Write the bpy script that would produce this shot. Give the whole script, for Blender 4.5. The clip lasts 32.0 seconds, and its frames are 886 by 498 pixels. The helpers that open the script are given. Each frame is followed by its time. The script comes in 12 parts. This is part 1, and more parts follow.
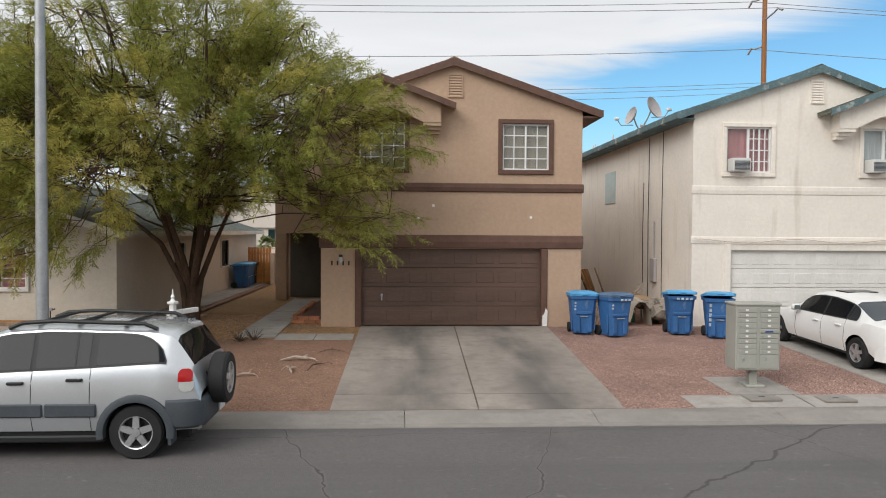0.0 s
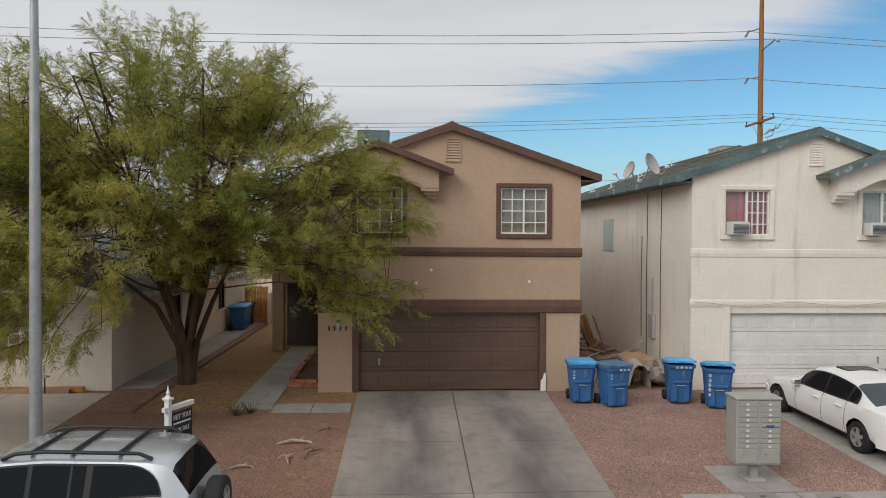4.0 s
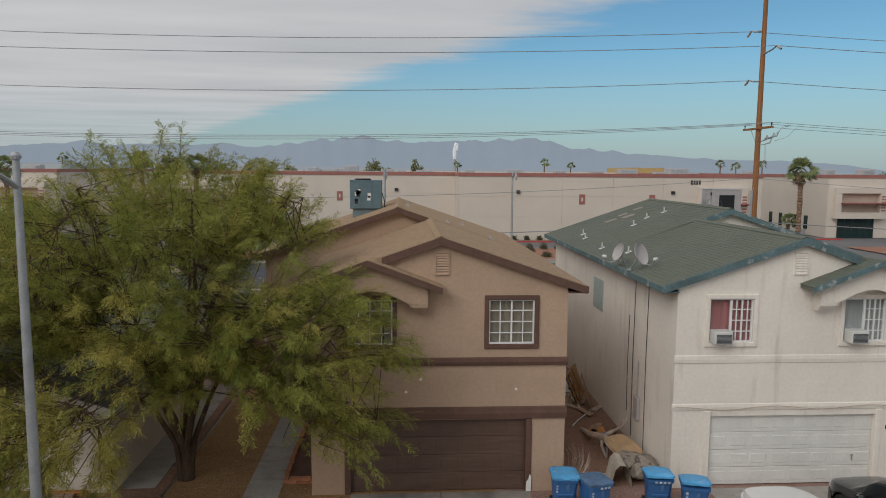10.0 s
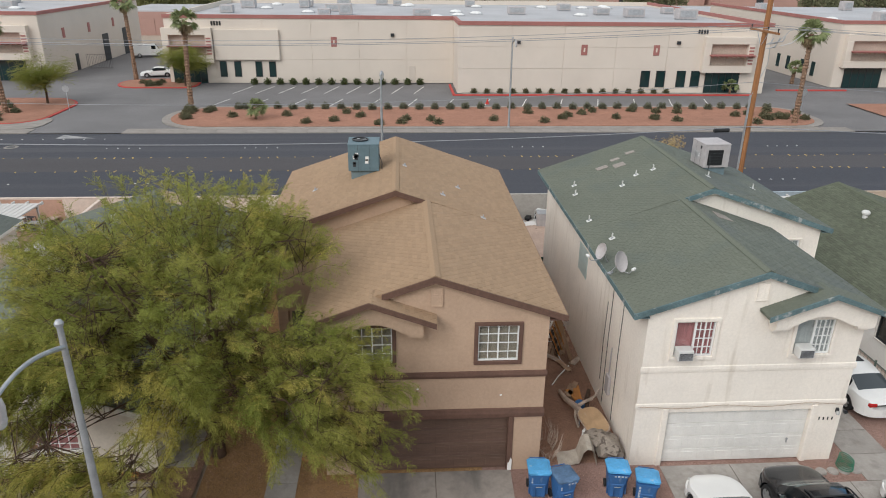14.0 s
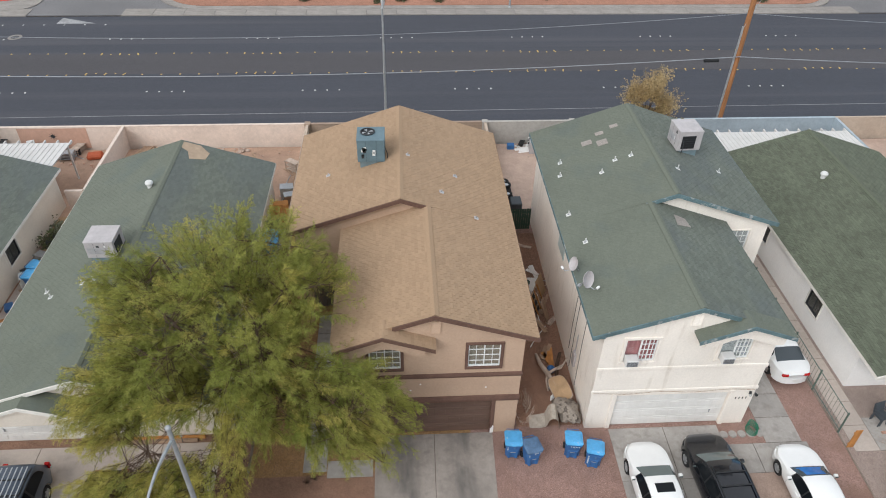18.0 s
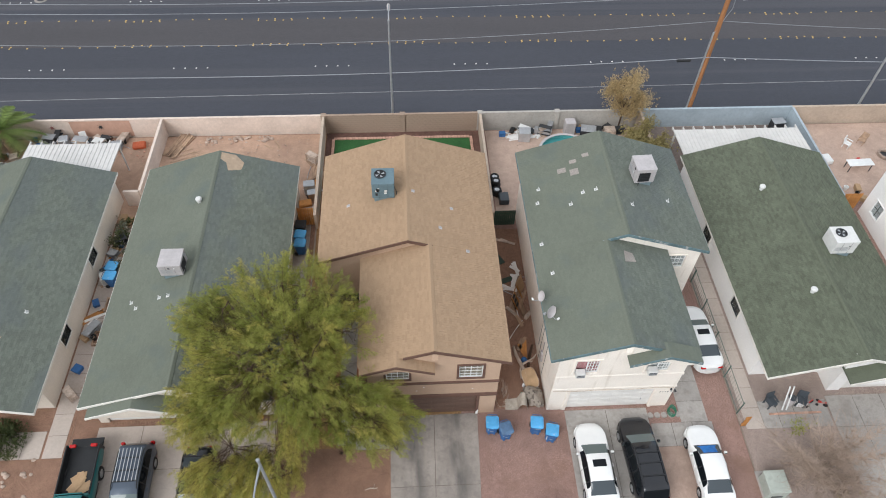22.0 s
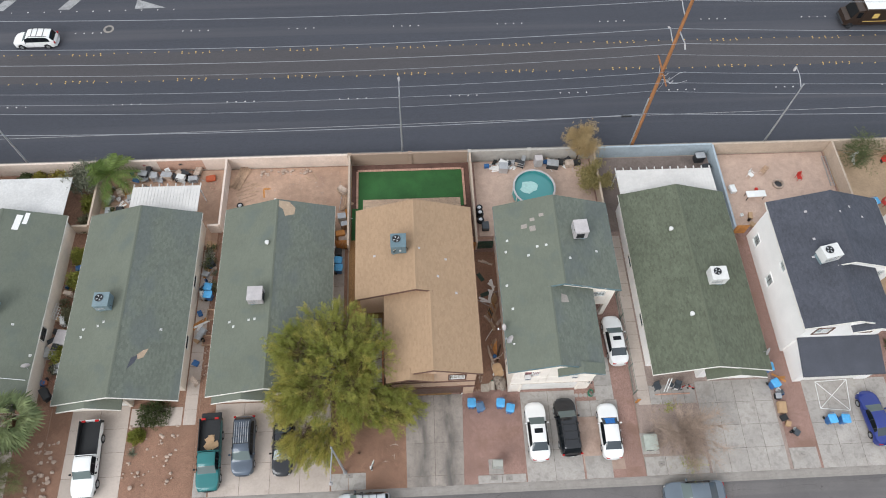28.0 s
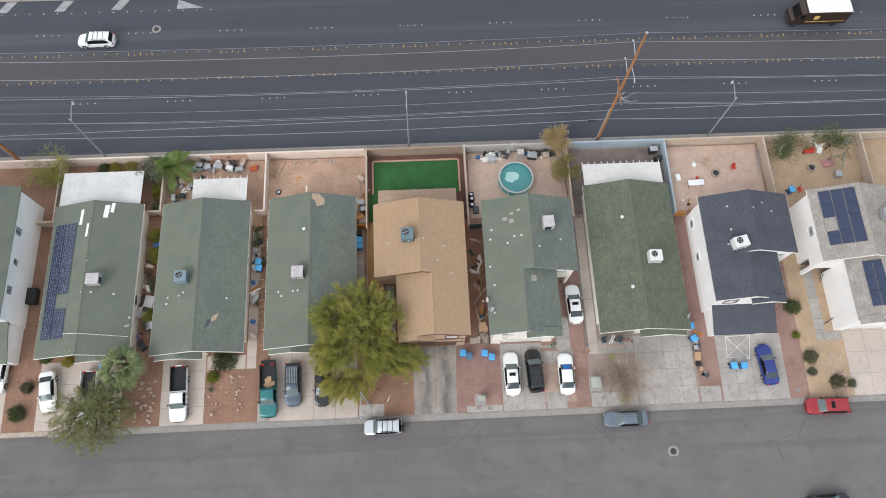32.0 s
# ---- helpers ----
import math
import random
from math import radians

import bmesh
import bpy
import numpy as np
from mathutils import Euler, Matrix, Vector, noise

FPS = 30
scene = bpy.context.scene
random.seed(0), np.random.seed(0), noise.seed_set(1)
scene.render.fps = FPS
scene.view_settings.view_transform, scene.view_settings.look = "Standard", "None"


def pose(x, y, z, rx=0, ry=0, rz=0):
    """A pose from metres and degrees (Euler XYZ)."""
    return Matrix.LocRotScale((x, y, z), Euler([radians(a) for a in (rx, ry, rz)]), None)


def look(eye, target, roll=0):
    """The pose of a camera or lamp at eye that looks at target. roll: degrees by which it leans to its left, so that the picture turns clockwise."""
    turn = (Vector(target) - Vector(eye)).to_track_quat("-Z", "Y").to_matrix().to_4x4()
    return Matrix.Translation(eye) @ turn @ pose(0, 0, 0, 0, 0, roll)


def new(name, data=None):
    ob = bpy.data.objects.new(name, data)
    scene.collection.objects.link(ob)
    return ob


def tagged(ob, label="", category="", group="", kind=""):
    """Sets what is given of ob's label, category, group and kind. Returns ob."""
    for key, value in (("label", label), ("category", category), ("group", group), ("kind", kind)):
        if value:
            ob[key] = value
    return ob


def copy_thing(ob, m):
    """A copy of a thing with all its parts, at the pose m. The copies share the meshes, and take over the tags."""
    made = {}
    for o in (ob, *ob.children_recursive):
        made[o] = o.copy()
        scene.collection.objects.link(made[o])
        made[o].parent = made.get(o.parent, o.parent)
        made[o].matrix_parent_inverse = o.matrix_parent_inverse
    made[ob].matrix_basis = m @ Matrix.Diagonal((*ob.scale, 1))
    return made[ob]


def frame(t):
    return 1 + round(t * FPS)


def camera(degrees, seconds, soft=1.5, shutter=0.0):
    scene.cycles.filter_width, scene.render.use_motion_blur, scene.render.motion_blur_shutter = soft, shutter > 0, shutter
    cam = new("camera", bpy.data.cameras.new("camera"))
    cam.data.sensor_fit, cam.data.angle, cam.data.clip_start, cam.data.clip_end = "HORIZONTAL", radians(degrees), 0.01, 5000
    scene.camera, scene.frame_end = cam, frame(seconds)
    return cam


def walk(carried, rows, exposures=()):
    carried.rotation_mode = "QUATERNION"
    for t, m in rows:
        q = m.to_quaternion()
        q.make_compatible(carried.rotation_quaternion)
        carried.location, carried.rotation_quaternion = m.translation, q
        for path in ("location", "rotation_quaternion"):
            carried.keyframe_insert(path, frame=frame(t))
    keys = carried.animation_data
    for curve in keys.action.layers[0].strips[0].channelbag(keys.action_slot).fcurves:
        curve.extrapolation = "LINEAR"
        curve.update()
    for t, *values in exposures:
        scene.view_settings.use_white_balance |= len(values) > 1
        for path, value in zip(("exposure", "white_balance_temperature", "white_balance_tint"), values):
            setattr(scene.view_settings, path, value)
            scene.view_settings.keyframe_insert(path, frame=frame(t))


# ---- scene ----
cam = camera(65.07, 32.0, soft=1.0)
ROWS = [
    (0, 0, 0, 2.572, 88.497, -0.375, -3.101),
    (0.5, -0, 0.012, 2.732, 88.534, -0.371, -3.142),
    (1, -0.002, 0.036, 2.91, 88.581, -0.388, -3.181),
    (1.5, 0, 0.049, 3.102, 88.655, -0.375, -3.216),
    (2, 0.002, 0.07, 3.3, 88.721, -0.363, -3.276),
    (2.5, 0.006, 0.085, 3.498, 88.8, -0.35, -3.301),
    (3, -0.002, 0.1, 3.695, 88.875, -0.341, -3.321),
    (3.5, -0.02, 0.113, 3.904, 88.951, -0.336, -3.306),
    (5.5, -0.008, 0.213, 4.88, 89.175, -0.409, -3.494),
    (6, 0.012, 0.215, 5.119, 89.274, -0.414, -3.5),
    (6.5, 0.032, 0.22, 5.4, 89.396, -0.431, -3.501),
    (7, 0.022, 0.226, 5.76, 89.545, -0.43, -3.561),
    (7.5, 0.057, 0.231, 6.169, 89.674, -0.434, -3.522),
    (8, 0.085, 0.226, 6.584, 89.852, -0.432, -3.534),
    (8.5, 0.136, 0.214, 7.09, 89.259, -0.358, -3.406),
    (9, 0.14, 0.202, 7.664, 87.422, -0.375, -3.447),
    (9.5, 0.136, 0.189, 8.289, 85.517, -0.417, -3.566),
    (10, 0.22, 0.154, 8.963, 83.527, -0.436, -3.402),
    (10.5, 0.209, 0.136, 9.645, 81.542, -0.414, -3.497),
    (11, 0.224, 0.141, 10.381, 79.511, -0.451, -3.506),
    (11.5, 0.241, 0.155, 11.186, 77.478, -0.467, -3.472),
    (12, 0.231, 0.154, 12.065, 75.426, -0.555, -3.505),
    (12.5, 0.232, 0.162, 12.983, 73.373, -0.599, -3.527),
    (13, 0.264, 0.163, 13.892, 71.402, -0.596, -3.493),
    (13.5, 0.267, 0.182, 14.813, 69.409, -0.645, -3.498),
    (14, 0.282, 0.216, 15.709, 67.428, -0.656, -3.485),
    (14.5, 0.276, 0.21, 16.67, 65.381, -0.698, -3.492),
    (15, 0.262, 0.223, 17.67, 63.313, -0.735, -3.502),
    (15.5, 0.239, 0.236, 18.754, 61.216, -0.808, -3.509),
    (17.5, 0.218, 0.323, 23.62, 53.213, -0.992, -3.351),
    (18, 0.21, 0.355, 24.961, 51.244, -1.002, -3.317),
    (18.5, 0.219, 0.411, 26.293, 49.217, -1.022, -3.277),
    (19, 0.217, 0.472, 27.649, 47.185, -1.021, -3.243),
    (19.5, 0.259, 0.511, 29.074, 45.165, -1.014, -3.165),
    (20, 0.271, 0.541, 30.552, 43.118, -1.005, -3.1),
    (20.5, 0.243, 0.555, 32.118, 41.283, -1.069, -3.086),
    (21, 0.236, 0.553, 33.747, 40.543, -1.08, -3.028),
    (21.5, 0.195, 0.558, 35.393, 40.027, -1.094, -3.039),
    (22, 0.182, 0.59, 37.062, 39.473, -1.11, -3.018),
    (22.5, 0.179, 0.628, 38.728, 38.958, -1.11, -3.001),
    (23, 0.174, 0.651, 40.406, 38.212, -1.098, -3.005),
    (23.5, 0.177, 0.686, 42.132, 37.168, -1.084, -2.958),
    (24, 0.14, 0.745, 43.871, 36.161, -1.128, -3.001),
    (24.5, 0.175, 0.784, 45.653, 35.174, -1.094, -2.947),
    (25, 0.203, 0.821, 47.501, 34.184, -1.077, -2.934),
    (25.5, 0.215, 0.876, 49.488, 33.183, -1.073, -2.934),
    (27.5, 0.3, 1.149, 57.786, 29.164, -0.987, -2.8),
    (28, 0.304, 1.246, 59.941, 28.125, -0.949, -2.794),
    (28.5, 0.371, 1.362, 62.272, 27.065, -0.904, -2.765),
    (29, 0.435, 1.486, 64.754, 25.996, -0.849, -2.738),
    (29.5, 0.475, 1.629, 67.259, 24.889, -0.807, -2.707),
    (30, 0.52, 1.822, 69.799, 23.773, -0.776, -2.664),
    (30.5, 0.577, 2.037, 72.321, 22.649, -0.764, -2.614),
    (31, 0.598, 2.256, 74.84, 21.521, -0.753, -2.581),
    (31.5, 0.584, 2.484, 77.381, 20.392, -0.77, -2.561),
    (32, 0.556, 2.706, 79.915, 19.297, -0.764, -2.562),
]
walk(cam, [(t, pose(*p)) for t, *p in ROWS], exposures=[(0, 0.13, 6500, 10), (3, -0.10, 6500, 10), (6, -0.43, 6500, 10), (8, -0.63, 6500, 10), (9, -0.65, 6500, 10), (11, -0.44, 6500, 10), (13, -0.05, 6420, 10), (16, 0.19, 6250, 10), (20, 0.30, 6150, 10), (32, 0.36, 6150, 10)])
WORLD_STRENGTH, SUN_STRENGTH, SKY_GAIN = 0.97, 1.85, 0.10
CLOUD_U, CLOUD_V, CLOUD_0 = -1.38, -0.6, 4.4

# ---- light ----
world = bpy.data.worlds.new("sky")
scene.world = world
world.use_nodes = True
wn, wl = world.node_tree.nodes, world.node_tree.links
wn.clear()
SUN_EL, SUN_AZ = 38, 222          # degrees; azimuth clockwise from +y


sky = wn.new("ShaderNodeTexSky")
sky.sky_type, sky.sun_disc = "NISHITA", False
sky.sun_elevation, sky.sun_rotation = radians(SUN_EL), radians(SUN_AZ)
sky.air_density, sky.dust_density, sky.ozone_density = 1.0, 0.35, 2.6
# a high cloud deck: the way is met with a level sheet, so the clouds thin towards the horizon
tc = wn.new("ShaderNodeTexCoord")
sep = wn.new("ShaderNodeSeparateXYZ")
wl.new(tc.outputs["Generated"], sep.inputs[0])


def wmath(op, a, b=None):
    n = wn.new("ShaderNodeMath")
    n.operation = op
    for i, v in enumerate((a, b)):
        if v is None:
            continue
        if isinstance(v, (int, float)):
            n.inputs[i].default_value = v
        else:
            wl.new(v, n.inputs[i])
    return n.outputs[0]


zc = wmath("MAXIMUM", sep.outputs[2], 0.02)
u = wmath("DIVIDE", sep.outputs[0], zc)
v = wmath("DIVIDE", sep.outputs[1], zc)
comb = wn.new("ShaderNodeCombineXYZ")
wl.new(u, comb.inputs[0]), wl.new(v, comb.inputs[1])
n1 = wn.new("ShaderNodeTexNoise")
n1.inputs["Scale"].default_value, n1.inputs["Detail"].default_value, n1.inputs["Roughness"].default_value = 1.1, 7, 0.60
n1.inputs["Distortion"].default_value = 0.6
mp = wn.new("ShaderNodeMapping")
mp.inputs["Rotation"].default_value = (0, 0, radians(-35))
mp.inputs["Scale"].default_value = (0.45, 1.0, 1)
wl.new(comb.outputs[0], mp.inputs[0]), wl.new(mp.outputs[0], n1.inputs["Vector"])
# the deck's edge runs away to the left; clear beyond it
edge = wmath("ADD", wmath("MULTIPLY", u, CLOUD_U), wmath("MULTIPLY", v, CLOUD_V))
edge = wmath("ADD", edge, CLOUD_0)
cov = wmath("ADD", edge, wmath("MULTIPLY", wmath("SUBTRACT", n1.outputs[0], 0.5), 2.5))
ramp = wn.new("ShaderNodeMapRange")
ramp.interpolation_type = "SMOOTHSTEP"
ramp.inputs["From Min"].default_value, ramp.inputs["From Max"].default_value = -0.35, 0.75
wl.new(cov, ramp.inputs["Value"])
n2 = wn.new("ShaderNodeTexNoise")
n2.inputs["Scale"].default_value, n2.inputs["Detail"].default_value = 0.7, 6
wl.new(mp.outputs[0], n2.inputs["Vector"])
shade = wn.new("ShaderNodeValToRGB")
shade.color_ramp.elements[0].position, shade.color_ramp.elements[0].color = 0.3, (0.70, 0.715, 0.74, 1)
shade.color_ramp.elements[1].position, shade.color_ramp.elements[1].color = 0.7, (0.90, 0.905, 0.915, 1)
wl.new(n2.outputs[0], shade.inputs[0])
low = wn.new("ShaderNodeMapRange")
low.inputs["From Min"].default_value, low.inputs["From Max"].default_value = 0.0, 0.10
low.inputs["To Min"].default_value, low.inputs["To Max"].default_value = 0.25, 1.0
wl.new(sep.outputs[2], low.inputs["Value"])
skyc = wn.new("ShaderNodeMix")
skyc.data_type, skyc.blend_type = "RGBA", "MULTIPLY"
skyc.inputs[0].default_value = 1.0
skyc.inputs[7].default_value = (SKY_GAIN * 0.92, SKY_GAIN * 1.31, SKY_GAIN * 1.36, 1)
wl.new(sky.outputs[0], skyc.inputs[6])
hz = wn.new("ShaderNodeMapRange")
hz.inputs["From Min"].default_value, hz.inputs["From Max"].default_value = -0.01, 0.16
hz.inputs["To Min"].default_value, hz.inputs["To Max"].default_value = 0.92, 0.0
wl.new(sep.outputs[2], hz.inputs["Value"])
hazec = wn.new("ShaderNodeMix")
hazec.data_type = "RGBA"
hazec.inputs[7].default_value = (0.50, 0.60, 0.66, 1)
wl.new(hz.outputs[0], hazec.inputs[0]), wl.new(skyc.outputs[2], hazec.inputs[6])
mixc = wn.new("ShaderNodeMix")
mixc.data_type = "RGBA"
wl.new(wmath("MULTIPLY", ramp.outputs[0], wmath("MULTIPLY", low.outputs[0], 0.97)), mixc.inputs[0])
wl.new(hazec.outputs[2], mixc.inputs[6]), wl.new(shade.outputs[0], mixc.inputs[7])
bg = wn.new("ShaderNodeBackground")
wl.new(mixc.outputs[2], bg.inputs[0])
bg.inputs[1].default_value = WORLD_STRENGTH
wo = wn.new("ShaderNodeOutputWorld")
wl.new(bg.outputs[0], wo.inputs[0])

sun_data = bpy.data.lights.new("sun", "SUN")
sun_data.energy, sun_data.angle, sun_data.color = SUN_STRENGTH, radians(38), (1.0, 0.975, 0.935)
sun = new("sun", sun_data)
az, el = radians(SUN_AZ), radians(SUN_EL)
sun.matrix_world = look((60 * math.sin(az) * math.cos(el), 60 * math.cos(az) * math.cos(el), 60 * math.sin(el)), (0, 0, 0))


# ---- materials ----
def mat(name, col, rough=0.85, var=0.12, scale=0.6, fine=40.0, fvar=0.12, bump=0.15, bscale=None, metal=0.0, spec=0.4,
        island=0.0, objrand=0.0, col2=None, stretch=(1, 1, 1), coat=0.0, hue=0.0):
    """A surface with slow patches (scale), fine grain (fine) and relief; island / objrand vary it piece by piece."""
    m = bpy.data.materials.new(name)
    m.use_nodes = True
    n, l = m.node_tree.nodes, m.node_tree.links
    p = n["Principled BSDF"]
    p.inputs["Roughness"].default_value, p.inputs["Metallic"].default_value = rough, metal
    p.inputs["Specular IOR Level"].default_value = spec
    p.inputs["Coat Weight"].default_value = coat
    p.inputs["Coat Roughness"].default_value = 0.08
    t = n.new("ShaderNodeTexCoord")
    mpn = n.new("ShaderNodeMapping")
    mpn.inputs["Scale"].default_value = stretch
    l.new(t.outputs["Object"], mpn.inputs[0])
    a = n.new("ShaderNodeTexNoise")
    a.inputs["Scale"].default_value, a.inputs["Detail"].default_value, a.inputs["Roughness"].default_value = scale, 5, 0.6
    b = n.new("ShaderNodeTexNoise")
    b.inputs["Scale"].default_value, b.inputs["Detail"].default_value = fine, 3
    l.new(mpn.outputs[0], a.inputs["Vector"]), l.new(mpn.outputs[0], b.inputs["Vector"])
    r = n.new("ShaderNodeValToRGB")
    c2 = col2 or tuple(min(1, c * (1 + var)) for c in col)
    r.color_ramp.elements[0].position, r.color_ramp.elements[1].position = 0.32, 0.68
    r.color_ramp.elements[0].color = (*(col if col2 else tuple(c * (1 - var) for c in col)), 1)
    r.color_ramp.elements[1].color = (*c2, 1)
    l.new(a.outputs[0], r.inputs[0])
    g = n.new("ShaderNodeMapRange")
    g.inputs["From Min"].default_value, g.inputs["From Max"].default_value = 0.3, 0.7
    g.inputs["To Min"].default_value, g.inputs["To Max"].default_value = 1 - fvar, 1 + fvar
    l.new(b.outputs[0], g.inputs["Value"])
    out = g.outputs[0]
    if fine >= 20 and fvar >= 0.05:
        c = n.new("ShaderNodeTexNoise")
        c.inputs["Scale"].default_value, c.inputs["Detail"].default_value, c.inputs["Roughness"].default_value = fine / 9, 6, 0.7
        l.new(mpn.outputs[0], c.inputs["Vector"])
        g2 = n.new("ShaderNodeMapRange")
        g2.inputs["From Min"].default_value, g2.inputs["From Max"].default_value = 0.3, 0.7
        g2.inputs["To Min"].default_value, g2.inputs["To Max"].default_value = 1 - min(0.16, fvar), 1 + min(0.16, fvar)
        l.new(c.outputs[0], g2.inputs["Value"])
        q2 = n.new("ShaderNodeMath")
        q2.operation = "MULTIPLY"
        l.new(out, q2.inputs[0]), l.new(g2.outputs[0], q2.inputs[1])
        out = q2.outputs[0]
    for amount, src in ((island, "ShaderNodeNewGeometry"), (objrand, "ShaderNodeObjectInfo")):
        if amount:
            s = n.new(src)
            h = n.new("ShaderNodeMapRange")
            h.inputs["To Min"].default_value, h.inputs["To Max"].default_value = 1 - amount, 1 + amount
            l.new(s.outputs["Random Per Island" if amount == island and src.endswith("Geometry") else "Random"], h.inputs["Value"])
            q = n.new("ShaderNodeMath")
            q.operation = "MULTIPLY"
            l.new(out, q.inputs[0]), l.new(h.outputs[0], q.inputs[1])
            out = q.outputs[0]
    x = n.new("ShaderNodeMix")
    x.data_type, x.blend_type = "RGBA", "MULTIPLY"
    x.inputs[0].default_value = 1
    l.new(r.outputs[0], x.inputs[6]), l.new(out, x.inputs[7])
    l.new(x.outputs[2], p.inputs["Base Color"])
    if bump:
        k = n.new("ShaderNodeTexNoise")
        k.inputs["Scale"].default_value, k.inputs["Detail"].default_value = bscale or fine, 4
        l.new(mpn.outputs[0], k.inputs["Vector"])
        w = n.new("ShaderNodeBump")
        w.inputs["Strength"].default_value, w.inputs["Distance"].default_value = bump, 0.02
        l.new(k.outputs[0], w.inputs["Height"]), l.new(w.outputs[0], p.inputs["Normal"])
    m["mix"] = x.name
    return m


def tint_by(m, make, colour, amount=1.0):
    """Mixes a colour into a material's base by the factor that make(nodes, links, coords) returns."""
    n, l = m.node_tree.nodes, m.node_tree.links
    p = n["Principled BSDF"]
    old = p.inputs["Base Color"].links[0].from_socket
    t = n.new("ShaderNodeTexCoord")
    f = make(n, l, t.outputs["Object"])
    x = n.new("ShaderNodeMix")
    x.data_type = "RGBA"
    q = n.new("ShaderNodeMath")
    q.operation, q.use_clamp = "MULTIPLY", True
    q.inputs[1].default_value = amount
    l.new(f, q.inputs[0]), l.new(q.outputs[0], x.inputs[0])
    l.new(old, x.inputs[6])
    x.inputs[7].default_value = (*colour, 1)
    l.new(x.outputs[2], p.inputs["Base Color"])
    return m


def cracks(scale, width, warp=0.35, wscale=1.3, stretch=(1, 1, 1)):
    """A net of thin cracks."""
    def make(n, l, co):
        w = n.new("ShaderNodeTexNoise")
        w.inputs["Scale"].default_value, w.inputs["Detail"].default_value = wscale, 5
        l.new(co, w.inputs["Vector"])
        s = n.new("ShaderNodeVectorMath")
        s.operation = "SCALE"
        s.inputs[3].default_value = warp
        l.new(w.outputs["Color"], s.inputs[0])
        a = n.new("ShaderNodeVectorMath")
        l.new(co, a.inputs[0]), l.new(s.outputs[0], a.inputs[1])
        k = n.new("ShaderNodeMapping")
        k.inputs["Scale"].default_value = stretch
        l.new(a.outputs[0], k.inputs[0])
        a = k
        v = n.new("ShaderNodeTexVoronoi")
        v.feature = "DISTANCE_TO_EDGE"
        v.voronoi_dimensions = "2D"
        v.inputs["Scale"].default_value = scale
        l.new(a.outputs[0], v.inputs["Vector"])
        r = n.new("ShaderNodeMapRange")
        r.inputs["From Min"].default_value, r.inputs["From Max"].default_value = width * 0.4, width
        r.inputs["To Min"].default_value, r.inputs["To Max"].default_value = 1, 0
        l.new(v.outputs["Distance"], r.inputs["Value"])
        return r.outputs[0]
    return make


def patches(scale, lo, hi, stretch=(1, 1, 1), detail=5):
    """Soft stains."""
    def make(n, l, co):
        mpn = n.new("ShaderNodeMapping")
        mpn.inputs["Scale"].default_value = stretch
        l.new(co, mpn.inputs[0])
        a = n.new("ShaderNodeTexNoise")
        a.inputs["Scale"].default_value, a.inputs["Detail"].default_value = scale, detail
        l.new(mpn.outputs[0], a.inputs["Vector"])
        r = n.new("ShaderNodeMapRange")
        r.inputs["From Min"].default_value, r.inputs["From Max"].default_value = lo, hi
        l.new(a.outputs[0], r.inputs["Value"])
        return r.outputs[0]
    return make


def cells(scale, lo=0.0, hi=1.0):
    """Stone by stone."""
    def make(n, l, co):
        v = n.new("ShaderNodeTexVoronoi")
        v.inputs["Scale"].default_value = scale
        l.new(co, v.inputs["Vector"])
        s = n.new("ShaderNodeSeparateXYZ")
        l.new(v.outputs["Color"], s.inputs[0])
        r = n.new("ShaderNodeMapRange")
        r.inputs["From Min"].default_value, r.inputs["From Max"].default_value = lo, hi
        l.new(s.outputs[0], r.inputs["Value"])
        return r.outputs[0]
    return make


def glass(name, tint=(0.02, 0.025, 0.03), rough=0.03, spec=0.6):
    m = bpy.data.materials.new(name)
    m.use_nodes = True
    p = m.node_tree.nodes["Principled BSDF"]
    p.inputs["Base Color"].default_value = (*tint, 1)
    p.inputs["Roughness"].default_value = rough
    p.inputs["Specular IOR Level"].default_value = spec
    return m


def clear_glass(name):
    m = bpy.data.materials.new(name)
    m.use_nodes = True
    n, l = m.node_tree.nodes, m.node_tree.links
    n.remove(n["Principled BSDF"])
    a, b, x = n.new("ShaderNodeBsdfTransparent"), n.new("ShaderNodeBsdfGlossy"), n.new("ShaderNodeMixShader")
    b.inputs["Roughness"].default_value = 0.03
    a.inputs["Color"].default_value = (0.85, 0.88, 0.88, 1)
    x.inputs[0].default_value = 0.06
    l.new(a.outputs[0], x.inputs[1]), l.new(b.outputs[0], x.inputs[2])
    l.new(x.outputs[0], n["Material Output"].inputs[0])
    return m


def leafmat(name, col, col2, trans=0.35):
    m = mat(name, col, rough=0.7, col2=col2, scale=0.35, fine=8, fvar=0.15, bump=0, island=0.35, spec=0.25)
    n, l = m.node_tree.nodes, m.node_tree.links
    p = n["Principled BSDF"]
    tr, x = n.new("ShaderNodeBsdfTranslucent"), n.new("ShaderNodeMixShader")
    l.new(p.inputs["Base Color"].links[0].from_socket, tr.inputs[0])
    x.inputs[0].default_value = trans
    l.new(p.outputs[0], x.inputs[1]), l.new(tr.outputs[0], x.inputs[2])
    l.new(x.outputs[0], n["Material Output"].inputs[0])
    return m


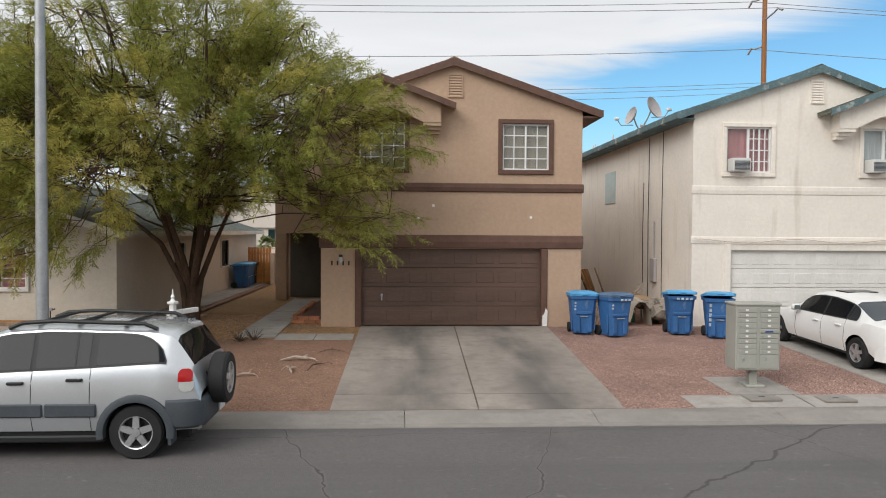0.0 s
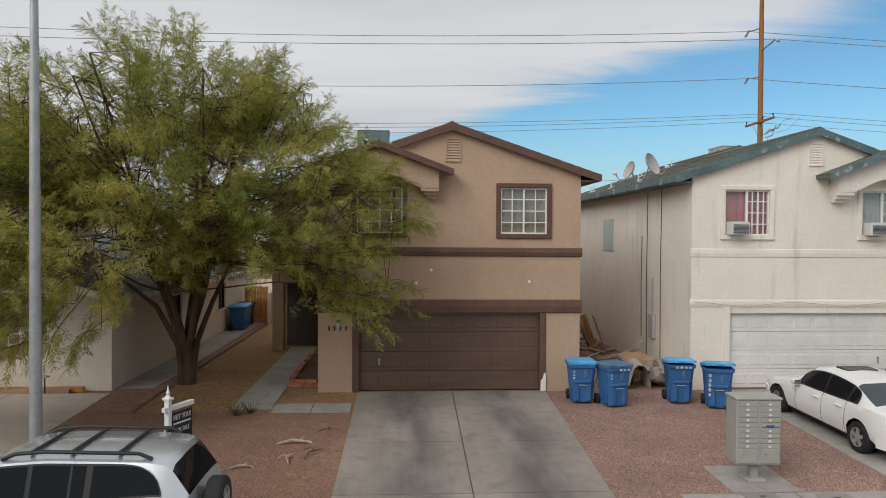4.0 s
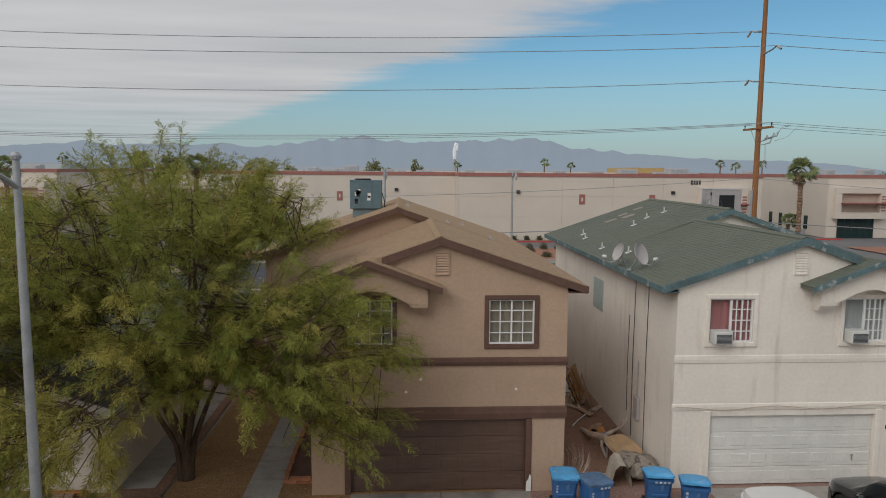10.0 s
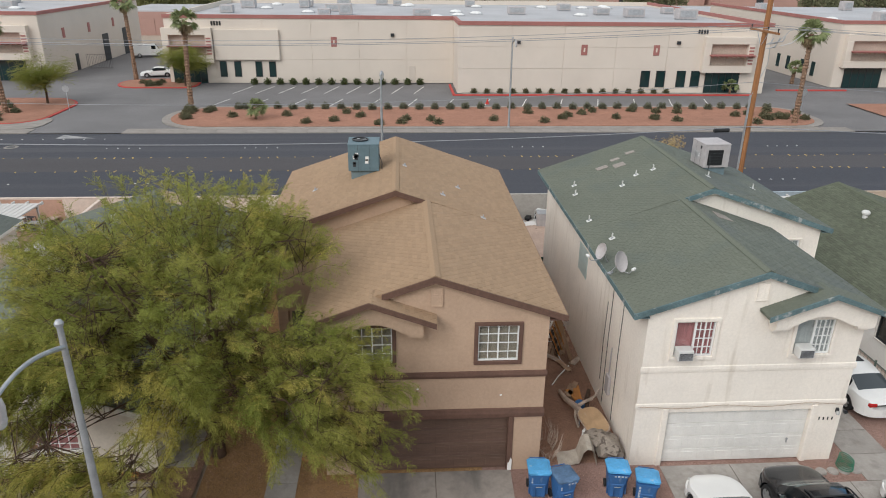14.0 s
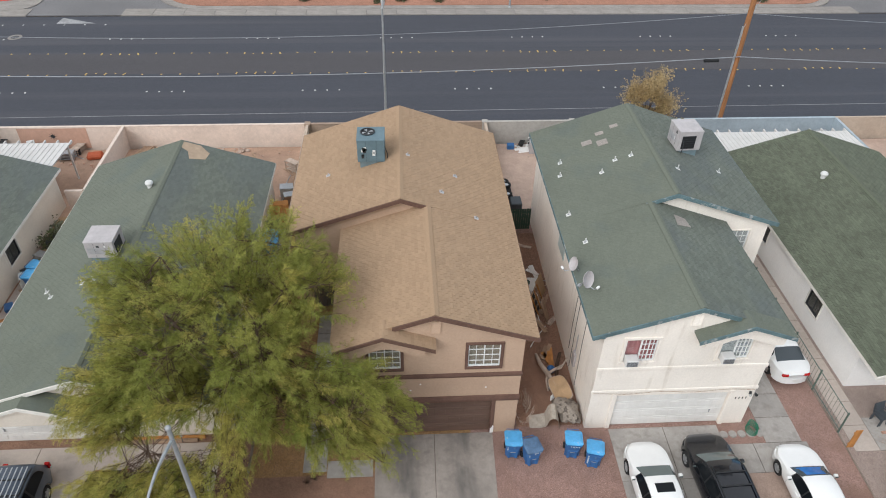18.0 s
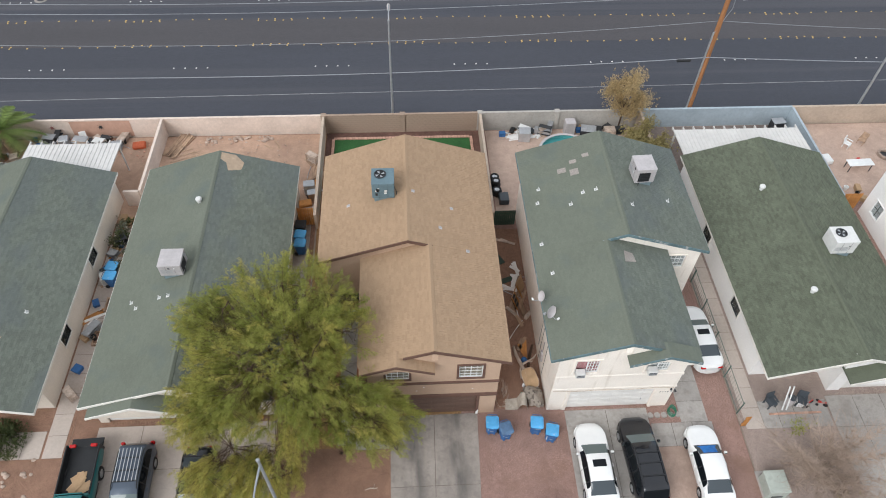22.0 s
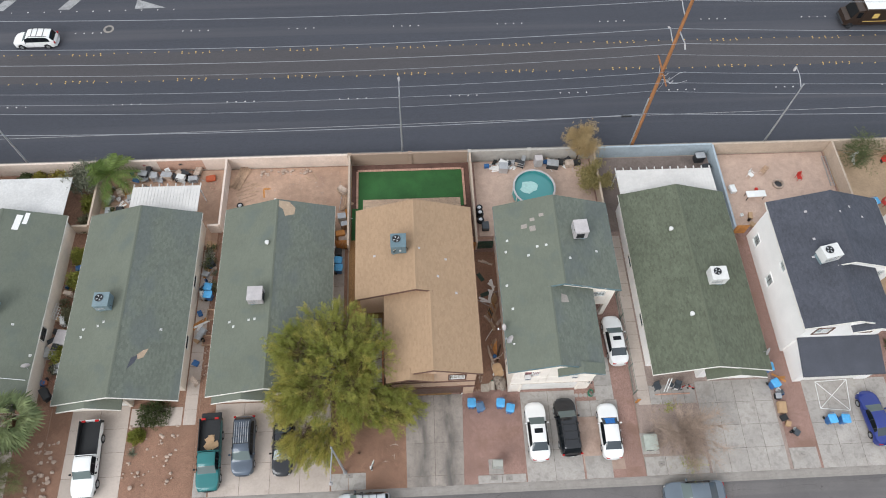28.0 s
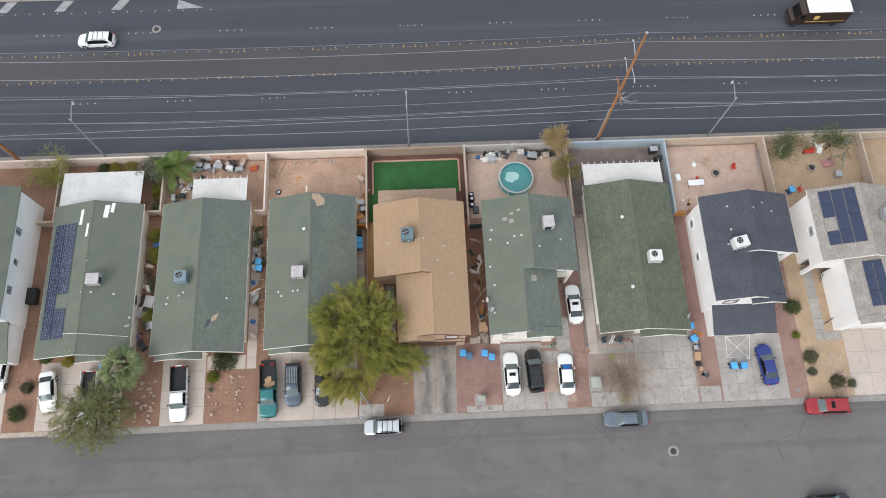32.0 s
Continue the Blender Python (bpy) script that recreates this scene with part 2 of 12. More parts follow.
# ---- mesh helpers ----
class MB:
    """Gathers vertices and faces for one mesh."""

    def __init__(self):
        self.v, self.f = [], []

    def add(self, vs, fs):
        o = len(self.v)
        self.v.extend(tuple(p) for p in vs)
        self.f.extend(tuple(i + o for i in f) for f in fs)
        return self

    def box(self, x0, x1, y0, y1, z0, z1, c=0.0):
        x0, x1, y0, y1, z0, z1 = min(x0, x1), max(x0, x1), min(y0, y1), max(y0, y1), min(z0, z1), max(z0, z1)
        if not c:
            return self.add([(x0, y0, z0), (x1, y0, z0), (x1, y1, z0), (x0, y1, z0), (x0, y0, z1), (x1, y0, z1), (x1, y1, z1), (x0, y1, z1)],
                            [(3, 2, 1, 0), (4, 5, 6, 7), (0, 1, 5, 4), (1, 2, 6, 5), (2, 3, 7, 6), (3, 0, 4, 7)])
        c = min(c, (x1 - x0) * 0.45, (y1 - y0) * 0.45, (z1 - z0) * 0.45)
        bm = bmesh.new()
        vs = []
        for X, sx in ((x0, 1), (x1, -1)):
            for Y, sy in ((y0, 1), (y1, -1)):
                for Z, sz in ((z0, 1), (z1, -1)):
                    vs += [bm.verts.new((X, Y + sy * c, Z + sz * c)), bm.verts.new((X + sx * c, Y, Z + sz * c)), bm.verts.new((X + sx * c, Y + sy * c, Z))]
        bmesh.ops.convex_hull(bm, input=vs)
        bmesh.ops.dissolve_limit(bm, angle_limit=0.01, verts=bm.verts, edges=bm.edges)
        bm.verts.index_update()
        self.add([q.co[:] for q in bm.verts], [[q.index for q in f.verts] for f in bm.faces])
        bm.free()
        return self

    def prism(self, pts, a0, a1, axis="y"):
        """Extrudes a flat outline: for axis y the outline is (x, z), for x it is (y, z), for z it is (x, y)."""
        n = len(pts)
        at = {"y": lambda p, a: (p[0], a, p[1]), "x": lambda p, a: (a, p[0], p[1]), "z": lambda p, a: (p[0], p[1], a)}[axis]
        return self.add([at(p, a0) for p in pts] + [at(p, a1) for p in pts],
                        [tuple(range(n)), tuple(range(2 * n - 1, n - 1, -1))] + [(i, (i + 1) % n, n + (i + 1) % n, n + i) for i in range(n)])

    def tube(self, pts, radii, n=8, caps=True):
        pts = [Vector(p) for p in pts]
        if isinstance(radii, (int, float)):
            radii = [radii] * len(pts)
        rings, ref = [], None
        for i, p in enumerate(pts):
            d = (pts[min(i + 1, len(pts) - 1)] - pts[max(i - 1, 0)]).normalized()
            if ref is None:
                ref = d.orthogonal().normalized()
            a = (ref - d * ref.dot(d))
            a = a.normalized() if a.length > 1e-6 else d.orthogonal().normalized()
            ref, b = a, d.cross(a)
            rings.append([p + radii[i] * (a * math.cos(k * 2 * math.pi / n) + b * math.sin(k * 2 * math.pi / n)) for k in range(n)])
        vs = [q for r in rings for q in r]
        fs = [(i * n + k, i * n + (k + 1) % n, (i + 1) * n + (k + 1) % n, (i + 1) * n + k) for i in range(len(pts) - 1) for k in range(n)]
        if caps:
            fs += [tuple(range(n - 1, -1, -1)), tuple((len(pts) - 1) * n + k for k in range(n))]
        return self.add(vs, fs)

    def cyl(self, x, y, z0, z1, r, r1=None, n=16):
        return self.tube([(x, y, z0), (x, y, z1)], [r, r if r1 is None else r1], n)

    def lathe(self, prof, n=20, o=(0, 0, 0), axis="z"):
        """Turns (radius, height) pairs round an axis through o."""
        vs, fs = [], []
        for r, h in prof:
            for k in range(n):
                c, s = r * math.cos(k * 2 * math.pi / n), r * math.sin(k * 2 * math.pi / n)
                vs.append({"z": (o[0] + c, o[1] + s, o[2] + h), "y": (o[0] - c, o[1] + h, o[2] + s), "x": (o[0] + h, o[1] + c, o[2] + s)}[axis])
        for i in range(len(prof) - 1):
            fs += [(i * n + k, i * n + (k + 1) % n, (i + 1) * n + (k + 1) % n, (i + 1) * n + k) for k in range(n)]
        return self.add(vs, fs)

    def blob(self, x, y, z, rx, ry, rz, seed=0, rough=0.2, cuts=2):
        bm = bmesh.new()
        bmesh.ops.create_icosphere(bm, subdivisions=cuts, radius=1)
        for q in bm.verts:
            k = 1 + rough * noise.noise(q.co * 1.7 + Vector((seed * 3.1, seed * 1.7, seed)))
            q.co = Vector((x + q.co.x * rx * k, y + q.co.y * ry * k, z + q.co.z * rz * k))
        bm.verts.index_update()
        self.add([q.co[:] for q in bm.verts], [[q.index for q in f.verts] for f in bm.faces])
        bm.free()
        return self

    def xf(self, m):
        self.v = [tuple(m @ Vector(p)) for p in self.v]
        if m.to_3x3().determinant() < 0:
            self.f = [tuple(reversed(f)) for f in self.f]
        return self

    def join(self, other):
        return self.add(other.v, other.f)


def mesh_of(name, mb, material, smooth=False):
    me = bpy.data.meshes.new(name)
    me.from_pydata(mb.v, [], mb.f)
    me.materials.append(material)
    if smooth:
        me.shade_smooth()
        me.set_sharp_from_angle(angle=radians(38))
    me.update()
    return me


def part(name, mb, material, parent=None, label="", smooth=False, fix=True):
    """Links one mesh object, under a thing or a part."""
    me = mesh_of(name, mb, material, smooth)
    if fix and len(mb.f) < 4000:
        bm = bmesh.new()
        bm.from_mesh(me)
        if name.endswith(("wall", "gable", "cabinet", "cap")):
            bmesh.ops.remove_doubles(bm, verts=bm.verts, dist=0.0005)
        bmesh.ops.recalc_face_normals(bm, faces=bm.faces)
        bm.to_mesh(me)
        bm.free()
    ob = new(name, me)
    if parent is not None:
        ob.parent = parent
    if label:
        tagged(ob, label)
    return ob


def thing(name, label, category, group="", kind="", at=(0, 0, 0), turn=0.0):
    ob = new(name)
    ob.empty_display_size = 0.2
    ob.matrix_basis = pose(*at, 0, 0, turn)
    return tagged(ob, label, category, group, kind)


def solid(name, mb, material, label, category, group="", kind="", smooth=False):
    """A thing that is one mesh."""
    return tagged(part(name, mb, material, None, "", smooth), label, category, group, kind)


def wall_holes(mb, u0, u1, z0, z1, holes, a0, a1, axis="y"):
    """A wall with openings, one closed skin; it runs along x (axis y) or y (axis x), from a0 to a1 thick. holes: (u0, u1, z0, z1)."""
    us = sorted({u0, u1, *[h[0] for h in holes], *[h[1] for h in holes]})
    zs = sorted({z0, z1, *[h[2] for h in holes], *[h[3] for h in holes]})
    nu, nz = len(us), len(zs)

    def full(i, j):
        if not (0 <= i < nu - 1 and 0 <= j < nz - 1):
            return False
        cu, cz = (us[i] + us[i + 1]) / 2, (zs[j] + zs[j + 1]) / 2
        return not any(h[0] < cu < h[1] and h[2] < cz < h[3] for h in holes)
    vs = [((u_, a, z_) if axis == "y" else (a, u_, z_)) for a in (a0, a1) for u_ in us for z_ in zs]
    k = lambda s_, i, j: (s_ * nu + i) * nz + j
    fs = []
    for i in range(nu - 1):
        for j in range(nz - 1):
            if not full(i, j):
                continue
            fs += [(k(0, i, j), k(0, i + 1, j), k(0, i + 1, j + 1), k(0, i, j + 1)), (k(1, i, j + 1), k(1, i + 1, j + 1), k(1, i + 1, j), k(1, i, j))]
            for di, dj, p, q in ((-1, 0, (i, j), (i, j + 1)), (1, 0, (i + 1, j), (i + 1, j + 1)), (0, -1, (i, j), (i + 1, j)), (0, 1, (i, j + 1), (i + 1, j + 1))):
                if not full(i + di, j + dj):
                    fs.append((k(0, *p), k(0, *q), k(1, *q), k(1, *p)))
    used = sorted({a for f in fs for a in f})
    idx = {a: n for n, a in enumerate(used)}
    mb.add([vs[a] for a in used], [tuple(idx[a] for a in f) for f in fs])
    return mb


rng = random.Random(7)


def lerp(a, b, t):
    return a + (b - a) * t


def gz(y):
    """Height of the ground across the lots, from the street to the back wall and the wide road behind it."""
    pts = ((-80, -0.30), (4, -0.28), (10.45, -0.38), (10.9, -0.318), (11.5, -0.27), (18.4, -0.02), (34, -0.02), (43.5, -0.25), (44.1, -0.42), (500, -0.42))
    for (a, za), (b, zb) in zip(pts, pts[1:]):
        if y <= b:
            return lerp(za, zb, (y - a) / (b - a)) if y > a else za
    return -0.42

# ---- the place's materials ----
STUCCO_TAN = mat("tan stucco", (0.49, 0.345, 0.245), 0.92, 0.07, 0.5, 90, 0.08, 0.6, 55)
STUCCO_WHITE = mat("white stucco", (0.84, 0.775, 0.69), 0.92, 0.07, 0.35, 90, 0.06, 0.6, 50)
tint_by(STUCCO_WHITE, patches(1.2, 0.58, 0.78, (2.5, 2.5, 0.35)), (0.50, 0.42, 0.32), 0.5)
STUCCO_CREAM = mat("cream stucco", (0.68, 0.61, 0.52), 0.92, 0.08, 0.4, 90, 0.07, 0.5, 50)
STUCCO_PALE = mat("pale stucco", (0.82, 0.80, 0.77), 0.92, 0.05, 0.4, 90, 0.05, 0.5, 50)
TRIM_BROWN = mat("brown stucco trim", (0.135, 0.075, 0.055), 0.85, 0.15, 1.2, 60, 0.12, 0.4)
FASCIA_BROWN = mat("brown painted fascia", (0.13, 0.072, 0.052), 0.7, 0.15, 1.5, 30, 0.12, 0.15, stretch=(3, 0.3, 3))
GARAGE_BROWN = mat("brown garage door paint", (0.130, 0.080, 0.060), 0.5, 0.18, 0.8, 25, 0.10, 0.12, stretch=(0.5, 1, 3))
GARAGE_WHITE = mat("white garage door paint", (0.72, 0.70, 0.66), 0.5, 0.06, 0.8, 25, 0.05, 0.08)
FASCIA_TEAL = mat("peeling grey-teal fascia paint", (0.11, 0.17, 0.18), 0.75, 0.2, 1.0, 22, 0.2, 0.25)
tint_by(FASCIA_TEAL, patches(3.5, 0.58, 0.66, (1, 1, 1), 8), (0.42, 0.42, 0.40), 0.8)
TRIM_WHITE = mat("white painted trim", (0.72, 0.69, 0.63), 0.7, 0.08, 1.0, 30, 0.07, 0.15)
VINYL = mat("white vinyl", (0.80, 0.80, 0.78), 0.45, 0.04, 1, 30, 0.04, 0.03)
SHINGLE_BROWN = mat("tan asphalt shingles", (0.36, 0.245, 0.152), 0.95, 0.03, 0.5, 120, 0.07, 0.5, 140, island=0.07)
SHINGLE_PIECE = mat("tan asphalt shingle", (0.36, 0.245, 0.152), 0.95, 0.03, 0.5, 120, 0.07, 0.5, 140, objrand=0.07)
SHINGLE_GREEN = mat("faded green painted shingles", (0.142, 0.156, 0.122), 0.9, 0.07, 0.3, 110, 0.10, 0.4, 140, island=0.04)
tint_by(SHINGLE_GREEN, patches(0.5, 0.52, 0.75), (0.105, 0.130, 0.122), 0.6)
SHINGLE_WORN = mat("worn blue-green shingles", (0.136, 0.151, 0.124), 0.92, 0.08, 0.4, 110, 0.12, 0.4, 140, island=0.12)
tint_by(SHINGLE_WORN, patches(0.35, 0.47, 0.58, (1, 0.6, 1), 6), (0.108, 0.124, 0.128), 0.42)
SHINGLE_FRESH = mat("mottled green shingles", (0.113, 0.126, 0.088), 0.95, 0.10, 0.8, 110, 0.15, 0.5, 140, island=0.15)
SHINGLE_DARK = mat("charcoal shingles", (0.070, 0.074, 0.090), 0.95, 0.12, 0.5, 110, 0.22, 0.5, 140, island=0.12)
SHINGLE_GREY = mat("grey shingles", (0.30, 0.27, 0.24), 0.95, 0.12, 0.6, 110, 0.22, 0.5, 140, island=0.14)
CONCRETE = mat("old concrete", (0.362, 0.335, 0.305), 0.9, 0.12, 0.45, 60, 0.10, 0.25, 60, objrand=0.06)
tint_by(CONCRETE, patches(2.6, 0.52, 0.68, detail=8), (0.19, 0.17, 0.15), 0.4)
tint_by(CONCRETE, patches(0.8, 0.56, 0.72), (0.25, 0.22, 0.19), 0.5)
CONCRETE_PINK = mat("pinkish concrete", (0.475, 0.405, 0.35), 0.9, 0.10, 0.45, 60, 0.08, 0.25, 60, objrand=0.05)
tint_by(CONCRETE_PINK, patches(0.9, 0.58, 0.72), (0.28, 0.23, 0.19), 0.45)
KERB = mat("kerb concrete", (0.288, 0.264, 0.238), 0.9, 0.12, 0.6, 60, 0.10, 0.25, objrand=0.06)
tint_by(KERB, patches(2.2, 0.52, 0.66, (0.6, 1.5, 1), 7), (0.17, 0.15, 0.135), 0.45)
tint_by(KERB, patches(0.7, 0.55, 0.7, (0.4, 1, 1)), (0.22, 0.2, 0.18), 0.6)
ASPHALT = mat("worn grey asphalt", (0.146, 0.135, 0.131), 0.92, 0.10, 0.25, 180, 0.25, 0.5, 200)
tint_by(ASPHALT, patches(0.35, 0.5, 0.75, (0.25, 1, 1)), (0.175, 0.164, 0.160), 0.6)
tint_by(ASPHALT, patches(0.55, 0.60, 0.70, detail=6), (0.098, 0.091, 0.088), 0.4)
tint_by(ASPHALT, patches(0.9, 0.52, 0.62, (0.02, 1, 1), 4), (0.112, 0.105, 0.106), 0.45)
tint_by(ASPHALT, patches(7.0, 0.66, 0.72, detail=7), (0.23, 0.215, 0.205), 0.5)
tint_by(ASPHALT, cracks(0.21, 0.0060, 0.55, 1.2, (1.0, 0.42, 1)), (0.19, 0.175, 0.165), 0.5)
tint_by(ASPHALT, cracks(0.21, 0.0024, 0.55, 1.2, (1.0, 0.42, 1)), (0.05, 0.045, 0.043), 0.8)
tint_by(ASPHALT, cracks(0.15, 0.0026, 0.5, 1.5, (0.35, 1.9, 1)), (0.055, 0.05, 0.048), 0.7)
tint_by(ASPHALT, patches(0.9, 0.72, 0.75, detail=7), (0.045, 0.041, 0.039), 0.6)
ROADTAR = mat("dark road asphalt", (0.052, 0.055, 0.067), 0.8, 0.08, 0.2, 160, 0.2, 0.4, 200, stretch=(0.12, 1, 1))
tint_by(ROADTAR, patches(0.55, 0.5, 0.7, (0.015, 1, 1), 3), (0.084, 0.083, 0.092), 0.8)
LOT_ASPHALT = mat("parking lot asphalt", (0.17, 0.165, 0.165), 0.9, 0.12, 0.15, 100, 0.2, 0.3)
GRAVEL_RED = mat("red-brown gravel", (0.30, 0.185, 0.15), 0.95, 0.15, 0.4, 30, 0.25, 1.0, 28)
tint_by(GRAVEL_RED, cells(95, 0.40, 1.0), (0.39, 0.28, 0.245), 0.5)
tint_by(GRAVEL_RED, cells(60, 0.68, 0.88), (0.13, 0.065, 0.045), 0.75)
GRAVEL_BROWN = mat("brown gravel and dirt", (0.265, 0.148, 0.102), 0.95, 0.2, 0.5, 30, 0.3, 1.0, 28)
tint_by(GRAVEL_BROWN, cells(50, 0.5, 1.0), (0.36, 0.24, 0.16), 0.7)
tint_by(GRAVEL_BROWN, cells(60, 0.68, 0.88), (0.10, 0.05, 0.03), 0.7)
tint_by(GRAVEL_RED, patches(0.5, 0.54, 0.68, detail=7), (0.20, 0.12, 0.085), 0.6)
GRAVEL_LITTER = mat("golden-brown gravel with leaf litter", (0.30, 0.168, 0.07), 0.95, 0.2, 0.5, 30, 0.3, 1.0, 28)
tint_by(GRAVEL_LITTER, cells(50, 0.45, 1.0), (0.46, 0.30, 0.14), 0.75)
tint_by(GRAVEL_LITTER, cells(60, 0.66, 0.86), (0.11, 0.055, 0.03), 0.7)
GRAVEL_GREY = mat("grey-pink gravel", (0.305, 0.235, 0.20), 0.95, 0.15, 0.5, 30, 0.25, 1.0, 28)
tint_by(GRAVEL_GREY, cells(70, 0.45, 1.0), (0.40, 0.34, 0.30), 0.6)
tint_by(GRAVEL_GREY, cells(60, 0.7, 0.9), (0.15, 0.10, 0.085), 0.6)
GRAVEL_DARK = mat("grey-brown gravel", (0.20, 0.16, 0.14), 0.95, 0.2, 0.5, 30, 0.3, 1.0, 28)
DIRT = mat("bare tan dirt", (0.42, 0.28, 0.20), 0.95, 0.16, 0.3, 20, 0.15, 0.5, 18)
tint_by(DIRT, patches(0.7, 0.55, 0.7), (0.31, 0.20, 0.15), 0.6)
DIRT_PINK = mat("bare pinkish dirt", (0.47, 0.345, 0.275), 0.95, 0.12, 0.3, 20, 0.12, 0.5, 18)
DIRT_DULL = mat("trodden pinkish dirt", (0.36, 0.262, 0.21), 0.95, 0.16, 0.5, 20, 0.15, 0.5, 18)
tint_by(DIRT_DULL, patches(0.9, 0.5, 0.68, detail=7), (0.26, 0.17, 0.13), 0.6)
SAND = mat("tan decomposed granite", (0.40, 0.29, 0.19), 0.95, 0.12, 0.4, 40, 0.15, 0.5, 30)
REDROCK = mat("red landscape gravel", (0.33, 0.165, 0.11), 0.95, 0.12, 0.3, 20, 0.2, 0.8, 18)
DESERT = mat("pale desert ground", (0.36, 0.30, 0.24), 0.95, 0.2, 0.02, 2, 0.15, 0.2)
TURF = mat("green artificial turf", (0.030, 0.105, 0.028), 0.9, 0.15, 0.6, 150, 0.3, 0.8, 160)
BLOCK_TAN = mat("tan block wall", (0.46, 0.37, 0.29), 0.93, 0.10, 0.5, 40, 0.1, 0.4, objrand=0.05)
BLOCK_PINK = mat("pink painted block wall", (0.66, 0.55, 0.47), 0.93, 0.10, 0.5, 40, 0.08, 0.3)
BLOCK_ROSE = mat("rose painted block wall", (0.50, 0.31, 0.23), 0.93, 0.10, 0.5, 40, 0.08, 0.3)
BLOCK_BLUE = mat("grey-blue painted block wall", (0.36, 0.42, 0.46), 0.93, 0.12, 0.5, 40, 0.08, 0.3)
BLOCK_BROWN = mat("brown block wall", (0.33, 0.245, 0.185), 0.93, 0.12, 0.5, 40, 0.1, 0.4)
BRICK_EDGE = mat("salmon edging brick", (0.52, 0.31, 0.23), 0.9, 0.1, 2, 40, 0.15, 0.3, objrand=0.12)
BRICK_ORANGE = mat("orange paving brick", (0.46, 0.20, 0.11), 0.9, 0.12, 2, 40, 0.15, 0.3, objrand=0.15)
METAL = mat("galvanised steel", (0.42, 0.43, 0.44), 0.5, 0.12, 2.0, 40, 0.1, 0.05, metal=0.55)
METAL_DARK = mat("dark painted steel", (0.035, 0.037, 0.04), 0.5, 0.15, 2, 40, 0.1, 0.05)
FENCE_GREEN = mat("dull green fence paint", (0.11, 0.15, 0.125), 0.6, 0.15, 2, 40, 0.1, 0.05)
METAL_TEAL = mat("blue-grey sheet metal", (0.17, 0.23, 0.25), 0.55, 0.14, 1.5, 40, 0.08, 0.05)
METAL_BEIGE = mat("beige sheet metal", (0.45, 0.42, 0.415), 0.55, 0.1, 1.2, 40, 0.08, 0.05)
METAL_WHITE = mat("white sheet metal", (0.64, 0.635, 0.61), 0.5, 0.06, 1.2, 40, 0.05, 0.05)
POLE_WOOD = mat("orange-brown pole timber", (0.30, 0.135, 0.055), 0.85, 0.25, 1.5, 30, 0.2, 0.4, stretch=(4, 4, 0.25))
WOOD = mat("weathered timber", (0.38, 0.26, 0.175), 0.85, 0.2, 2, 30, 0.2, 0.3, objrand=0.15)
WOOD_ORANGE = mat("orange-stained timber", (0.47, 0.21, 0.06), 0.8, 0.18, 2, 30, 0.15, 0.3, objrand=0.1)
WOOD_GREY = mat("bleached branch wood", (0.46, 0.37, 0.30), 0.9, 0.2, 3, 30, 0.2, 0.4)
WOOD_TWIG = mat("grey-brown twigs", (0.36, 0.275, 0.215), 0.9, 0.2, 3, 30, 0.2, 0.4)
BARK = mat("dark brown bark", (0.085, 0.052, 0.034), 0.95, 0.3, 2.5, 25, 0.3, 1.0, 18, stretch=(2, 2, 0.6))
PALM_BARK = mat("palm trunk bark", (0.23, 0.145, 0.095), 0.95, 0.35, 5, 9, 0.7, 1.5, 9, stretch=(1, 1, 1.8))
LEAF_TREE = leafmat("mesquite leaves", (0.210, 0.246, 0.048), (0.365, 0.350, 0.086), 0.42)
LEAF_DULL = leafmat("dull feathery leaves", (0.19, 0.20, 0.085), (0.29, 0.29, 0.13), 0.4)
LEAF_YELLOW = leafmat("yellowing leaves", (0.38, 0.345, 0.08), (0.50, 0.435, 0.12), 0.5)
LEAF_AUTUMN = leafmat("dry golden leaves", (0.42, 0.31, 0.15), (0.54, 0.42, 0.24), 0.4)
LEAF_PALE = leafmat("pale olive-gold leaves", (0.33, 0.28, 0.12), (0.42, 0.36, 0.17), 0.4)
LEAF_BUSH = leafmat("bush leaves", (0.085, 0.11, 0.045), (0.14, 0.16, 0.065), 0.3)
LEAF_FAR_TREE = leafmat("far grey-green leaves", (0.13, 0.14, 0.08), (0.20, 0.20, 0.115), 0.3)
LEAF_OLIVE = leafmat("olive bush leaves", (0.13, 0.13, 0.075), (0.19, 0.18, 0.105), 0.3)
LEAF_PALM = leafmat("palm fronds", (0.155, 0.195, 0.085), (0.26, 0.29, 0.135), 0.25)
LEAF_FROND = leafmat("green feather fronds", (0.14, 0.21, 0.055), (0.25, 0.31, 0.10), 0.4)
LEAF_PALM_DRY = leafmat("dry palm fronds", (0.25, 0.18, 0.10), (0.32, 0.24, 0.14), 0.2)
LEAF_GREY = leafmat("grey-green desert leaves", (0.14, 0.15, 0.10), (0.20, 0.20, 0.14), 0.2)
BIN_BLUE = mat("faded blue bin plastic", (0.036, 0.125, 0.31), 0.55, 0.12, 2.5, 30, 0.10, 0.06, objrand=0.1)
tint_by(BIN_BLUE, patches(5, 0.62, 0.72, (1, 1, 0.4), 6), (0.25, 0.34, 0.42), 0.5)
LID_BLUE = mat("light blue lid plastic", (0.09, 0.36, 0.66), 0.5, 0.12, 3, 30, 0.1, 0.06, objrand=0.1)
tint_by(LID_BLUE, patches(6, 0.62, 0.7, (1, 1, 1), 6), (0.42, 0.50, 0.55), 0.6)
LID_DUSTY = mat("dusty dark blue lid plastic", (0.085, 0.15, 0.25), 0.7, 0.25, 3, 30, 0.15, 0.06)
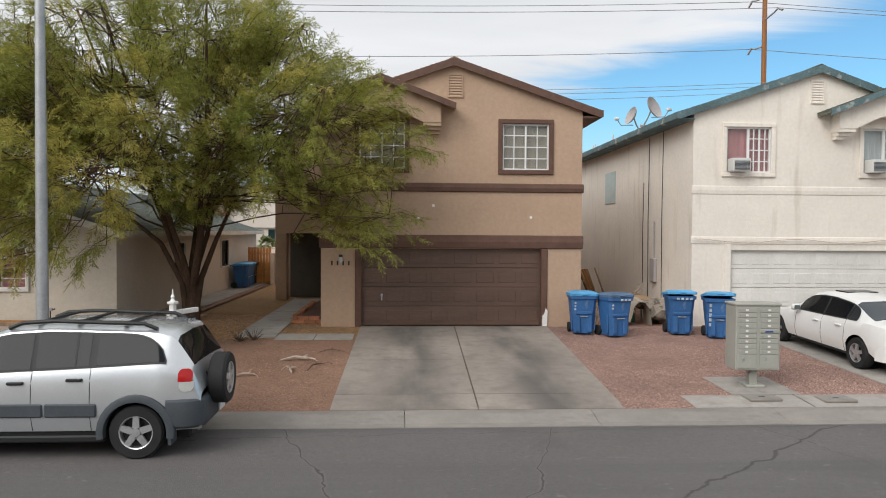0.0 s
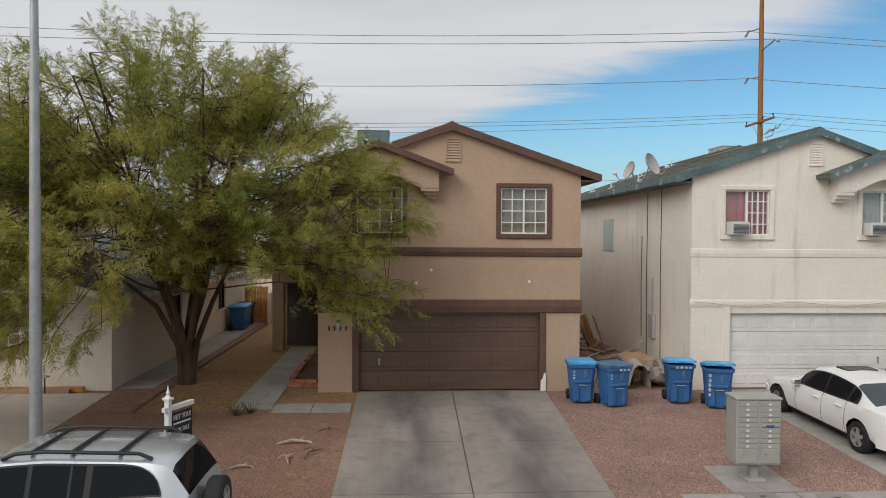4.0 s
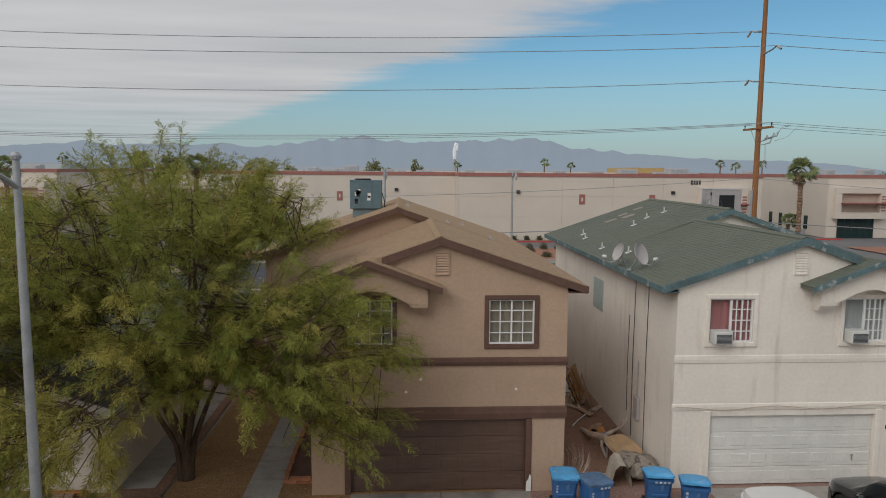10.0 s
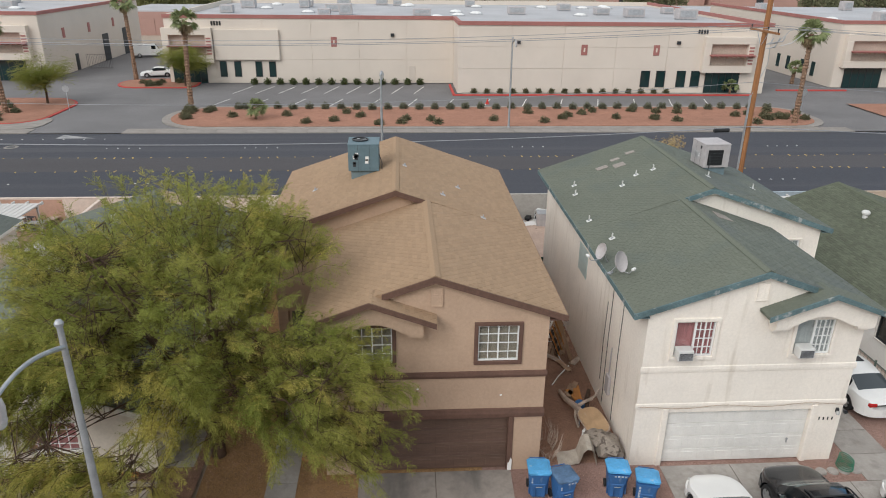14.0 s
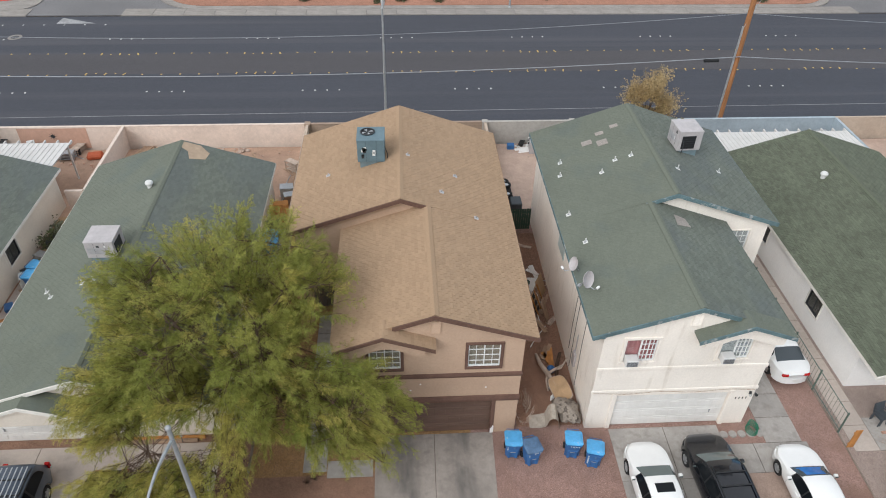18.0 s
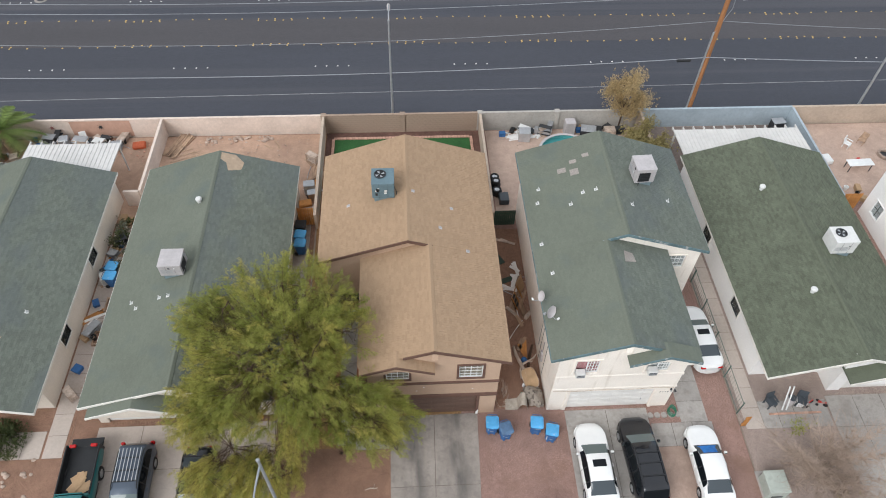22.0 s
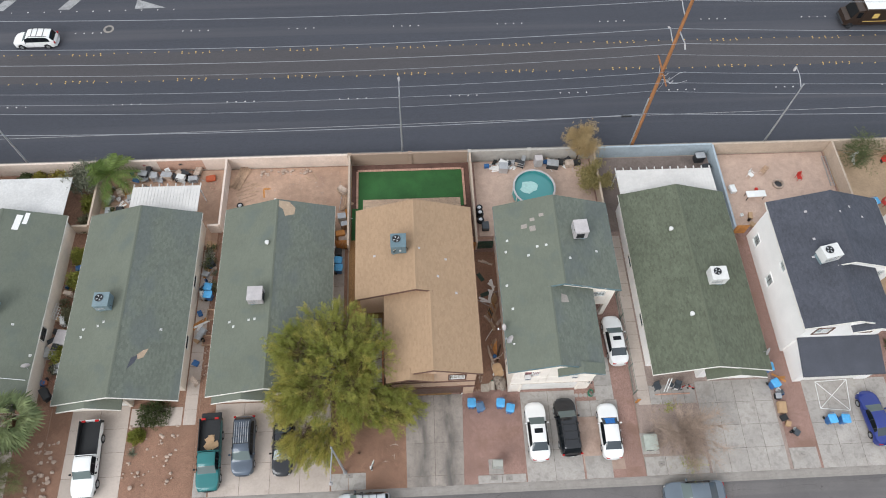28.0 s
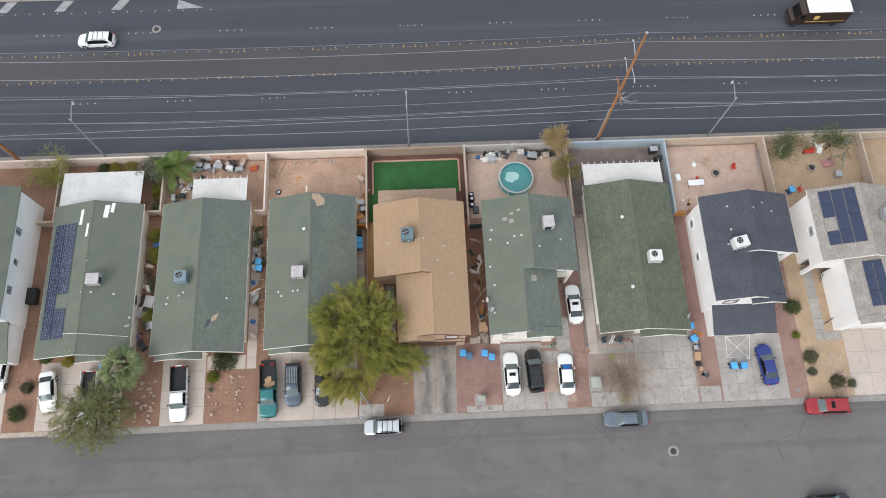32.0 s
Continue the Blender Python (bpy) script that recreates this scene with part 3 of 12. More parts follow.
RUBBER = mat("black rubber", (0.018, 0.018, 0.019), 0.75, 0.2, 4, 60, 0.15, 0.1)
ALLOY = mat("silver alloy", (0.56, 0.57, 0.58), 0.35, 0.06, 4, 40, 0.05, 0.02, metal=0.75)
PLASTIC_GREY = mat("grey bumper plastic", (0.060, 0.070, 0.080), 0.55, 0.1, 2, 60, 0.08, 0.04)
PLASTIC_BLACK = mat("black plastic", (0.016, 0.017, 0.018), 0.5, 0.1, 2, 60, 0.08, 0.03)
PLASTIC_WHITE = mat("white plastic", (0.74, 0.74, 0.72), 0.45, 0.06, 2, 40, 0.05, 0.03)
PLASTIC_RED = mat("red plastic", (0.52, 0.035, 0.025), 0.45, 0.1, 2, 40, 0.06, 0.03)
GLASS_CAR = glass("tinted car glass", (0.008, 0.010, 0.012), 0.05, 0.17)
GLASS_CAR_LIGHT = glass("clear car glass", (0.115, 0.145, 0.14), 0.05, 0.5)
GLASS_CAR_REAR = glass("grey car rear glass", (0.050, 0.062, 0.070), 0.05, 0.5)
MULCH = mat("dark red-brown mulch", (0.125, 0.068, 0.052), 0.95, 0.25, 0.8, 30, 0.4, 1.0, 26)
BLOCK_GREY = mat("grey block wall", (0.40, 0.375, 0.34), 0.93, 0.10, 0.5, 40, 0.1, 0.4)
GLASS_SHOP = glass("green tinted glazing", (0.012, 0.035, 0.035), 0.05)
GLASS_PANE = clear_glass("window pane")
LAMP_RED = mat("red lamp lens", (0.42, 0.012, 0.012), 0.15, 0.05, 3, 30, 0.03, 0)
LAMP_CLEAR = mat("clear lamp lens", (0.52, 0.52, 0.50), 0.12, 0.05, 3, 30, 0.03, 0)
CURTAIN_TAN = mat("tan blind", (0.42, 0.34, 0.26), 0.8, 0.06, 2, 30, 0.06, 0.1)
CURTAIN_RED = mat("pink-red curtain", (0.62, 0.25, 0.25), 0.85, 0.2, 4, 30, 0.1, 0.2, stretch=(4, 1, 0.3))
CURTAIN_WHITE = mat("white net curtain", (0.62, 0.61, 0.60), 0.85, 0.15, 4, 30, 0.08, 0.2, stretch=(4, 1, 0.3))
# Dark colour that stands in for the shade of unlit rooms.
ROOM_SHADE = mat("dim room surface", (0.10, 0.09, 0.08), 0.9, 0.1, 1, 20, 0.1, 0)
SOLAR = mat("dark blue solar cells", (0.024, 0.034, 0.072), 0.22, 0.15, 1, 20, 0.1, 0, spec=0.6)
BUILDING = mat("cream tilt-up concrete", (0.66, 0.585, 0.505), 0.9, 0.05, 0.15, 20, 0.04, 0.1)
BUILDING_2 = mat("tan tilt-up concrete", (0.60, 0.53, 0.46), 0.9, 0.05, 0.15, 20, 0.04, 0.1)
COPING_RED = mat("dusty red coping", (0.36, 0.15, 0.13), 0.8, 0.08, 0.5, 20, 0.06, 0.05)
ROOF_FLAT = mat("grey-white flat roof membrane", (0.42, 0.42, 0.43), 0.85, 0.10, 0.15, 8, 0.08, 0.1)
KERB_RED = mat("red painted kerb", (0.48, 0.07, 0.06), 0.8, 0.1, 1, 30, 0.1, 0.1)
PAINT_WHITE = mat("white road paint", (0.66, 0.65, 0.62), 0.8, 0.1, 2, 60, 0.15, 0.1)
PAINT_WORN = mat("worn grey road paint", (0.30, 0.30, 0.30), 0.85, 0.2, 1.5, 60, 0.3, 0.1)
ROAD_MID = mat("brownish road asphalt", (0.070, 0.066, 0.070), 0.8, 0.08, 0.2, 160, 0.2, 0.4, 200, stretch=(0.12, 1, 1))
PAINT_YELLOW = mat("yellow marker", (0.62, 0.42, 0.12), 0.7, 0.1, 2, 60, 0.1, 0.1)
INK = mat("black lettering", (0.03, 0.028, 0.026), 0.6, 0.05, 2, 30, 0.05, 0)
WATER = glass("pool water", (0.06, 0.24, 0.24), 0.05)
POOL_LINER = mat("teal pool wall", (0.10, 0.36, 0.36), 0.5, 0.1, 2, 30, 0.06, 0)
ROCK = mat("pale rock", (0.40, 0.31, 0.25), 0.95, 0.2, 2, 30, 0.15, 0.6, island=0.3)
CARDBOARD = mat("brown cardboard", (0.42, 0.28, 0.16), 0.9, 0.1, 2, 30, 0.08, 0.05)

# ---- ground, street, kerbs ----
def strip(mb, x0, x1, ys, lift=0.0, nx=1, z=None, thick=0.0):
    """A sheet over the lots that follows the ground, from x0 to x1 along the given y."""
    n = len(ys)
    vs = [(lerp(x0, x1, i / nx), y, (gz(y) if z is None else z) + lift) for i in range(nx + 1) for y in ys]
    fs = [(i * n + j, (i + 1) * n + j, (i + 1) * n + j + 1, i * n + j + 1) for i in range(nx) for j in range(n - 1)]
    if thick:
        k = len(vs)
        vs += [(a, b, c - thick) for a, b, c in vs]
        per = [i * n for i in range(nx + 1)] + [nx * n + j for j in range(1, n)] + [i * n + n - 1 for i in range(nx - 1, -1, -1)] + [j for j in range(n - 2, 0, -1)]
        fs += [(per[i], per[i - 1], per[i - 1] + k, per[i] + k) for i in range(len(per))]
    return mb.add(vs, fs)


ground = MB()
ys_all = [-3500, -400, -80, -40, -12, 4, 10.45, 10.9, 11.5, 15, 18.4, 26, 34, 40, 43.5, 44.1, 70, 100, 160, 300, 700, 1500, 3500]
xs_all = [-3500, -1200, -400, -150, -80, -40, 0, 40, 80, 150, 400, 1200, 3500]
ny = len(ys_all)
ground.add([(x, y, gz(y) - 0.06) for x in xs_all for y in ys_all],
           [(i * ny + j, (i + 1) * ny + j, (i + 1) * ny + j + 1, i * ny + j + 1) for i in range(len(xs_all) - 1) for j in range(ny - 1)])
solid("ground", ground, DESERT, "pale flat desert ground reaching the horizon", "ground", kind="structure")

street = strip(MB(), -140, 140, [-2.0, 1, 4, 7, 10.45], 0.0, 4)
solid("road_street", street, ASPHALT, "worn grey residential asphalt street full of cracks", "road", kind="structure")

LOTS = [-37.9, -25.3, -12.7, 0.0, 12.66, 25.3, 37.9, 50.5]     # middles of the plots, west to east
LOT_W = 12.58
Y_DEEP = [11.0, 11.5, 13.5, 15, 17, 18.4, 26, 34, 40, 43.6]
yard_mats = [(GRAVEL_BROWN, "brown gravel and dirt yard with scattered rocks"), (GRAVEL_BROWN, "brown dirt yard"), (GRAVEL_BROWN, "brown dirt yard"),
             (GRAVEL_LITTER, "golden-brown gravel yard with leaf litter"), (GRAVEL_RED, "red-pink gravel yard"), (GRAVEL_GREY, "grey-brown gravel yard"),
             (GRAVEL_RED, "red gravel yard"), (SAND, "tan decomposed granite yard")]
for i, (cx, (m_, lab)) in enumerate(zip(LOTS, yard_mats)):
    a, b = cx - LOT_W / 2, cx + LOT_W / 2
    if i == 3:
        b = 2.9
    if i == 4:
        a = 2.9
    if i == 0:
        a = -46
    if i == 7:
        b = 90
    solid("ground_yard_%d" % (i + 1), strip(MB(), a, b, Y_DEEP, 0.0, 6), m_, lab, "yard", kind="structure")
solid("ground_yard_9", strip(MB(), -120, -46, Y_DEEP, 0.0, 3), GRAVEL_BROWN, "brown gravel yard", "yard", kind="structure")
for i, (cx, m_, lab) in enumerate(((-37.9, GRAVEL_BROWN, "dirt back yard"), (-25.3, DIRT, "bare reddish dirt back yard with clutter"), (-12.6, DIRT, "bare tan dirt back yard"),
                                   (12.66, DIRT_PINK, "bare pinkish dirt back yard"), (25.3, GRAVEL_DARK, "grey-brown gravel back yard"),
                                   (37.9, DIRT_PINK, "bare pinkish dirt back yard"), (50.5, SAND, "tan decomposed granite back yard"))):
    solid("ground_back_%d" % (i + 1), strip(MB(), cx - 6.1, cx + 6.1, [34.5, 38, 41, 43.5], 0.012, 2), m_, lab, "yard", kind="structure")

# Brown gravel; its darker colour also paints the shade between the two houses.
solid("ground_side", strip(MB(), 4.95, 8.1, [18.9, 22, 26, 30, 34.4], 0.006, 2), GRAVEL_BROWN, "red-brown gravel side yard with litter, darkened for shade", "yard", kind="structure")
solid("ground_front", strip(MB(), -7.55, -1.05, [11.0, 11.5, 13.5, 15, 16.9], 0.006, 3), GRAVEL_BROWN, "red-brown gravel front yard", "yard", kind="structure")

solid("ground_dirt", strip(MB(), 13.8, 17.3, [11.7, 13.5, 15, 16.2], 0.006, 3), DIRT_DULL, "bare pinkish dirt between the parked cars", "yard", kind="structure")

# kerb: gutter pan and rolled kerb, in lengths with joints; it bends away to the west
kerb = thing("kerb", "pale rolled concrete kerb along the street", "kerb", kind="structure")
kp = MB().prism([(10.30, -0.50), (10.30, -0.366), (10.52, -0.370), (10.70, -0.330), (10.84, -0.306), (11.03, -0.298), (11.03, -0.50)], 0.004, 2.996, "x")
kmesh = mesh_of("kerb_length", kp, KERB)
for i in range(-14, 29):
    k = new("kerb_length", kmesh)
    k.parent, k.matrix_basis = kerb, pose(i * 3.0, 0, 0)

# ---- houses ----
def shingle_sheet(mb, xe, ze, xr, zr, y0, y1, w=0.30, h=0.145, skip=None, seed=1, lift=0.020):
    """Overlapping shingle tabs on one roof slope that rises from x = xe to x = xr, between y0 and y1."""
    r = random.Random(seed)
    L = math.hypot(xr - xe, zr - ze)
    dx, dz = (xr - xe) / L, (zr - ze) / L
    nx_, nz_ = (-dz, dx) if dx > 0 else (dz, -dx)
    rows_, cols = int(L / h), int((y1 - y0) / w) + 1
    for i in range(rows_ + 1):
        s0, s1 = i * h - 0.02, min(L, (i + 1) * h + 0.03)
        off = (0.5 * w if i % 2 else 0.0) + r.uniform(-0.02, 0.02)
        for j in range(-1, cols):
            a, b = max(y0, y0 + j * w + off + 0.008), min(y1, y0 + (j + 1) * w + off - 0.008)
            if b - a < 0.03 or (skip and skip(i, j)):
                continue
            t = lift + r.uniform(0, 0.006)
            p = [(xe + dx * s0 + nx_ * t, ze + dz * s0 + nz_ * t), (xe + dx * s1 + nx_ * 0.003, ze + dz * s1 + nz_ * 0.003), (xe + dx * s0, ze + dz * s0)]
            mb.add([(p[0][0], a, p[0][1]), (p[0][0], b, p[0][1]), (p[1][0], b, p[1][1]), (p[1][0], a, p[1][1]), (p[2][0], a, p[2][1]), (p[2][0], b, p[2][1])],
                   [(0, 1, 2, 3) if dx < 0 else (3, 2, 1, 0), (4, 5, 1, 0), (0, 3, 4), (1, 5, 2)])


def roof_slab(mb, xe, ze, xr, zr, y0, y1, t=0.14):
    """The roof deck of one slope."""
    mb.prism([(xe, ze), (xr, zr), (xr, zr - t), (xe, ze - t)], y0, y1, "y")


def flip(mb, mirror):
    return mb.xf(Matrix.Diagonal((-1, 1, 1, 1))) if mirror else mb


def ring(mb, x0, x1, z0, z1, w, y0, y1, c=0.0):
    """A rectangular frame round an opening, in the x z plane."""
    mb.box(x0 - w, x1 + w, y0, y1, z1, z1 + w, c), mb.box(x0 - w, x1 + w, y0, y1, z0 - w, z0, c)
    mb.box(x0 - w, x0, y0, y1, z0, z1, c), mb.box(x1, x1 + w, y0, y1, z0, z1, c)
    return mb


def window(house, x0, x1, z0, z1, trim, y=0.0, cols=4, rows=4, curtain=CURTAIN_TAN, surround=0.12, turn=None, bars=VINYL, label="white-framed window", half=False, sash=VINYL):
    """A window in a wall that faces -y at y; turn places it on another wall."""
    m = turn or Matrix.Identity(4)
    w = part("window", ring(MB(), x0 + 0.0, x1, z0, z1, surround, y - 0.06, y + 0.02, 0.012).xf(m), trim, house, label)
    part("window_frame", ring(MB(), x0 + 0.04, x1 - 0.04, z0 + 0.04, z1 - 0.04, 0.04, y + 0.01, y + 0.09).xf(m), sash, w)
    gx0 = (x0 + x1) / 2 if half else x0
    for i in range(1, cols):
        xx = lerp(gx0, x1, i / cols)
        t = 0.022 if i * 2 == cols else 0.012
        part("muntin", MB().box(xx - t, xx + t, y + 0.02, y + 0.05, z0 + 0.04, z1 - 0.04).xf(m), bars, w)
    for i in range(1, rows):
        zz = lerp(z0, z1, i / rows)
        part("muntin", MB().box(gx0 + 0.04, x1 - 0.04, y + 0.022, y + 0.048, zz - 0.012, zz + 0.012).xf(m), bars, w)
    if half:
        part("mullion", MB().box(gx0 - 0.03, gx0 + 0.03, y + 0.015, y + 0.07, z0 + 0.04, z1 - 0.04).xf(m), bars, w)
    p = part("window_pane", MB().box(x0 + 0.04, x1 - 0.04, y + 0.055, y + 0.061, z0 + 0.04, z1 - 0.04).xf(m), GLASS_PANE, w)
    p.visible_shadow = False
    c = MB()
    nf = 14
    for i in range(nf):
        a, b = lerp(x0, x1, i / nf), lerp(x0, x1, (i + 1) / nf)
        d = 0.012 * (i % 2)
        c.add([(a, y + 0.12 + d, z0), (b, y + 0.132 - d, z0), (b, y + 0.132 - d, z1), (a, y + 0.12 + d, z1), (a, y + 0.15, z0), (b, y + 0.15, z0), (b, y + 0.15, z1), (a, y + 0.15, z1)],
              [(0, 1, 2, 3), (7, 6, 5, 4), (3, 2, 6, 7), (1, 0, 4, 5)])
    part("curtain", c.xf(m), curtain, w)
    return w


def garage_door(house, x0, x1, z0, z1, y, material, label, mirror=False, panels=8, handle=True):
    d = part("garage_door", flip(MB().box(x0, x1, y + 0.05, y + 0.09, z0, z1), mirror), material, house, label)
    hh = (z1 - z0) / 4
    for i in range(4):
        s = MB().box(x0 + 0.005, x1 - 0.005, y + 0.015, y + 0.05, z0 + i * hh + 0.006, z0 + (i + 1) * hh - 0.006, 0.008)
        pw = (x1 - x0) / panels
        for j in range(panels):
            a = x0 + j * pw
            s.box(a + 0.07, a + pw - 0.07, y + 0.004, y + 0.02, z0 + i * hh + 0.12, z0 + (i + 1) * hh - 0.12, 0.012)
        part("door_section", flip(s, mirror), material, d)
    if handle:
        part("lock_handle", flip(MB().lathe([(0.0, -0.03), (0.035, -0.03), (0.035, 0.0), (0.0, 0.0)], 10, (x0 + 0.55, y + 0.005, z0 + 0.83), "y").box(x0 + 0.53, x0 + 0.57, y - 0.03, y, z0 + 0.68, z0 + 0.82, 0.01), mirror), METAL, d, "small metal lock handle")
    return d


def vent(house, x0, x1, z0, z1, trim, mirror):
    p = part("gable_vent", flip(ring(MB(), x0, x1, z0, z1, 0.03, -0.04, 0.02), mirror), trim, house)
    n = 8
    for i in range(n):
        a = lerp(z0, z1, i / n)
        part("vent_slat", flip(MB().add([(x0, -0.03, a), (x1, -0.03, a), (x1, 0.01, a + 0.07), (x0, 0.01, a + 0.07), (x0, -0.02, a - 0.01), (x1, -0.02, a - 0.01), (x1, 0.02, a + 0.06), (x0, 0.02, a + 0.06)],
                                        [(0, 1, 2, 3), (7, 6, 5, 4), (0, 4, 5, 1), (3, 2, 6, 7), (0, 3, 7, 4), (1, 5, 6, 2)]), mirror), trim, p)
    # Dark sheet painted as the shade behind the slats.
    part("vent_backing", flip(MB().box(x0, x1, 0.022, 0.03, z0, z1), mirror), ROOM_SHADE, p)


def band(house, x0, x1, z0, z1, trim, mirror, y=0.0, side=None, name="trim_band"):
    """A moulded stucco band along the front."""
    zc_, hh = (z0 + z1) / 2, (z1 - z0) / 2
    k = 1.0 if trim is TRIM_BROWN else 0.4
    prof = [(y, z0), (y - 0.05 * k, z0 + 0.02), (y - 0.075 * k, zc_), (y - 0.05 * k, z1 - 0.02), (y, z1)]
    return part(name, flip(MB().prism(prof, x0, x1, "x"), mirror), trim, house)


def two_storey(at, mirror, wall_m, trim_m, fascia_m, shingle_m, door_m, label, door_label, roof_label, win, frame_trim, pieces=0, ds=0.0, dy=0.0, garage=True, side_holes=(), back_holes=()):
    """The stepped two-storey house: garage wing in front, wider body behind, twin ridges from front to back."""
    h = thing("house", label, "house", "houses along the street", at=at)
    F = lambda mb: flip(mb, mirror)
    sgn = -1 if mirror else 1
    # front wing
    w = MB()
    wall_holes(w, -2.25, 4.79, -0.3, 5.72, [(-1.18, 3.70, -0.3, 2.09), (2.61, 3.87, 4.23, 5.47), (-1.24, -0.02, 4.23, 5.47)], 0.0, 0.22)
    w.prism([(-2.25, 5.72), (4.79, 5.72), (4.79, 5.85), (1.27, 7.03), (-2.25, 5.815)], 0.0, 0.22, "y")
    part("front_wall", F(w), wall_m, h)
    part("side_wall", F(wall_holes(MB(), 0.22, 15.08 + dy, -0.3, 5.80, list(side_holes), 4.57, 4.79, "x")), wall_m, h)
    part("side_wall", F(MB().box(-2.25, -2.03, 0.22, 7.0 + ds, -0.3, 5.75)), wall_m, h)
    w = MB()
    wall_holes(w, -4.75, -2.03, 2.45, 5.72, [(-3.95, -2.80, 4.2, 5.3)] if mirror else [], 7.0 + ds, 7.22 + ds)
    w.prism([(-4.75, 5.72), (1.3, 5.72), (1.3, 7.05), (0.05, 7.42)], 7.0 + ds, 7.22 + ds, "y")
    part("step_wall", F(w), wall_m, h)
    part("porch_back", F(wall_holes(MB(), -4.53, -2.03, -0.3, 2.45, [(-3.95, -2.95, -0.3, 2.1)], 8.4 + ds, 8.6 + ds)), wall_m, h)
    part("porch_ceiling", F(MB().box(-4.53, -2.03, 7.22 + ds, 8.6 + ds, 2.45, 2.6)), wall_m, h)
    w = MB()
    wall_holes(w, 7.22 + ds, 15.08 + dy, -0.3, 5.8, [(7.22 + ds, 8.4 + ds, -0.3, 2.45), *back_holes], -4.75, -4.53, "x")
    part("side_wall", F(w), wall_m, h)
    w = MB().box(-4.75, 4.79, 15.08 + dy, 15.3 + dy, -0.3, 5.72)
    w.prism([(-4.75, 5.72), (4.79, 5.72), (0.05, 7.40)], 15.08 + dy, 15.3 + dy, "y")
    part("rear_wall", F(w), wall_m, h)
    # Added inner floor and walls, coloured dark so the windows look into shade.
    part("interior", F(MB().box(-2.0, 4.5, 0.5, 6.9 + ds, 2.6, 2.75).box(-2.0, 4.5, 2.4, 2.5, 0, 5.6).box(-4.4, -2.2, 8.2 + ds, 8.3 + ds, 0, 5.6)), ROOM_SHADE, h)
    part("entry_door", F(MB().box(-3.95, -2.95, 8.45 + ds, 8.52 + ds, -0.05, 2.08)), PLASTIC_BLACK, h, "dark metal security door")
    part("porch_column", F(MB().box(-4.75, -4.33, 6.98 + ds, 7.40 + ds, -0.25, 2.46, 0.02)), wall_m, h)
    # bands, garage, windows
    band(h, -2.30, 4.83, 3.62, 3.86, trim_m, mirror)
    if trim_m is TRIM_BROWN:
        band(h, -2.30, 4.83, 2.10, 2.46, trim_m, mirror)
        for a, b in ((-1.34, -1.172), (3.692, 3.86)):
            part("garage_jamb", F(MB().box(a, b, -0.045, 0.1, -0.05, 2.10, 0.015)), trim_m, h)
    else:
        band(h, -2.30, 4.83, 2.25, 2.46, trim_m, mirror)
        for a, b in ((-1.36, -1.172), (3.692, 3.90)):
            part("garage_jamb", F(MB().box(a, b, -0.05, 0.1, -0.05, 2.25, 0.02)), trim_m, h)
    if garage:
        garage_door(h, -1.18, 3.70, 0.0, 2.09, 0.1, door_m, door_label, mirror)
    for holes_, xw, s_ in ((side_holes, 4.79, sgn), (back_holes, -4.75, -sgn)):
        for a, b, c_, d_ in holes_:
            tm_ = Matrix.Translation((abs(xw) * s_, (a + b) / 2, 0)) @ pose(0, 0, 0, 0, 0, 90 * s_)
            window(h, (a - b) / 2, (b - a) / 2, c_, d_, wall_m, 0.0, 2, 2, CURTAIN_WHITE, 0.06, turn=tm_, bars=METAL_DARK)
    vent(h, 1.15, 1.49, 6.18, 6.75, trim_m if trim_m is not TRIM_BROWN else wall_m, mirror)
    for k, (a, b) in enumerate(((2.61, 3.87), (-1.24, -0.02))):
        if mirror:
            a, b = -b, -a
        window(h, a, b, 4.23, 5.47, frame_trim, 0.0, curtain=win[k], half=mirror)
    if mirror:
        window(h, 2.80, 3.95, 4.2, 5.3, wall_m, 7.0 + ds, 4, 3, CURTAIN_WHITE, 0.08)
    # eyebrow gable on the outer corner, with an arch and stepped corbels
    e = MB()
    n = 10
    arch = [(-1.38 + 1.66 * i / n, 5.50 + 0.28 * math.sin(math.pi * i / n)) for i in range(n + 1)]
    e.prism([(-2.25, 5.42), (-1.6, 5.42), *arch, (0.45, 5.42), (0.92, 5.42), (0.92, 5.98), (-0.66, 6.55), (-2.25, 5.98)], -0.42, 0.0, "y")
    part("eyebrow_gable", F(e), wall_m, h)
    for i in range(3):
        part("corbel", F(MB().box(0.45 + 0.08 * i, 0.92 - 0.02 * i, -0.40 + 0.1 * i, 0.0, 5.42 - 0.09 * (i + 1), 5.42 - 0.09 * i)), wall_m, h)
        part("corbel", F(MB().box(-2.25 + 0.02 * i, -1.7 - 0.08 * i, -0.40 + 0.1 * i, 0.0, 5.42 - 0.09 * (i + 1), 5.42 - 0.09 * i)), wall_m, h)
    # roofs
    zr, ze = 7.60, 5.84
    zf = 7.18
    def slope(x, side):
        return zr - abs(x - 0.1) * (zr - ze) / 5.2
    r = MB()
    roof_slab(r, 5.28, ze, 1.28, zf, -0.12, 15.6 + dy)
    roof_slab(r, 1.28, zf, 0.1, zr, 6.8 + ds, 15.6 + dy)
    roof_slab(r, -5.08, ze, 0.1, zr, 6.8 + ds, 15.6 + dy)
    roof_slab(r, -2.62, ze, 1.28, zf, -0.12, 7.0 + ds)
    roof_slab(r, -2.52, 5.93, -0.66, 6.62, -0.62, 0.3, 0.1)
    roof_slab(r, 1.30, 5.89, -0.66, 6.62, -0.62, 0.3, 0.1)
    roof = part("roof", F(r), shingle_m, h, roof_label)
    s = MB()
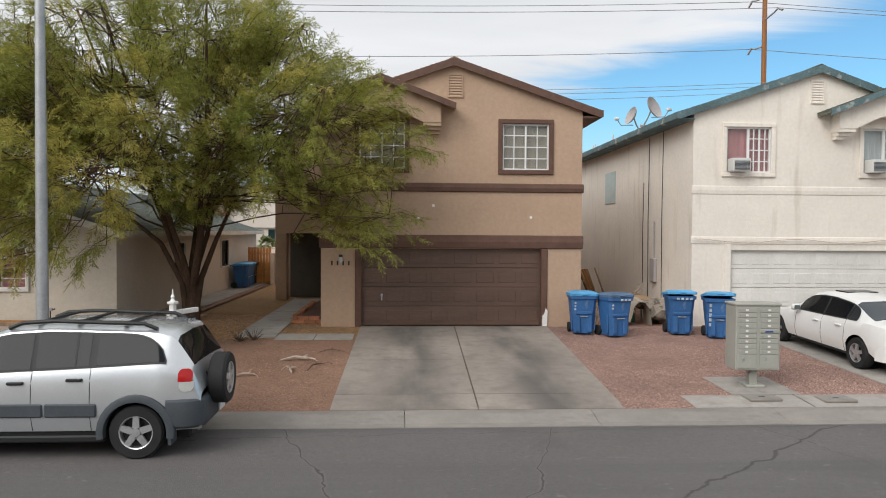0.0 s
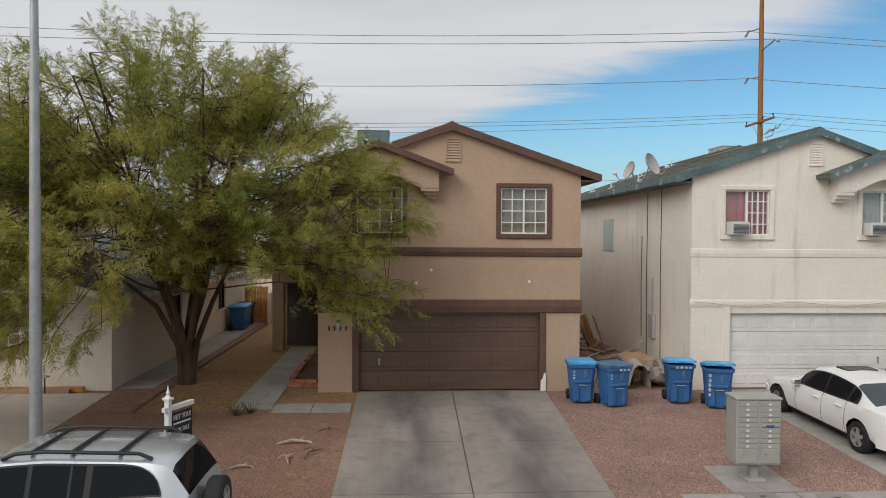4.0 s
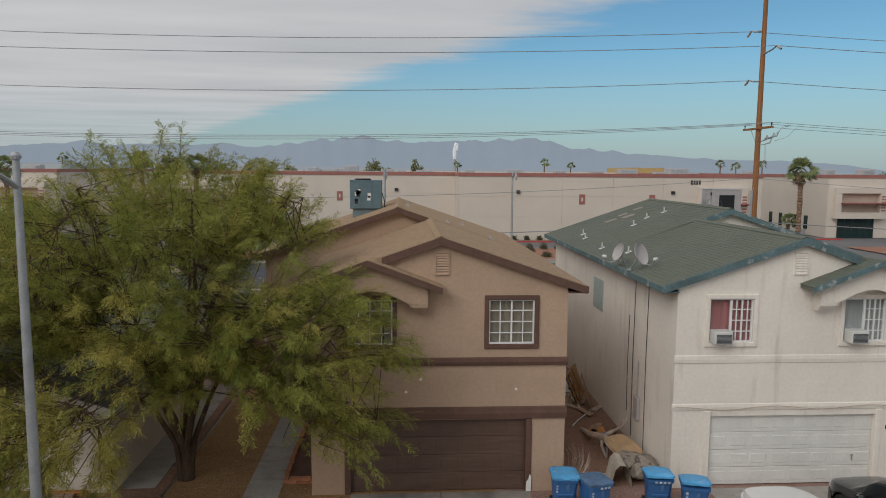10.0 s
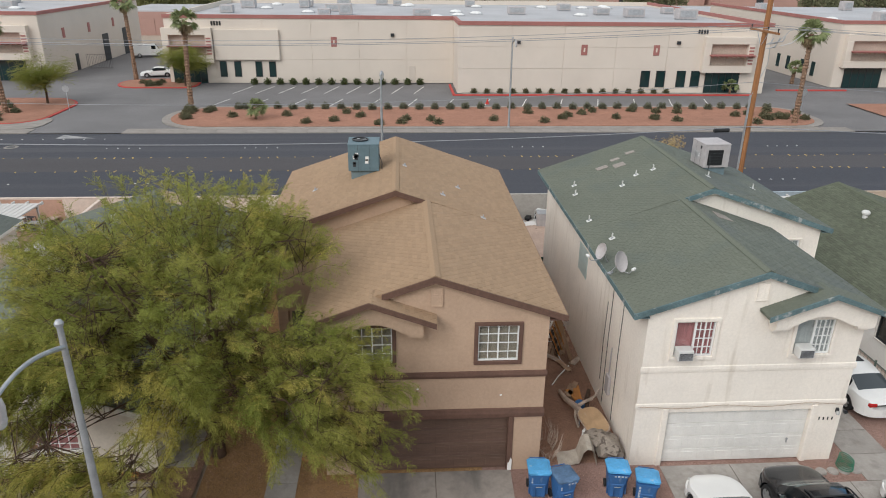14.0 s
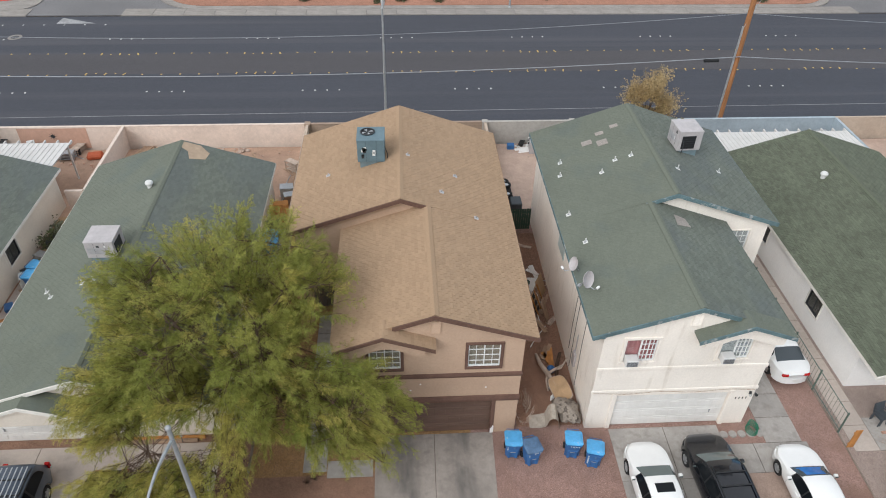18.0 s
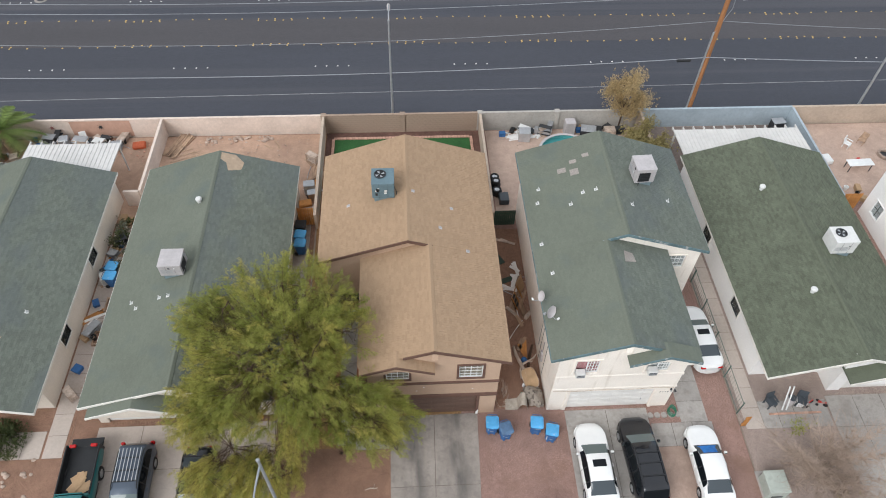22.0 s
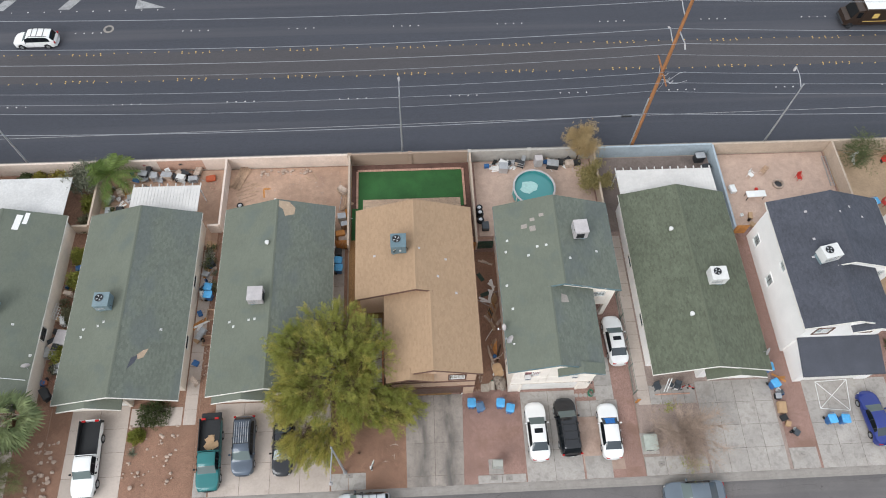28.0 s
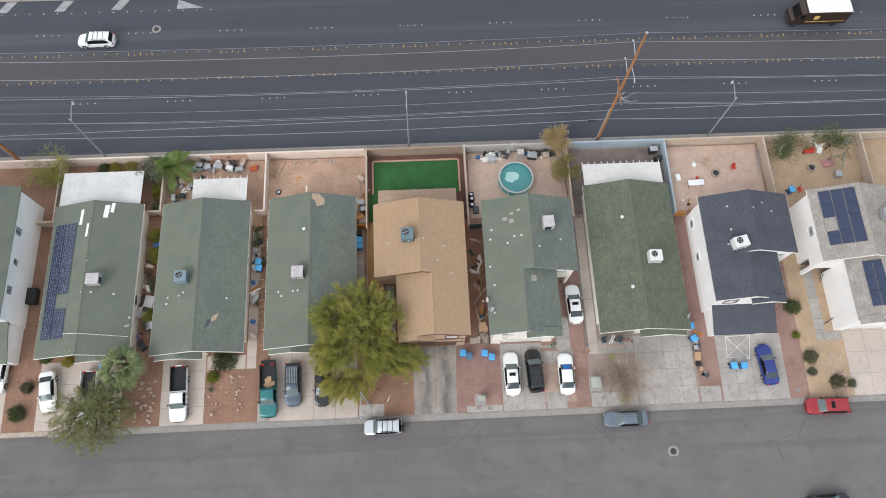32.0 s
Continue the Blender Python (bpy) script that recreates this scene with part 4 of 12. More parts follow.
    lift = 0.020 if shingle_m in (SHINGLE_BROWN, SHINGLE_FRESH) else 0.009
    near = (lambda i, j: i < 22 and j < 14) if pieces else None
    shingle_sheet(s, 5.28, ze, 1.28, zf, -0.12, 6.8 + ds, seed=2, lift=lift, skip=near)
    shingle_sheet(s, 5.28, ze, 0.1, zr, 6.8 + ds, 15.6 + dy, seed=3, lift=lift)
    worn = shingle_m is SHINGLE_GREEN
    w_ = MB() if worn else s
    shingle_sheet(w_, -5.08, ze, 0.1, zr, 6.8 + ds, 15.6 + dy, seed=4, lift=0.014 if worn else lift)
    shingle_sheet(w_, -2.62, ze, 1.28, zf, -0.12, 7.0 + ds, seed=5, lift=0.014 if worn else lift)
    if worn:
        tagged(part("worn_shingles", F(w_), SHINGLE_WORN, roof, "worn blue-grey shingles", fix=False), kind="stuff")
    shingle_sheet(s, -2.52, 5.93, -0.66, 6.62, -0.62, 0.3, seed=6, lift=lift)
    shingle_sheet(s, 1.30, 5.89, -0.66, 6.62, -0.62, 0.3, seed=7, lift=lift)
    tagged(part("shingles", F(s), shingle_m, roof, fix=False), kind="stuff")
    if pieces:
        L = math.hypot(4.0, zf - ze)
        ang = math.atan2(zf - ze, -4.0)
        tab = MB().add([(-0.02, -0.142, 0.022), (-0.02, 0.142, 0.022), (0.175, 0.142, 0.004), (0.175, -0.142, 0.004), (-0.02, -0.142, 0), (-0.02, 0.142, 0)], [(0, 1, 2, 3), (4, 5, 1, 0), (0, 3, 4), (1, 5, 2)])
        tm = mesh_of("shingle", tab, SHINGLE_PIECE)
        q = random.Random(5)
        for i in range(22):
            for j in range(14):
                yy = -0.12 + (j + 0.5) * 0.30 + (0.15 if i % 2 else 0)
                ss = i * 0.145
                o = new("shingle", tm)
                o.parent = roof
                xx, zz = 5.28 + math.cos(ang) * ss, ze + math.sin(ang) * ss
                o.matrix_basis = Matrix(((math.cos(ang), 0, math.sin(ang), xx), (0, -1, 0, yy), (math.sin(ang), 0, -math.cos(ang), zz + q.uniform(0, 0.004)), (0, 0, 0, 1)))
    caps = [(1.28, zf, -0.12, 7.0 + ds), (0.1, zr, 6.8 + ds, 15.6 + dy)]
    cm = mesh_of("ridge_cap", MB().prism([(-0.15, -0.05), (0, 0.012), (0.15, -0.05), (0.15, -0.03), (0, 0.034), (-0.15, -0.03)], 0, 0.29, "y"), shingle_m)
    for cx, cz, a, b in caps:
        for i in range(int((b - a) / 0.26)):
            o = new("ridge_cap", cm)
            o.parent = roof
            o.matrix_basis = pose(sgn * cx, a + i * 0.26, cz + 0.012, 1.5)
    # fascias
    def board(name, x0, z0, x1, z1, y0, y1, hgt=0.2):
        part(name, F(MB().prism([(x0, z0 + 0.005), (x1, z1 + 0.005), (x1, z1 - hgt), (x0, z0 - hgt)], y0, y1, "y")), fascia_m, h)
    board("rake_board", 5.28, ze, 1.28, zf, -0.17, -0.125)
    board("rake_board", -0.3, 6.63, 1.28, zf, -0.17, -0.125)
    board("rake_board", -5.08, ze, 0.1, zr, 6.75 + ds, 6.795 + ds)
    board("rake_board", 1.5, 7.12, 0.1, zr, 6.75 + ds, 6.795 + ds)
    board("rake_board", -2.52, 5.93, -0.66, 6.62, -0.67, -0.625, 0.16)
    board("rake_board", 1.30, 5.89, -0.66, 6.62, -0.67, -0.625, 0.16)
    part("eave_board", F(MB().box(5.28, 5.32, -0.17, 15.6 + dy, ze - 0.17, ze + 0.005)), fascia_m, h)
    part("eave_board", F(MB().box(-5.12, -5.08, 6.75 + ds, 15.6 + dy, ze - 0.17, ze + 0.005)), fascia_m, h)
    part("soffit", F(MB().box(4.79, 5.28, -0.1, 15.5 + dy, ze - 0.19, ze - 0.15)), fascia_m, h)
    part("soffit", F(MB().box(-5.08, -4.75, 6.85 + ds, 15.5 + dy, ze - 0.19, ze - 0.15)), fascia_m, h)
    return h


house_b = two_storey((0, 18.7, 0), False, STUCCO_TAN, TRIM_BROWN, FASCIA_BROWN, SHINGLE_BROWN, GARAGE_BROWN,
                     "tan stucco two-storey house with brown trim and a tan shingle roof", "closed brown panelled garage door", "tan shingle roof with a step",
                     (CURTAIN_TAN, CURTAIN_TAN), TRIM_BROWN, pieces=1)
house_w = two_storey((12.66, 18.7, 0), True, STUCCO_WHITE, STUCCO_WHITE, FASCIA_TEAL, SHINGLE_GREEN, GARAGE_WHITE,
                     "white stained stucco two-storey house with a green roof", "closed white panelled garage door", "faded green painted shingle roof",
                     (CURTAIN_RED, CURTAIN_WHITE), STUCCO_WHITE)


def single_storey(at, mirror, wall_m, shingle_m, label, roof_label, fascia=TRIM_WHITE, door=(-4.4, 0.3), rec=1.6, win=(1.9, 3.7), entry=True):
    """The long single-storey house: one ridge from front to back, garage in front."""
    h = thing("house", label, "house", "houses along the street", at=at)
    F = lambda mb: flip(mb, mirror)
    D = 18.3
    ze, zr = 2.50, 4.18
    w = MB()
    wall_holes(w, -4.9, 0.6, -0.3, 2.45, [(door[0], door[1], -0.3, 2.05)], 0.35, 0.57)
    w.prism([(-4.9, 2.45), (0.6, 2.45), (0.6, 4.0), (0.0, 4.0)], 0.35, 0.57, "y")
    part("front_wall", F(w), wall_m, h)
    w = MB()
    wall_holes(w, 0.6, 4.9, -0.3, 2.45, [(*win, 0.95, 2.05), *([(0.75, 1.65, -0.02, 2.05)] if entry else [])], rec, rec + 0.22)
    part("return_wall", F(MB().box(0.38, 0.6, 0.57, max(0.6, rec), -0.3, 2.45)), wall_m, h)
    w.prism([(0.6, 2.45), (4.9, 2.45), (0.6, 3.86)], rec, rec + 0.22, "y")
    part("front_wall", F(w), wall_m, h)
    part("side_wall", F(wall_holes(MB(), 0.57, D - 0.52, -0.3, 2.5, [(6.0, 7.4, 1.0, 2.1)], -4.9, -4.68, "x")), wall_m, h)
    part("side_wall", F(wall_holes(MB(), rec + 0.22, D - 0.52, -0.3, 2.5, [(5.0, 6.2, 1.0, 2.1), (11.0, 12.2, 1.0, 2.1)], 4.68, 4.9, "x")), wall_m, h)
    part("rear_wall", F(MB().box(-4.9, 4.9, D - 0.52, D - 0.3, -0.3, 2.45).prism([(-4.9, 2.45), (4.9, 2.45), (0, 4.05)], D - 0.52, D - 0.3, "y")), wall_m, h)
    # Unseen inner walls in the same painted shade.
    part("interior", F(MB().box(-4.6, 4.6, 3.0, 3.1, 0, 2.4).box(-4.2, -4.1, 3.1, 17, 0, 2.4).box(4.0, 4.1, 3.1, 17, 0, 2.4)), ROOM_SHADE, h)
    garage_door(h, door[0], door[1], 0.0, 2.05, 0.45, GARAGE_WHITE, "closed white panelled garage door", mirror)
    a, b = (-win[1], -win[0]) if mirror else win
    window(h, a, b, 0.95, 2.05, TRIM_WHITE, rec, 5, 4, CURTAIN_WHITE if entry else CURTAIN_RED, 0.08, label="white-barred front window")
    if entry:
        part("entry_door", F(MB().box(0.75, 1.65, rec + 0.08, rec + 0.14, 0, 2.03)), TRIM_WHITE, h)
    side = Matrix.Translation((4.9, 5.6, 0)) @ pose(0, 0, 0, 0, 0, 90)
    for yy, xs in ((5.6, 1), (11.6, 1), (6.7, -1)):
        s_ = xs * (-1 if mirror else 1)
        t = Matrix.Translation((4.9 * s_, yy, 0)) @ pose(0, 0, 0, 0, 0, 90 * s_)
        # In place of a curtain, a dark sheet paints the room's shade.
        window(h, -0.6, 0.6, 1.0, 2.1, TRIM_WHITE, 0.0, 2, 1, ROOM_SHADE, 0.05, turn=t, sash=METAL_DARK, bars=METAL_DARK, label="dark side window with a thin frame")
    r = MB()
    roof_slab(r, -5.2, ze, 0, zr, 0, D)
    roof_slab(r, 5.2, ze, 0, zr, 0.0, D)
    roof = part("roof", F(r), shingle_m, h, roof_label)
    s = MB()
    lift = 0.020 if shingle_m in (SHINGLE_BROWN, SHINGLE_FRESH) else 0.009
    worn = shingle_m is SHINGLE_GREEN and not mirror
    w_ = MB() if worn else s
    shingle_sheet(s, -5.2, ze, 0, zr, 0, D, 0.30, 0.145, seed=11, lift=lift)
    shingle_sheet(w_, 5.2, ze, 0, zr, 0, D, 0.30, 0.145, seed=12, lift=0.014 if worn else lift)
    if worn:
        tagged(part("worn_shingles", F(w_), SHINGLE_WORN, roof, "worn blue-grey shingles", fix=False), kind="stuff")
    tagged(part("shingles", F(s), shingle_m, roof, fix=False), kind="stuff")
    cap = mesh_of("ridge_cap", MB().prism([(-0.15, -0.05), (0, 0.012), (0.15, -0.05), (0.15, -0.03), (0, 0.034), (-0.15, -0.03)], 0, 0.30, "y"), shingle_m)
    for i in range(int(D / 0.28)):
        o = new("ridge_cap", cap)
        o.parent, o.matrix_basis = roof, pose(0, i * 0.28, zr + 0.015, 1.5)
    # two small front gables that run out from the slope
    g = MB()
    for cx, wd, zt, y0 in ((-2.0, 2.5, 3.35, -0.5),):
        part("porch_gable", F(MB().prism([(cx - wd, 2.2), (cx + wd, 2.2), (cx + wd, 2.5), (cx, zt), (cx - wd, 2.5)], y0, 0.36, "y")), wall_m, h)
        q = MB()
        roof_slab(q, cx - wd - 0.15, 2.52, cx, zt + 0.1, y0 - 0.12, 2.2, 0.1), roof_slab(q, cx + wd + 0.15, 2.52, cx, zt + 0.1, y0 - 0.12, 2.2, 0.1)
        part("porch_roof", F(q), shingle_m, h)
        b_ = MB()
        b_.prism([(cx - wd - 0.15, 2.52), (cx, zt + 0.1), (cx, zt - 0.06), (cx - wd - 0.15, 2.36)], y0 - 0.17, y0 - 0.125, "y")
        b_.prism([(cx + wd + 0.15, 2.52), (cx, zt + 0.1), (cx, zt - 0.06), (cx + wd + 0.15, 2.36)], y0 - 0.17, y0 - 0.125, "y")
        part("porch_rake", F(b_), fascia, h)
    for a in (-5.2, 5.2):
        part("rake_board", F(MB().prism([(a, ze), (0, zr), (0, zr - 0.18), (a, ze - 0.18)], -0.05, -0.004, "y")), fascia, h)
    for a, b in ((5.2, 5.235), (-5.235, -5.2)):
        part("eave_board", F(MB().box(a, b, -0.05, D, ze - 0.16, ze + 0.004)), fascia, h)
    return h


house_1 = single_storey((-12.65, 18.65, 0), False, STUCCO_CREAM, SHINGLE_GREEN, "cream stucco single-storey house with a faded green roof", "faded green painted shingle roof with a bare patch", rec=0.45, win=(0.9, 2.55), entry=False)
house_2 = single_storey((-25.3, 18.45, 0), False, STUCCO_CREAM, SHINGLE_GREEN, "cream stucco single-storey house with a dull green roof", "dull green painted shingle roof")
house_3 = single_storey((-38.0, 18.6, 0), True, STUCCO_CREAM, SHINGLE_GREEN, "cream stucco single-storey house with solar panels on a green roof", "green painted shingle roof with worn patches")
house_g = single_storey((25.45, 18.9, 0), True, STUCCO_PALE, SHINGLE_FRESH, "white stucco single-storey house with a mottled green roof", "mottled green shingle roof", door=(-4.6, -0.2))


def corner_house(at, mirror, wall_m, shingle_m, label, roof_label, x1, front, depth, low=True):
    """A plainer two-storey house with a lower garage roof in front."""
    h = thing("house", label, "house", "houses along the street", at=at)
    F = lambda mb: flip(mb, mirror)
    ze, zr, xm = 5.72, 7.45, x1 / 2
    w = MB()
    wall_holes(w, 0.35, x1 - 0.35, -0.3, 5.75, [(1.6, 2.9, 4.0, 5.1), (x1 - 3.6, x1 - 2.3, 4.0, 5.1)], front, front + 0.22)
    w.prism([(0.35, 5.75), (x1 - 0.35, 5.75), (xm, 7.3)], front, front + 0.22, "y")
    part("front_wall", F(w), wall_m, h)
    w = MB()
    wall_holes(w, front + 0.22, depth - 0.22, -0.3, 5.8, [(front + 3, front + 4, 3.6, 4.8), (front + 6.5, front + 7.3, 3.4, 4.4), (front + 10, front + 11, 3.6, 4.9)], 0.35, 0.57, "x")
    part("side_wall", F(MB().box(x1 - 0.57, x1 - 0.35, front + 0.22, depth - 0.22, -0.3, 5.8)), wall_m, h)
    part("side_wall", F(w), wall_m, h)
    part("rear_wall", F(MB().box(0.35, x1 - 0.35, depth - 0.22, depth, -0.3, 5.75).prism([(0.35, 5.75), (x1 - 0.35, 5.75), (xm, 7.3)], depth - 0.22, depth, "y")), wall_m, h)
    # Added dark walls give the panes a shaded room behind.
    part("interior", F(MB().box(1.3, 1.4, front + 1, depth - 1, 0, 5.6).box(1.4, x1 - 1, front + 1.4, front + 1.5, 0, 5.6)), ROOM_SHADE, h)
    for yy, wd, a, b in ((front + 3.5, 0.5, 3.6, 4.8), (front + 6.9, 0.4, 3.4, 4.4), (front + 10.5, 0.5, 3.6, 4.9)):
        s_ = 1 if mirror else -1
        t = Matrix.Translation((0.35 * -s_, yy, 0)) @ pose(0, 0, 0, 0, 0, 90 * s_)
        window(h, -wd, wd, a, b, wall_m, 0.0, 2, 2, CURTAIN_WHITE, 0.06, turn=t, bars=METAL_DARK)
    for a, b in ((1.6, 2.9), (x1 - 3.6, x1 - 2.3)):
        if mirror:
            a, b = -b, -a
        window(h, a, b, 4.0, 5.1, TRIM_BROWN if shingle_m is SHINGLE_DARK else wall_m, front, 5, 3, CURTAIN_WHITE, 0.09, bars=VINYL)
    r = MB()
    roof_slab(r, 0, ze, xm, zr, front - 0.35, depth + 0.3), roof_slab(r, x1, ze, xm, zr, front - 0.35, depth + 0.3)
    roof = part("roof", F(r), shingle_m, h, roof_label)
    s = MB()
    shingle_sheet(s, 0, ze, xm, zr, front - 0.35, depth + 0.3, 0.30, 0.145, seed=21)
    shingle_sheet(s, x1, ze, xm, zr, front - 0.35, depth + 0.3, 0.30, 0.145, seed=22)
    tagged(part("shingles", F(s), shingle_m, roof, fix=False), kind="stuff")
    part("rake_board", F(MB().prism([(0, ze), (xm, zr), (xm, zr - 0.18), (0, ze - 0.18)], front - 0.4, front - 0.352, "y").prism([(x1, ze), (xm, zr), (xm, zr - 0.18), (x1, ze - 0.18)], front - 0.4, front - 0.352, "y")), TRIM_WHITE, h)
    if low:
        part("garage_wall", F(wall_holes(MB(), 0.5, 7.2, -0.3, 2.75, [(1.2, 6.1, -0.3, 2.1)], 0, 0.22)), wall_m, h)
        for a in (0.5, 6.98):
            part("garage_side_wall", F(MB().box(a, a + 0.22, 0.22, front, -0.3, 2.75)), wall_m, h)
        garage_door(h, 1.2, 6.1, 0, 2.1, 0.08, GARAGE_WHITE, "closed white garage door", mirror)
        q = MB().prism([(-0.35, 2.75), (front, 3.75), (front, 3.62), (-0.35, 2.60)], 0.2, 7.4, "x")
        part("garage_roof", F(q), shingle_m, h)
        part("garage_fascia", F(MB().box(0.2, 7.4, -0.4, -0.352, 2.58, 2.77)), TRIM_WHITE, h)
    return h


house_n = two_storey((37.95, 21.4, 0), True, STUCCO_PALE, STUCCO_PALE, TRIM_WHITE, SHINGLE_DARK, GARAGE_WHITE,
                     "white stucco two-storey house with a charcoal roof", "", "charcoal shingle roof with a step", (CURTAIN_WHITE, CURTAIN_WHITE), TRIM_BROWN, ds=-1.7, dy=-3.2, garage=False,
                     side_holes=((10.2, 11.2, 1.0, 2.2), (5.9, 6.9, 1.1, 2.3), (5.9, 6.9, 4.2, 5.3)))
part("garage_wall", wall_holes(MB(), -4.5, 2.2, -0.3, 2.50, [(-3.8, 1.1, -0.3, 2.1)], -2.9, -2.68), STUCCO_PALE, house_n)
for a in (-4.5, 1.98):
    part("garage_side_wall", MB().prism([(-2.68, -0.3), (-0.005, -0.3), (-0.005, 3.28), (-2.68, 2.56)], a, a + 0.22, "x"), STUCCO_PALE, house_n)
garage_door(house_n, -3.8, 1.1, 0, 2.1, -2.82, GARAGE_WHITE, "closed white garage door")
part("garage_roof", MB().prism([(-3.25, 2.62), (-0.01, 3.45), (-0.01, 3.32), (-3.25, 2.48)], -4.8, 2.45, "x"), SHINGLE_DARK, house_n)
part("garage_fascia", MB().box(-4.8, 2.45, -3.29, -3.255, 2.46, 2.60), SHINGLE_DARK, house_n)
house_r = two_storey((50.75, 18.6, 0), False, STUCCO_PALE, STUCCO_PALE, TRIM_WHITE, SHINGLE_GREY, GARAGE_WHITE,
                     "white stucco two-storey house with a grey roof and solar panels", "closed white garage door", "grey shingle roof with a step", (CURTAIN_WHITE, CURTAIN_WHITE), STUCCO_PALE,
                     back_holes=((10.4, 11.6, 3.7, 4.8),))
house_4 = corner_house((-45.75, 18.5, 0), True, STUCCO_PALE, SHINGLE_GREEN, "white stucco two-storey house with a green roof", "green painted shingle roof", 10.5, 4.2, 19.4)

# ---- drives, walks, walls ----
JOINT_DIRT = mat("dirt in the joints", (0.14, 0.115, 0.095), 0.95, 0.2, 3, 40, 0.2, 0.3)


def slabs(name, label, x0, x1, y0, y1, nx, ny_, material=CONCRETE, lift=0.02, narrow=0.0, cuts=()):
    """A concrete pavement of separate slabs with dirt-filled joints that follow the ground; it may narrow to the street on one side."""
    base = thing(name, label, "pavement", kind="structure")
    bed_ = strip(MB(), x0 + 0.02, x1 - 0.02, [y0, *[k for k in (11.5, 13.5, 15, 17, 18.4) if y0 < k < y1], y1], lift - 0.012, 2)
    bed_.v = [(p[0] - narrow * max(0, 18.5 - p[1]) * (p[0] - x0) / (x1 - x0), p[1], p[2]) for p in bed_.v]
    part("joint_dirt", bed_, JOINT_DIRT, base, fix=False)
    for i in range(nx):
        for j in range(ny_):
            a, b = lerp(x0, x1, i / nx) + 0.015, lerp(x0, x1, (i + 1) / nx) - 0.015
            c, d = (cuts[j] if cuts else lerp(y0, y1, j / ny_)) + 0.012, (cuts[j + 1] if cuts else lerp(y0, y1, (j + 1) / ny_)) - 0.012
            ys = [c, *[k for k in (11.5, 18.4) if c + 0.05 < k < d - 0.05], d]
            mb = strip(MB(), a, b, ys, lift, 1, None, 0.1)
            mb.v = [(p[0] - narrow * max(0, 18.5 - p[1]) * (p[0] - x0) / (x1 - x0), p[1], p[2]) for p in mb.v]
            part("slab", mb, material, base, fix=False)
    return base


DRIVE_B = mat("tyre-stained drive concrete", (0.300, 0.262, 0.228), 0.9, 0.12, 0.5, 60, 0.10, 0.25, 60, objrand=0.05)


def tyre_tracks(n, l, co):
    s = n.new("ShaderNodeSeparateXYZ")
    l.new(co, s.inputs[0])
    w = n.new("ShaderNodeTexNoise")
    w.inputs["Scale"].default_value, w.inputs["Detail"].default_value = 0.9, 6
    mpn = n.new("ShaderNodeMapping")
    mpn.inputs["Scale"].default_value = (1.6, 0.42, 1)
    l.new(co, mpn.inputs[0]), l.new(mpn.outputs[0], w.inputs["Vector"])
    outs = []
    for cx in (0.15, 2.55):
        d = n.new("ShaderNodeMath")
        d.operation = "SUBTRACT"
        d.inputs[1].default_value = cx
        l.new(s.outputs[0], d.inputs[0])
        e = n.new("ShaderNodeMath")
        e.operation = "ABSOLUTE"
        l.new(d.outputs[0], e.inputs[0])
        r = n.new("ShaderNodeMapRange")
        r.interpolation_type = "SMOOTHSTEP"
        r.inputs["From Min"].default_value, r.inputs["From Max"].default_value = 0.05, 1.0
        r.inputs["To Min"].default_value, r.inputs["To Max"].default_value = 1, 0
        l.new(e.outputs[0], r.inputs["Value"])
        outs.append(r.outputs[0])
    m = n.new("ShaderNodeMath")
    m.operation = "MAXIMUM"
    l.new(outs[0], m.inputs[0]), l.new(outs[1], m.inputs[1])
    g = n.new("ShaderNodeMapRange")
    g.inputs["From Min"].default_value, g.inputs["From Max"].default_value = 0.30, 0.62
    l.new(w.outputs[0], g.inputs["Value"])
    q = n.new("ShaderNodeMath")
    q.operation = "MULTIPLY"
    l.new(m.outputs[0], q.inputs[0]), l.new(g.outputs[0], q.inputs[1])
    return q.outputs[0]


tint_by(DRIVE_B, patches(2.4, 0.50, 0.68, detail=8), (0.18, 0.16, 0.145), 0.45)
tint_by(DRIVE_B, tyre_tracks, (0.100, 0.092, 0.085), 0.85)
slabs("driveway_1", "grey concrete driveway with dark tyre stains", -1.2, 3.85, 11.02, 18.68, 2, 3, DRIVE_B, narrow=0.036, cuts=(11.02, 11.87, 14.57, 18.68))
slabs("driveway_2", "grey concrete driveway", 8.9, 13.75, 11.02, 18.6, 2, 3)
slabs("driveway_3", "grey concrete driveway in front of the garage", 24.6, 31.3, 11.02, 18.9, 4, 4)
slabs("driveway_4", "pale concrete driveway", 34.2, 41.9, 11.02, 18.6, 4, 4)
slabs("driveway_5", "pale concrete driveway", 49.4, 56.5, 11.02, 21.0, 3, 4, CONCRETE_PINK)
slabs("driveway_6", "pinkish concrete driveway", -17.6, -7.6, 11.02, 18.7, 4, 3, CONCRETE_PINK)
slabs("driveway_7", "pinkish concrete driveway", -29.8, -24.9, 11.02, 18.9, 2, 4, CONCRETE_PINK)
slabs("driveway_8", "pinkish concrete driveway", -43.6, -34.2, 11.02, 18.6, 4, 3, CONCRETE_PINK)
slabs("driveway_9", "pinkish concrete driveway", -52.5, -47.2, 11.02, 20, 2, 4, CONCRETE_PINK)
slabs("walk_1", "narrow concrete front walk to the porch", -4.15, -3.15, 17.05, 26.2, 1, 7, CONCRETE)
slabs("walk_2", "narrow concrete walk beside the drive", -3.15, -1.25, 16.75, 17.55, 2, 1, CONCRETE)
slabs("walk_3", "concrete walk along the side of the house", -7.75, -6.7, 19.3, 34.0, 1, 10, CONCRETE)
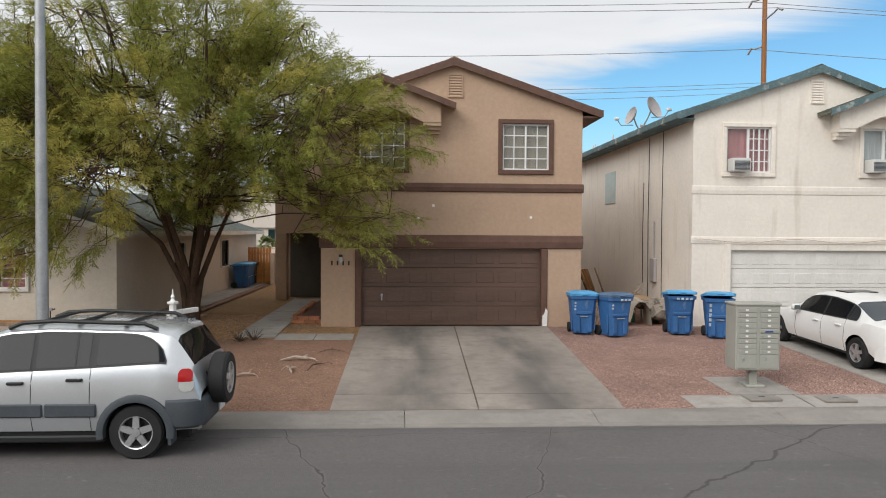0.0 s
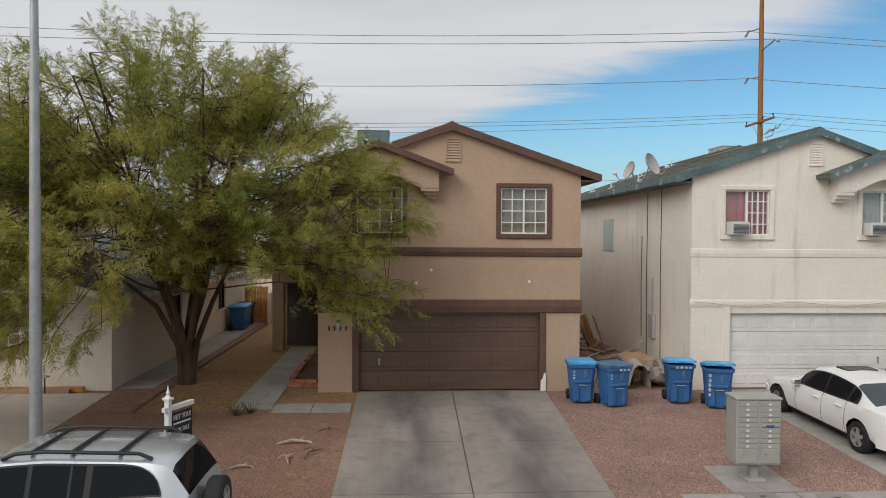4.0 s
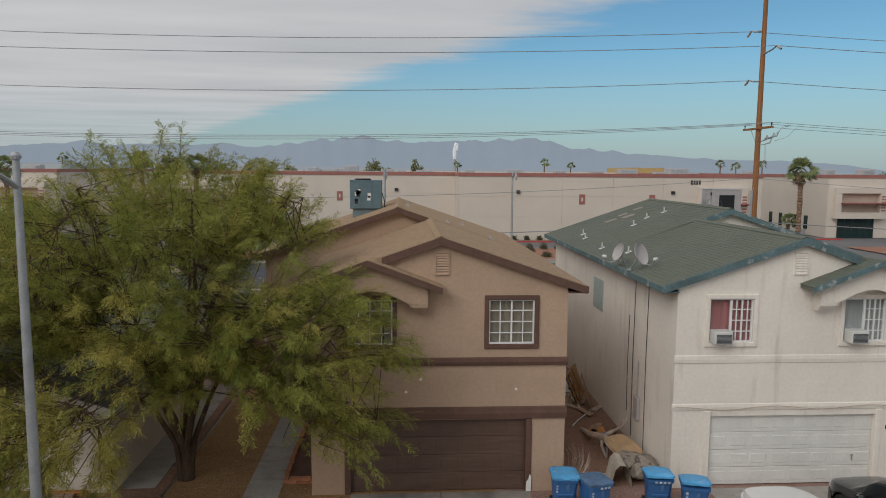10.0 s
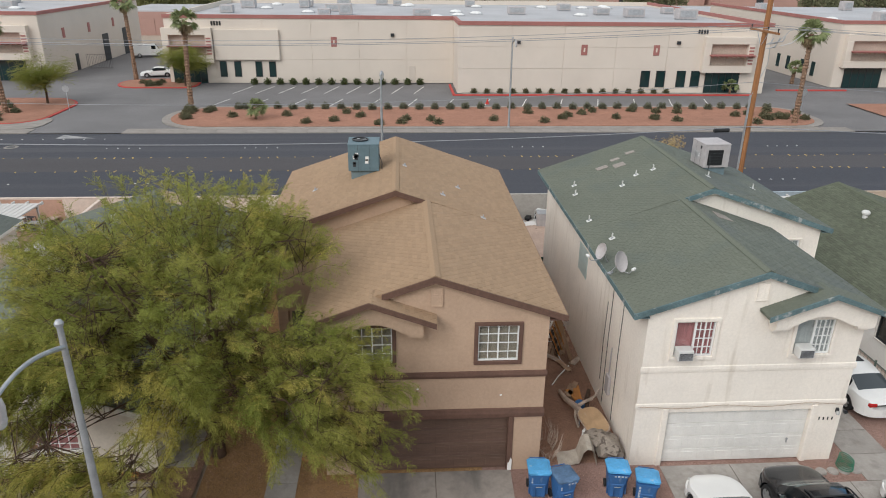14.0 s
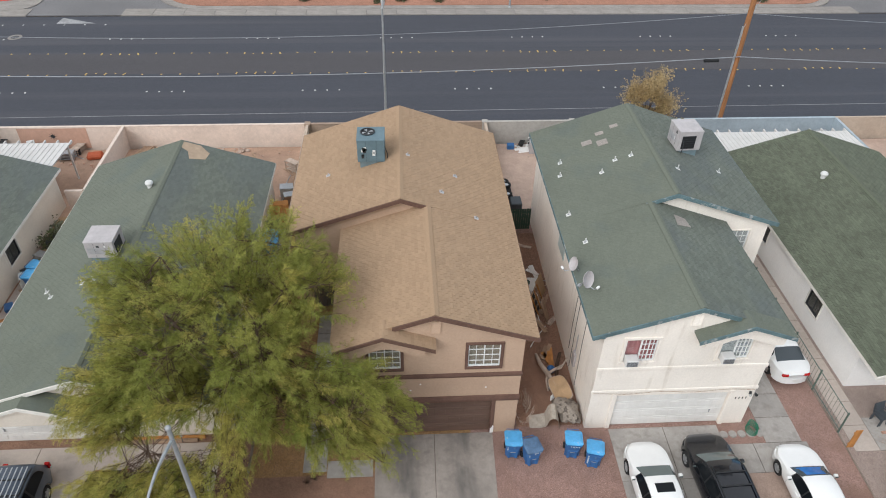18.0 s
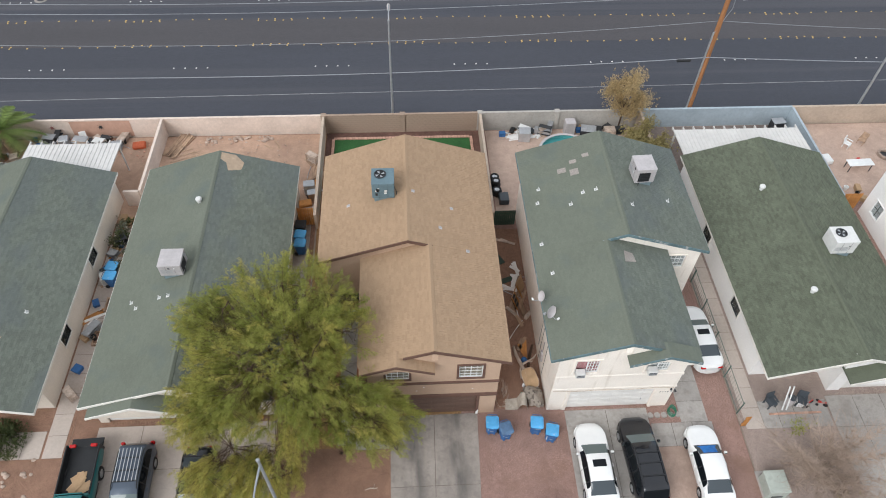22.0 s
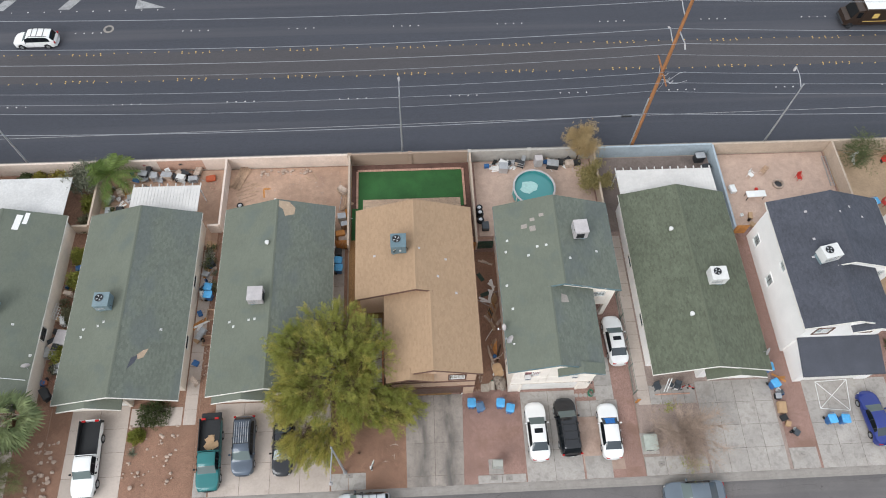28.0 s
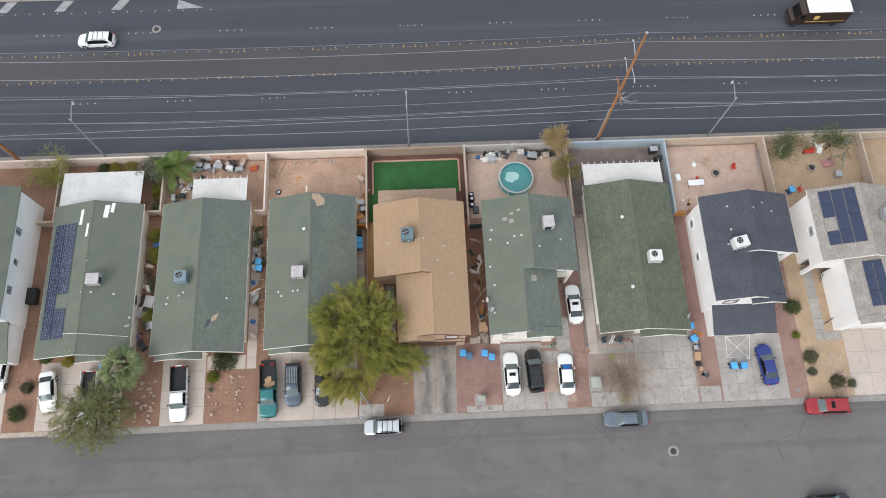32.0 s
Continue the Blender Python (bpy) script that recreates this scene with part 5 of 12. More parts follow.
slabs("walk_4", "concrete landing beside the garage", 13.8, 17.4, 16.2, 17.6, 3, 1, CONCRETE)
slabs("walk_5", "concrete walk to the side door", 15.6, 17.2, 17.6, 21.5, 1, 3, CONCRETE)
slabs("walk_6", "pale concrete walk along the house", 19.3, 20.4, 17.0, 34.0, 1, 13, CONCRETE_PINK)
slabs("walk_7", "concrete apron along the front", 20.4, 24.5, 17.0, 18.7, 4, 1, CONCRETE)
slabs("walk_8", "pinkish concrete side walk", -20.3, -19.2, 17.0, 34.0, 1, 13, CONCRETE_PINK)
slabs("walk_9", "pinkish concrete front walk", -24.8, -20.4, 17.0, 18.6, 4, 1, CONCRETE_PINK)
slabs("walk_10", "pale concrete front walk", 46.3, 47.5, 17.5, 26.6, 1, 7, CONCRETE)
slabs("walk_11", "pale concrete porch walk", 47.5, 49.3, 17.5, 18.5, 2, 1, CONCRETE)
for i, (x0, x1, y0, y1) in enumerate(((4.75, 8.8, 11.04, 11.72), (5.7, 6.95, 11.74, 13.0), (13.9, 16.2, 11.04, 12.9), (19.0, 24.4, 11.04, 12.6), (31.6, 34.0, 11.04, 12.8), (-18.9, -17.7, 11.04, 13.0), (-7.5, -4.6, 11.04, 12.4), (18.9, 20.4, 12.8, 14.6))):
    slabs("pavement_%d" % (i + 1), "worn concrete apron behind the kerb", x0, x1, y0, y1, max(1, int((x1 - x0) / 1.4)), 1, CONCRETE, 0.012)
for x, y in ((6.1, 11.5), (7.35, 11.4), (-6.0, 12.2), (32.6, 12.3), (20.4, 12.0), (42.9, 11.9)):
    lid = thing("meter_box", "small grey utility cover set in the ground", "meter box", "utility covers", at=(x, y, gz(y)))
    part("cover", MB().box(-0.28, 0.28, -0.18, 0.18, 0.0, 0.045, 0.01), KERB, lid)
    part("slot", MB().box(-0.05, 0.05, -0.02, 0.02, 0.045, 0.05), METAL_DARK, lid)


def block_wall(name, label, x0, y0, x1, y1, top, material, cap=True, pil=0.0, thick=0.16, blocks=False):
    """A garden wall of blocks between two points, with its cap and pilasters."""
    w = thing(name, label, "wall", kind="structure")
    dx, dy = x1 - x0, y1 - y0
    L = math.hypot(dx, dy)
    m = Matrix.Translation((x0, y0, 0)) @ pose(0, 0, 0, 0, 0, math.degrees(math.atan2(dy, dx)))
    zb = min(gz(y0), gz(y1)) - 0.25
    part("wall_body", MB().box(0, L, -thick / 2, thick / 2, zb, top).xf(m), material, w)
    if cap:
        n = max(1, round(L / 1.2))
        cm_ = mesh_of("cap_block", MB().box(0.003, L / n - 0.003, -thick / 2 - 0.02, thick / 2 + 0.02, 0, 0.06, 0.01), material)
        for i in range(n):
            o = new("cap_block", cm_)
            o.parent, o.matrix_basis = w, m @ pose(i * L / n, 0, top)
    if pil:
        for i in range(int(L / pil) + 1):
            part("pilaster", MB().box(i * pil - 0.2, i * pil + 0.2, -0.2, 0.2, zb, top + 0.1, 0.012).xf(m), material, w)
    # courses stand a little proud of the joints
    nb, nc = int(L / 0.41), int((top - gz(y0)) / 0.205)
    if blocks:
        bm_ = mesh_of("block", MB().box(0.006, 0.404, -thick / 2 - 0.006, thick / 2 + 0.006, 0.005, 0.2, 0.004), material)
        cnt = 0
        for j in range(nc):
            for i in range(nb):
                if cnt < 290:
                    o = new("block", bm_)
                    o.parent, o.matrix_basis = w, m @ pose(i * 0.41 + (0.2 if j % 2 else 0.0), 0, top - (j + 1) * 0.205)
                    cnt += 1
    return w


FX = [-44.0, -31.3, -18.75, -6.28, 6.1, 19.0, 31.6, 44.4, 57.0]
back = [(BLOCK_PINK, "pale painted back wall"), (BLOCK_PINK, "pink painted back wall with a rose panel"), (BLOCK_PINK, "pale pink painted back wall"), (BLOCK_BROWN, "tan brown block back wall"),
        (BLOCK_GREY, "grey block back wall"), (BLOCK_BLUE, "grey-blue painted back wall"), (BLOCK_TAN, "tan block back wall"), (BLOCK_TAN, "pale block back wall")]
for i, (m_, lab) in enumerate(back):
    block_wall("wall_back_%d" % (i + 1), lab, FX[i], 43.8, FX[i + 1], 43.8, 1.40, m_, pil=6.2 if i in (3, 4) else 0, blocks=(i == 3))
rose = bpy.data.objects["wall_back_2"]
part("painted_panel", MB().box(-25.86, -21.26, 43.708, 43.714, -0.2, 1.34), BLOCK_ROSE, rose, "rose painted panel")
for x, z, m_ in ((-23.6, 0.75, METAL_DARK), (-27.3, 0.75, COPING_RED)):
    orn = MB().lathe([(0.0, -0.02), (0.13, -0.02), (0.13, 0.0)], 14, (x, 43.706, z), "y")
    for k in range(8):
        a_ = k * math.pi / 4
        orn.add([(x + 0.12 * math.cos(a_ - 0.25), 43.694, z + 0.12 * math.sin(a_ - 0.25)), (x + 0.12 * math.cos(a_ + 0.25), 43.694, z + 0.12 * math.sin(a_ + 0.25)), (x + 0.30 * math.cos(a_), 43.694, z + 0.30 * math.sin(a_))], [(0, 1, 2)])
    part("sun_ornament", orn, m_, rose, "star-shaped metal wall ornament")
block_wall("wall_back_9", "pale block back wall", -150, 43.8, FX[0], 43.8, 1.40, BLOCK_PINK)
block_wall("wall_back_10", "tan block back wall", FX[8], 43.8, 150, 43.8, 1.40, BLOCK_TAN)
side = [(0, 35.5, BLOCK_TAN), (1, 36.4, BLOCK_TAN), (2, 36.0, BLOCK_PINK), (3, 33.2, BLOCK_TAN), (4, 33.0, BLOCK_TAN), (5, 33.6, BLOCK_TAN), (6, 33.8, BLOCK_BLUE), (7, 34.6, BLOCK_TAN), (8, 34.6, BLOCK_TAN)]
for i, y0, m_ in side:
    block_wall("wall_side_%d" % (i + 1), "block wall between back yards", FX[i], y0, FX[i], 43.7, 1.40, m_)
for x0, x1, y, m_ in ((-19.9, -18.83, 36.0, BLOCK_PINK), (-32.9, -31.38, 36.4, BLOCK_TAN), (-46.3, -44.08, 35.5, BLOCK_TAN)):
    block_wall("wall_return", "short block wall closing the side yard", x0, y, x1, y, 1.35, m_)


def board_fence(name, label, x0, x1, y, top, material, cat="fence", gap=0.012, bw=0.14):
    f = thing(name, label, cat, at=(x0, y, gz(y)))
    n = max(2, round((x1 - x0) / bw))
    for i in range(n):
        a, b = (x1 - x0) * i / n, (x1 - x0) * (i + 1) / n
        part("board", MB().box(a + gap / 2, b - gap / 2, 0, 0.022, 0.04, top + rng.uniform(-0.015, 0.015)), material, f)
    part("rail", MB().box(0, x1 - x0, 0.024, 0.06, top * 0.2, top * 0.2 + 0.09), material, f)
    part("rail", MB().box(0, x1 - x0, 0.024, 0.06, top * 0.8, top * 0.8 + 0.09), material, f)
    return f


board_fence("side_gate", "orange-stained wooden side gate", -7.5, -6.4, 33.6, 1.75, WOOD_ORANGE, "gate")
board_fence("side_gate", "dark green boarded side gate", 6.2, 7.7, 33.1, 1.5, mat("dark green paint", (0.03, 0.07, 0.05), 0.7, 0.2), "gate")
board_fence("side_gate", "dark green boarded side gate", 17.7, 18.9, 33.7, 1.5, bpy.data.materials["dark green paint"], "gate")
board_fence("side_gate", "orange wooden side gate", 31.7, 33.0, 33.8, 1.6, WOOD_ORANGE, "gate")
board_fence("side_gate", "brown wooden side gate", 5.0, 6.0, 33.0, 1.6, WOOD_ORANGE, "gate")


COVER_WHITE = mat("weathered white sheet", (0.60, 0.58, 0.55), 0.6, 0.06, 0.8, 30, 0.05, 0.05)


def patio_cover(x0, x1, y0, y1, z, material, label, posts=4, ribs=True, tails=True, pitch=0.0):
    """A patio roof on posts behind a house; it falls by pitch to the back."""
    p = thing("patio_cover", label, "patio cover", at=(x0, y0, 0))
    W, D = x1 - x0, y1 - y0
    part("roof_sheet", MB().prism([(0, z), (D, z - pitch), (D, z - pitch + 0.05), (0, z + 0.05)], 0, W, "x"), material, p)
    if ribs:
        n = int(W / 0.3)
        for i in range(n + 1):
            a = W * i / n
            part("rib", MB().prism([(0, z + 0.045), (D, z - pitch + 0.045), (D, z - pitch + 0.075), (0, z + 0.075)], max(0, a - 0.012), min(W, a + 0.012), "x"), material, p)
    if tails:
        n = int(W / 0.75)
        for i in range(n + 1):
            a = 0.05 + (W - 0.1) * i / n
            part("beam_end", MB().box(a - 0.04, a + 0.04, D, D + 0.32, z - pitch - 0.09, z - pitch + 0.09, 0.01), material, p)
    for i in range(posts):
        a = lerp(0.12, W - 0.12, i / (posts - 1))
        part("post", MB().box(a - 0.05, a + 0.05, D - 0.35, D - 0.25, gz(y1), z - pitch), material, p)
    part("beam", MB().box(0.05, W - 0.05, D - 0.38, D - 0.22, z - pitch - 0.14, z - pitch - 0.004), material, p)
    return p


patio_cover(-42.9, -33.3, 36.95, 41.4, 2.45, mat("weathered grey sheet", (0.56, 0.55, 0.53), 0.6, 0.08, 0.6), "flat pale grey metal patio cover", 4, False, False, 0.15)
patio_cover(-27.2, -20.65, 36.95, 40.0, 2.40, COVER_WHITE, "white ribbed metal patio cover", 3, True, True, 0.1)
patio_cover(20.5, 30.2, 37.35, 40.2, 2.40, COVER_WHITE, "white ribbed metal patio cover", 4, True, True, 0.1)
pat = thing("patio_cover", "shingled low patio roof behind the tan house", "patio cover", at=(-4.75, 34.0, 0))
part("roof_deck", MB().prism([(0.02, 2.95), (3.5, 2.55), (3.5, 2.45), (0.02, 2.85)], 0, 9.45, "x"), SHINGLE_GREY, pat)
sh = MB()
shingle_sheet(sh, -3.5, 2.55, -0.05, 2.95, 0, 9.45, seed=31)
part("patio_shingles", sh.xf(Matrix(((0, 1, 0, 0), (-1, 0, 0, 0), (0, 0, 1, 0), (0, 0, 0, 1)))), mat("light tan shingles", (0.36, 0.26, 0.18), 0.95, 0.1, 0.5, 120, 0.2, 0.5, 140, island=0.12), pat, fix=False)
for a in (0.15, 4.7, 9.3):
    part("post", MB().box(a - 0.06, a + 0.06, 3.25, 3.37, -0.2, 2.45), WOOD, pat)

# turf with brick edging
turf = thing("lawn", "bright green artificial turf lawn", "lawn", kind="structure")
part("turf_sheet", strip(MB(), -5.45, 5.25, [38.2, 40, 42.7], 0.03, 2).join(strip(MB(), -6.1, -5.0, [34.5, 36, 38.2], 0.03, 1)), TURF, turf)
solid("ground_border", strip(MB(), -6.15, 6.0, [34.5, 38, 41, 43.6], 0.014, 2), MULCH, "dark red-brown mulch border", "yard", kind="structure")
edging = thing("lawn_edging", "row of salmon bricks round the turf", "edging", kind="structure")
eb = mesh_of("edging_brick", MB().box(-0.11, 0.11, -0.11, 0.11, 0, 0.10, 0.012), BRICK_EDGE)
path_ = [(-5.45 + 0.24 * i, 42.82, 0) for i in range(45)] + [(5.36, 42.7 - 0.24 * i, 90) for i in range(19)] + [(-5.58, 42.6 - 0.24 * i, 90) for i in range(19)]
for x, y, a in path_:
    o = new("edging_brick", eb)
    o.parent, o.matrix_basis = edging, pose(x, y, gz(y) + 0.02, 0, 0, a + rng.uniform(-3, 3))

# ---- the wide road behind the plots and the far side ----
solid("road_wide", strip(MB(), -260, 260, [45.3, 50, 55, 60, 65, 69.4], 0.06, 2, -0.47), ROADTAR, "wide dark asphalt road with several lanes", "road", kind="structure")
solid("pavement_near", strip(MB(), -260, 260, [43.9, 45.3], 0.0, 2, -0.33, 0.15), KERB, "narrow concrete pavement behind the back walls", "pavement", kind="structure")
far = thing("pavement_far", "pale concrete pavement across the wide road", "pavement", kind="structure")
fs_ = mesh_of("pavement_slab", MB().box(0.01, 2.99, 69.4, 71.2, -0.45, -0.30, 0.02), KERB)
for i in range(-26, 30):
    if -38.5 < i * 3 < -27 or 46 < i * 3 < 54:
        continue
    o = new("pavement_slab", fs_)
    o.parent, o.matrix_basis = far, pose(i * 3.0, 0, 0)
solid("road_centre", MB().box(-260, 260, 56.1, 60.3, -0.42, -0.405), ROAD_MID, "browner asphalt of the centre turning lane", "road", kind="structure")
line = MB().add([(-200, 46.75, -0.404), (200, 51.15, -0.404), (200, 51.21, -0.404), (-200, 46.81, -0.404)], [(0, 1, 2, 3)])
solid("edge_line", line, PAINT_WORN, "thin worn white edge line", "road marking", kind="structure")


def marker(mb, x, y):
    mb.box(x - 0.06, x + 0.06, y - 0.06, y + 0.06, -0.41, -0.385)


dots = MB()
for y, x0 in ((63.62, -38.6), (52.77, -32.4)):
    for k in range(-6, 14):
        for j in range(4):
            marker(dots, x0 + k * 12.36 + j * 0.98, y)
for k in range(-4, 15):
    marker(dots, -54.35 + k * 1.9, 67.18)
tagged(part("lane_markers", dots, PAINT_WHITE), "raised white lane markers", "road marking", kind="stuff")
dots = MB()
for y, side_y in ((60.36, -0.24), (56.02, 0.24)):
    for k in range(-60, 80):
        marker(dots, -38.25 + k * 1.545, y)
    for k in range(-7, 11):
        for j in range(5):
            marker(dots, -38.25 + k * 12.36 + j * 0.79, y + side_y)
tagged(part("centre_markers", dots, PAINT_YELLOW), "raised yellow centre lane markers", "road marking", kind="stuff")
solid("turn_arrow", MB().prism([(-32.4, 67.45), (-28.8, 67.55), (-32.3, 69.0)], -0.405, -0.395, "z"), PAINT_WORN, "worn white painted lane taper", "road marking", kind="structure")
for k in (-2, -1, 0, 1):
    x = -49.18 + 7.75 * k
    solid("hatch_bar", MB().prism([(x, 67.57), (x + 1.35, 67.55), (x + 2.5, 69.3), (x + 1.1, 69.3)], -0.405, -0.395, "z"), PAINT_WORN, "worn white painted hatch bar", "road marking", kind="structure")
for x, y in ((-34.9, 64.2), (27.5, 5.8)):
    z = -0.40 if y > 40 else gz(y)
    mh = thing("manhole", "round iron manhole cover set in a concrete ring", "manhole", at=(x, y, z))
    part("ring", MB().lathe([(0.62, 0.0), (0.62, 0.008), (0.36, 0.008), (0.36, 0.0)], 24), KERB, mh)
    part("cover", MB().lathe([(0.0, 0.012), (0.36, 0.012), (0.36, 0.0)], 24), METAL_DARK, mh)

# red planted strip, forecourt and parking lot
def bed(name, label, x0, x1, y0, y1, radii, z, grow=0.0, material=REDROCK, cat="planting bed", depth=0.2):
    """A planting bed with rounded corners; radii from south-west, counter-clockwise. grow widens it, for its kerb."""
    x0, x1, y0, y1 = x0 - grow, x1 + grow, y0 - grow, y1 + grow
    pts = []
    for (cx, cy, a0), q in zip(((x0, y0, 180), (x1, y0, 270), (x1, y1, 0), (x0, y1, 90)), radii):
        q = max(0.05, q + (grow if q else 0))
        ox, oy = cx + (q if cx == x0 else -q), cy + (q if cy == y0 else -q)
        pts += [(ox + q * math.cos(radians(a0 + 90 * k / 9)), oy + q * math.sin(radians(a0 + 90 * k / 9))) for k in range(10)]
    return solid(name, MB().prism(pts, z - depth, z, "z"), material, label, cat, kind="structure")


bed("ground_strip", "red gravel planting strip beside the road", -24.2, 46.6, 71.8, 81.8, (5.0, 4.0, 3.0, 4.5), -0.21)
bed("pavement_strip", "pale concrete kerb round the planting strip", -24.2, 46.6, 71.8, 81.8, (5.0, 4.0, 3.0, 4.5), -0.26, 0.9, KERB, "kerb")
bed("ground_strip_west", "red gravel planting bed with a red kerb", -75, -37.4, 73.6, 87.5, (0, 3.0, 4.5, 0), -0.21)
bed("kerb_west", "red painted kerb round the planting bed", -75, -37.4, 73.6, 87.5, (0, 3.0, 4.5, 0), -0.24, 0.28, KERB_RED, "kerb")
bed("pavement_west", "pale concrete corner pavement by the drive", -75, -36.2, 71.0, 76.5, (0, 2.0, 2.0, 0), -0.27, 0.2, KERB, "pavement")
bed("ground_island", "red gravel island in the parking lot", -37.4, -27.2, 95.6, 102.4, (3.0, 1.5, 1.5, 3.0), -0.21)
bed("kerb_island", "red painted kerb round the island", -37.4, -27.2, 95.6, 102.4, (3.0, 1.5, 1.5, 3.0), -0.24, 0.3, KERB_RED, "kerb")
solid("ground_strip_east", strip(MB(), 56, 110, [71.2, 76, 84], 0.0, 2, -0.24), REDROCK, "red gravel planting bed", "planting bed", kind="structure")
solid("road_forecourt", strip(MB(), -110, 130, [69.5, 82, 92, 100, 135], 0.0, 2, -0.36), LOT_ASPHALT, "grey asphalt parking lot and drives", "parking lot", kind="structure")
solid("kerb_strip", MB().box(8.5, 47, 90.2, 91.4, -0.4, -0.18, 0.02), KERB, "pale concrete parking kerb", "kerb", kind="structure")
solid("kerb_red", MB().box(7.5, 47, 89.9, 90.2, -0.4, -0.17, 0.02).box(7.2, 7.5, 90, 98, -0.4, -0.17, 0.02).box(52, 62, 93.6, 93.9, -0.4, -0.17, 0.02), KERB_RED, "red painted fire-lane kerb", "kerb", kind="structure")
stall = mesh_of("stall_line", MB().prism([(0, 0), (0.12, 0), (1.6, 5.4), (1.48, 5.4)], 0, 0.01, "z"), PAINT_WHITE)
stalls = thing("stall_lines", "white painted parking stall lines", "road marking", kind="structure")
for i in range(9):
    o = new("stall_line", stall)
    o.parent, o.matrix_basis = stalls, pose(-21 + i * 2.9, 91.5, -0.355)
for i in range(14):
    o = new("stall_line", stall)
    o.parent, o.matrix_basis = stalls, pose(-22 + i * 4.6, 82.3, -0.355, 0, 0, 0)


def glazed(b, x0, x1, z0, z1, y, n=1):
    """A dark green shop window with its frame."""
    w = part("window", ring(MB(), x0, x1, z0, z1, 0.06, y - 0.03, y + 0.05), METAL_DARK, b)
    part("window_pane", MB().box(x0, x1, y + 0.02, y + 0.03, z0, z1), GLASS_SHOP, w)
    for i in range(1, n):
        a = lerp(x0, x1, i / n)
        part("mullion", MB().box(a - 0.03, a + 0.03, y - 0.02, y + 0.03, z0, z1), METAL_DARK, w)


def panelled(b, x0, x1, z0, z1, y0, depth, step, rows, material):
    """A tilt-up front of separate panels with recessed joints."""
    part("backing", MB().box(x0, x1, y0 + 0.05, y0 + 0.3, z0, z1), material, b)
    n = max(1, round((x1 - x0) / step))
    zs = [z0, *rows, z1]
    for i in range(n):
        a, c = lerp(x0, x1, i / n), lerp(x0, x1, (i + 1) / n)
        for d, e in zip(zs, zs[1:]):
            part("wall_panel", MB().box(a + 0.02, c - 0.02, y0, y0 + 0.05, d + 0.015, e - 0.015), material, b)


def roof_units(x0, x1, y0, y1, n, z, seed):
    r = random.Random(seed)
    for i in range(n):
        x, y = r.uniform(x0, x1), r.uniform(y0, y1)
        if r.random() < 0.45:
            u_ = thing("rooftop_unit", "beige rooftop air-conditioning unit", "air conditioner", "rooftop units", at=(x, y, z))
            w_, h_ = r.uniform(0.8, 1.5), r.uniform(1.0, 1.7)
            part("casing", MB().box(-w_, w_, -0.9, 0.9, 0.15, h_, 0.04), METAL_BEIGE, u_)
            part("grille", MB().box(-w_ * 0.8, w_ * 0.8, -0.93, -0.9, 0.4, h_ * 0.85), METAL, u_)
            part("curb", MB().box(-w_ * 0.9, w_ * 0.9, -0.8, 0.8, 0, 0.15), METAL, u_)
        else:
            s_ = thing("skylight", "low white dome skylight on a flat roof", "skylight", "skylights", at=(x, y, z))
            part("dome", MB().lathe([(0.0, 0.45), (0.5, 0.40), (0.85, 0.25), (0.95, 0.12)], 12), PLASTIC_WHITE, s_, smooth=True)
            part("curb", MB().box(-1.0, 1.0, -1.0, 1.0, 0, 0.13), METAL, s_)


def text_part(name, body, size, m, material, parent, label=""):
    """Flat raised lettering."""
    cu = bpy.data.curves.new(name, "FONT")
    cu.body, cu.size, cu.extrude, cu.align_x = body, size, 0.012, "CENTER"
    ob = new(name, cu)
    me = bpy.data.meshes.new_from_object(ob.evaluated_get(bpy.context.evaluated_depsgraph_get()))
    bpy.data.objects.remove(ob)
    me.transform(m)
    me.materials.clear()
    me.materials.append(material)
    o = new(name, me)
    o.parent = parent
    return tagged(o, label) if label else o


def bars(parent, x, y, z, n, h, w, material, name="number_bar", gap=0.3):
    """Plain upright bars in place of a number."""
    for i in range(n):
        part(name, MB().box(x + i * w, x + i * w + w * (1 - gap), y, y + 0.02, z, z + h, 0.004), material, parent)


def portal(b, x0, x1, y, flip_=False):
    """The entrance block of a commercial building: frame, canopy, recessed glazing."""
    part("portal_frame", ring(MB(), x0, x1, 3.7, 6.4, 0.9, y - 0.8, y + 0.1, 0.03), BUILDING, b)
    # The recess has its shade painted in: a darker tone of the wall.
    part("portal_recess", MB().box(x0, x1, y - 0.12, y - 0.02, 3.7, 6.4), mat("shaded portal wall", (0.50, 0.40, 0.33), 0.9, 0.05), b)
    canopy = part("canopy", MB().box(x0 - 0.2, x1 + 0.8, y - 1.6, y - 0.3, 5.0, 5.12, 0.02), COPING_RED, b, "dusty red slatted canopy")
    for i in range(10):
        a = lerp(x0, x1 + 0.6, i / 9)
        part("canopy_slat", MB().box(a - 0.04, a + 0.04, y - 1.65, y - 0.3, 4.86, 5.0), COPING_RED, canopy)
    for i in range(6):
        part("louvre", MB().box(x1 + 0.12, x1 + 0.75, y - 0.86, y - 0.78, 3.9 + 0.4 * i, 4.08 + 0.4 * i), COPING_RED, b)
    glazed(b, x0, x1 - 0.4, 0.0, 3.0, y - 0.1, 5)


bld = thing("commercial_building", "long cream tilt-up commercial building with red coping", "building", "commercial buildings", at=(0, 0, -0.3))
ZT = 8.95
panelled(bld, -31.0, 7.9, 0, ZT, 99.5, 40, 6.4, (3.2, 5.9), BUILDING)
panelled(bld, 7.9, 48.8, 0, ZT, 91.4, 40, 6.4, (3.2, 5.9), BUILDING)
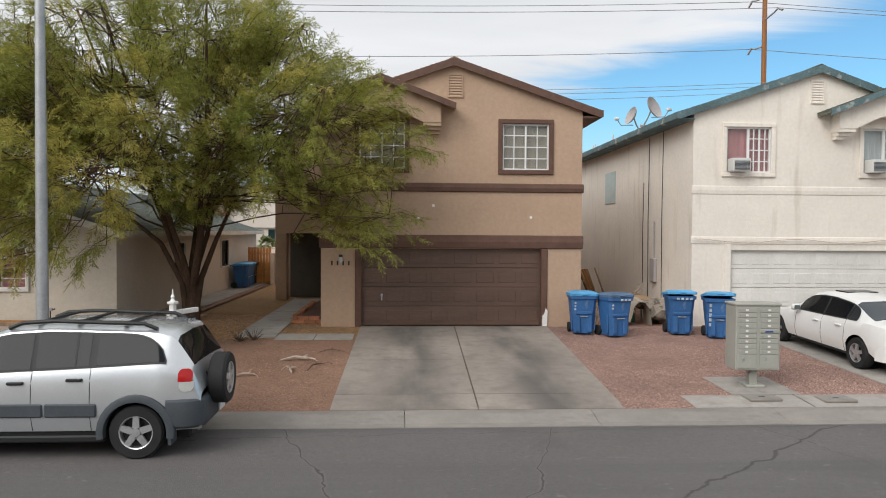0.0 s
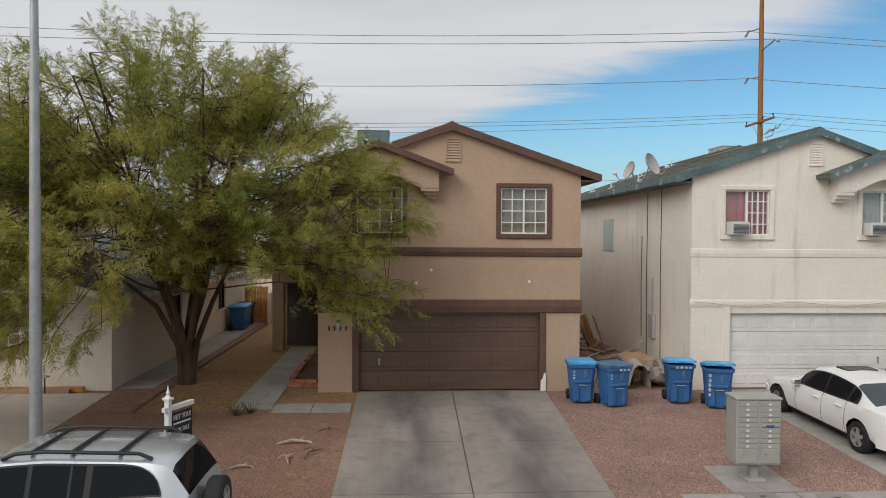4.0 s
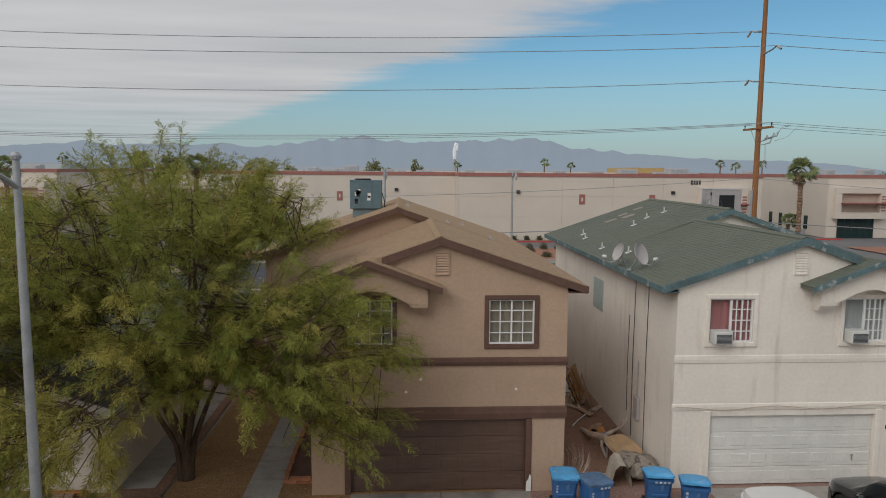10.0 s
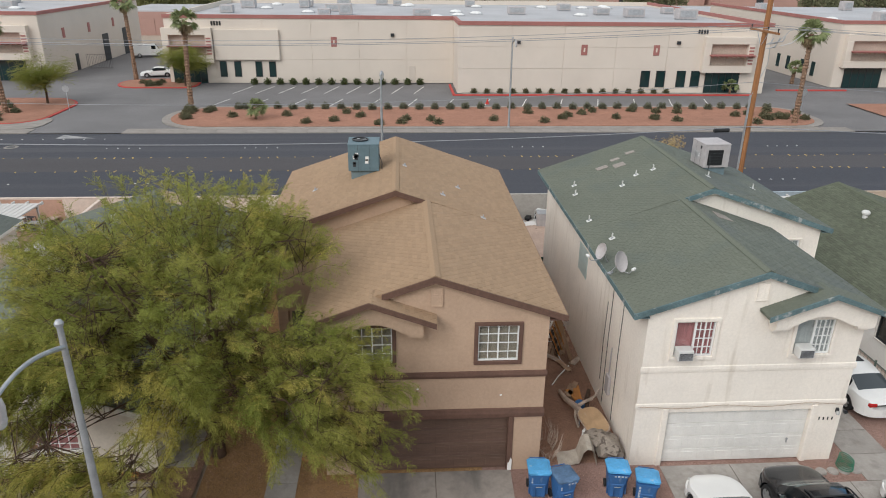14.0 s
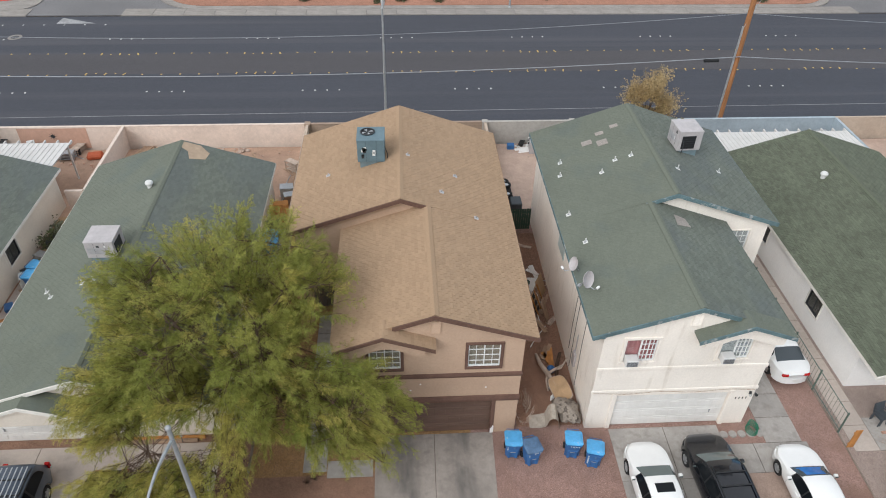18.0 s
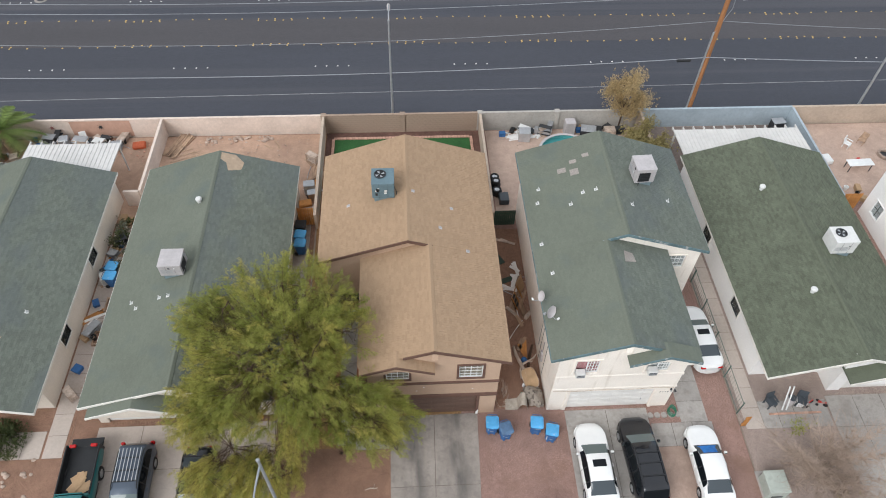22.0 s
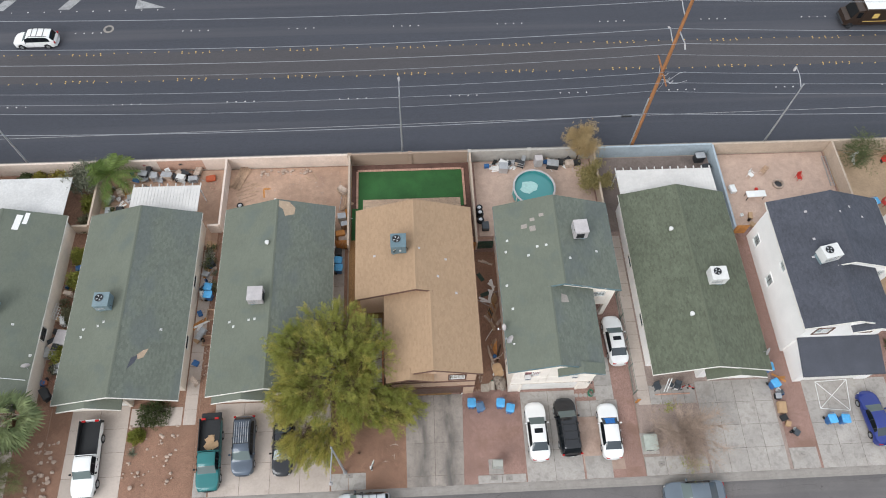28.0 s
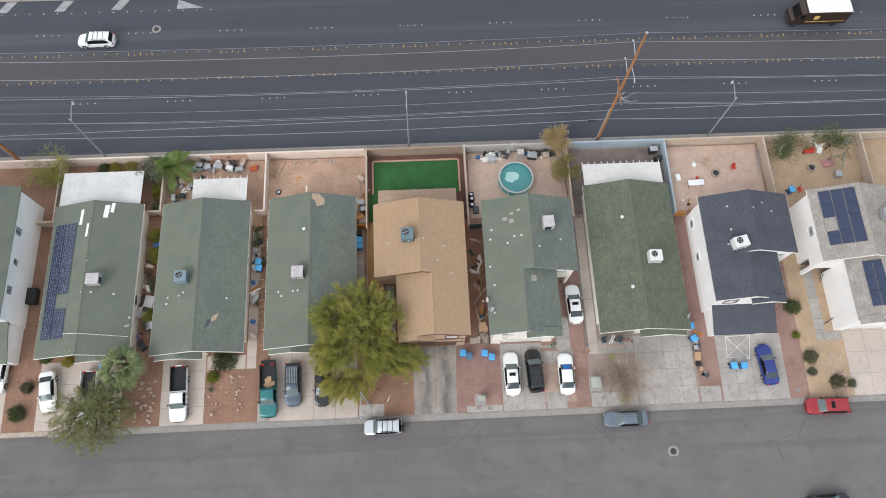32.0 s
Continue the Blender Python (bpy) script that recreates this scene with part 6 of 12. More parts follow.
for a in ((7.9, 8.2, 91.7, 99.5), (48.5, 48.8, 91.7, 140), (-31.0, -30.7, 99.8, 140), (-31, 48.8, 140, 140.3)):
    part("side_wall", MB().box(*a, 0, ZT), BUILDING, bld)
part("roof", MB().box(-30.7, 8.0, 99.8, 140, ZT - 0.9, ZT - 0.7).box(8.0, 48.5, 91.7, 140, ZT - 0.9, ZT - 0.699), ROOF_FLAT, bld, "grey-white flat roof")
for b_ in ((-31.1, 7.8, 99.4, 99.9, ZT - 0.42, ZT + 0.04), (7.8, 48.9, 91.3, 91.8, ZT - 0.42, ZT + 0.04), (7.8, 8.25, 91.8, 99.4, ZT - 0.42, ZT + 0.04), (48.45, 48.9, 91.8, 140, ZT - 0.42, ZT + 0.04)):
    part("coping", MB().box(*b_), COPING_RED, bld, "dusty red coping")
for a in (32.05, 34.1, 36.85, 38.78):
    glazed(bld, a, a + 1.1, 0.9, 2.9, 91.36)
for a in (-24.1, -22.15, -19.3, -17.45):
    glazed(bld, a, a + 0.8, 0.9, 2.85, 99.46)
portal(bld, 40.7, 45.6, 91.4)
portal(bld, -30.4, -25.6, 99.5)
part("fascia_band", MB().box(-24.6, -15.9, 99.1, 99.49, 3.15, 7.1, 0.02), BUILDING, bld, "thick projecting wall band")
for x, y in ((23.8, 91.4), (33.3, 91.4), (-8.9, 99.5)):
    s_ = part("wall_emblem", MB().box(x, x + 0.8, y - 0.06, y, 4.9, 6.2, 0.01), COPING_RED, bld, "dusty red wall plaque")
    part("emblem_slot", MB().box(x + 0.3, x + 0.5, y - 0.075, y - 0.061, 5.3, 5.8), BUILDING, s_)
for x, y in ((15.6, 91.4), (36.5, 91.4), (-21, 99.5), (-0.5, 99.5)):
    part("wall_light", MB().box(x - 0.25, x + 0.25, y - 0.25, y, 6.3, 6.7, 0.03), METAL_DARK, bld, "small dark wall light")
bars(bld, 38.9, 91.34, 7.6, 4, 0.55, 0.36, INK)
bars(bld, -24.8, 99.44, 7.6, 4, 0.55, 0.36, INK)
part("side_door", MB().box(1.75, 2.6, 99.45, 99.5, 0, 2.3, 0.01), BUILDING_2, bld)
roof_units(-28, 46, 106, 136, 34, ZT - 1.0, 4)
bl2 = thing("commercial_building", "cream commercial building with dark loading doorways", "building", "commercial buildings", at=(0, 0, -0.3))
panelled(bl2, -85, -48.2, 0, 9.0, 101.5, 40, 6.4, (3.2, 5.9), BUILDING)
part("side_wall", MB().box(-48.4, -48.2, 101.8, 140, 0, 9.0), BUILDING_2, bl2)
part("rear_wall", MB().box(-85, -48.2, 140, 140.2, 0, 9), BUILDING_2, bl2)
part("roof", MB().box(-85, -48.4, 101.8, 140, 8.1, 8.3), ROOF_FLAT, bl2)
for b_ in ((-85, -48.1, 101.4, 101.85, 8.6, 9.05), (-48.45, -48.1, 101.85, 140, 8.6, 9.05)):
    part("coping", MB().box(*b_), COPING_RED, bl2, "dusty red coping")
portal(bl2, -56.5, -50.5, 101.5)
for y, w_, h_ in ((122, 2.4, 4.2), (131, 2.6, 4.4), (111, 1.0, 2.4)):
    # Flat dark panel painted as the shade inside an open doorway.
    part("loading_door", MB().box(-48.2, -48.12, y, y + w_, 0, h_), METAL_DARK, bl2, "open loading doorway, its shade a flat dark panel")
for y in (108, 117, 127):
    part("wall_emblem", MB().box(-48.2, -48.13, y, y + 0.8, 5.0, 6.4), COPING_RED, bl2)
roof_units(-82, -52, 106, 136, 12, 8.0, 9)
bl3 = thing("commercial_building", "cream commercial building with entrance portal", "building", "commercial buildings", at=(0, 0, -0.3))
panelled(bl3, 61.2, 120, 0, 9.0, 96.3, 40, 6.4, (3.2, 5.9), BUILDING)
part("side_wall", MB().box(61.2, 61.4, 96.6, 140, 0, 9.0), BUILDING_2, bl3)
part("roof", MB().box(61.4, 120, 96.6, 140, 8.1, 8.3), ROOF_FLAT, bl3)
for b_ in ((61.1, 120, 96.2, 96.65, 8.6, 9.05), (61.1, 61.45, 96.65, 140, 8.6, 9.05)):
    part("coping", MB().box(*b_), COPING_RED, bl3, "dusty red coping")
portal(bl3, 62.8, 68.5, 96.3)
for a in (71, 73, 76, 78):
    glazed(bl3, a, a + 1.1, 0.9, 2.9, 96.26)
for y in (101, 104, 108, 111):
    part("window_slot", MB().box(61.12, 61.2, y, y + 0.9, 0.9, 2.9), GLASS_SHOP, bl3)
bars(bl3, 70.5, 96.24, 7.6, 4, 0.55, 0.36, INK)
part("sign_board", MB().box(72.5, 77.5, 96.15, 96.25, 4.6, 6.2, 0.02), mat("dark blue sign", (0.02, 0.03, 0.09), 0.5, 0.05), bl3, "dark blue sign with an orange oval")
part("sign_mark", MB().lathe([(0.0, -0.02), (0.5, -0.02), (0.5, 0.0)], 20, (75, 96.14, 5.5), "y"), PAINT_YELLOW, bl3)
roof_units(64, 110, 102, 136, 16, 8.0, 12)
gate = thing("metal_gate", "open dark metal gate by the loading yard", "gate", at=(-47.5, 113, -0.36))
for i in range(16):
    part("gate_bar", MB().box(0.25 * i - 0.012, 0.25 * i + 0.012, -0.012, 0.012, 0.1, 2.2), METAL_DARK, gate)
part("gate_rail", MB().box(0, 3.8, -0.02, 0.02, 0.1, 0.15).box(0, 3.8, -0.02, 0.02, 2.15, 2.2), METAL_DARK, gate)


def road_lamp(x, y, z, h, arm, turn, label, head=1):
    """A tapered steel lamp post with a curved arm."""
    p = thing("street_lamp", label, "street lamp", "street lamps", at=(x, y, z), turn=turn)
    part("pole", MB().tube([(0, 0, 0), (0, 0, h * 0.5), (0, 0, h)], [0.11, 0.09, 0.06], 12), METAL, p, smooth=True)
    part("base_collar", MB().lathe([(0.19, 0), (0.19, 0.12), (0.12, 0.22)], 12), METAL, p)
    part("cap", MB().lathe([(0.085, h - 0.02), (0.09, h + 0.04), (0.05, h + 0.10), (0, h + 0.11)], 12), METAL, p)
    pts = [(0, 0, h - 0.5)]
    for i in range(1, 9):
        t = i / 8
        pts.append((0, -arm * t, h - 0.5 + 0.55 * math.sin(t * 1.9) - 0.1 * t))
    part("arm", MB().tube(pts, [0.055 - 0.02 * i / 8 for i in range(9)], 8), METAL, p, smooth=True)
    if head:
        e = pts[-1]
        hd = part("lamp_head", MB().lathe([(0.04, 0.0), (0.12, -0.08), (0.14, -0.22), (0.12, -0.42), (0.13, -0.46)], 14, (e[0], e[1] - 0.1, e[2] + 0.06)), METAL_BEIGE, p, smooth=True)
        part("lens", MB().lathe([(0.12, -0.44), (0.10, -0.56), (0.05, -0.62), (0, -0.64)], 14, (e[0], e[1] - 0.1, e[2] + 0.06)), LAMP_CLEAR, hd, smooth=True)
    return p


road_lamp(-6.34, 12.49, gz(12.49), 9.35, 2.3, 0, "grey steel street lamp with a curved arm over the street")
for x in (-78.5, -39.6, -0.85, 38.1, 77):
    road_lamp(x, 45.0, -0.35, 9.3, 2.2, 180, "grey steel road lamp behind the back wall")
for x in (11.6, -60, 85):
    road_lamp(x, 71.1, -0.3, 9.0, 2.0, 0, "grey steel road lamp on the far pavement")

# timber poles and their wires
WIRE_ALU = mat("weathered aluminium wire", (0.30, 0.31, 0.33), 0.6, 0.05, metal=0.3)
PX, PY = 23.5, 44.8
STANDOFFS = ((18.3, 1.7), (16.8, -1.7), (15.1, 1.7))     # height and reach of the three insulator arms
def pole(x, full):
    p = thing("utility_pole", "tall orange-brown timber utility pole with steel brackets", "utility pole", "utility poles", at=(x, PY, -0.4))
    part("shaft", MB().tube([(0, 0, 0), (0, 0, 12), (0, 0, 22.6)], [0.21, 0.17, 0.13], 14), POLE_WOOD, p, smooth=True)
    part("cap", MB().lathe([(0.15, 22.55), (0.15, 22.62), (0, 22.66)], 12), METAL, p)
    part("cable_guard", MB().box(-0.28, -0.18, -0.12, 0.04, 0, 8.2, 0.02), METAL, p, "grey cable guard strip")
    for z, d in STANDOFFS:
        q = 1 if d > 0 else -1
        arm = part("bracket", MB().tube([(0, 0.12 * q, z + 0.15), (0, 0.7 * d, z + 0.28), (0, d - 0.1 * q, z + 0.40)], [0.06, 0.05, 0.05], 8), METAL, p, "grey insulator arm")
        part("insulator", MB().lathe([(0.05, -0.55), (0.09, -0.5), (0.05, -0.42), (0.09, -0.36), (0.05, -0.28), (0.09, -0.22), (0.05, -0.14), (0.07, -0.08), (0.06, 0.02)], 10, (0, d, 0)).xf(Matrix.Translation((0, 0, z + 0.40)) @ Matrix.Translation((0, d, 0)) @ pose(0, 0, 0, 62 * q, 0, 0) @ Matrix.Translation((0, -d, 0))), METAL_BEIGE, arm)
    part("crossarm", MB().box(-0.2, -0.08, -2.0, 1.7, 12.15, 12.28, 0.01), POLE_WOOD, p)
    for a in (-1.85, -0.6, 1.55):
        part("insulator", MB().lathe([(0.03, 0), (0.03, 0.12), (0.06, 0.15), (0.05, 0.22), (0, 0.24)], 8, (-0.14, a, 12.28)), METAL_DARK, p)
    part("brace", MB().tube([(-0.14, -0.7, 12.15), (-0.14, -0.1, 11.4)], 0.025, 6).tube([(-0.14, 0.7, 12.15), (-0.14, 0.1, 11.4)], 0.025, 6), METAL, p)
    if full:
        for a, b, c in ((0.45, -0.9, 11.6), (0.55, -0.5, 11.3), (0.45, -0.1, 11.5), (0.6, -1.2, 11.7)):
            part("cutout_fuse", MB().tube([(0.05, b * 0.6, c - 0.15), (a, b, c), (a + 0.12, b, c + 0.30)], [0.02, 0.05, 0.04], 8), METAL, p)
        part("riser_cable", MB().tube([(0.6, -0.8, 11.7), (1.3, -0.6, 12.3), (1.9, -0.55, 12.4)], 0.02, 5).tube([(0.55, -1.0, 11.4), (1.2, -1.2, 11.6), (1.8, -1.5, 12.3)], 0.02, 5).tube([(0.45, -0.1, 11.2), (0.5, -0.1, 10.2), (0.2, -0.1, 9.4), (-0.2, -0.1, 8.2)], 0.02, 5), METAL, p)
    return p


for i, x in enumerate((PX - 147.6, PX - 73.8, PX, PX + 73.8)):
    pole(x, i == 2)


def wire(xa, za, xb, zb, y, sag, r, name="overhead_wire"):
    pts = [(lerp(xa, xb, i / 24), y, lerp(za, zb, i / 24) - sag * 4 * (i / 24) * (1 - i / 24)) for i in range(25)]
    return solid(name, MB().tube(pts, r, 5), WIRE_ALU, "grey overhead wire strung between timber poles", "wire", "overhead wires")


for z, y, sag, r_w in ((22.2, PY, 0.6, 0.012), (18.3, PY + 1.75, 0.95, 0.022), (16.8, PY - 1.75, 0.95, 0.022), (15.1, PY + 1.75, 1.1, 0.022), (12.12, PY + 1.55, 1.25, 0.016), (12.1, PY - 0.6, 1.2, 0.016), (12.1, PY - 1.85, 1.15, 0.016), (8.6, PY + 0.2, 1.5, 0.016)):
    for k in (-2, -1, 0):
        wire(PX + 73.8 * k, z, PX + 73.8 * (k + 1), z, y, sag, r_w)
for k in (-2, -1, 0):
    wire(PX + 73.8 * k, 5.75, PX + 73.8 * (k + 1), 5.75, PY - 0.25, 1.1, 0.03, "overhead_cable")
can = thing("cable_splice_box", "black splice canister hanging on the cable", "splice box", at=(PX - 1.9, PY - 0.25, 5.5))
part("canister", MB().tube([(-0.5, 0, 0), (0.5, 0, 0.02)], 0.14, 10), PLASTIC_BLACK, can)

# ---- plants ----
def feather(pairs=7, w=0.055, spread=0.30, droop=0.25):
    """A drooping feathery spray of leaflets, one long along x."""
    vs, fs = [], []
    for i in range(pairs):
        t = 0.12 + 0.88 * i / (pairs - 1)
        z = -droop * t * t
        for s in (-1, 1):
            L = spread * (1 - 0.45 * abs(t - 0.45))
            a = (t, 0, z)
            d = (0.55, 0.83 * s, -0.18)
            o = len(vs)
            vs += [a, (t + d[0] * L * 0.5 - w * 0.6, d[1] * L * 0.5, z + d[2] * L * 0.3), (t + d[0] * L, d[1] * L, z + d[2] * L), (t + d[0] * L * 0.5 + w * 0.9, d[1] * L * 0.5, z + d[2] * L * 0.3)]
            fs.append((o, o + 1, o + 2, o + 3))
    return np.array(vs, float), fs


def clump(n=6, seed=1, w=0.35):
    """A tuft of small leaves in all directions, about one across."""
    r = np.random.RandomState(seed)
    vs, fs = [], []
    for i in range(n):
        d = r.normal(size=3)
        d /= np.linalg.norm(d)
        e = np.cross(d, r.normal(size=3))
        e /= np.linalg.norm(e)
        c = d * 0.25
        o = len(vs)
        vs += [c, c + d * 0.35 + e * w * 0.5, c + d * 0.75, c + d * 0.35 - e * w * 0.5]
        fs.append((o, o + 1, o + 2, o + 3))
    return np.array(vs, float), fs


def scatter(template, at, ways, sizes, seed=0):
    """Sets a leaf template at many places, each along its way, and returns vertices and faces."""
    tv, tf = template
    r = np.random.RandomState(seed)
    at, ways, sizes = np.asarray(at, float), np.asarray(ways, float), np.asarray(sizes, float)
    x = ways / np.linalg.norm(ways, axis=1, keepdims=True)
    up = np.tile([0, 0, 1.0], (len(x), 1)) + r.normal(0, 0.45, x.shape)
    y = np.cross(up, x)
    y /= np.linalg.norm(y, axis=1, keepdims=True) + 1e-9
    z = np.cross(x, y)
    v = at[:, None, :] + sizes[:, None, None] * (tv[None, :, 0:1] * x[:, None, :] + tv[None, :, 1:2] * y[:, None, :] + tv[None, :, 2:3] * z[:, None, :])
    n = len(tv)
    f = np.array(tf)[None] + (np.arange(len(at)) * n)[:, None, None]
    return v.reshape(-1, 3), f.reshape(-1, len(tf[0]))


def leaf_part(name, v, f, material, parent, label=""):
    me = bpy.data.meshes.new(name)
    me.from_pydata(v.tolist(), [], f.tolist())
    me.materials.append(material)
    o = new(name, me)
    o.parent = parent
    return tagged(o, label) if label else o


def limbs(mb, start, ends, r0, r1, seed, n=6, lift=0.8, sides=7):
    """Curved branches from one point to many; returns points along them."""
    r = random.Random(seed)
    pts_all = []
    for e in ends:
        s, e = Vector(start), Vector(e)
        c = s.lerp(e, 0.45) + Vector((r.uniform(-0.3, 0.3), r.uniform(-0.3, 0.3), lift * (e - s).length * 0.18))
        pts = []
        for i in range(n + 1):
            t = i / n
            p = s * (1 - t) ** 2 + c * 2 * t * (1 - t) + e * t * t
            if 0 < i < n:
                p = p + Vector((r.uniform(-0.06, 0.06), r.uniform(-0.06, 0.06), r.uniform(-0.06, 0.06)))
            pts.append(p)
        mb.tube(pts, [lerp(r0, r1, (i / n) ** 0.7) for i in range(n + 1)], sides, False)
        pts_all += pts[2:]
    return pts_all


def strand(pairs=8, w=0.034, spread=0.26, droop=0.22):
    """A thin hanging strand with narrow leaflets on both sides, one long along x."""
    vs, fs = [], []
    for i in range(pairs):
        t = 0.05 + 0.95 * i / (pairs - 1)
        z = -droop * t * t
        for s in (-1, 1):
            L = spread * (1 - 0.35 * t)
            o = len(vs)
            vs += [(t - w, 0, z), (t + w, 0, z), (t + 0.75 * L, 0.66 * L * s, z - 0.30 * L)]
            fs.append((o, o + 1, o + 2))
    return np.array(vs, float), fs


def wild_strand(seed, pairs=7, w=0.026, spread=0.42, droop=0.26):
    """A drooping strand with narrow lance-shaped leaflets at uneven angles, one long along x."""
    r = random.Random(seed)
    vs, fs = [], []
    for i in range(pairs):
        for s in (-1, 1):
            t = min(1.0, 0.04 + 0.96 * (i + 0.5 * (s > 0) + r.uniform(-0.25, 0.25)) / pairs)
            L = spread * (1 - 0.3 * t) * r.uniform(0.75, 1.25)
            a = radians(r.uniform(18, 62))
            d = Vector((math.cos(a), math.sin(a) * s, r.uniform(-0.55, 0.15))).normalized() * L
            n_ = Vector((-d.y, d.x, r.uniform(-0.6, 0.6) * L)).normalized() * w * r.uniform(0.8, 1.2)
            p = Vector((t, 0, -droop * t * t))
            o = len(vs)
            vs += [p[:], (p + d * 0.45 + n_)[:], (p + d)[:], (p + d * 0.45 - n_)[:]]
            fs.append((o, o + 1, o + 2, o + 3))
    return np.array(vs, float), fs


STRANDS = [wild_strand(200 + k) for k in range(5)]


def strands_mesh(at_, way_, sz_, seed):
    """Leaf strands of several forms at the given places, as vertices and faces."""
    V, F_, base = [], [], 0
    n = len(STRANDS)
    for k in range(n):
        v, f = scatter(STRANDS[k], at_[k::n], way_[k::n], sz_[k::n], seed + k)
        V.append(v), F_.append(f + base)
        base += len(v)
    return np.concatenate(V), np.concatenate(F_)


def big_tree(at, lobes, seed, label, name="mesquite_tree", sprays=900, per=26, size=0.36, leaf=LEAF_TREE, yellow=None, stems=7, fork=1.0, thick=0.2, reach=0.8, solid_=None, axis=1.25):
    """A broad desert tree: short trunk that forks low into rising stems, branches into each lobe of the crown, and
    feathery sprays that arch outwards and droop, with gaps between. lobes: (x, y, z, rx, ry, up, down, share) from the tree's foot."""
    r = random.Random(seed)
    t = thing(name, label, "tree", "trees", at=at)
    tr = MB().tube([(0, 0, -0.15), (0.03, 0, 0.3), (0.0, 0.02, fork)], [thick * 1.35, thick, thick * 0.95], 12)
    main = lobes[0]
    ends = []
    for k in range(stems):
        a = 2 * math.pi * (k + r.uniform(-0.25, 0.25)) / stems
        q = r.uniform(0.3, 0.62)
        ends.append((main[0] + math.cos(a) * main[3] * q, main[1] + math.sin(a) * main[4] * q, main[2] + main[5] * reach * r.uniform(0.6, 1.0)))
    spine = limbs(tr, (0, 0, fork * 0.85), ends, thick * 0.58, thick * 0.14, seed + 1, 8, 0.15, 8)
    part("trunk", tr, BARK, t, smooth=True)
    nodes_ = list(spine[3:])
    for n_, lb in enumerate(lobes):
        for i in range(max(7, int(40 * lb[7]))):
            a, q = r.uniform(0, 2 * math.pi), r.uniform(0.4, 0.9)
            e = Vector((lb[0] + math.cos(a) * lb[3] * q, lb[1] + math.sin(a) * lb[4] * q, lb[2] + r.uniform(-0.25, 0.85) * lb[5] * math.sqrt(1 - q * q)))
            if solid_ and solid_(e):
                continue
            s = min((r.choice(spine) for _ in range(5)), key=lambda p: (p - e).length + 1.5 * abs(p.z - e.z + 1.0))
            b = MB()
            nodes_ += limbs(b, s, [e], thick * 0.17, 0.010, seed + 10 + i + 50 * n_, 7, 0.4, 5)
            part("branch", b, BARK, t)
    npos = np.array([p[:] for p in nodes_])
    tw, at_, way_, sz_, yel = MB(), [], [], [], []
    for n_, lb in enumerate(lobes):
        made = tries = 0
        want = int(sprays * lb[7])
        while made < want and tries < want * 30:
            tries += 1
            d = Vector((r.gauss(0, 1), r.gauss(0, 1), r.gauss(0, 1))).normalized()
            wob = 1 + 0.20 * noise.noise(d * 2.1 + Vector((seed, n_, 0))) + 0.13 * noise.noise(d * 5.0 + Vector((0, seed, n_)))
            q = wob * (1 - 0.60 * r.random() ** 1.7)
            p = Vector((lb[0] + d.x * lb[3] * q, lb[1] + d.y * lb[4] * q, lb[2] + d.z * (lb[5] if d.z > 0 else lb[6]) * q))
            if 0.7 * noise.noise(p * 0.75 + Vector((seed, 0, 0))) + 0.6 * noise.noise(p * 1.7) < -0.15 or wob > 1.14:
                continue
            if solid_ and solid_(p):
                continue
            made += 1
            dd = ((npos - np.array(p[:])) ** 2).sum(1)
            s = Vector(npos[r.choice(np.argpartition(dd, 7)[:7].tolist())])
            out = Vector((p.x - lb[0] * 0.7, p.y - lb[1] * 0.7, 0))
            out = out.normalized() if out.length > 0.1 else Vector((1, 0, 0))
            lift = max(-1.0, min(1.0, (p.z - lb[2]) / lb[5]))
            g = (p - Vector((0, 0, 2.2))).normalized() * 0.8 + out * 0.35 + Vector((r.gauss(0, 0.3), r.gauss(0, 0.3), 0.35 * lift + r.uniform(-0.25, 0.2)))
            g.normalize()
            L = axis * r.uniform(0.7, 1.25)
            b0, tip = p - g * L * 0.6, p + g * L * 0.4 - Vector((0, 0, 0.15 * L))
            mid = p - g * L * 0.05 + Vector((0, 0, 0.06 * L))
            if (b0 - s).length < 1.7:
                tw.tube([s, b0], [0.013, 0.009], 3, False)
            tw.tube([b0, mid, tip], [0.009, 0.006, 0.003], 3, False)
            is_y = bool(yellow and r.random() < (0.13 if not yellow(p) else 0.55 if p.y < -5.0 else 0.65))
            for i in range(per):
                k = (i + r.random()) / per
                c = b0 * (1 - k) ** 2 + mid * 2 * k * (1 - k) + tip * k * k
                tan = (mid - b0) * (1 - k) + (tip - mid) * k
                tan.normalize()
                sd = tan.cross(Vector((r.gauss(0, 1), r.gauss(0, 1), r.gauss(0, 1))))
                sd = sd.normalized() if sd.length > 1e-4 else Vector((0, 0, 1))
                w = tan * 0.75 + sd * r.uniform(0.3, 0.95) + Vector((0, 0, -0.18))
                at_.append(c[:])
                way_.append(w[:])
                sz_.append(size * r.uniform(0.6, 1.3))
                yel.append(is_y)
    tagged(part("fine_branching", tw, BARK, t, fix=False), kind="stuff")
    at_, way_, sz_, yel = np.array(at_), np.array(way_), np.array(sz_), np.array(yel)
    leaf_part("crown", *strands_mesh(at_[~yel], way_[~yel], sz_[~yel], seed), leaf, t)
    if yel.any():
        leaf_part("yellow_foliage", *strands_mesh(at_[yel], way_[yel], sz_[yel], seed + 9), LEAF_YELLOW, t, "yellowing foliage")
    return t


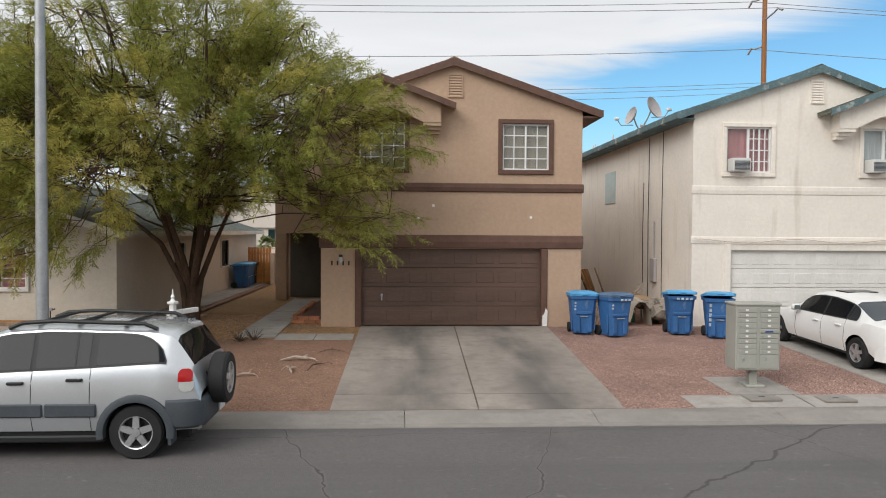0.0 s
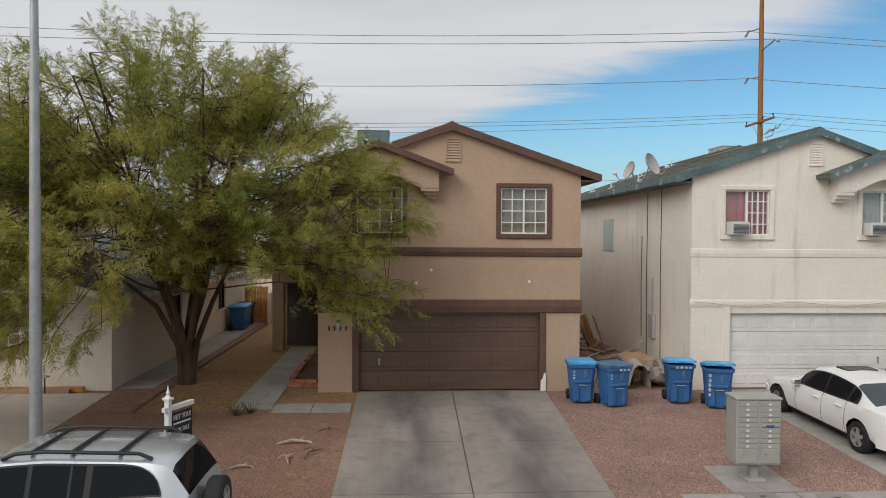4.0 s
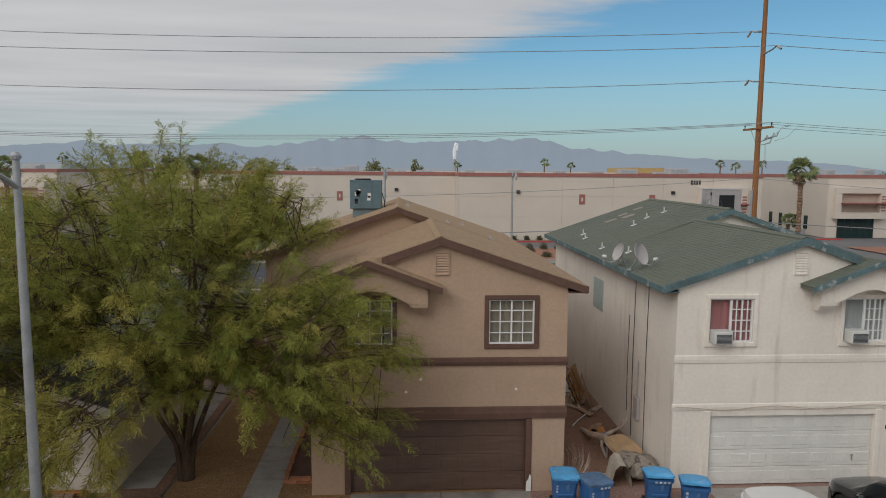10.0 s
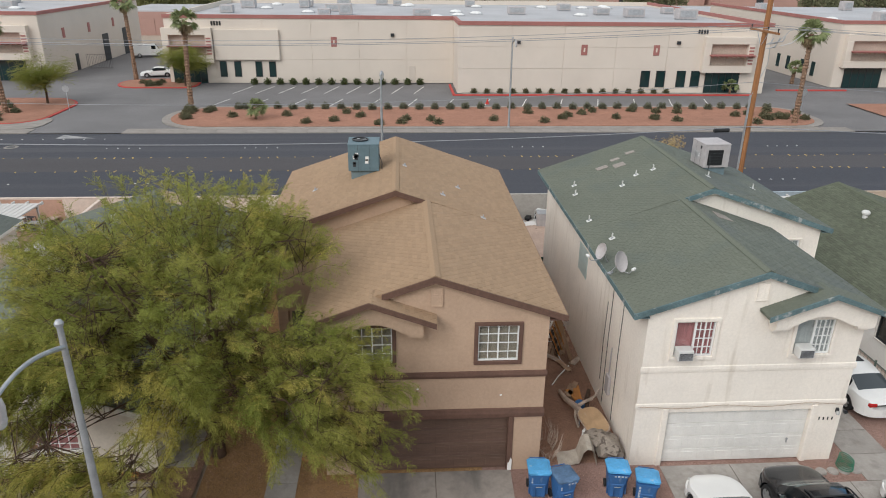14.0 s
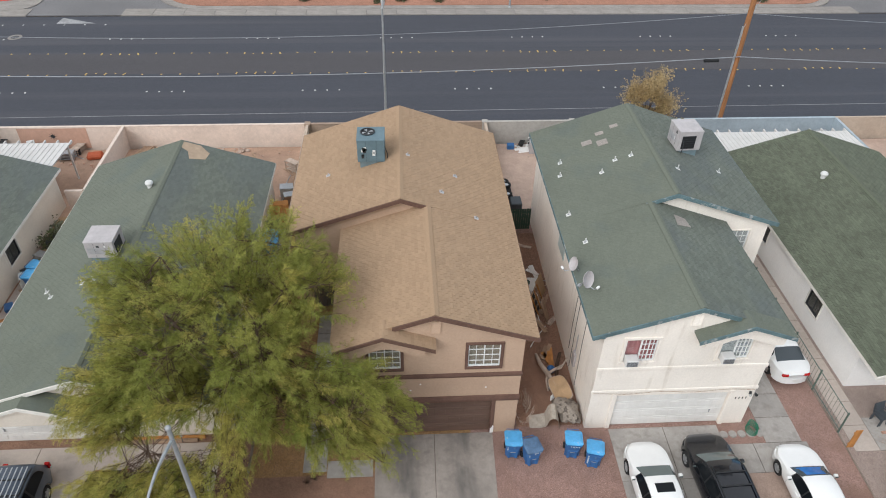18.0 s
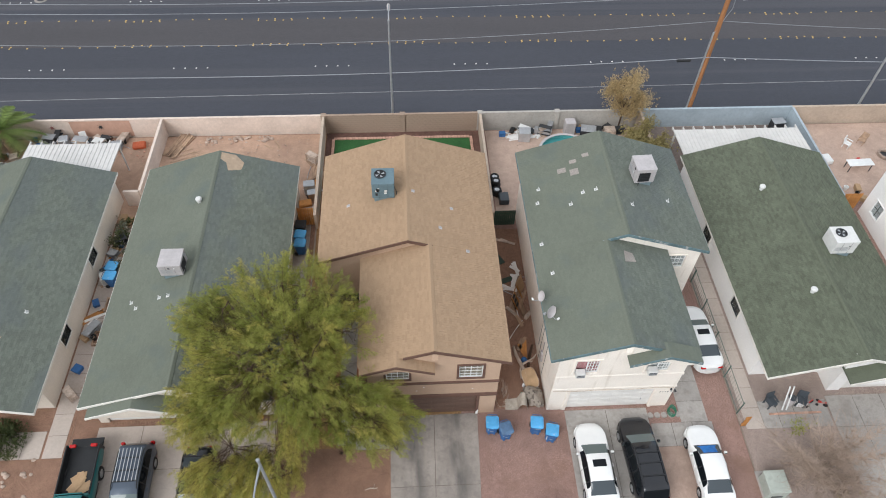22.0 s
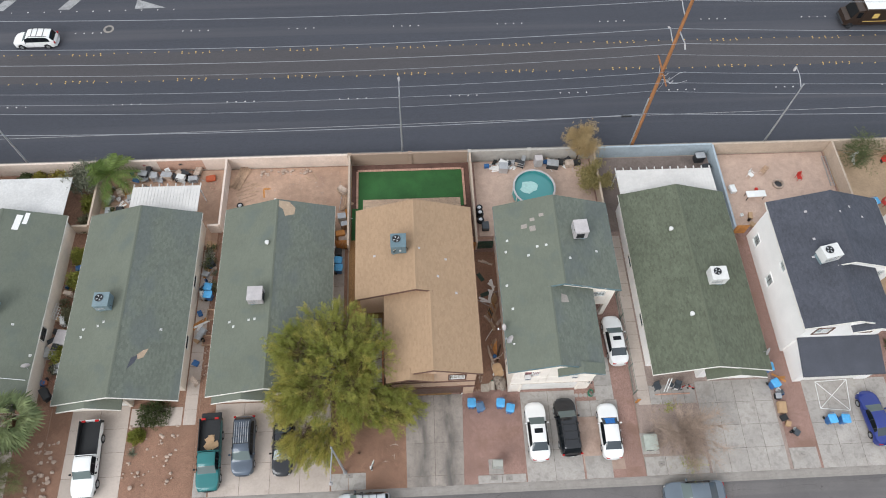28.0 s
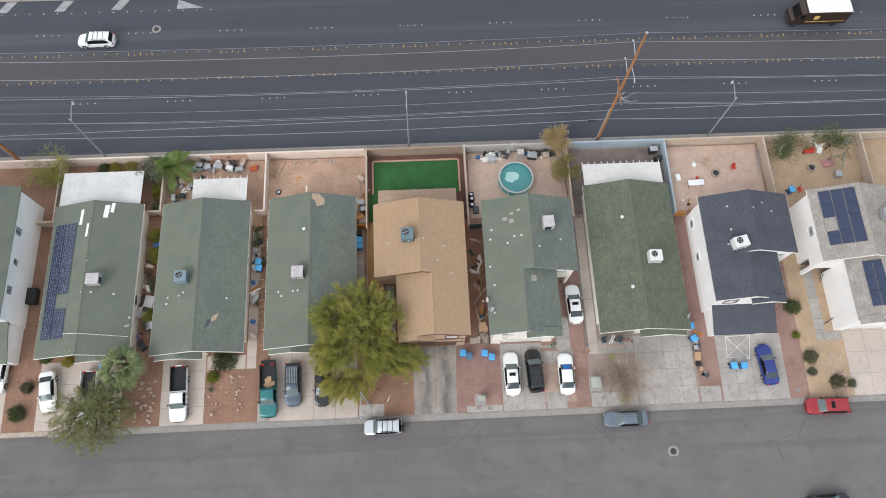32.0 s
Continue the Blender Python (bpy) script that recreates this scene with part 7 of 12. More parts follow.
def tree_gap(p):
    """Free air: over the tan roof and the porch, beside the neighbour's wall, and between the crown and the low skirt to the west."""
    y = p.y + 6.9
    return ((p.x > 1.4 and p.y > -1.6 and p.z < 7.0) or (p.x < -1.4 and p.y > -1.6 and p.z < 4.6)
            or (-3.3 < p.x < -0.4 and p.y < -0.9 and 5.45 - 0.76 * y < p.z < 7.2 - 0.68 * y))


# crown over the yard, a skirt towards the street and the drive, and a bough in front of the tan house
mesquite = big_tree((-6.0, 19.9, gz(19.9)), [(-0.55, -0.2, 5.3, 4.9, 5.4, 4.2, 2.5, 0.60), (-2.4, -5.9, 3.3, 2.9, 1.6, 1.4, 1.7, 0.14), (-4.5, 1.2, 6.4, 1.7, 2.0, 1.6, 1.3, 0.06), (4.0, -3.4, 4.7, 2.0, 2.0, 2.0, 1.7, 0.085), (2.2, 0.2, 7.3, 1.8, 2.2, 1.7, 1.2, 0.07), (-3.7, -2.6, 4.9, 2.35, 2.2, 1.6, 1.8, 0.14), (5.05, -3.7, 2.95, 1.25, 1.0, 0.7, 0.8, 0.016), (5.1, -3.6, 4.7, 1.75, 1.2, 1.4, 0.8, 0.022)], 3,
         "broad feathery green mesquite tree in a gravel yard", sprays=1900, per=22, size=0.30, thick=0.18, yellow=lambda p: (p.y < -5.0 and p.x < 1.2) or (p.x < -4.4 and p.y < 0 and p.z < 6.2), solid_=tree_gap)
for pts, rad in (([(-0.13, -0.08, -0.12), (-0.16, -0.09, 0.5), (-0.24, -0.10, 1.1), (-0.75, -0.3, 2.2), (-1.6, -0.6, 3.0)], [0.10, 0.085, 0.08, 0.065, 0.04]),
                 ([(0.12, 0.02, -0.12), (0.14, 0.02, 0.5), (0.24, 0.05, 1.2), (0.65, 0.1, 2.3), (1.2, -0.1, 3.4)], [0.10, 0.09, 0.085, 0.065, 0.04])):
    part("side_stem", MB().tube(pts, rad, 9), BARK, mesquite, smooth=True)
big_tree((-36.2, 13.0, gz(13.0)), [(0.3, -1.0, 3.6, 4.3, 3.5, 2.2, 2.1, 1.0)], 8, "feathery olive tree leaning over the street", sprays=330, per=22, size=0.40, thick=0.14, leaf=LEAF_DULL)


def shrub(name, label, at, rx, ry, rz, material, seed=1, n=260, size=0.22, group="shrubs", stems=False, tmpl=None, cat="bush"):
    """A low bush: leaf tufts over a rounded, uneven body with gaps."""
    t = thing(name, label, cat, group, at=at)
    r = random.Random(seed)
    P, W, S = [], [], []
    while len(P) < n:
        d = Vector((r.gauss(0, 1), r.gauss(0, 1), abs(r.gauss(0, 1)))).normalized()
        q = r.uniform(0.45, 1.0) * (1 + 0.3 * noise.noise(d * 2 + Vector((seed, 0, 0))))
        P.append((d.x * rx * q, d.y * ry * q, 0.06 + d.z * rz * q))
        W.append((d.x + r.gauss(0, 0.5), d.y + r.gauss(0, 0.5), d.z + r.gauss(0.2, 0.5)))
        S.append(size * r.uniform(0.7, 1.4))
    v, f = scatter(tmpl or clump(6, seed), P, W, S, seed)
    leaf_part("foliage", v, f, material, t)
    mb = MB()
    for i in range(6):
        a = r.uniform(0, 6.28)
        mb.tube([(0, 0, -0.03), (math.cos(a) * rx * 0.3, math.sin(a) * ry * 0.3, rz * 0.4), (math.cos(a) * rx * 0.6, math.sin(a) * ry * 0.6, rz * 0.75)], [0.03, 0.02, 0.008], 4, False)
    tagged(part("stems", mb, BARK, t), kind="stuff")
    return t


def small_tree(at, h, rx, rz, leaf, label, seed, n=700, size=0.3, name="small_tree", trunk=0.07, tmpl=None, low=0.35, bark=BARK):
    """A small tree: leaning stem, a few limbs, an open crown of leaf tufts."""
    t = thing(name, label, "tree", "trees", at=at)
    r = random.Random(seed)
    tr = MB().tube([(0, 0, -0.1), (0.05, 0.03, h * 0.25), (r.uniform(-0.2, 0.2), r.uniform(-0.2, 0.2), h * low)], [trunk * 1.2, trunk, trunk * 0.8], 8)
    pts = []
    for i in range(11):
        a, q = 2 * math.pi * i / 11 + r.uniform(-0.2, 0.2), r.uniform(0.4, 0.95)
        e = (math.cos(a) * rx * q, math.sin(a) * rx * q, h - rz + rz * r.uniform(-0.5, 0.8) * math.sqrt(1 - q * q * 0.8))
        pts += limbs(tr, (0, 0, h * low * 0.9), [e], trunk * 0.55, 0.012, seed + i, 5, 0.4, 5)
    part("trunk", tr, bark, t, smooth=True)
    P, W, S = [], [], []
    while len(P) < n:
        c = r.choice(pts)
        p = c + Vector((r.gauss(0, rx * 0.2), r.gauss(0, rx * 0.2), r.gauss(0, rz * 0.22)))
        if noise.noise(p * (1.2 / rx) + Vector((seed, 0, 0))) < -0.25:
            continue
        P.append(p[:]), W.append((r.gauss(p.x, rx * 0.5), r.gauss(p.y, rx * 0.5), r.gauss(0.0, 0.5))), S.append(size * r.uniform(0.7, 1.4))
    v, f = scatter(tmpl or clump(6, seed), P, W, S, seed)
    leaf_part("crown", v, f, leaf, t)
    return t


def palm(at, h, label, seed, crown=1.7, fan=True, r0=0.28, fronds=34, skirt=True, leaf=None):
    """A palm: rough trunk with old leaf bases and a head of fronds, each a split fan or a feather."""
    t = thing("palm_tree", label, "palm", "palm trees", at=at)
    r = random.Random(seed)
    n = max(5, int(h / 0.16))
    lean = (r.uniform(-0.35, 0.35), r.uniform(-0.2, 0.2))
    pts, rad = [], []
    for i in range(n + 1):
        q = i / n
        pts.append((lean[0] * q * q, lean[1] * q * q, -0.1 + (h + 0.1) * q))
        rad.append(lerp(r0 * 1.2, r0 * 0.9, min(1, q * 3)) * (1.14 if i % 2 else 0.86) * r.uniform(0.92, 1.08))
    tb = MB().tube(pts, rad, 9)
    tb.v = [(a + r.uniform(-0.03, 0.03), b + r.uniform(-0.03, 0.03), c) for a, b, c in tb.v]
    part("trunk", tb, PALM_BARK, t)
    top = Vector(pts[-1])
    for dry in (False, True):
        if dry and not skirt:
            continue
        V, F_ = [], []
        for k in range(fronds if not dry else 14):
            a = r.uniform(0, 2 * math.pi)
            el = math.radians(r.uniform(-30, 80) if not dry else r.uniform(-85, -45))
            L = crown * r.uniform(0.85, 1.12) * (0.75 if dry else 1)
            d = Vector((math.cos(a) * math.cos(el), math.sin(a) * math.cos(el), math.sin(el)))
            sd = Vector((-math.sin(a), math.cos(a), 0))
            ro = r.uniform(-1.0, 1.0)
            sd = sd * math.cos(ro) + d.cross(sd) * math.sin(ro) if fan else sd
            if fan:
                c = top + d * L * 0.5
                w_ = sd * 0.02
                base = len(V)
                V += [(top + w_)[:], (top - w_)[:], c[:]]
                F_.append((base, base + 1, base + 2))
                m = 13
                for i in range(m):
                    th = math.radians(-78 + 156 * i / (m - 1))
                    q = L * 0.6 * (1.0 - 0.25 * abs(th) / 1.4) * r.uniform(0.9, 1.08)
                    wy = d * math.cos(th) + sd * math.sin(th)
                    sw = (sd * math.cos(th) - d * math.sin(th)) * (0.045 * L)
                    mid = c + wy * q * 0.55 + Vector((0, 0, -0.05 * q))
                    tip = c + wy * q + Vector((0, 0, -0.34 * q))
                    base = len(V)
                    V += [c[:], (mid + sw)[:], (mid - sw)[:], tip[:]]
                    F_ += [(base, base + 1, base + 2), (base + 1, base + 3, base + 2)]
            else:
                el = max(el, radians(-5))
                d = Vector((math.cos(a) * math.cos(el), math.sin(a) * math.cos(el), math.sin(el)))
                m = 26
                for i in range(m):
                    q = (i + 1) / m
                    c = top + d * L * q + Vector((0, 0, -0.55 * L * q * q))
                    for s in (-1, 1):
                        ll = L * 0.24 * math.sin(math.pi * min(1, q * 0.9 + 0.08))
                        e = c + sd * s * ll + d * ll * 0.6 + Vector((0, 0, -ll * 0.25))
                        base = len(V)
                        V += [c[:], (c + d * 0.07 * L / 2)[:], e[:]]
                        F_.append((base, base + 1, base + 2))
        me = bpy.data.meshes.new("crown")
        me.from_pydata(V, [], F_)
        me.materials.append(LEAF_PALM_DRY if dry else leaf or LEAF_PALM)
        o = new("dry_skirt" if dry else "crown", me)
        o.parent = t
    return t


# far side of the wide road
palm((-36.4, 101.6, -0.3), 10.3, "tall fan palm on the parking island", 1, 1.75, r0=0.28)
palm((-23.3, 81.0, -0.3), 9.6, "tall fan palm in the planting strip", 2, 1.75, r0=0.28)
palm((-42.6, 78.8, -0.3), 9.2, "tall fan palm in the planting bed", 3, 1.75, r0=0.28)
palm((43.3, 73.0, -0.3), 9.4, "tall fan palm in the planting strip", 4, 1.75, r0=0.28)
palm((-15.0, 75.3, -0.25), 1.2, "young fan palm in the planting strip", 5, 1.25, r0=0.16, skirt=False)
palm((57.5, 99.8, -0.3), 2.3, "short palm by the entrance", 6, 1.2, skirt=False)
palm((44.0, 90.6, -0.3), 1.0, "young palm by the entrance", 7, 1.2, r0=0.15, skirt=False)
small_tree((-40.6, 84.2, -0.3), 6.4, 2.7, 2.3, LEAF_TREE, "feathery light green tree in the planting bed", 21, 4800, 0.6, tmpl=strand(6), trunk=0.13)
small_tree((-28.2, 96.4, -0.3), 5.8, 2.6, 2.1, LEAF_TREE, "feathery light green tree on the parking island", 22, 4200, 0.6, tmpl=strand(6), trunk=0.12)
hedge = shrub("hedge_bush", "small clipped bush in a row", (-19.5, 98.6, -0.3), 0.45, 0.42, 0.7, LEAF_BUSH, 1, 120, 0.22, "hedge bushes")
for i in range(1, 14):
    copy_thing(hedge, pose(-19.5 + i * 1.75, 98.6, -0.3, 0, 0, i * 67))
low_h = shrub("hedge_bush", "small clipped bush below the wall", (10.0, 90.9, -0.2), 0.42, 0.36, 0.6, LEAF_OLIVE, 2, 110, 0.2, "hedge bushes")
for i in range(1, 16):
    copy_thing(low_h, pose(10.0 + i * 1.7, 90.9, -0.2, 0, 0, i * 71))
row = shrub("desert_bush", "grey-green desert bush in the planting strip", (-18, 80.8, -0.22), 0.5, 0.45, 0.6, LEAF_GREY, 3, 110, 0.2, "desert bushes")
rr = random.Random(17)
for i in range(1, 36):
    o = copy_thing(row, pose(-19 + i * 1.8, 80.8 + rr.uniform(-0.3, 0.3), -0.22, 0, 0, i * 53))
rb = shrub("desert_bush", "low green desert bush in red gravel", (-12, 77, -0.22), 0.55, 0.55, 0.5, LEAF_OLIVE, 4, 110, 0.2, "desert bushes")
for i in range(1, 30):
    x = rr.uniform(-19, 44)
    copy_thing(rb, pose(x, rr.uniform(72.5, 79.5), -0.22, 0, 0, i * 37))
for i in range(18):
    copy_thing(rb, pose(*((rr.uniform(-23.5, -20.5), rr.uniform(75, 81)) if i < 9 else (rr.uniform(40, 46), rr.uniform(72.5, 79))), -0.22, 0, 0, i * 61))
for i in range(20):
    copy_thing(rb, pose(rr.uniform(-56, -38.6), rr.uniform(74.5, 84), -0.24, 0, 0, i * 47))
for i in range(9):
    copy_thing(rb, pose(rr.uniform(-36.0, -28.5), rr.uniform(96.4, 99.5), -0.24, 0, 0, i * 31))

# plots
palm((-29.9, 41.8, gz(41)), 2.3, "palm with long green feather fronds in a back yard", 11, 3.0, fan=False, r0=0.3, fronds=30, skirt=False, leaf=LEAF_FROND)
palm((-33.0, 16.9, gz(16.9)), 4.0, "shaggy fan palm in a front yard", 12, 2.45, fronds=46)
small_tree((17.35, 43.2, gz(43)), 6.0, 1.55, 2.0, LEAF_AUTUMN, "slim tree with dry golden leaves by the back wall", 31, 2500, 0.17, trunk=0.07)
small_tree((18.6, 40.3, gz(40)), 2.9, 1.6, 1.2, LEAF_PALE, "bushy tree with pale olive-gold leaves", 32, 2600, 0.19, trunk=0.05)
small_tree((-45.2, 42.3, gz(42)), 3.8, 2.6, 1.5, LEAF_TREE, "feathery green tree by the back wall", 33, 900, 0.4, tmpl=feather(6))
small_tree((-32.6, 42.0, gz(42)), 3.2, 2.0, 1.4, LEAF_GREY, "grey-green bushy tree by the back wall", 34, 800, 0.28)
small_tree((47.4, 41.9, gz(42)), 3.4, 2.2, 1.5, LEAF_BUSH, "green feathery tree by the back wall", 35, 900, 0.4, tmpl=feather(6))
small_tree((53.0, 42.4, gz(42)), 3.4, 2.4, 1.5, LEAF_BUSH, "green feathery tree by the back wall", 36, 900, 0.4, tmpl=feather(6))
for i, (x, y, a, b, m_) in enumerate(((-32.2, 39.5, 0.7, 1.6, LEAF_TREE), (-32.1, 37.2, 0.6, 1.4, LEAF_OLIVE), (-32.0, 33.5, 0.6, 1.5, LEAF_TREE), (-31.9, 31.0, 0.7, 1.6, LEAF_TREE), (-31.8, 27.5, 0.55, 1.2, LEAF_OLIVE), (-31.9, 23.6, 0.7, 1.3, LEAF_TREE),
                                      (-36.0, 43.0, 1.0, 0.8, LEAF_YELLOW), (-39.5, 42.9, 0.8, 0.8, LEAF_BUSH), (-38.0, 43.0, 0.6, 0.6, LEAF_YELLOW))):
    shrub("garden_bush", "bushy green shrub along the side of the house" if i < 6 else "yellow and green shrub by the back wall", (x, y, gz(y)), a, a * 1.6, b, m_, 40 + i, 240, 0.24)
for i, (x, y, a, b, m_, lab) in enumerate(((-22.7, 18.0, 1.5, 0.75, LEAF_BUSH, "dense clipped green bush below the front window"), (-24.0, 16.2, 0.7, 0.8, LEAF_TREE, "bright green bush in the dirt yard"),
                                           (-45.6, 13.0, 1.1, 0.9, LEAF_BUSH, "green bush by the drive"), (-44.8, 15.8, 0.7, 0.8, LEAF_OLIVE, "small green bush by the drive"), (-43.2, 19.2, 0.8, 0.7, LEAF_BUSH, "green bush below the house wall"), (-40.6, 18.6, 0.6, 0.6, LEAF_YELLOW, "yellow-green bush below the wall"),
                                           (44.0, 21.6, 1.0, 1.1, LEAF_BUSH, "round dark green bush"), (45.0, 15.6, 0.9, 0.9, LEAF_OLIVE, "round olive bush in red gravel"), (47.6, 12.7, 0.9, 0.9, LEAF_OLIVE, "olive bush by the kerb"), (49.2, 12.4, 0.5, 0.5, LEAF_GREY, "small grey bush near the kerb"),
                                           (43.3, 23.8, 0.4, 0.5, LEAF_BUSH, "small green plant in red gravel"), (43.8, 18.2, 0.4, 0.5, LEAF_TREE, "small green plant in red gravel"), (44.9, 13.9, 0.5, 0.4, LEAF_GREY, "dry grey bush in red gravel"))):
    shrub("garden_bush", lab, (x, y, gz(y)), a, a * 0.9, b, m_, 60 + i, int(200 + 260 * a), 0.2)
agave = thing("yucca_plant", "spiky grey-green yucca in a dirt yard", "plant", at=(-24.2, 14.8, gz(14.8)))
mb = MB()
for i in range(46):
    a, e_ = rr.uniform(0, 6.28), rr.uniform(0.1, 1.3)
    L = rr.uniform(0.5, 0.8)
    d = Vector((math.cos(a) * math.cos(e_), math.sin(a) * math.cos(e_), math.sin(e_)))
    s = Vector((-math.sin(a), math.cos(a), 0)) * 0.035
    mb.add([(s)[:], (-s)[:], (d * L)[:]], [(0, 1, 2)])
part("leaves", mb, LEAF_GREY, agave)

# the bare tree in front of the mottled roof
bare = thing("bare_tree", "pale leafless tree with a few green tufts in a gravel yard", "tree", "trees", at=(22.3, 14.4, gz(14.4)))
mb = MB()
r_ = random.Random(77)
stems = []
for i in range(40):
    a, q = r_.uniform(0, 6.28), r_.uniform(0.5, 1.0)
    stems += limbs(mb, (0, 0, 0.25), [(math.cos(a) * 3.0 * q, math.sin(a) * 3.0 * q - 0.4, r_.uniform(1.4, 3.0))], 0.034, 0.007, 80 + i, 6, 0.5, 5)
part("limbs", mb, WOOD_TWIG, bare)
mb = MB()
for i in range(3600):
    s = r_.choice(stems)
    e = s + Vector((r_.gauss(0, 0.5) + s.x * 0.18, r_.gauss(0, 0.5) + s.y * 0.18, r_.uniform(0.0, 0.7)))
    mb.tube([s, s.lerp(e, 0.5) + Vector((0, 0, 0.05)), e], [0.009, 0.007, 0.004], 3, False)
tagged(part("fine_branching", mb, WOOD_TWIG, bare, fix=False), kind="stuff")
P = [(r_.gauss(0.3, 0.5), r_.gauss(-2.6, 0.35), r_.uniform(0.8, 1.6)) for _ in range(160)] + [(r_.gauss(-1.0, 0.4), r_.gauss(1.9, 0.3), r_.uniform(1.4, 2.2)) for _ in range(50)]
v, f = scatter(clump(5, 3), P, [(r_.gauss(0, 1), r_.gauss(0, 1), r_.gauss(0, 1)) for _ in P], [0.16] * len(P), 5)
leaf_part("green_foliage", v, f, LEAF_TREE, bare, "small green leaf tufts")

# ---- vehicles ----
def paint(name, col, rough=0.35, metal=0.0, var=0.05):
    return mat(name, col, rough, var, 0.8, 60, 0.03, 0.0, metal=metal, coat=0.6)


def curve_at(pts, t):
    for (a, za), (b, zb) in zip(pts, pts[1:]):
        if t <= b:
            q = (t - a) / (b - a) if b > a else 0
            return lerp(za, zb, q)
    return pts[-1][1]


def soft_at(pts, t, k=0.014):
    """The line with its corners eased."""
    return sum(curve_at(pts, min(1, max(0, t + d * k))) for d in (-1, -0.5, 0, 0.5, 1)) / 5


def wheel(car_, x, y, r, w, rim_m, spokes=5, z=None, lying=None):
    s = 1 if y > 0 else -1
    z = r if z is None else z
    prof = [(r * 0.62, -w / 2), (r * 0.93, -w / 2), (r, -w / 2 + 0.03), (r, w / 2 - 0.03), (r * 0.93, w / 2), (r * 0.62, w / 2)]
    M = Matrix.Translation((x, y, z)) if lying is None else Matrix.Translation((x, y, z)) @ lying
    t = part("wheel", MB().lathe(prof, 26, (0, 0, 0), "y").xf(M), RUBBER, car_, smooth=True)
    part("rim", MB().lathe([(r * 0.66, s * w * 0.47), (r * 0.63, s * w * 0.5), (r * 0.58, s * w * 0.46), (r * 0.56, s * w * 0.1)], 26, (0, 0, 0), "y").xf(M), rim_m, t, smooth=True)
    part("wheel_well_disc", MB().lathe([(0.0, s * w * 0.12), (r * 0.6, s * w * 0.12)], 20, (0, 0, 0), "y").xf(M), PLASTIC_BLACK, t)
    sp = MB()
    for k in range(spokes):
        a = 2 * math.pi * k / spokes + 0.3
        ca, sa = math.cos(a), math.sin(a)
        for q0, q1, h0, h1 in ((0.02, 0.60, 0.046, 0.034),):
            pts = []
            for q, h in ((q0, h0), (q1, h1)):
                for e in (-1, 1):
                    pts.append((ca * r * q - sa * h * e * r / 0.33, sa * r * q + ca * h * e * r / 0.33))
            y0, y1 = s * w * 0.32, s * w * 0.46
            sp.add([(p[0], y0, p[1]) for p in pts] + [(p[0], y1, p[1]) for p in pts], [(0, 1, 3, 2), (4, 6, 7, 5), (0, 2, 6, 4), (1, 5, 7, 3), (0, 4, 5, 1), (2, 3, 7, 6)])
    sp.lathe([(0.0, s * w * 0.5), (r * 0.16, s * w * 0.49), (r * 0.18, s * w * 0.36)], 12, (0, 0, 0), "y")
    part("spokes", sp.xf(M), rim_m, t)
    return t


SHAPES = {
    # length, width, wheel radius, wheel places, roof line, belt line, glass: windscreen base/top, rear top/base, side panes
    "sedan": dict(L=4.65, W=1.76, r=0.315, ax=(0.195, 0.79), top=[(0, 0.56), (0.015, 0.66), (0.05, 0.73), (0.27, 0.93), (0.40, 1.33), (0.48, 1.41), (0.58, 1.42), (0.68, 1.37), (0.74, 1.29), (0.855, 1.03), (0.97, 1.00), (0.99, 0.92), (1, 0.70)],
                  belt=[(0, 0.55), (0.05, 0.68), (0.27, 0.87), (0.60, 0.91), (0.86, 0.95), (0.985, 0.90), (1, 0.68)], ws=(0.275, 0.41), rw=(0.715, 0.85), side=((0.36, 0.54), (0.555, 0.70), (0.712, 0.765)), roof_w=0.70),
    "suv": dict(L=4.25, W=1.74, r=0.345, ax=(0.19, 0.815), top=[(0, 0.66), (0.015, 0.82), (0.05, 0.90), (0.24, 1.09), (0.36, 1.58), (0.42, 1.67), (0.55, 1.705), (0.85, 1.665), (0.924, 1.60), (0.981, 1.15), (0.993, 1.03), (1, 0.70)],
                belt=[(0, 0.64), (0.05, 0.84), (0.25, 1.06), (0.6, 1.13), (0.88, 1.20), (0.974, 1.16), (0.992, 1.0), (1, 0.68)], ws=(0.25, 0.375), rw=(0.924, 0.974), side=((0.325, 0.505), (0.52, 0.675), (0.695, 0.895)), roof_w=0.74),
    "wagon": dict(L=4.85, W=1.86, r=0.34, ax=(0.19, 0.79), top=[(0, 0.62), (0.015, 0.76), (0.05, 0.84), (0.23, 1.02), (0.36, 1.55), (0.43, 1.66), (0.55, 1.70), (0.88, 1.63), (0.915, 1.56), (0.975, 1.02), (0.99, 0.9), (1, 0.66)],
                  belt=[(0, 0.6), (0.05, 0.80), (0.25, 0.98), (0.6, 1.02), (0.95, 1.05), (0.985, 0.92), (1, 0.64)], ws=(0.24, 0.37), rw=(0.91, 0.972), side=((0.32, 0.49), (0.505, 0.66), (0.68, 0.89)), roof_w=0.74),
    "pickup": dict(L=5.9, W=1.92, r=0.38, ax=(0.17, 0.76), top=[(0, 0.78), (0.012, 0.95), (0.04, 1.03), (0.22, 1.14), (0.31, 1.62), (0.35, 1.70), (0.47, 1.70), (0.505, 1.62), (0.52, 1.22), (0.97, 1.22), (1, 1.15)],
                   belt=[(0, 0.76), (0.04, 0.98), (0.22, 1.08), (0.51, 1.14), (0.97, 1.16), (1, 1.08)], ws=(0.225, 0.315), rw=(0.503, 0.518), side=((0.275, 0.40), (0.415, 0.495)), roof_w=0.74, bed=0.53),
}


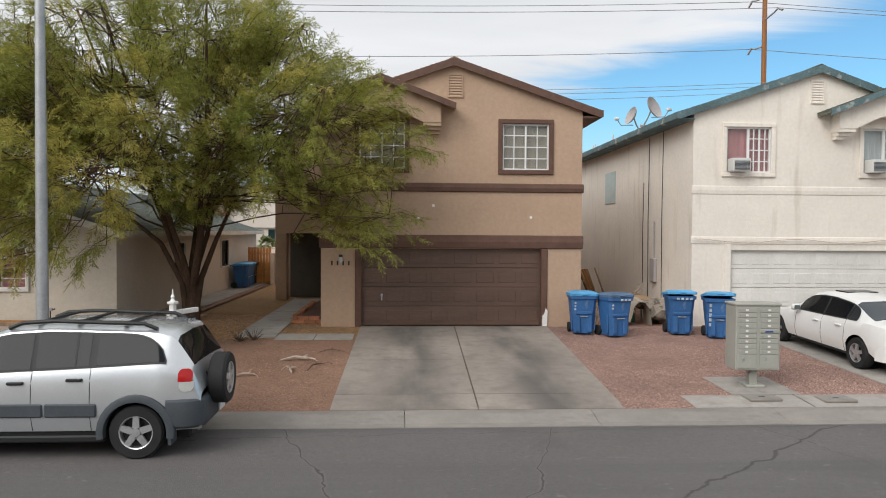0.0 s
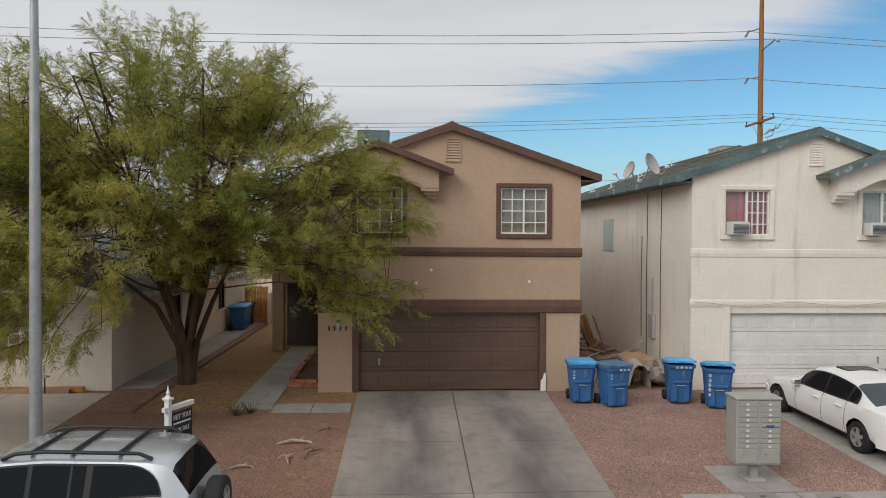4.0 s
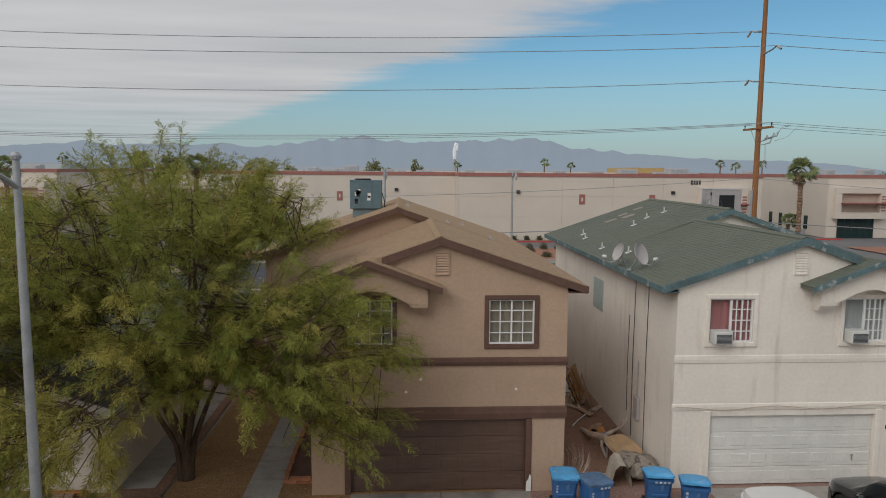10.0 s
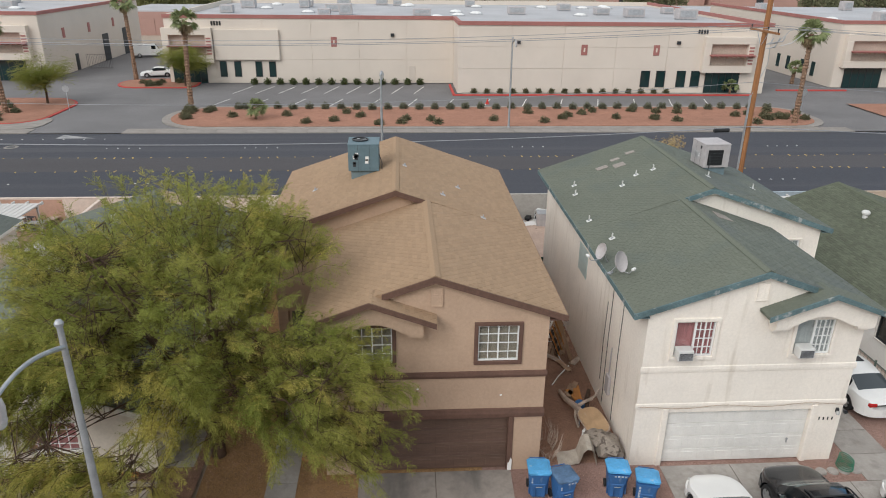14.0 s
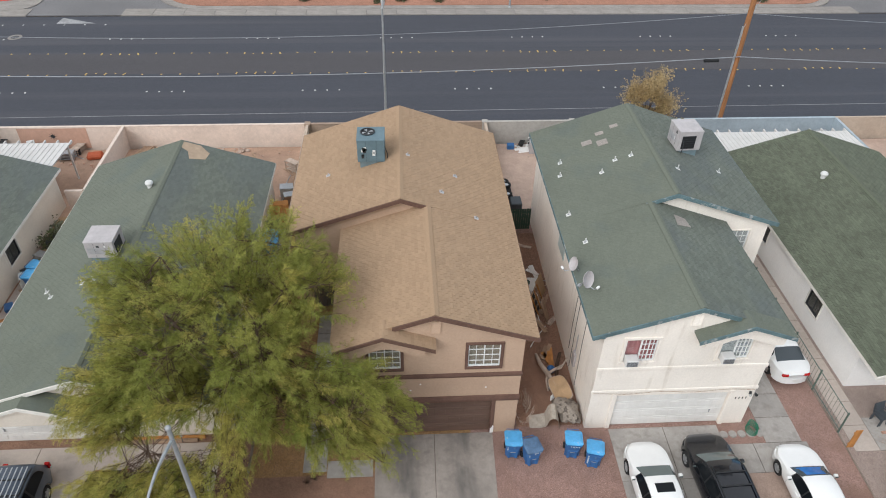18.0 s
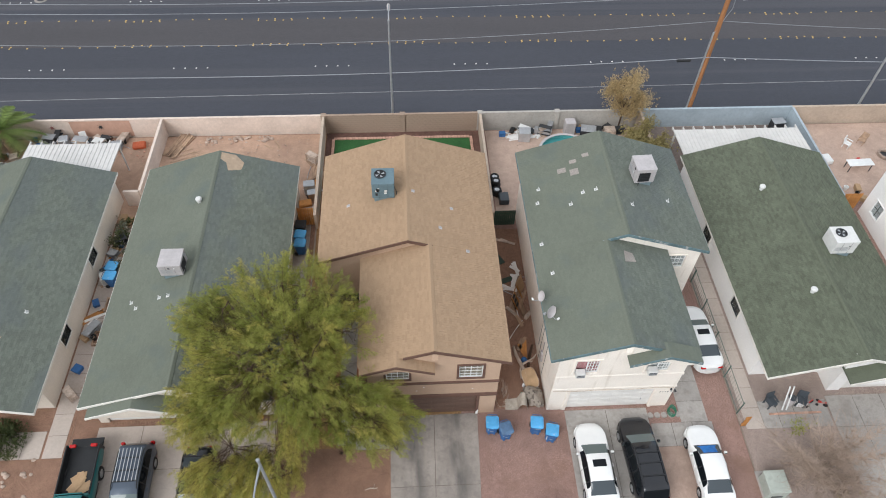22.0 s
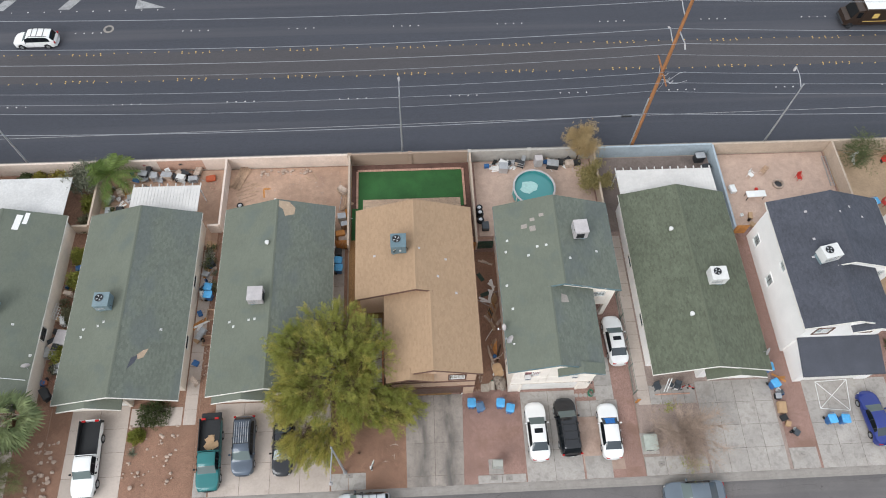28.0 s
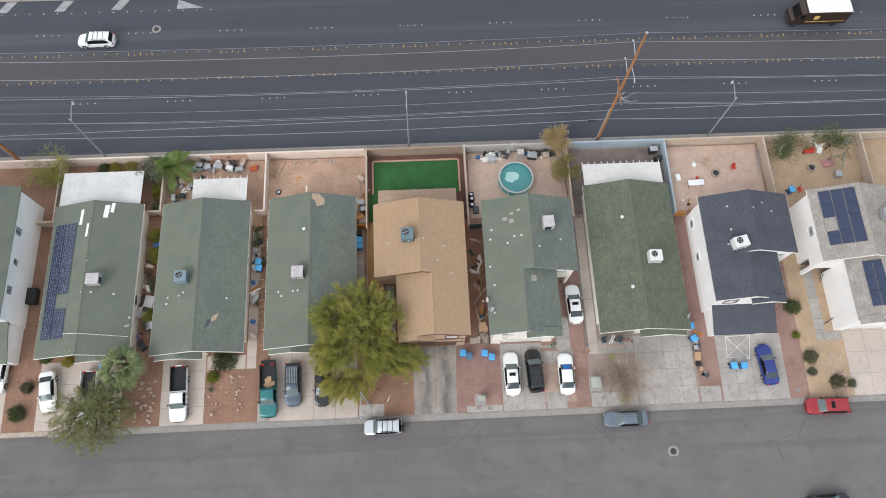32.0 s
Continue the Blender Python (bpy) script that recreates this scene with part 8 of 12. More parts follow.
def car(name, kind, at, turn, body_m, label, cat, lower=None, tint=GLASS_CAR, front_glass=None, rails=False, spare=False, rim=ALLOY, scale=1.0, sunroof=False, group="parked vehicles", plastic=None, shade=None, hi=False, gate_open=False):
    """A vehicle lofted over its length: front at +x, wheels on the ground."""
    S = SHAPES[kind]
    L, W, r = S["L"] * scale, S["W"], S["r"]
    c = thing(name, label, cat, group, at=at, turn=turn)
    if 11.5 < at[1] < 18.4 and 60 < abs(turn) < 120:
        c.matrix_basis = Matrix.Translation(at) @ Matrix.Rotation(radians(2.07), 4, "X") @ Matrix.Rotation(radians(turn), 4, "Z")
    axs = [L * (0.5 - a) for a in S["ax"]]
    R = r * 1.17
    ts = {i / 30 for i in range(31)} | {p[0] for p in S["top"]} | {p[0] for p in S["belt"]} | {*S["ws"], *S["rw"]} | {a for p in S["side"] for a in p}
    for a in S["ax"]:
        for k in range(-8, 9):
            ts.add(a + math.sin(k / 8 * math.pi / 2) * R / L)
    if "bed" in S:
        ts.add(S["bed"])
    ts = sorted(t for t in ts if 0 <= t <= 1)
    ts = [t for i, t in enumerate(ts) if i == 0 or t - ts[i - 1] > 0.0016]
    sill = 0.42 if kind == "pickup" else 0.36 if kind == "suv" else 0.27
    def section(t):
        x = L * (0.5 - t)
        if "bed" in S:
            tp, bl = curve_at(S["top"], t), curve_at(S["belt"], t)
        else:
            tp, bl = soft_at(S["top"], t, 0.020), soft_at(S["belt"], t)
        tp = max(tp, bl + 0.01)
        nose, tail = (0.46, 0.36) if kind == "sedan" else (0.38, 0.22) if kind == "wagon" else (0.22, 0.10)
        endw = 1 - nose * max(0, (0.16 - t) / 0.16) ** 2.2 - tail * max(0, (t - 0.86) / 0.14) ** 2.2
        w = W / 2 * endw
        zs = sill
        for ax_ in axs:
            d = abs(x - ax_)
            if d < R:
                zs = max(zs, r + math.sqrt(max(0, R * R - d * d)) - 0.0)
        zs = min(zs, bl - 0.12)
        cab = min(1.0, max(0.0, (tp - bl - 0.06) / 0.35))
        y4 = lerp(w * 0.80, W / 2 * S["roof_w"], cab)
        z4 = lerp(lerp(bl, tp, 0.65), tp - 0.075, cab)
        y5 = lerp(w * 0.55, W / 2 * S["roof_w"] * 0.86, cab)
        z5 = lerp(lerp(bl, tp, 0.9), tp - 0.02, cab)
        flank = [(sill, w * 0.93), (lerp(sill, bl, 0.22), w * 0.985), (lerp(sill, bl, 0.42), w), (lerp(sill, bl, 0.82), w * 0.985), (bl, w * 0.935)]
        hs = [zs, max(zs + 0.02, flank[1][0]), max(zs + 0.04, flank[2][0]), max(zs + 0.06, flank[3][0]), bl]
        return (x, [(curve_at(flank, z_), z_) for z_ in hs] + [(y4, z4), (y5, z5), (0, tp)])
    sec = [section(t) for t in ts]

    def on_side(t, z, s, out=0.0):
        """The point of the flank at a place along the length and a height, pushed outwards."""
        x, pl = section(t)
        for (ya, za), (yb, zb) in zip(pl, pl[1:]):
            if za <= z <= zb and zb > za:
                q = (z - za) / (zb - za)
                n_ = math.hypot(zb - za, ya - yb)
                return (x, s * (lerp(ya, yb, q) + out * (zb - za) / n_), z + out * (ya - yb) / n_)
        return (x, s * (pl[0][0] + out), z)

    def side_patch(t0, t1, lo, hi_, s, out):
        """A strip of the flank between two lines of height."""
        n = 16
        g = [[on_side(lerp(t0, t1, i / n), lerp(lo(i / n), hi_(i / n), k / 5), s, out) for k in range(6)] for i in range(n + 1)]
        vs_ = [p for row in g for p in row]
        return MB().add(vs_, [(i * 6 + k, i * 6 + k + 1, i * 6 + k + 7, i * 6 + k + 6) for i in range(n) for k in range(5)])
    NJ = 8
    bed = S.get("bed", 2)

    def kind_of(i, j):
        t = (ts[i] + ts[i + 1]) / 2
        if j >= 5:
            if S["ws"][0] < t < S["ws"][1]:
                return "ws"
            if S["rw"][0] < t < S["rw"][1]:
                return "rw"
        if j >= 4 and t > bed:
            return None
        if lower and j < 2 and not hi:
            return "low"
        return "body"
    groups = {}
    for sgn in (-1, 1):
        for i in range(len(ts) - 1):
            for j in range(NJ - 1):
                k = kind_of(i, j)
                if k is None:
                    continue
                key = k if k in ("body", "low", "ws", "rw") else (k, sgn)
                mb = groups.setdefault(key, MB())
                q = [(sec[a][0], sgn * sec[a][1][b][0], sec[a][1][b][1]) for a, b in ((i, j), (i + 1, j), (i + 1, j + 1), (i, j + 1))]
                mb.add(q, [(0, 1, 2, 3) if sgn > 0 else (3, 2, 1, 0)])

    def finish(name_, mb, m_, par=c, lab=""):
        me = mesh_of(name_, mb, m_)
        bm = bmesh.new()
        bm.from_mesh(me)
        bmesh.ops.remove_doubles(bm, verts=bm.verts, dist=0.0005)
        bmesh.ops.recalc_face_normals(bm, faces=bm.faces)
        bm.to_mesh(me)
        bm.free()
        if "window" not in name_ and name_ != "windscreen":
            me.shade_smooth()
        me.set_sharp_from_angle(angle=radians(32))
        o = new(name_, me)
        o.parent = par
        return tagged(o, lab) if lab else o
    body = finish("body", groups.pop("body"), body_m)
    for key, mb in groups.items():
        if key == "low":
            finish("lower_cladding", mb, lower)
        elif key == "ws":
            finish("windscreen", mb, front_glass or (GLASS_CAR_REAR if shade else GLASS_CAR_LIGHT))
            if shade:
                n_ = len(mb.v)
                cx_, cz_ = sum(p[0] for p in mb.v) / n_, sum(p[2] for p in mb.v) / n_
                finish("sun_shade", MB().add([(cx_ + (p[0] - cx_) * 0.78 + 0.006, p[1] * 0.74, cz_ + (p[2] - cz_) * 0.78 + 0.016) for p in mb.v], mb.f), shade, c, "blue sun shade behind the glass")
        elif key == "rw":
            finish("rear_window", mb, GLASS_CAR_REAR if tint is GLASS_CAR and kind == "sedan" else tint)
    # side glass in black seals, lying on the flank
    def glass_lines(t0, t1, first, last, grow):
        def low(q):
            return soft_at(S["belt"], lerp(t0, t1, q)) + 0.035 - grow

        def high(q):
            t = lerp(t0, t1, q)
            pl = section(t)[1]
            h = lerp(pl[4][1], pl[5][1], 0.90) + grow
            if last:
                h = low(q) + (h - low(q)) * max(0.02, 1 - max(0, (q - 0.35) / 0.65) ** 3.0) ** 0.5
            return max(low(q) + 0.004, h)
        return low, high
    for s in (-1, 1):
        for k, (a, b) in enumerate(S["side"]):
            last = k == len(S["side"]) - 1 and kind != "pickup"
            g = 0.010
            t0, t1 = S["side"][k - 1][1] if k else a - g, b + g * 0.6
            finish("window_seal", side_patch(t0, t1, *glass_lines(t0, t1, k == 0, last, 0.024), s, 0.009), PLASTIC_BLACK)
            finish("side_window", side_patch(a, b, *glass_lines(a, b, k == 0, last, 0.0), s, 0.013), tint)
        if hi:
            a, b = 0.630, 0.637
            finish("window_bar", side_patch(a, b, *glass_lines(a, b, False, False, 0.0), s, 0.017), PLASTIC_BLACK)
    # ends
    nose, tail = sec[0], sec[-1]
    bp = plastic or body_m
    def bumper_plan(x, q):
        """Half-round outline of a bumper from above; q is +1 for the front and -1 for the rear."""
        side_ = [(x - q * 0.50, 0.485), (x - q * 0.32, 0.46), (x - q * 0.16, 0.405), (x - q * 0.04, 0.32), (x + q * 0.03, 0.20), (x + q * 0.055, 0.08)]
        return [(a, -b * W) for a, b in side_] + [(a, b * W) for a, b in reversed(side_)]
    part("front_bumper", MB().prism(bumper_plan(L / 2, 1), sill - 0.02, 0.52 if kind != "pickup" else 0.68, "z"), bp, c)
    if hi:
        plan = []
        for s in (-1, 1):
            arc = [(axs[1] - R + 0.03, s * (W / 2 - 0.01)), (-L / 2 + 0.30, s * (W / 2 - 0.012))] + [(-L / 2 + 0.22 - 0.25 * math.sin(q), s * (W / 2 - 0.26 + 0.245 * math.cos(q))) for q in [math.pi / 2 * k / 7 for k in range(8)]]
            plan += arc if s < 0 else arc[::-1]
        prof_ = [(-0.05, 0.765), (0.0, 0.76), (0.025, 0.735), (0.035, 0.66), (0.035, 0.50), (0.02, 0.42), (-0.02, 0.385), (-0.12, 0.37)]
        cx_ = axs[1]
        vs_ = []
        for x, y in plan:
            dx_, dy_ = x - (-L / 2 + 0.45), y * 0.9
            n_ = math.hypot(dx_, dy_)
            vs_ += [(x + o_ * dx_ / n_, y + o_ * dy_ / n_, z_) for o_, z_ in prof_]
        m_ = len(prof_)
        finish("rear_bumper", MB().add(vs_, [(i * m_ + k, i * m_ + k + 1, i * m_ + m_ + k + 1, i * m_ + m_ + k) for i in range(len(plan) - 1) for k in range(m_ - 1)]), plastic)
    else:
        part("rear_bumper", MB().prism(bumper_plan(-L / 2, -1), sill, 0.60, "z") if kind != "pickup" else MB().box(-L / 2 - 0.06, -L / 2 + 0.14, -W * 0.455, W * 0.455, sill, 0.66, 0.05), bp, c)
    zl = nose[1][4][1] - 0.06
    part("grille", MB().box(L / 2 - 0.03, L / 2 + 0.02, -W * 0.2, W * 0.2, zl - 0.06, zl + 0.04, 0.02), PLASTIC_BLACK, c)
    for s in (-1, 1):
        part("headlight", MB().box(L / 2 - 0.24, L / 2 - 0.03, s * W * 0.22, s * W * 0.36, zl - 0.06, zl + 0.06, 0.03), LAMP_CLEAR, c)
        zt = tail[1][4][1]
        if hi:
            edge_ = lambda q: 0.06 * abs(2 * q - 1) ** 4
            tl = finish("tail_light", side_patch(0.937, 0.978, lambda q: 0.985, lambda q: 1.145 - edge_(q), s, 0.014), LAMP_RED)
            finish("reversing_lens", side_patch(0.940, 0.982, lambda q: 0.86 + edge_(q), lambda q: 0.983, s, 0.014), LAMP_CLEAR, tl)
        elif kind in ("suv", "wagon"):
            tl = part("tail_light", MB().box(-L / 2 + 0.0, -L / 2 + 0.13, s * W * 0.37, s * W * 0.478, zt - 0.02, zt + 0.30, 0.03), LAMP_RED, c)
            part("reversing_lens", MB().box(-L / 2 - 0.004, -L / 2 + 0.125, s * W * 0.375, s * W * 0.480, zt - 0.04, zt + 0.10, 0.02), LAMP_CLEAR, tl)
        else:
            part("tail_light", MB().box(-L / 2 + 0.0, -L / 2 + 0.17, s * W * 0.20, s * W * 0.375, zt - 0.05, zt + 0.10, 0.03), LAMP_RED, c)
        for a in S["ax"]:
            wheel(c, L * (0.5 - a), s * (W / 2 - 0.115), r, 0.22, rim)
        tm = S["side"][0][0] + 0.012
        mx, mz = L * (0.5 - tm), curve_at(S["belt"], tm)
        mr = part("door_mirror", MB().box(mx - 0.09, mx + 0.06, s * (W / 2 - 0.02), s * (W / 2 + 0.17), mz + 0.01, mz + 0.15, 0.04), plastic or body_m, c)
        part("mirror_glass", MB().box(mx - 0.095, mx - 0.09, s * (W / 2 + 0.02), s * (W / 2 + 0.15), mz + 0.03, mz + 0.13), GLASS_CAR_LIGHT, mr)
        for k, (a, b) in enumerate(S["side"][:2]):
            hx = L * (0.5 - b) + 0.16
            hz = curve_at(S["belt"], b) - 0.13
            part("door_handle", MB().box(hx - 0.10, hx + 0.10, s * (W / 2 * 0.965), s * (W / 2 * 1.0 + 0.025), hz - 0.02, hz + 0.02, 0.012), PLASTIC_BLACK if plastic or hi else body_m, c)
            for t_ in (a - 0.012, b + 0.006) if k == 0 else (b + 0.006,):
                dx_ = L * (0.5 - t_)
                z0_ = section(t_)[1][0][1] + 0.01
                pts = [on_side(t_, lerp(z0_, curve_at(S["belt"], t_) + 0.02, zz / 8), s, 0.001) for zz in range(9)]
                part("door_gap", MB().tube(pts, 0.005, 4), PLASTIC_BLACK, c)
    part("underbody", MB().box(-L * 0.46, L * 0.46, -W / 2 + 0.26, W / 2 - 0.26, 0.2, 0.62, 0.03).box(axs[1] + R, axs[0] - R, -W / 2 + 0.1, W / 2 - 0.1, 0.2, 0.4, 0.03), PLASTIC_BLACK, c)
    part("plate_rear", MB().box(-L / 2 - 0.075, -L / 2 - 0.06, -0.15, 0.15, 0.44, 0.58), PLASTIC_WHITE, c, "plain pale number plate")
    if rails:
        for s in (-1, 1):
            yy = s * W / 2 * S["roof_w"] * 0.93
            pts = [(L * (0.5 - t), yy, curve_at(S["top"], t) + (-0.03 if t in (0.42, 0.86) else 0.028)) for t in (0.42, 0.46, 0.55, 0.65, 0.75, 0.82, 0.86)]
            part("roof_rail", MB().tube(pts, 0.026, 8), PLASTIC_BLACK, c, smooth=True)
        for t in (0.5, 0.62, 0.76):
            part("crossbar", MB().box(L * (0.5 - t) - 0.03, L * (0.5 - t) + 0.03, -W * 0.33, W * 0.33, curve_at(S["top"], t) + 0.005, curve_at(S["top"], t) + 0.035, 0.01), METAL if rails == 2 else PLASTIC_BLACK, c)
    if rails == 3:
        for k in range(7):
            yy = lerp(-W * 0.30, W * 0.30, k / 6)
            part("rack_slat", MB().box(L * (0.5 - 0.86), L * (0.5 - 0.5), yy - 0.022, yy + 0.022, 1.745, 1.765, 0.005), METAL, c)
    if sunroof:
        part("sunroof", MB().box(L * -0.065, L * 0.015, -0.36, 0.36, soft_at(S["top"], 0.525, 0.02) - 0.03, soft_at(S["top"], 0.525, 0.02) + 0.012, 0.006), GLASS_CAR, c)
    if spare:
        wheel(c, -L / 2 - 0.13, 0.22, 0.345, 0.22, rim, z=0.92, lying=pose(0, 0, 0, 0, 0, 90))
        part("spare_mount", MB().box(-L / 2 - 0.05, -L / 2 + 0.1, 0.1, 0.34, 0.8, 1.02), PLASTIC_BLACK, c)
    if "bed" in S:
        xb = L * (0.5 - S["bed"])
        part("bed_floor", MB().box(-L / 2 + 0.05, xb, -W / 2 + 0.08, W / 2 - 0.08, 0.62, 0.66), PLASTIC_BLACK, c)
        for s in (-1, 1):
            part("bed_wall", MB().box(-L / 2 + 0.03, xb, s * (W / 2 - 0.14), s * (W / 2 - 0.055), 0.64, 1.19, 0.02), plastic or body_m, c)
        part("bed_front", MB().box(xb - 0.05, xb + 0.06, -W / 2 + 0.1, W / 2 - 0.1, 0.6, 1.22, 0.01), body_m, c)
        part("tailgate", MB().box(-L / 2 - 0.50, -L / 2 - 0.02, -W / 2 + 0.12, W / 2 - 0.12, 0.62, 0.70, 0.02) if gate_open else MB().box(-L / 2 - 0.02, -L / 2 + 0.06, -W / 2 + 0.12, W / 2 - 0.12, 0.66, 1.16, 0.02), PLASTIC_BLACK if gate_open else body_m, c)
        part("cab_rear", MB().box(xb + 0.02, xb + 0.08, -W * 0.36, W * 0.36, 1.1, 1.6, 0.03), body_m, c)
    if hi:
        # grey wheel-arch flares, side strips and sills of the near car
        for s in (-1, 1):
            for ax_ in axs:
                prof_ = ((0.965, -0.06), (0.98, 0.035), (1.10, 0.040), (1.20, 0.022), (1.23, -0.03))
                arc = [math.pi * (k / 16) * 1.10 - 0.16 for k in range(17)]
                fl = MB().add([(ax_ + R * q * math.cos(a), s * (W / 2 + o_), r + R * q * math.sin(a)) for a in arc for q, o_ in prof_], [(i * 5 + k, i * 5 + k + 1, i * 5 + k + 6, i * 5 + k + 5) for i in range(16) for k in range(4)])
                finish("arch_flare", fl, plastic)
            part("side_strip", MB().box(axs[1] + R + 0.08, axs[1] + R + 0.72, s * (W / 2 - 0.015), s * (W / 2 + 0.022), 0.55, 0.72, 0.02), plastic, c)
            part("side_strip", MB().box(axs[1] + R + 0.74, axs[0] - R - 0.1, s * (W / 2 - 0.015), s * (W / 2 + 0.022), 0.55, 0.72, 0.02), plastic, c)
            part("sill", MB().box(axs[1] + R, axs[0] - R, s * (W / 2 - 0.12), s * (W / 2 - 0.02), 0.22, 0.31, 0.02), PLASTIC_BLACK, c)
            part("mud_flap", MB().box(axs[1] - R - 0.03, axs[1] - R + 0.01, s * (W / 2 - 0.25), s * (W / 2 - 0.02), 0.18, 0.5), plastic, c)
        fx, fz, fy = axs[1] + 0.16, 0.97, W / 2 * 0.965
        part("fuel_flap_gap", MB().tube([(fx + 0.09 * math.cos(a) * (1.15 if abs(math.cos(a)) > 0.6 else 1.35), fy - 0.0 - 0.10 * 0.085 * math.sin(a), fz + 0.085 * math.sin(a)) for a in [2 * math.pi * k / 16 for k in range(17)]], 0.004, 4), PLASTIC_GREY, c)
    return c


P_SILVER = paint("silver car paint", (0.60, 0.625, 0.645), 0.27, 0.6)
P_WHITE = paint("white car paint", (0.78, 0.78, 0.76))
P_BLACK = paint("black car paint", (0.006, 0.007, 0.010), 0.2)
P_GREY = paint("grey-blue car paint", (0.13, 0.16, 0.19), 0.3, 0.4)
P_RED = paint("dark red car paint", (0.30, 0.018, 0.025), 0.3, 0.2)
P_BLUE = paint("deep blue car paint", (0.018, 0.035, 0.20), 0.28, 0.2)
P_TEAL = paint("faded teal truck paint", (0.012, 0.14, 0.14), 0.45)
P_NAVY = paint("dull blue-grey car paint", (0.065, 0.085, 0.115), 0.4, 0.2, 0.15)
SHADE_BLUE = mat("blue sun shade", (0.025, 0.15, 0.46), 0.15, 0.2, 3, 20, 0.1, 0)

gs = -0.36
car("silver_suv", "suv", (-4.74, 9.80, gs - 0.0), 180, P_SILVER, "silver compact off-road car with a spare wheel, parked at the kerb", "car", rails=1, spare=True, plastic=PLASTIC_GREY, hi=True)
car("white_saloon", "sedan", (10.02, 15.05, gz(15.05) + 0.02), 91, P_WHITE, "white saloon parked nose to the garage", "car", sunroof=True, scale=1.05)
car("black_wagon", "wagon", (12.65, 15.3, gz(15.3) + 0.02), 92.5, P_BLACK, "black estate car parked on the drive", "car", rails=1)
car("white_saloon", "sedan", (16.25, 14.8, gz(14.8)), 90, P_WHITE, "white saloon with a blue sun shade behind the windscreen", "car", shade=SHADE_BLUE)
car("white_saloon", "sedan", (18.0, 22.9, -0.02), 92, P_WHITE, "white saloon parked beside the house", "car", sunroof=True)
car("grey_saloon", "sedan", (22.5, 9.5, gs), 180, P_GREY, "grey-blue saloon parked at the kerb", "car", scale=1.07)
car("red_hatchback", "wagon", (45.6, 9.95, gs), 179, P_RED, "dark red hatchback with a sunroof parked at the kerb", "car", sunroof=True)
car("blue_saloon", "sedan", (39.55, 14.9, gz(14.9) + 0.02), 95, P_BLUE, "deep blue saloon parked on a drive", "car")
car("teal_pickup", "pickup", (-17.55, 14.35, gz(14.3) + 0.02), -88, P_TEAL, "faded teal pickup truck with its tailgate down", "pickup truck", plastic=PLASTIC_BLACK, gate_open=True)
car("blue_suv", "wagon", (-14.8, 14.95, gz(15) + 0.02), -89, P_NAVY, "dull blue off-road car with a slatted roof rack", "car", rails=3)
car("dark_saloon", "sedan", (-11.5, 14.7, gz(15) + 0.02), -90, P_BLACK, "dark saloon parked under the tree", "car")
car("white_pickup", "pickup", (-27.55, 14.45, gz(14.5) + 0.02), -88, P_WHITE, "white pickup truck with a black bed liner", "pickup truck", plastic=PLASTIC_BLACK, scale=1.05)
car("white_saloon", "sedan", (-42.2, 15.3, gz(15.3) + 0.02), -82, P_WHITE, "white saloon parked on a drive", "car")
car("pale_saloon", "sedan", (-47.9, 17.6, gz(17.6) + 0.02), -94, P_WHITE, "pale saloon parked on a drive", "car", sunroof=True)
car("white_pickup", "pickup", (-37.6, 14.4, gz(14.4) + 0.02), -90, P_WHITE, "white pickup truck half hidden under trees", "pickup truck")
car("black_saloon", "sedan", (43.4, -0.3, gz(0)), 2, P_BLACK, "black saloon parked at the far kerb", "car")
car("white_suv", "wagon", (-42.5, 62.2, -0.41), 180, P_WHITE, "white sport utility car on the wide road", "car", rails=1)
for i, (x, y, a) in enumerate(((-34.6, 105.4, 192), (-33.4, 108.4, 192), (-31.6, 112.6, 192))):
    car("parked_saloon", "sedan", (x, y, -0.36), a, P_WHITE if i == 0 else P_SILVER, "pale saloon in the parking lot", "car")

# white service van by the loading yard and a brown delivery truck
van = thing("white_van", "white service van parked by the loading yard", "van", "parked vehicles", at=(-43.0, 127.5, -0.36), turn=20)
part("body", MB().prism([(-2.4, 0.4), (-2.4, 2.1), (1.2, 2.1), (1.8, 1.35), (2.5, 1.15), (2.6, 0.4)], -0.95, 0.95, "y"), P_WHITE, van)
part("windscreen", MB().prism([(1.25, 2.05), (1.31, 2.05), (1.86, 1.38), (1.80, 1.38)], -0.85, 0.85, "y"), GLASS_CAR, van)
for s in (-1, 1):
    part("side_window", MB().box(0.5, 1.2, s * 0.93, s * 0.96, 1.35, 1.95, 0.01), GLASS_CAR, van)
    for x in (-1.5, 1.6):
        wheel(van, x, s * 0.85, 0.36, 0.22, ALLOY)
BROWN_VAN = mat("dark brown truck paint", (0.035, 0.020, 0.012), 0.4, 0.08, 1, 40, 0.05, 0, coat=0.4)
tk = thing("delivery_truck", "dark brown delivery truck with a white roof on the wide road", "truck", "parked vehicles", at=(56.0, 62.6, -0.41), turn=180)
part("box_body", MB().box(-3.9, 2.2, -1.15, 1.15, 0.55, 2.95, 0.06), BROWN_VAN, tk)
part("roof", MB().box(-3.85, 2.15, -1.1, 1.1, 2.955, 3.02, 0.02), PLASTIC_WHITE, tk, "white truck roof")
part("cab", MB().prism([(2.2, 0.55), (2.2, 2.75), (2.9, 2.6), (3.4, 1.5), (3.9, 1.3), (3.95, 0.55)], -1.05, 1.05, "y"), BROWN_VAN, tk)
part("windscreen", MB().prism([(2.94, 2.52), (3.0, 2.52), (3.45, 1.56), (3.39, 1.56)], -0.95, 0.95, "y"), GLASS_CAR, tk)
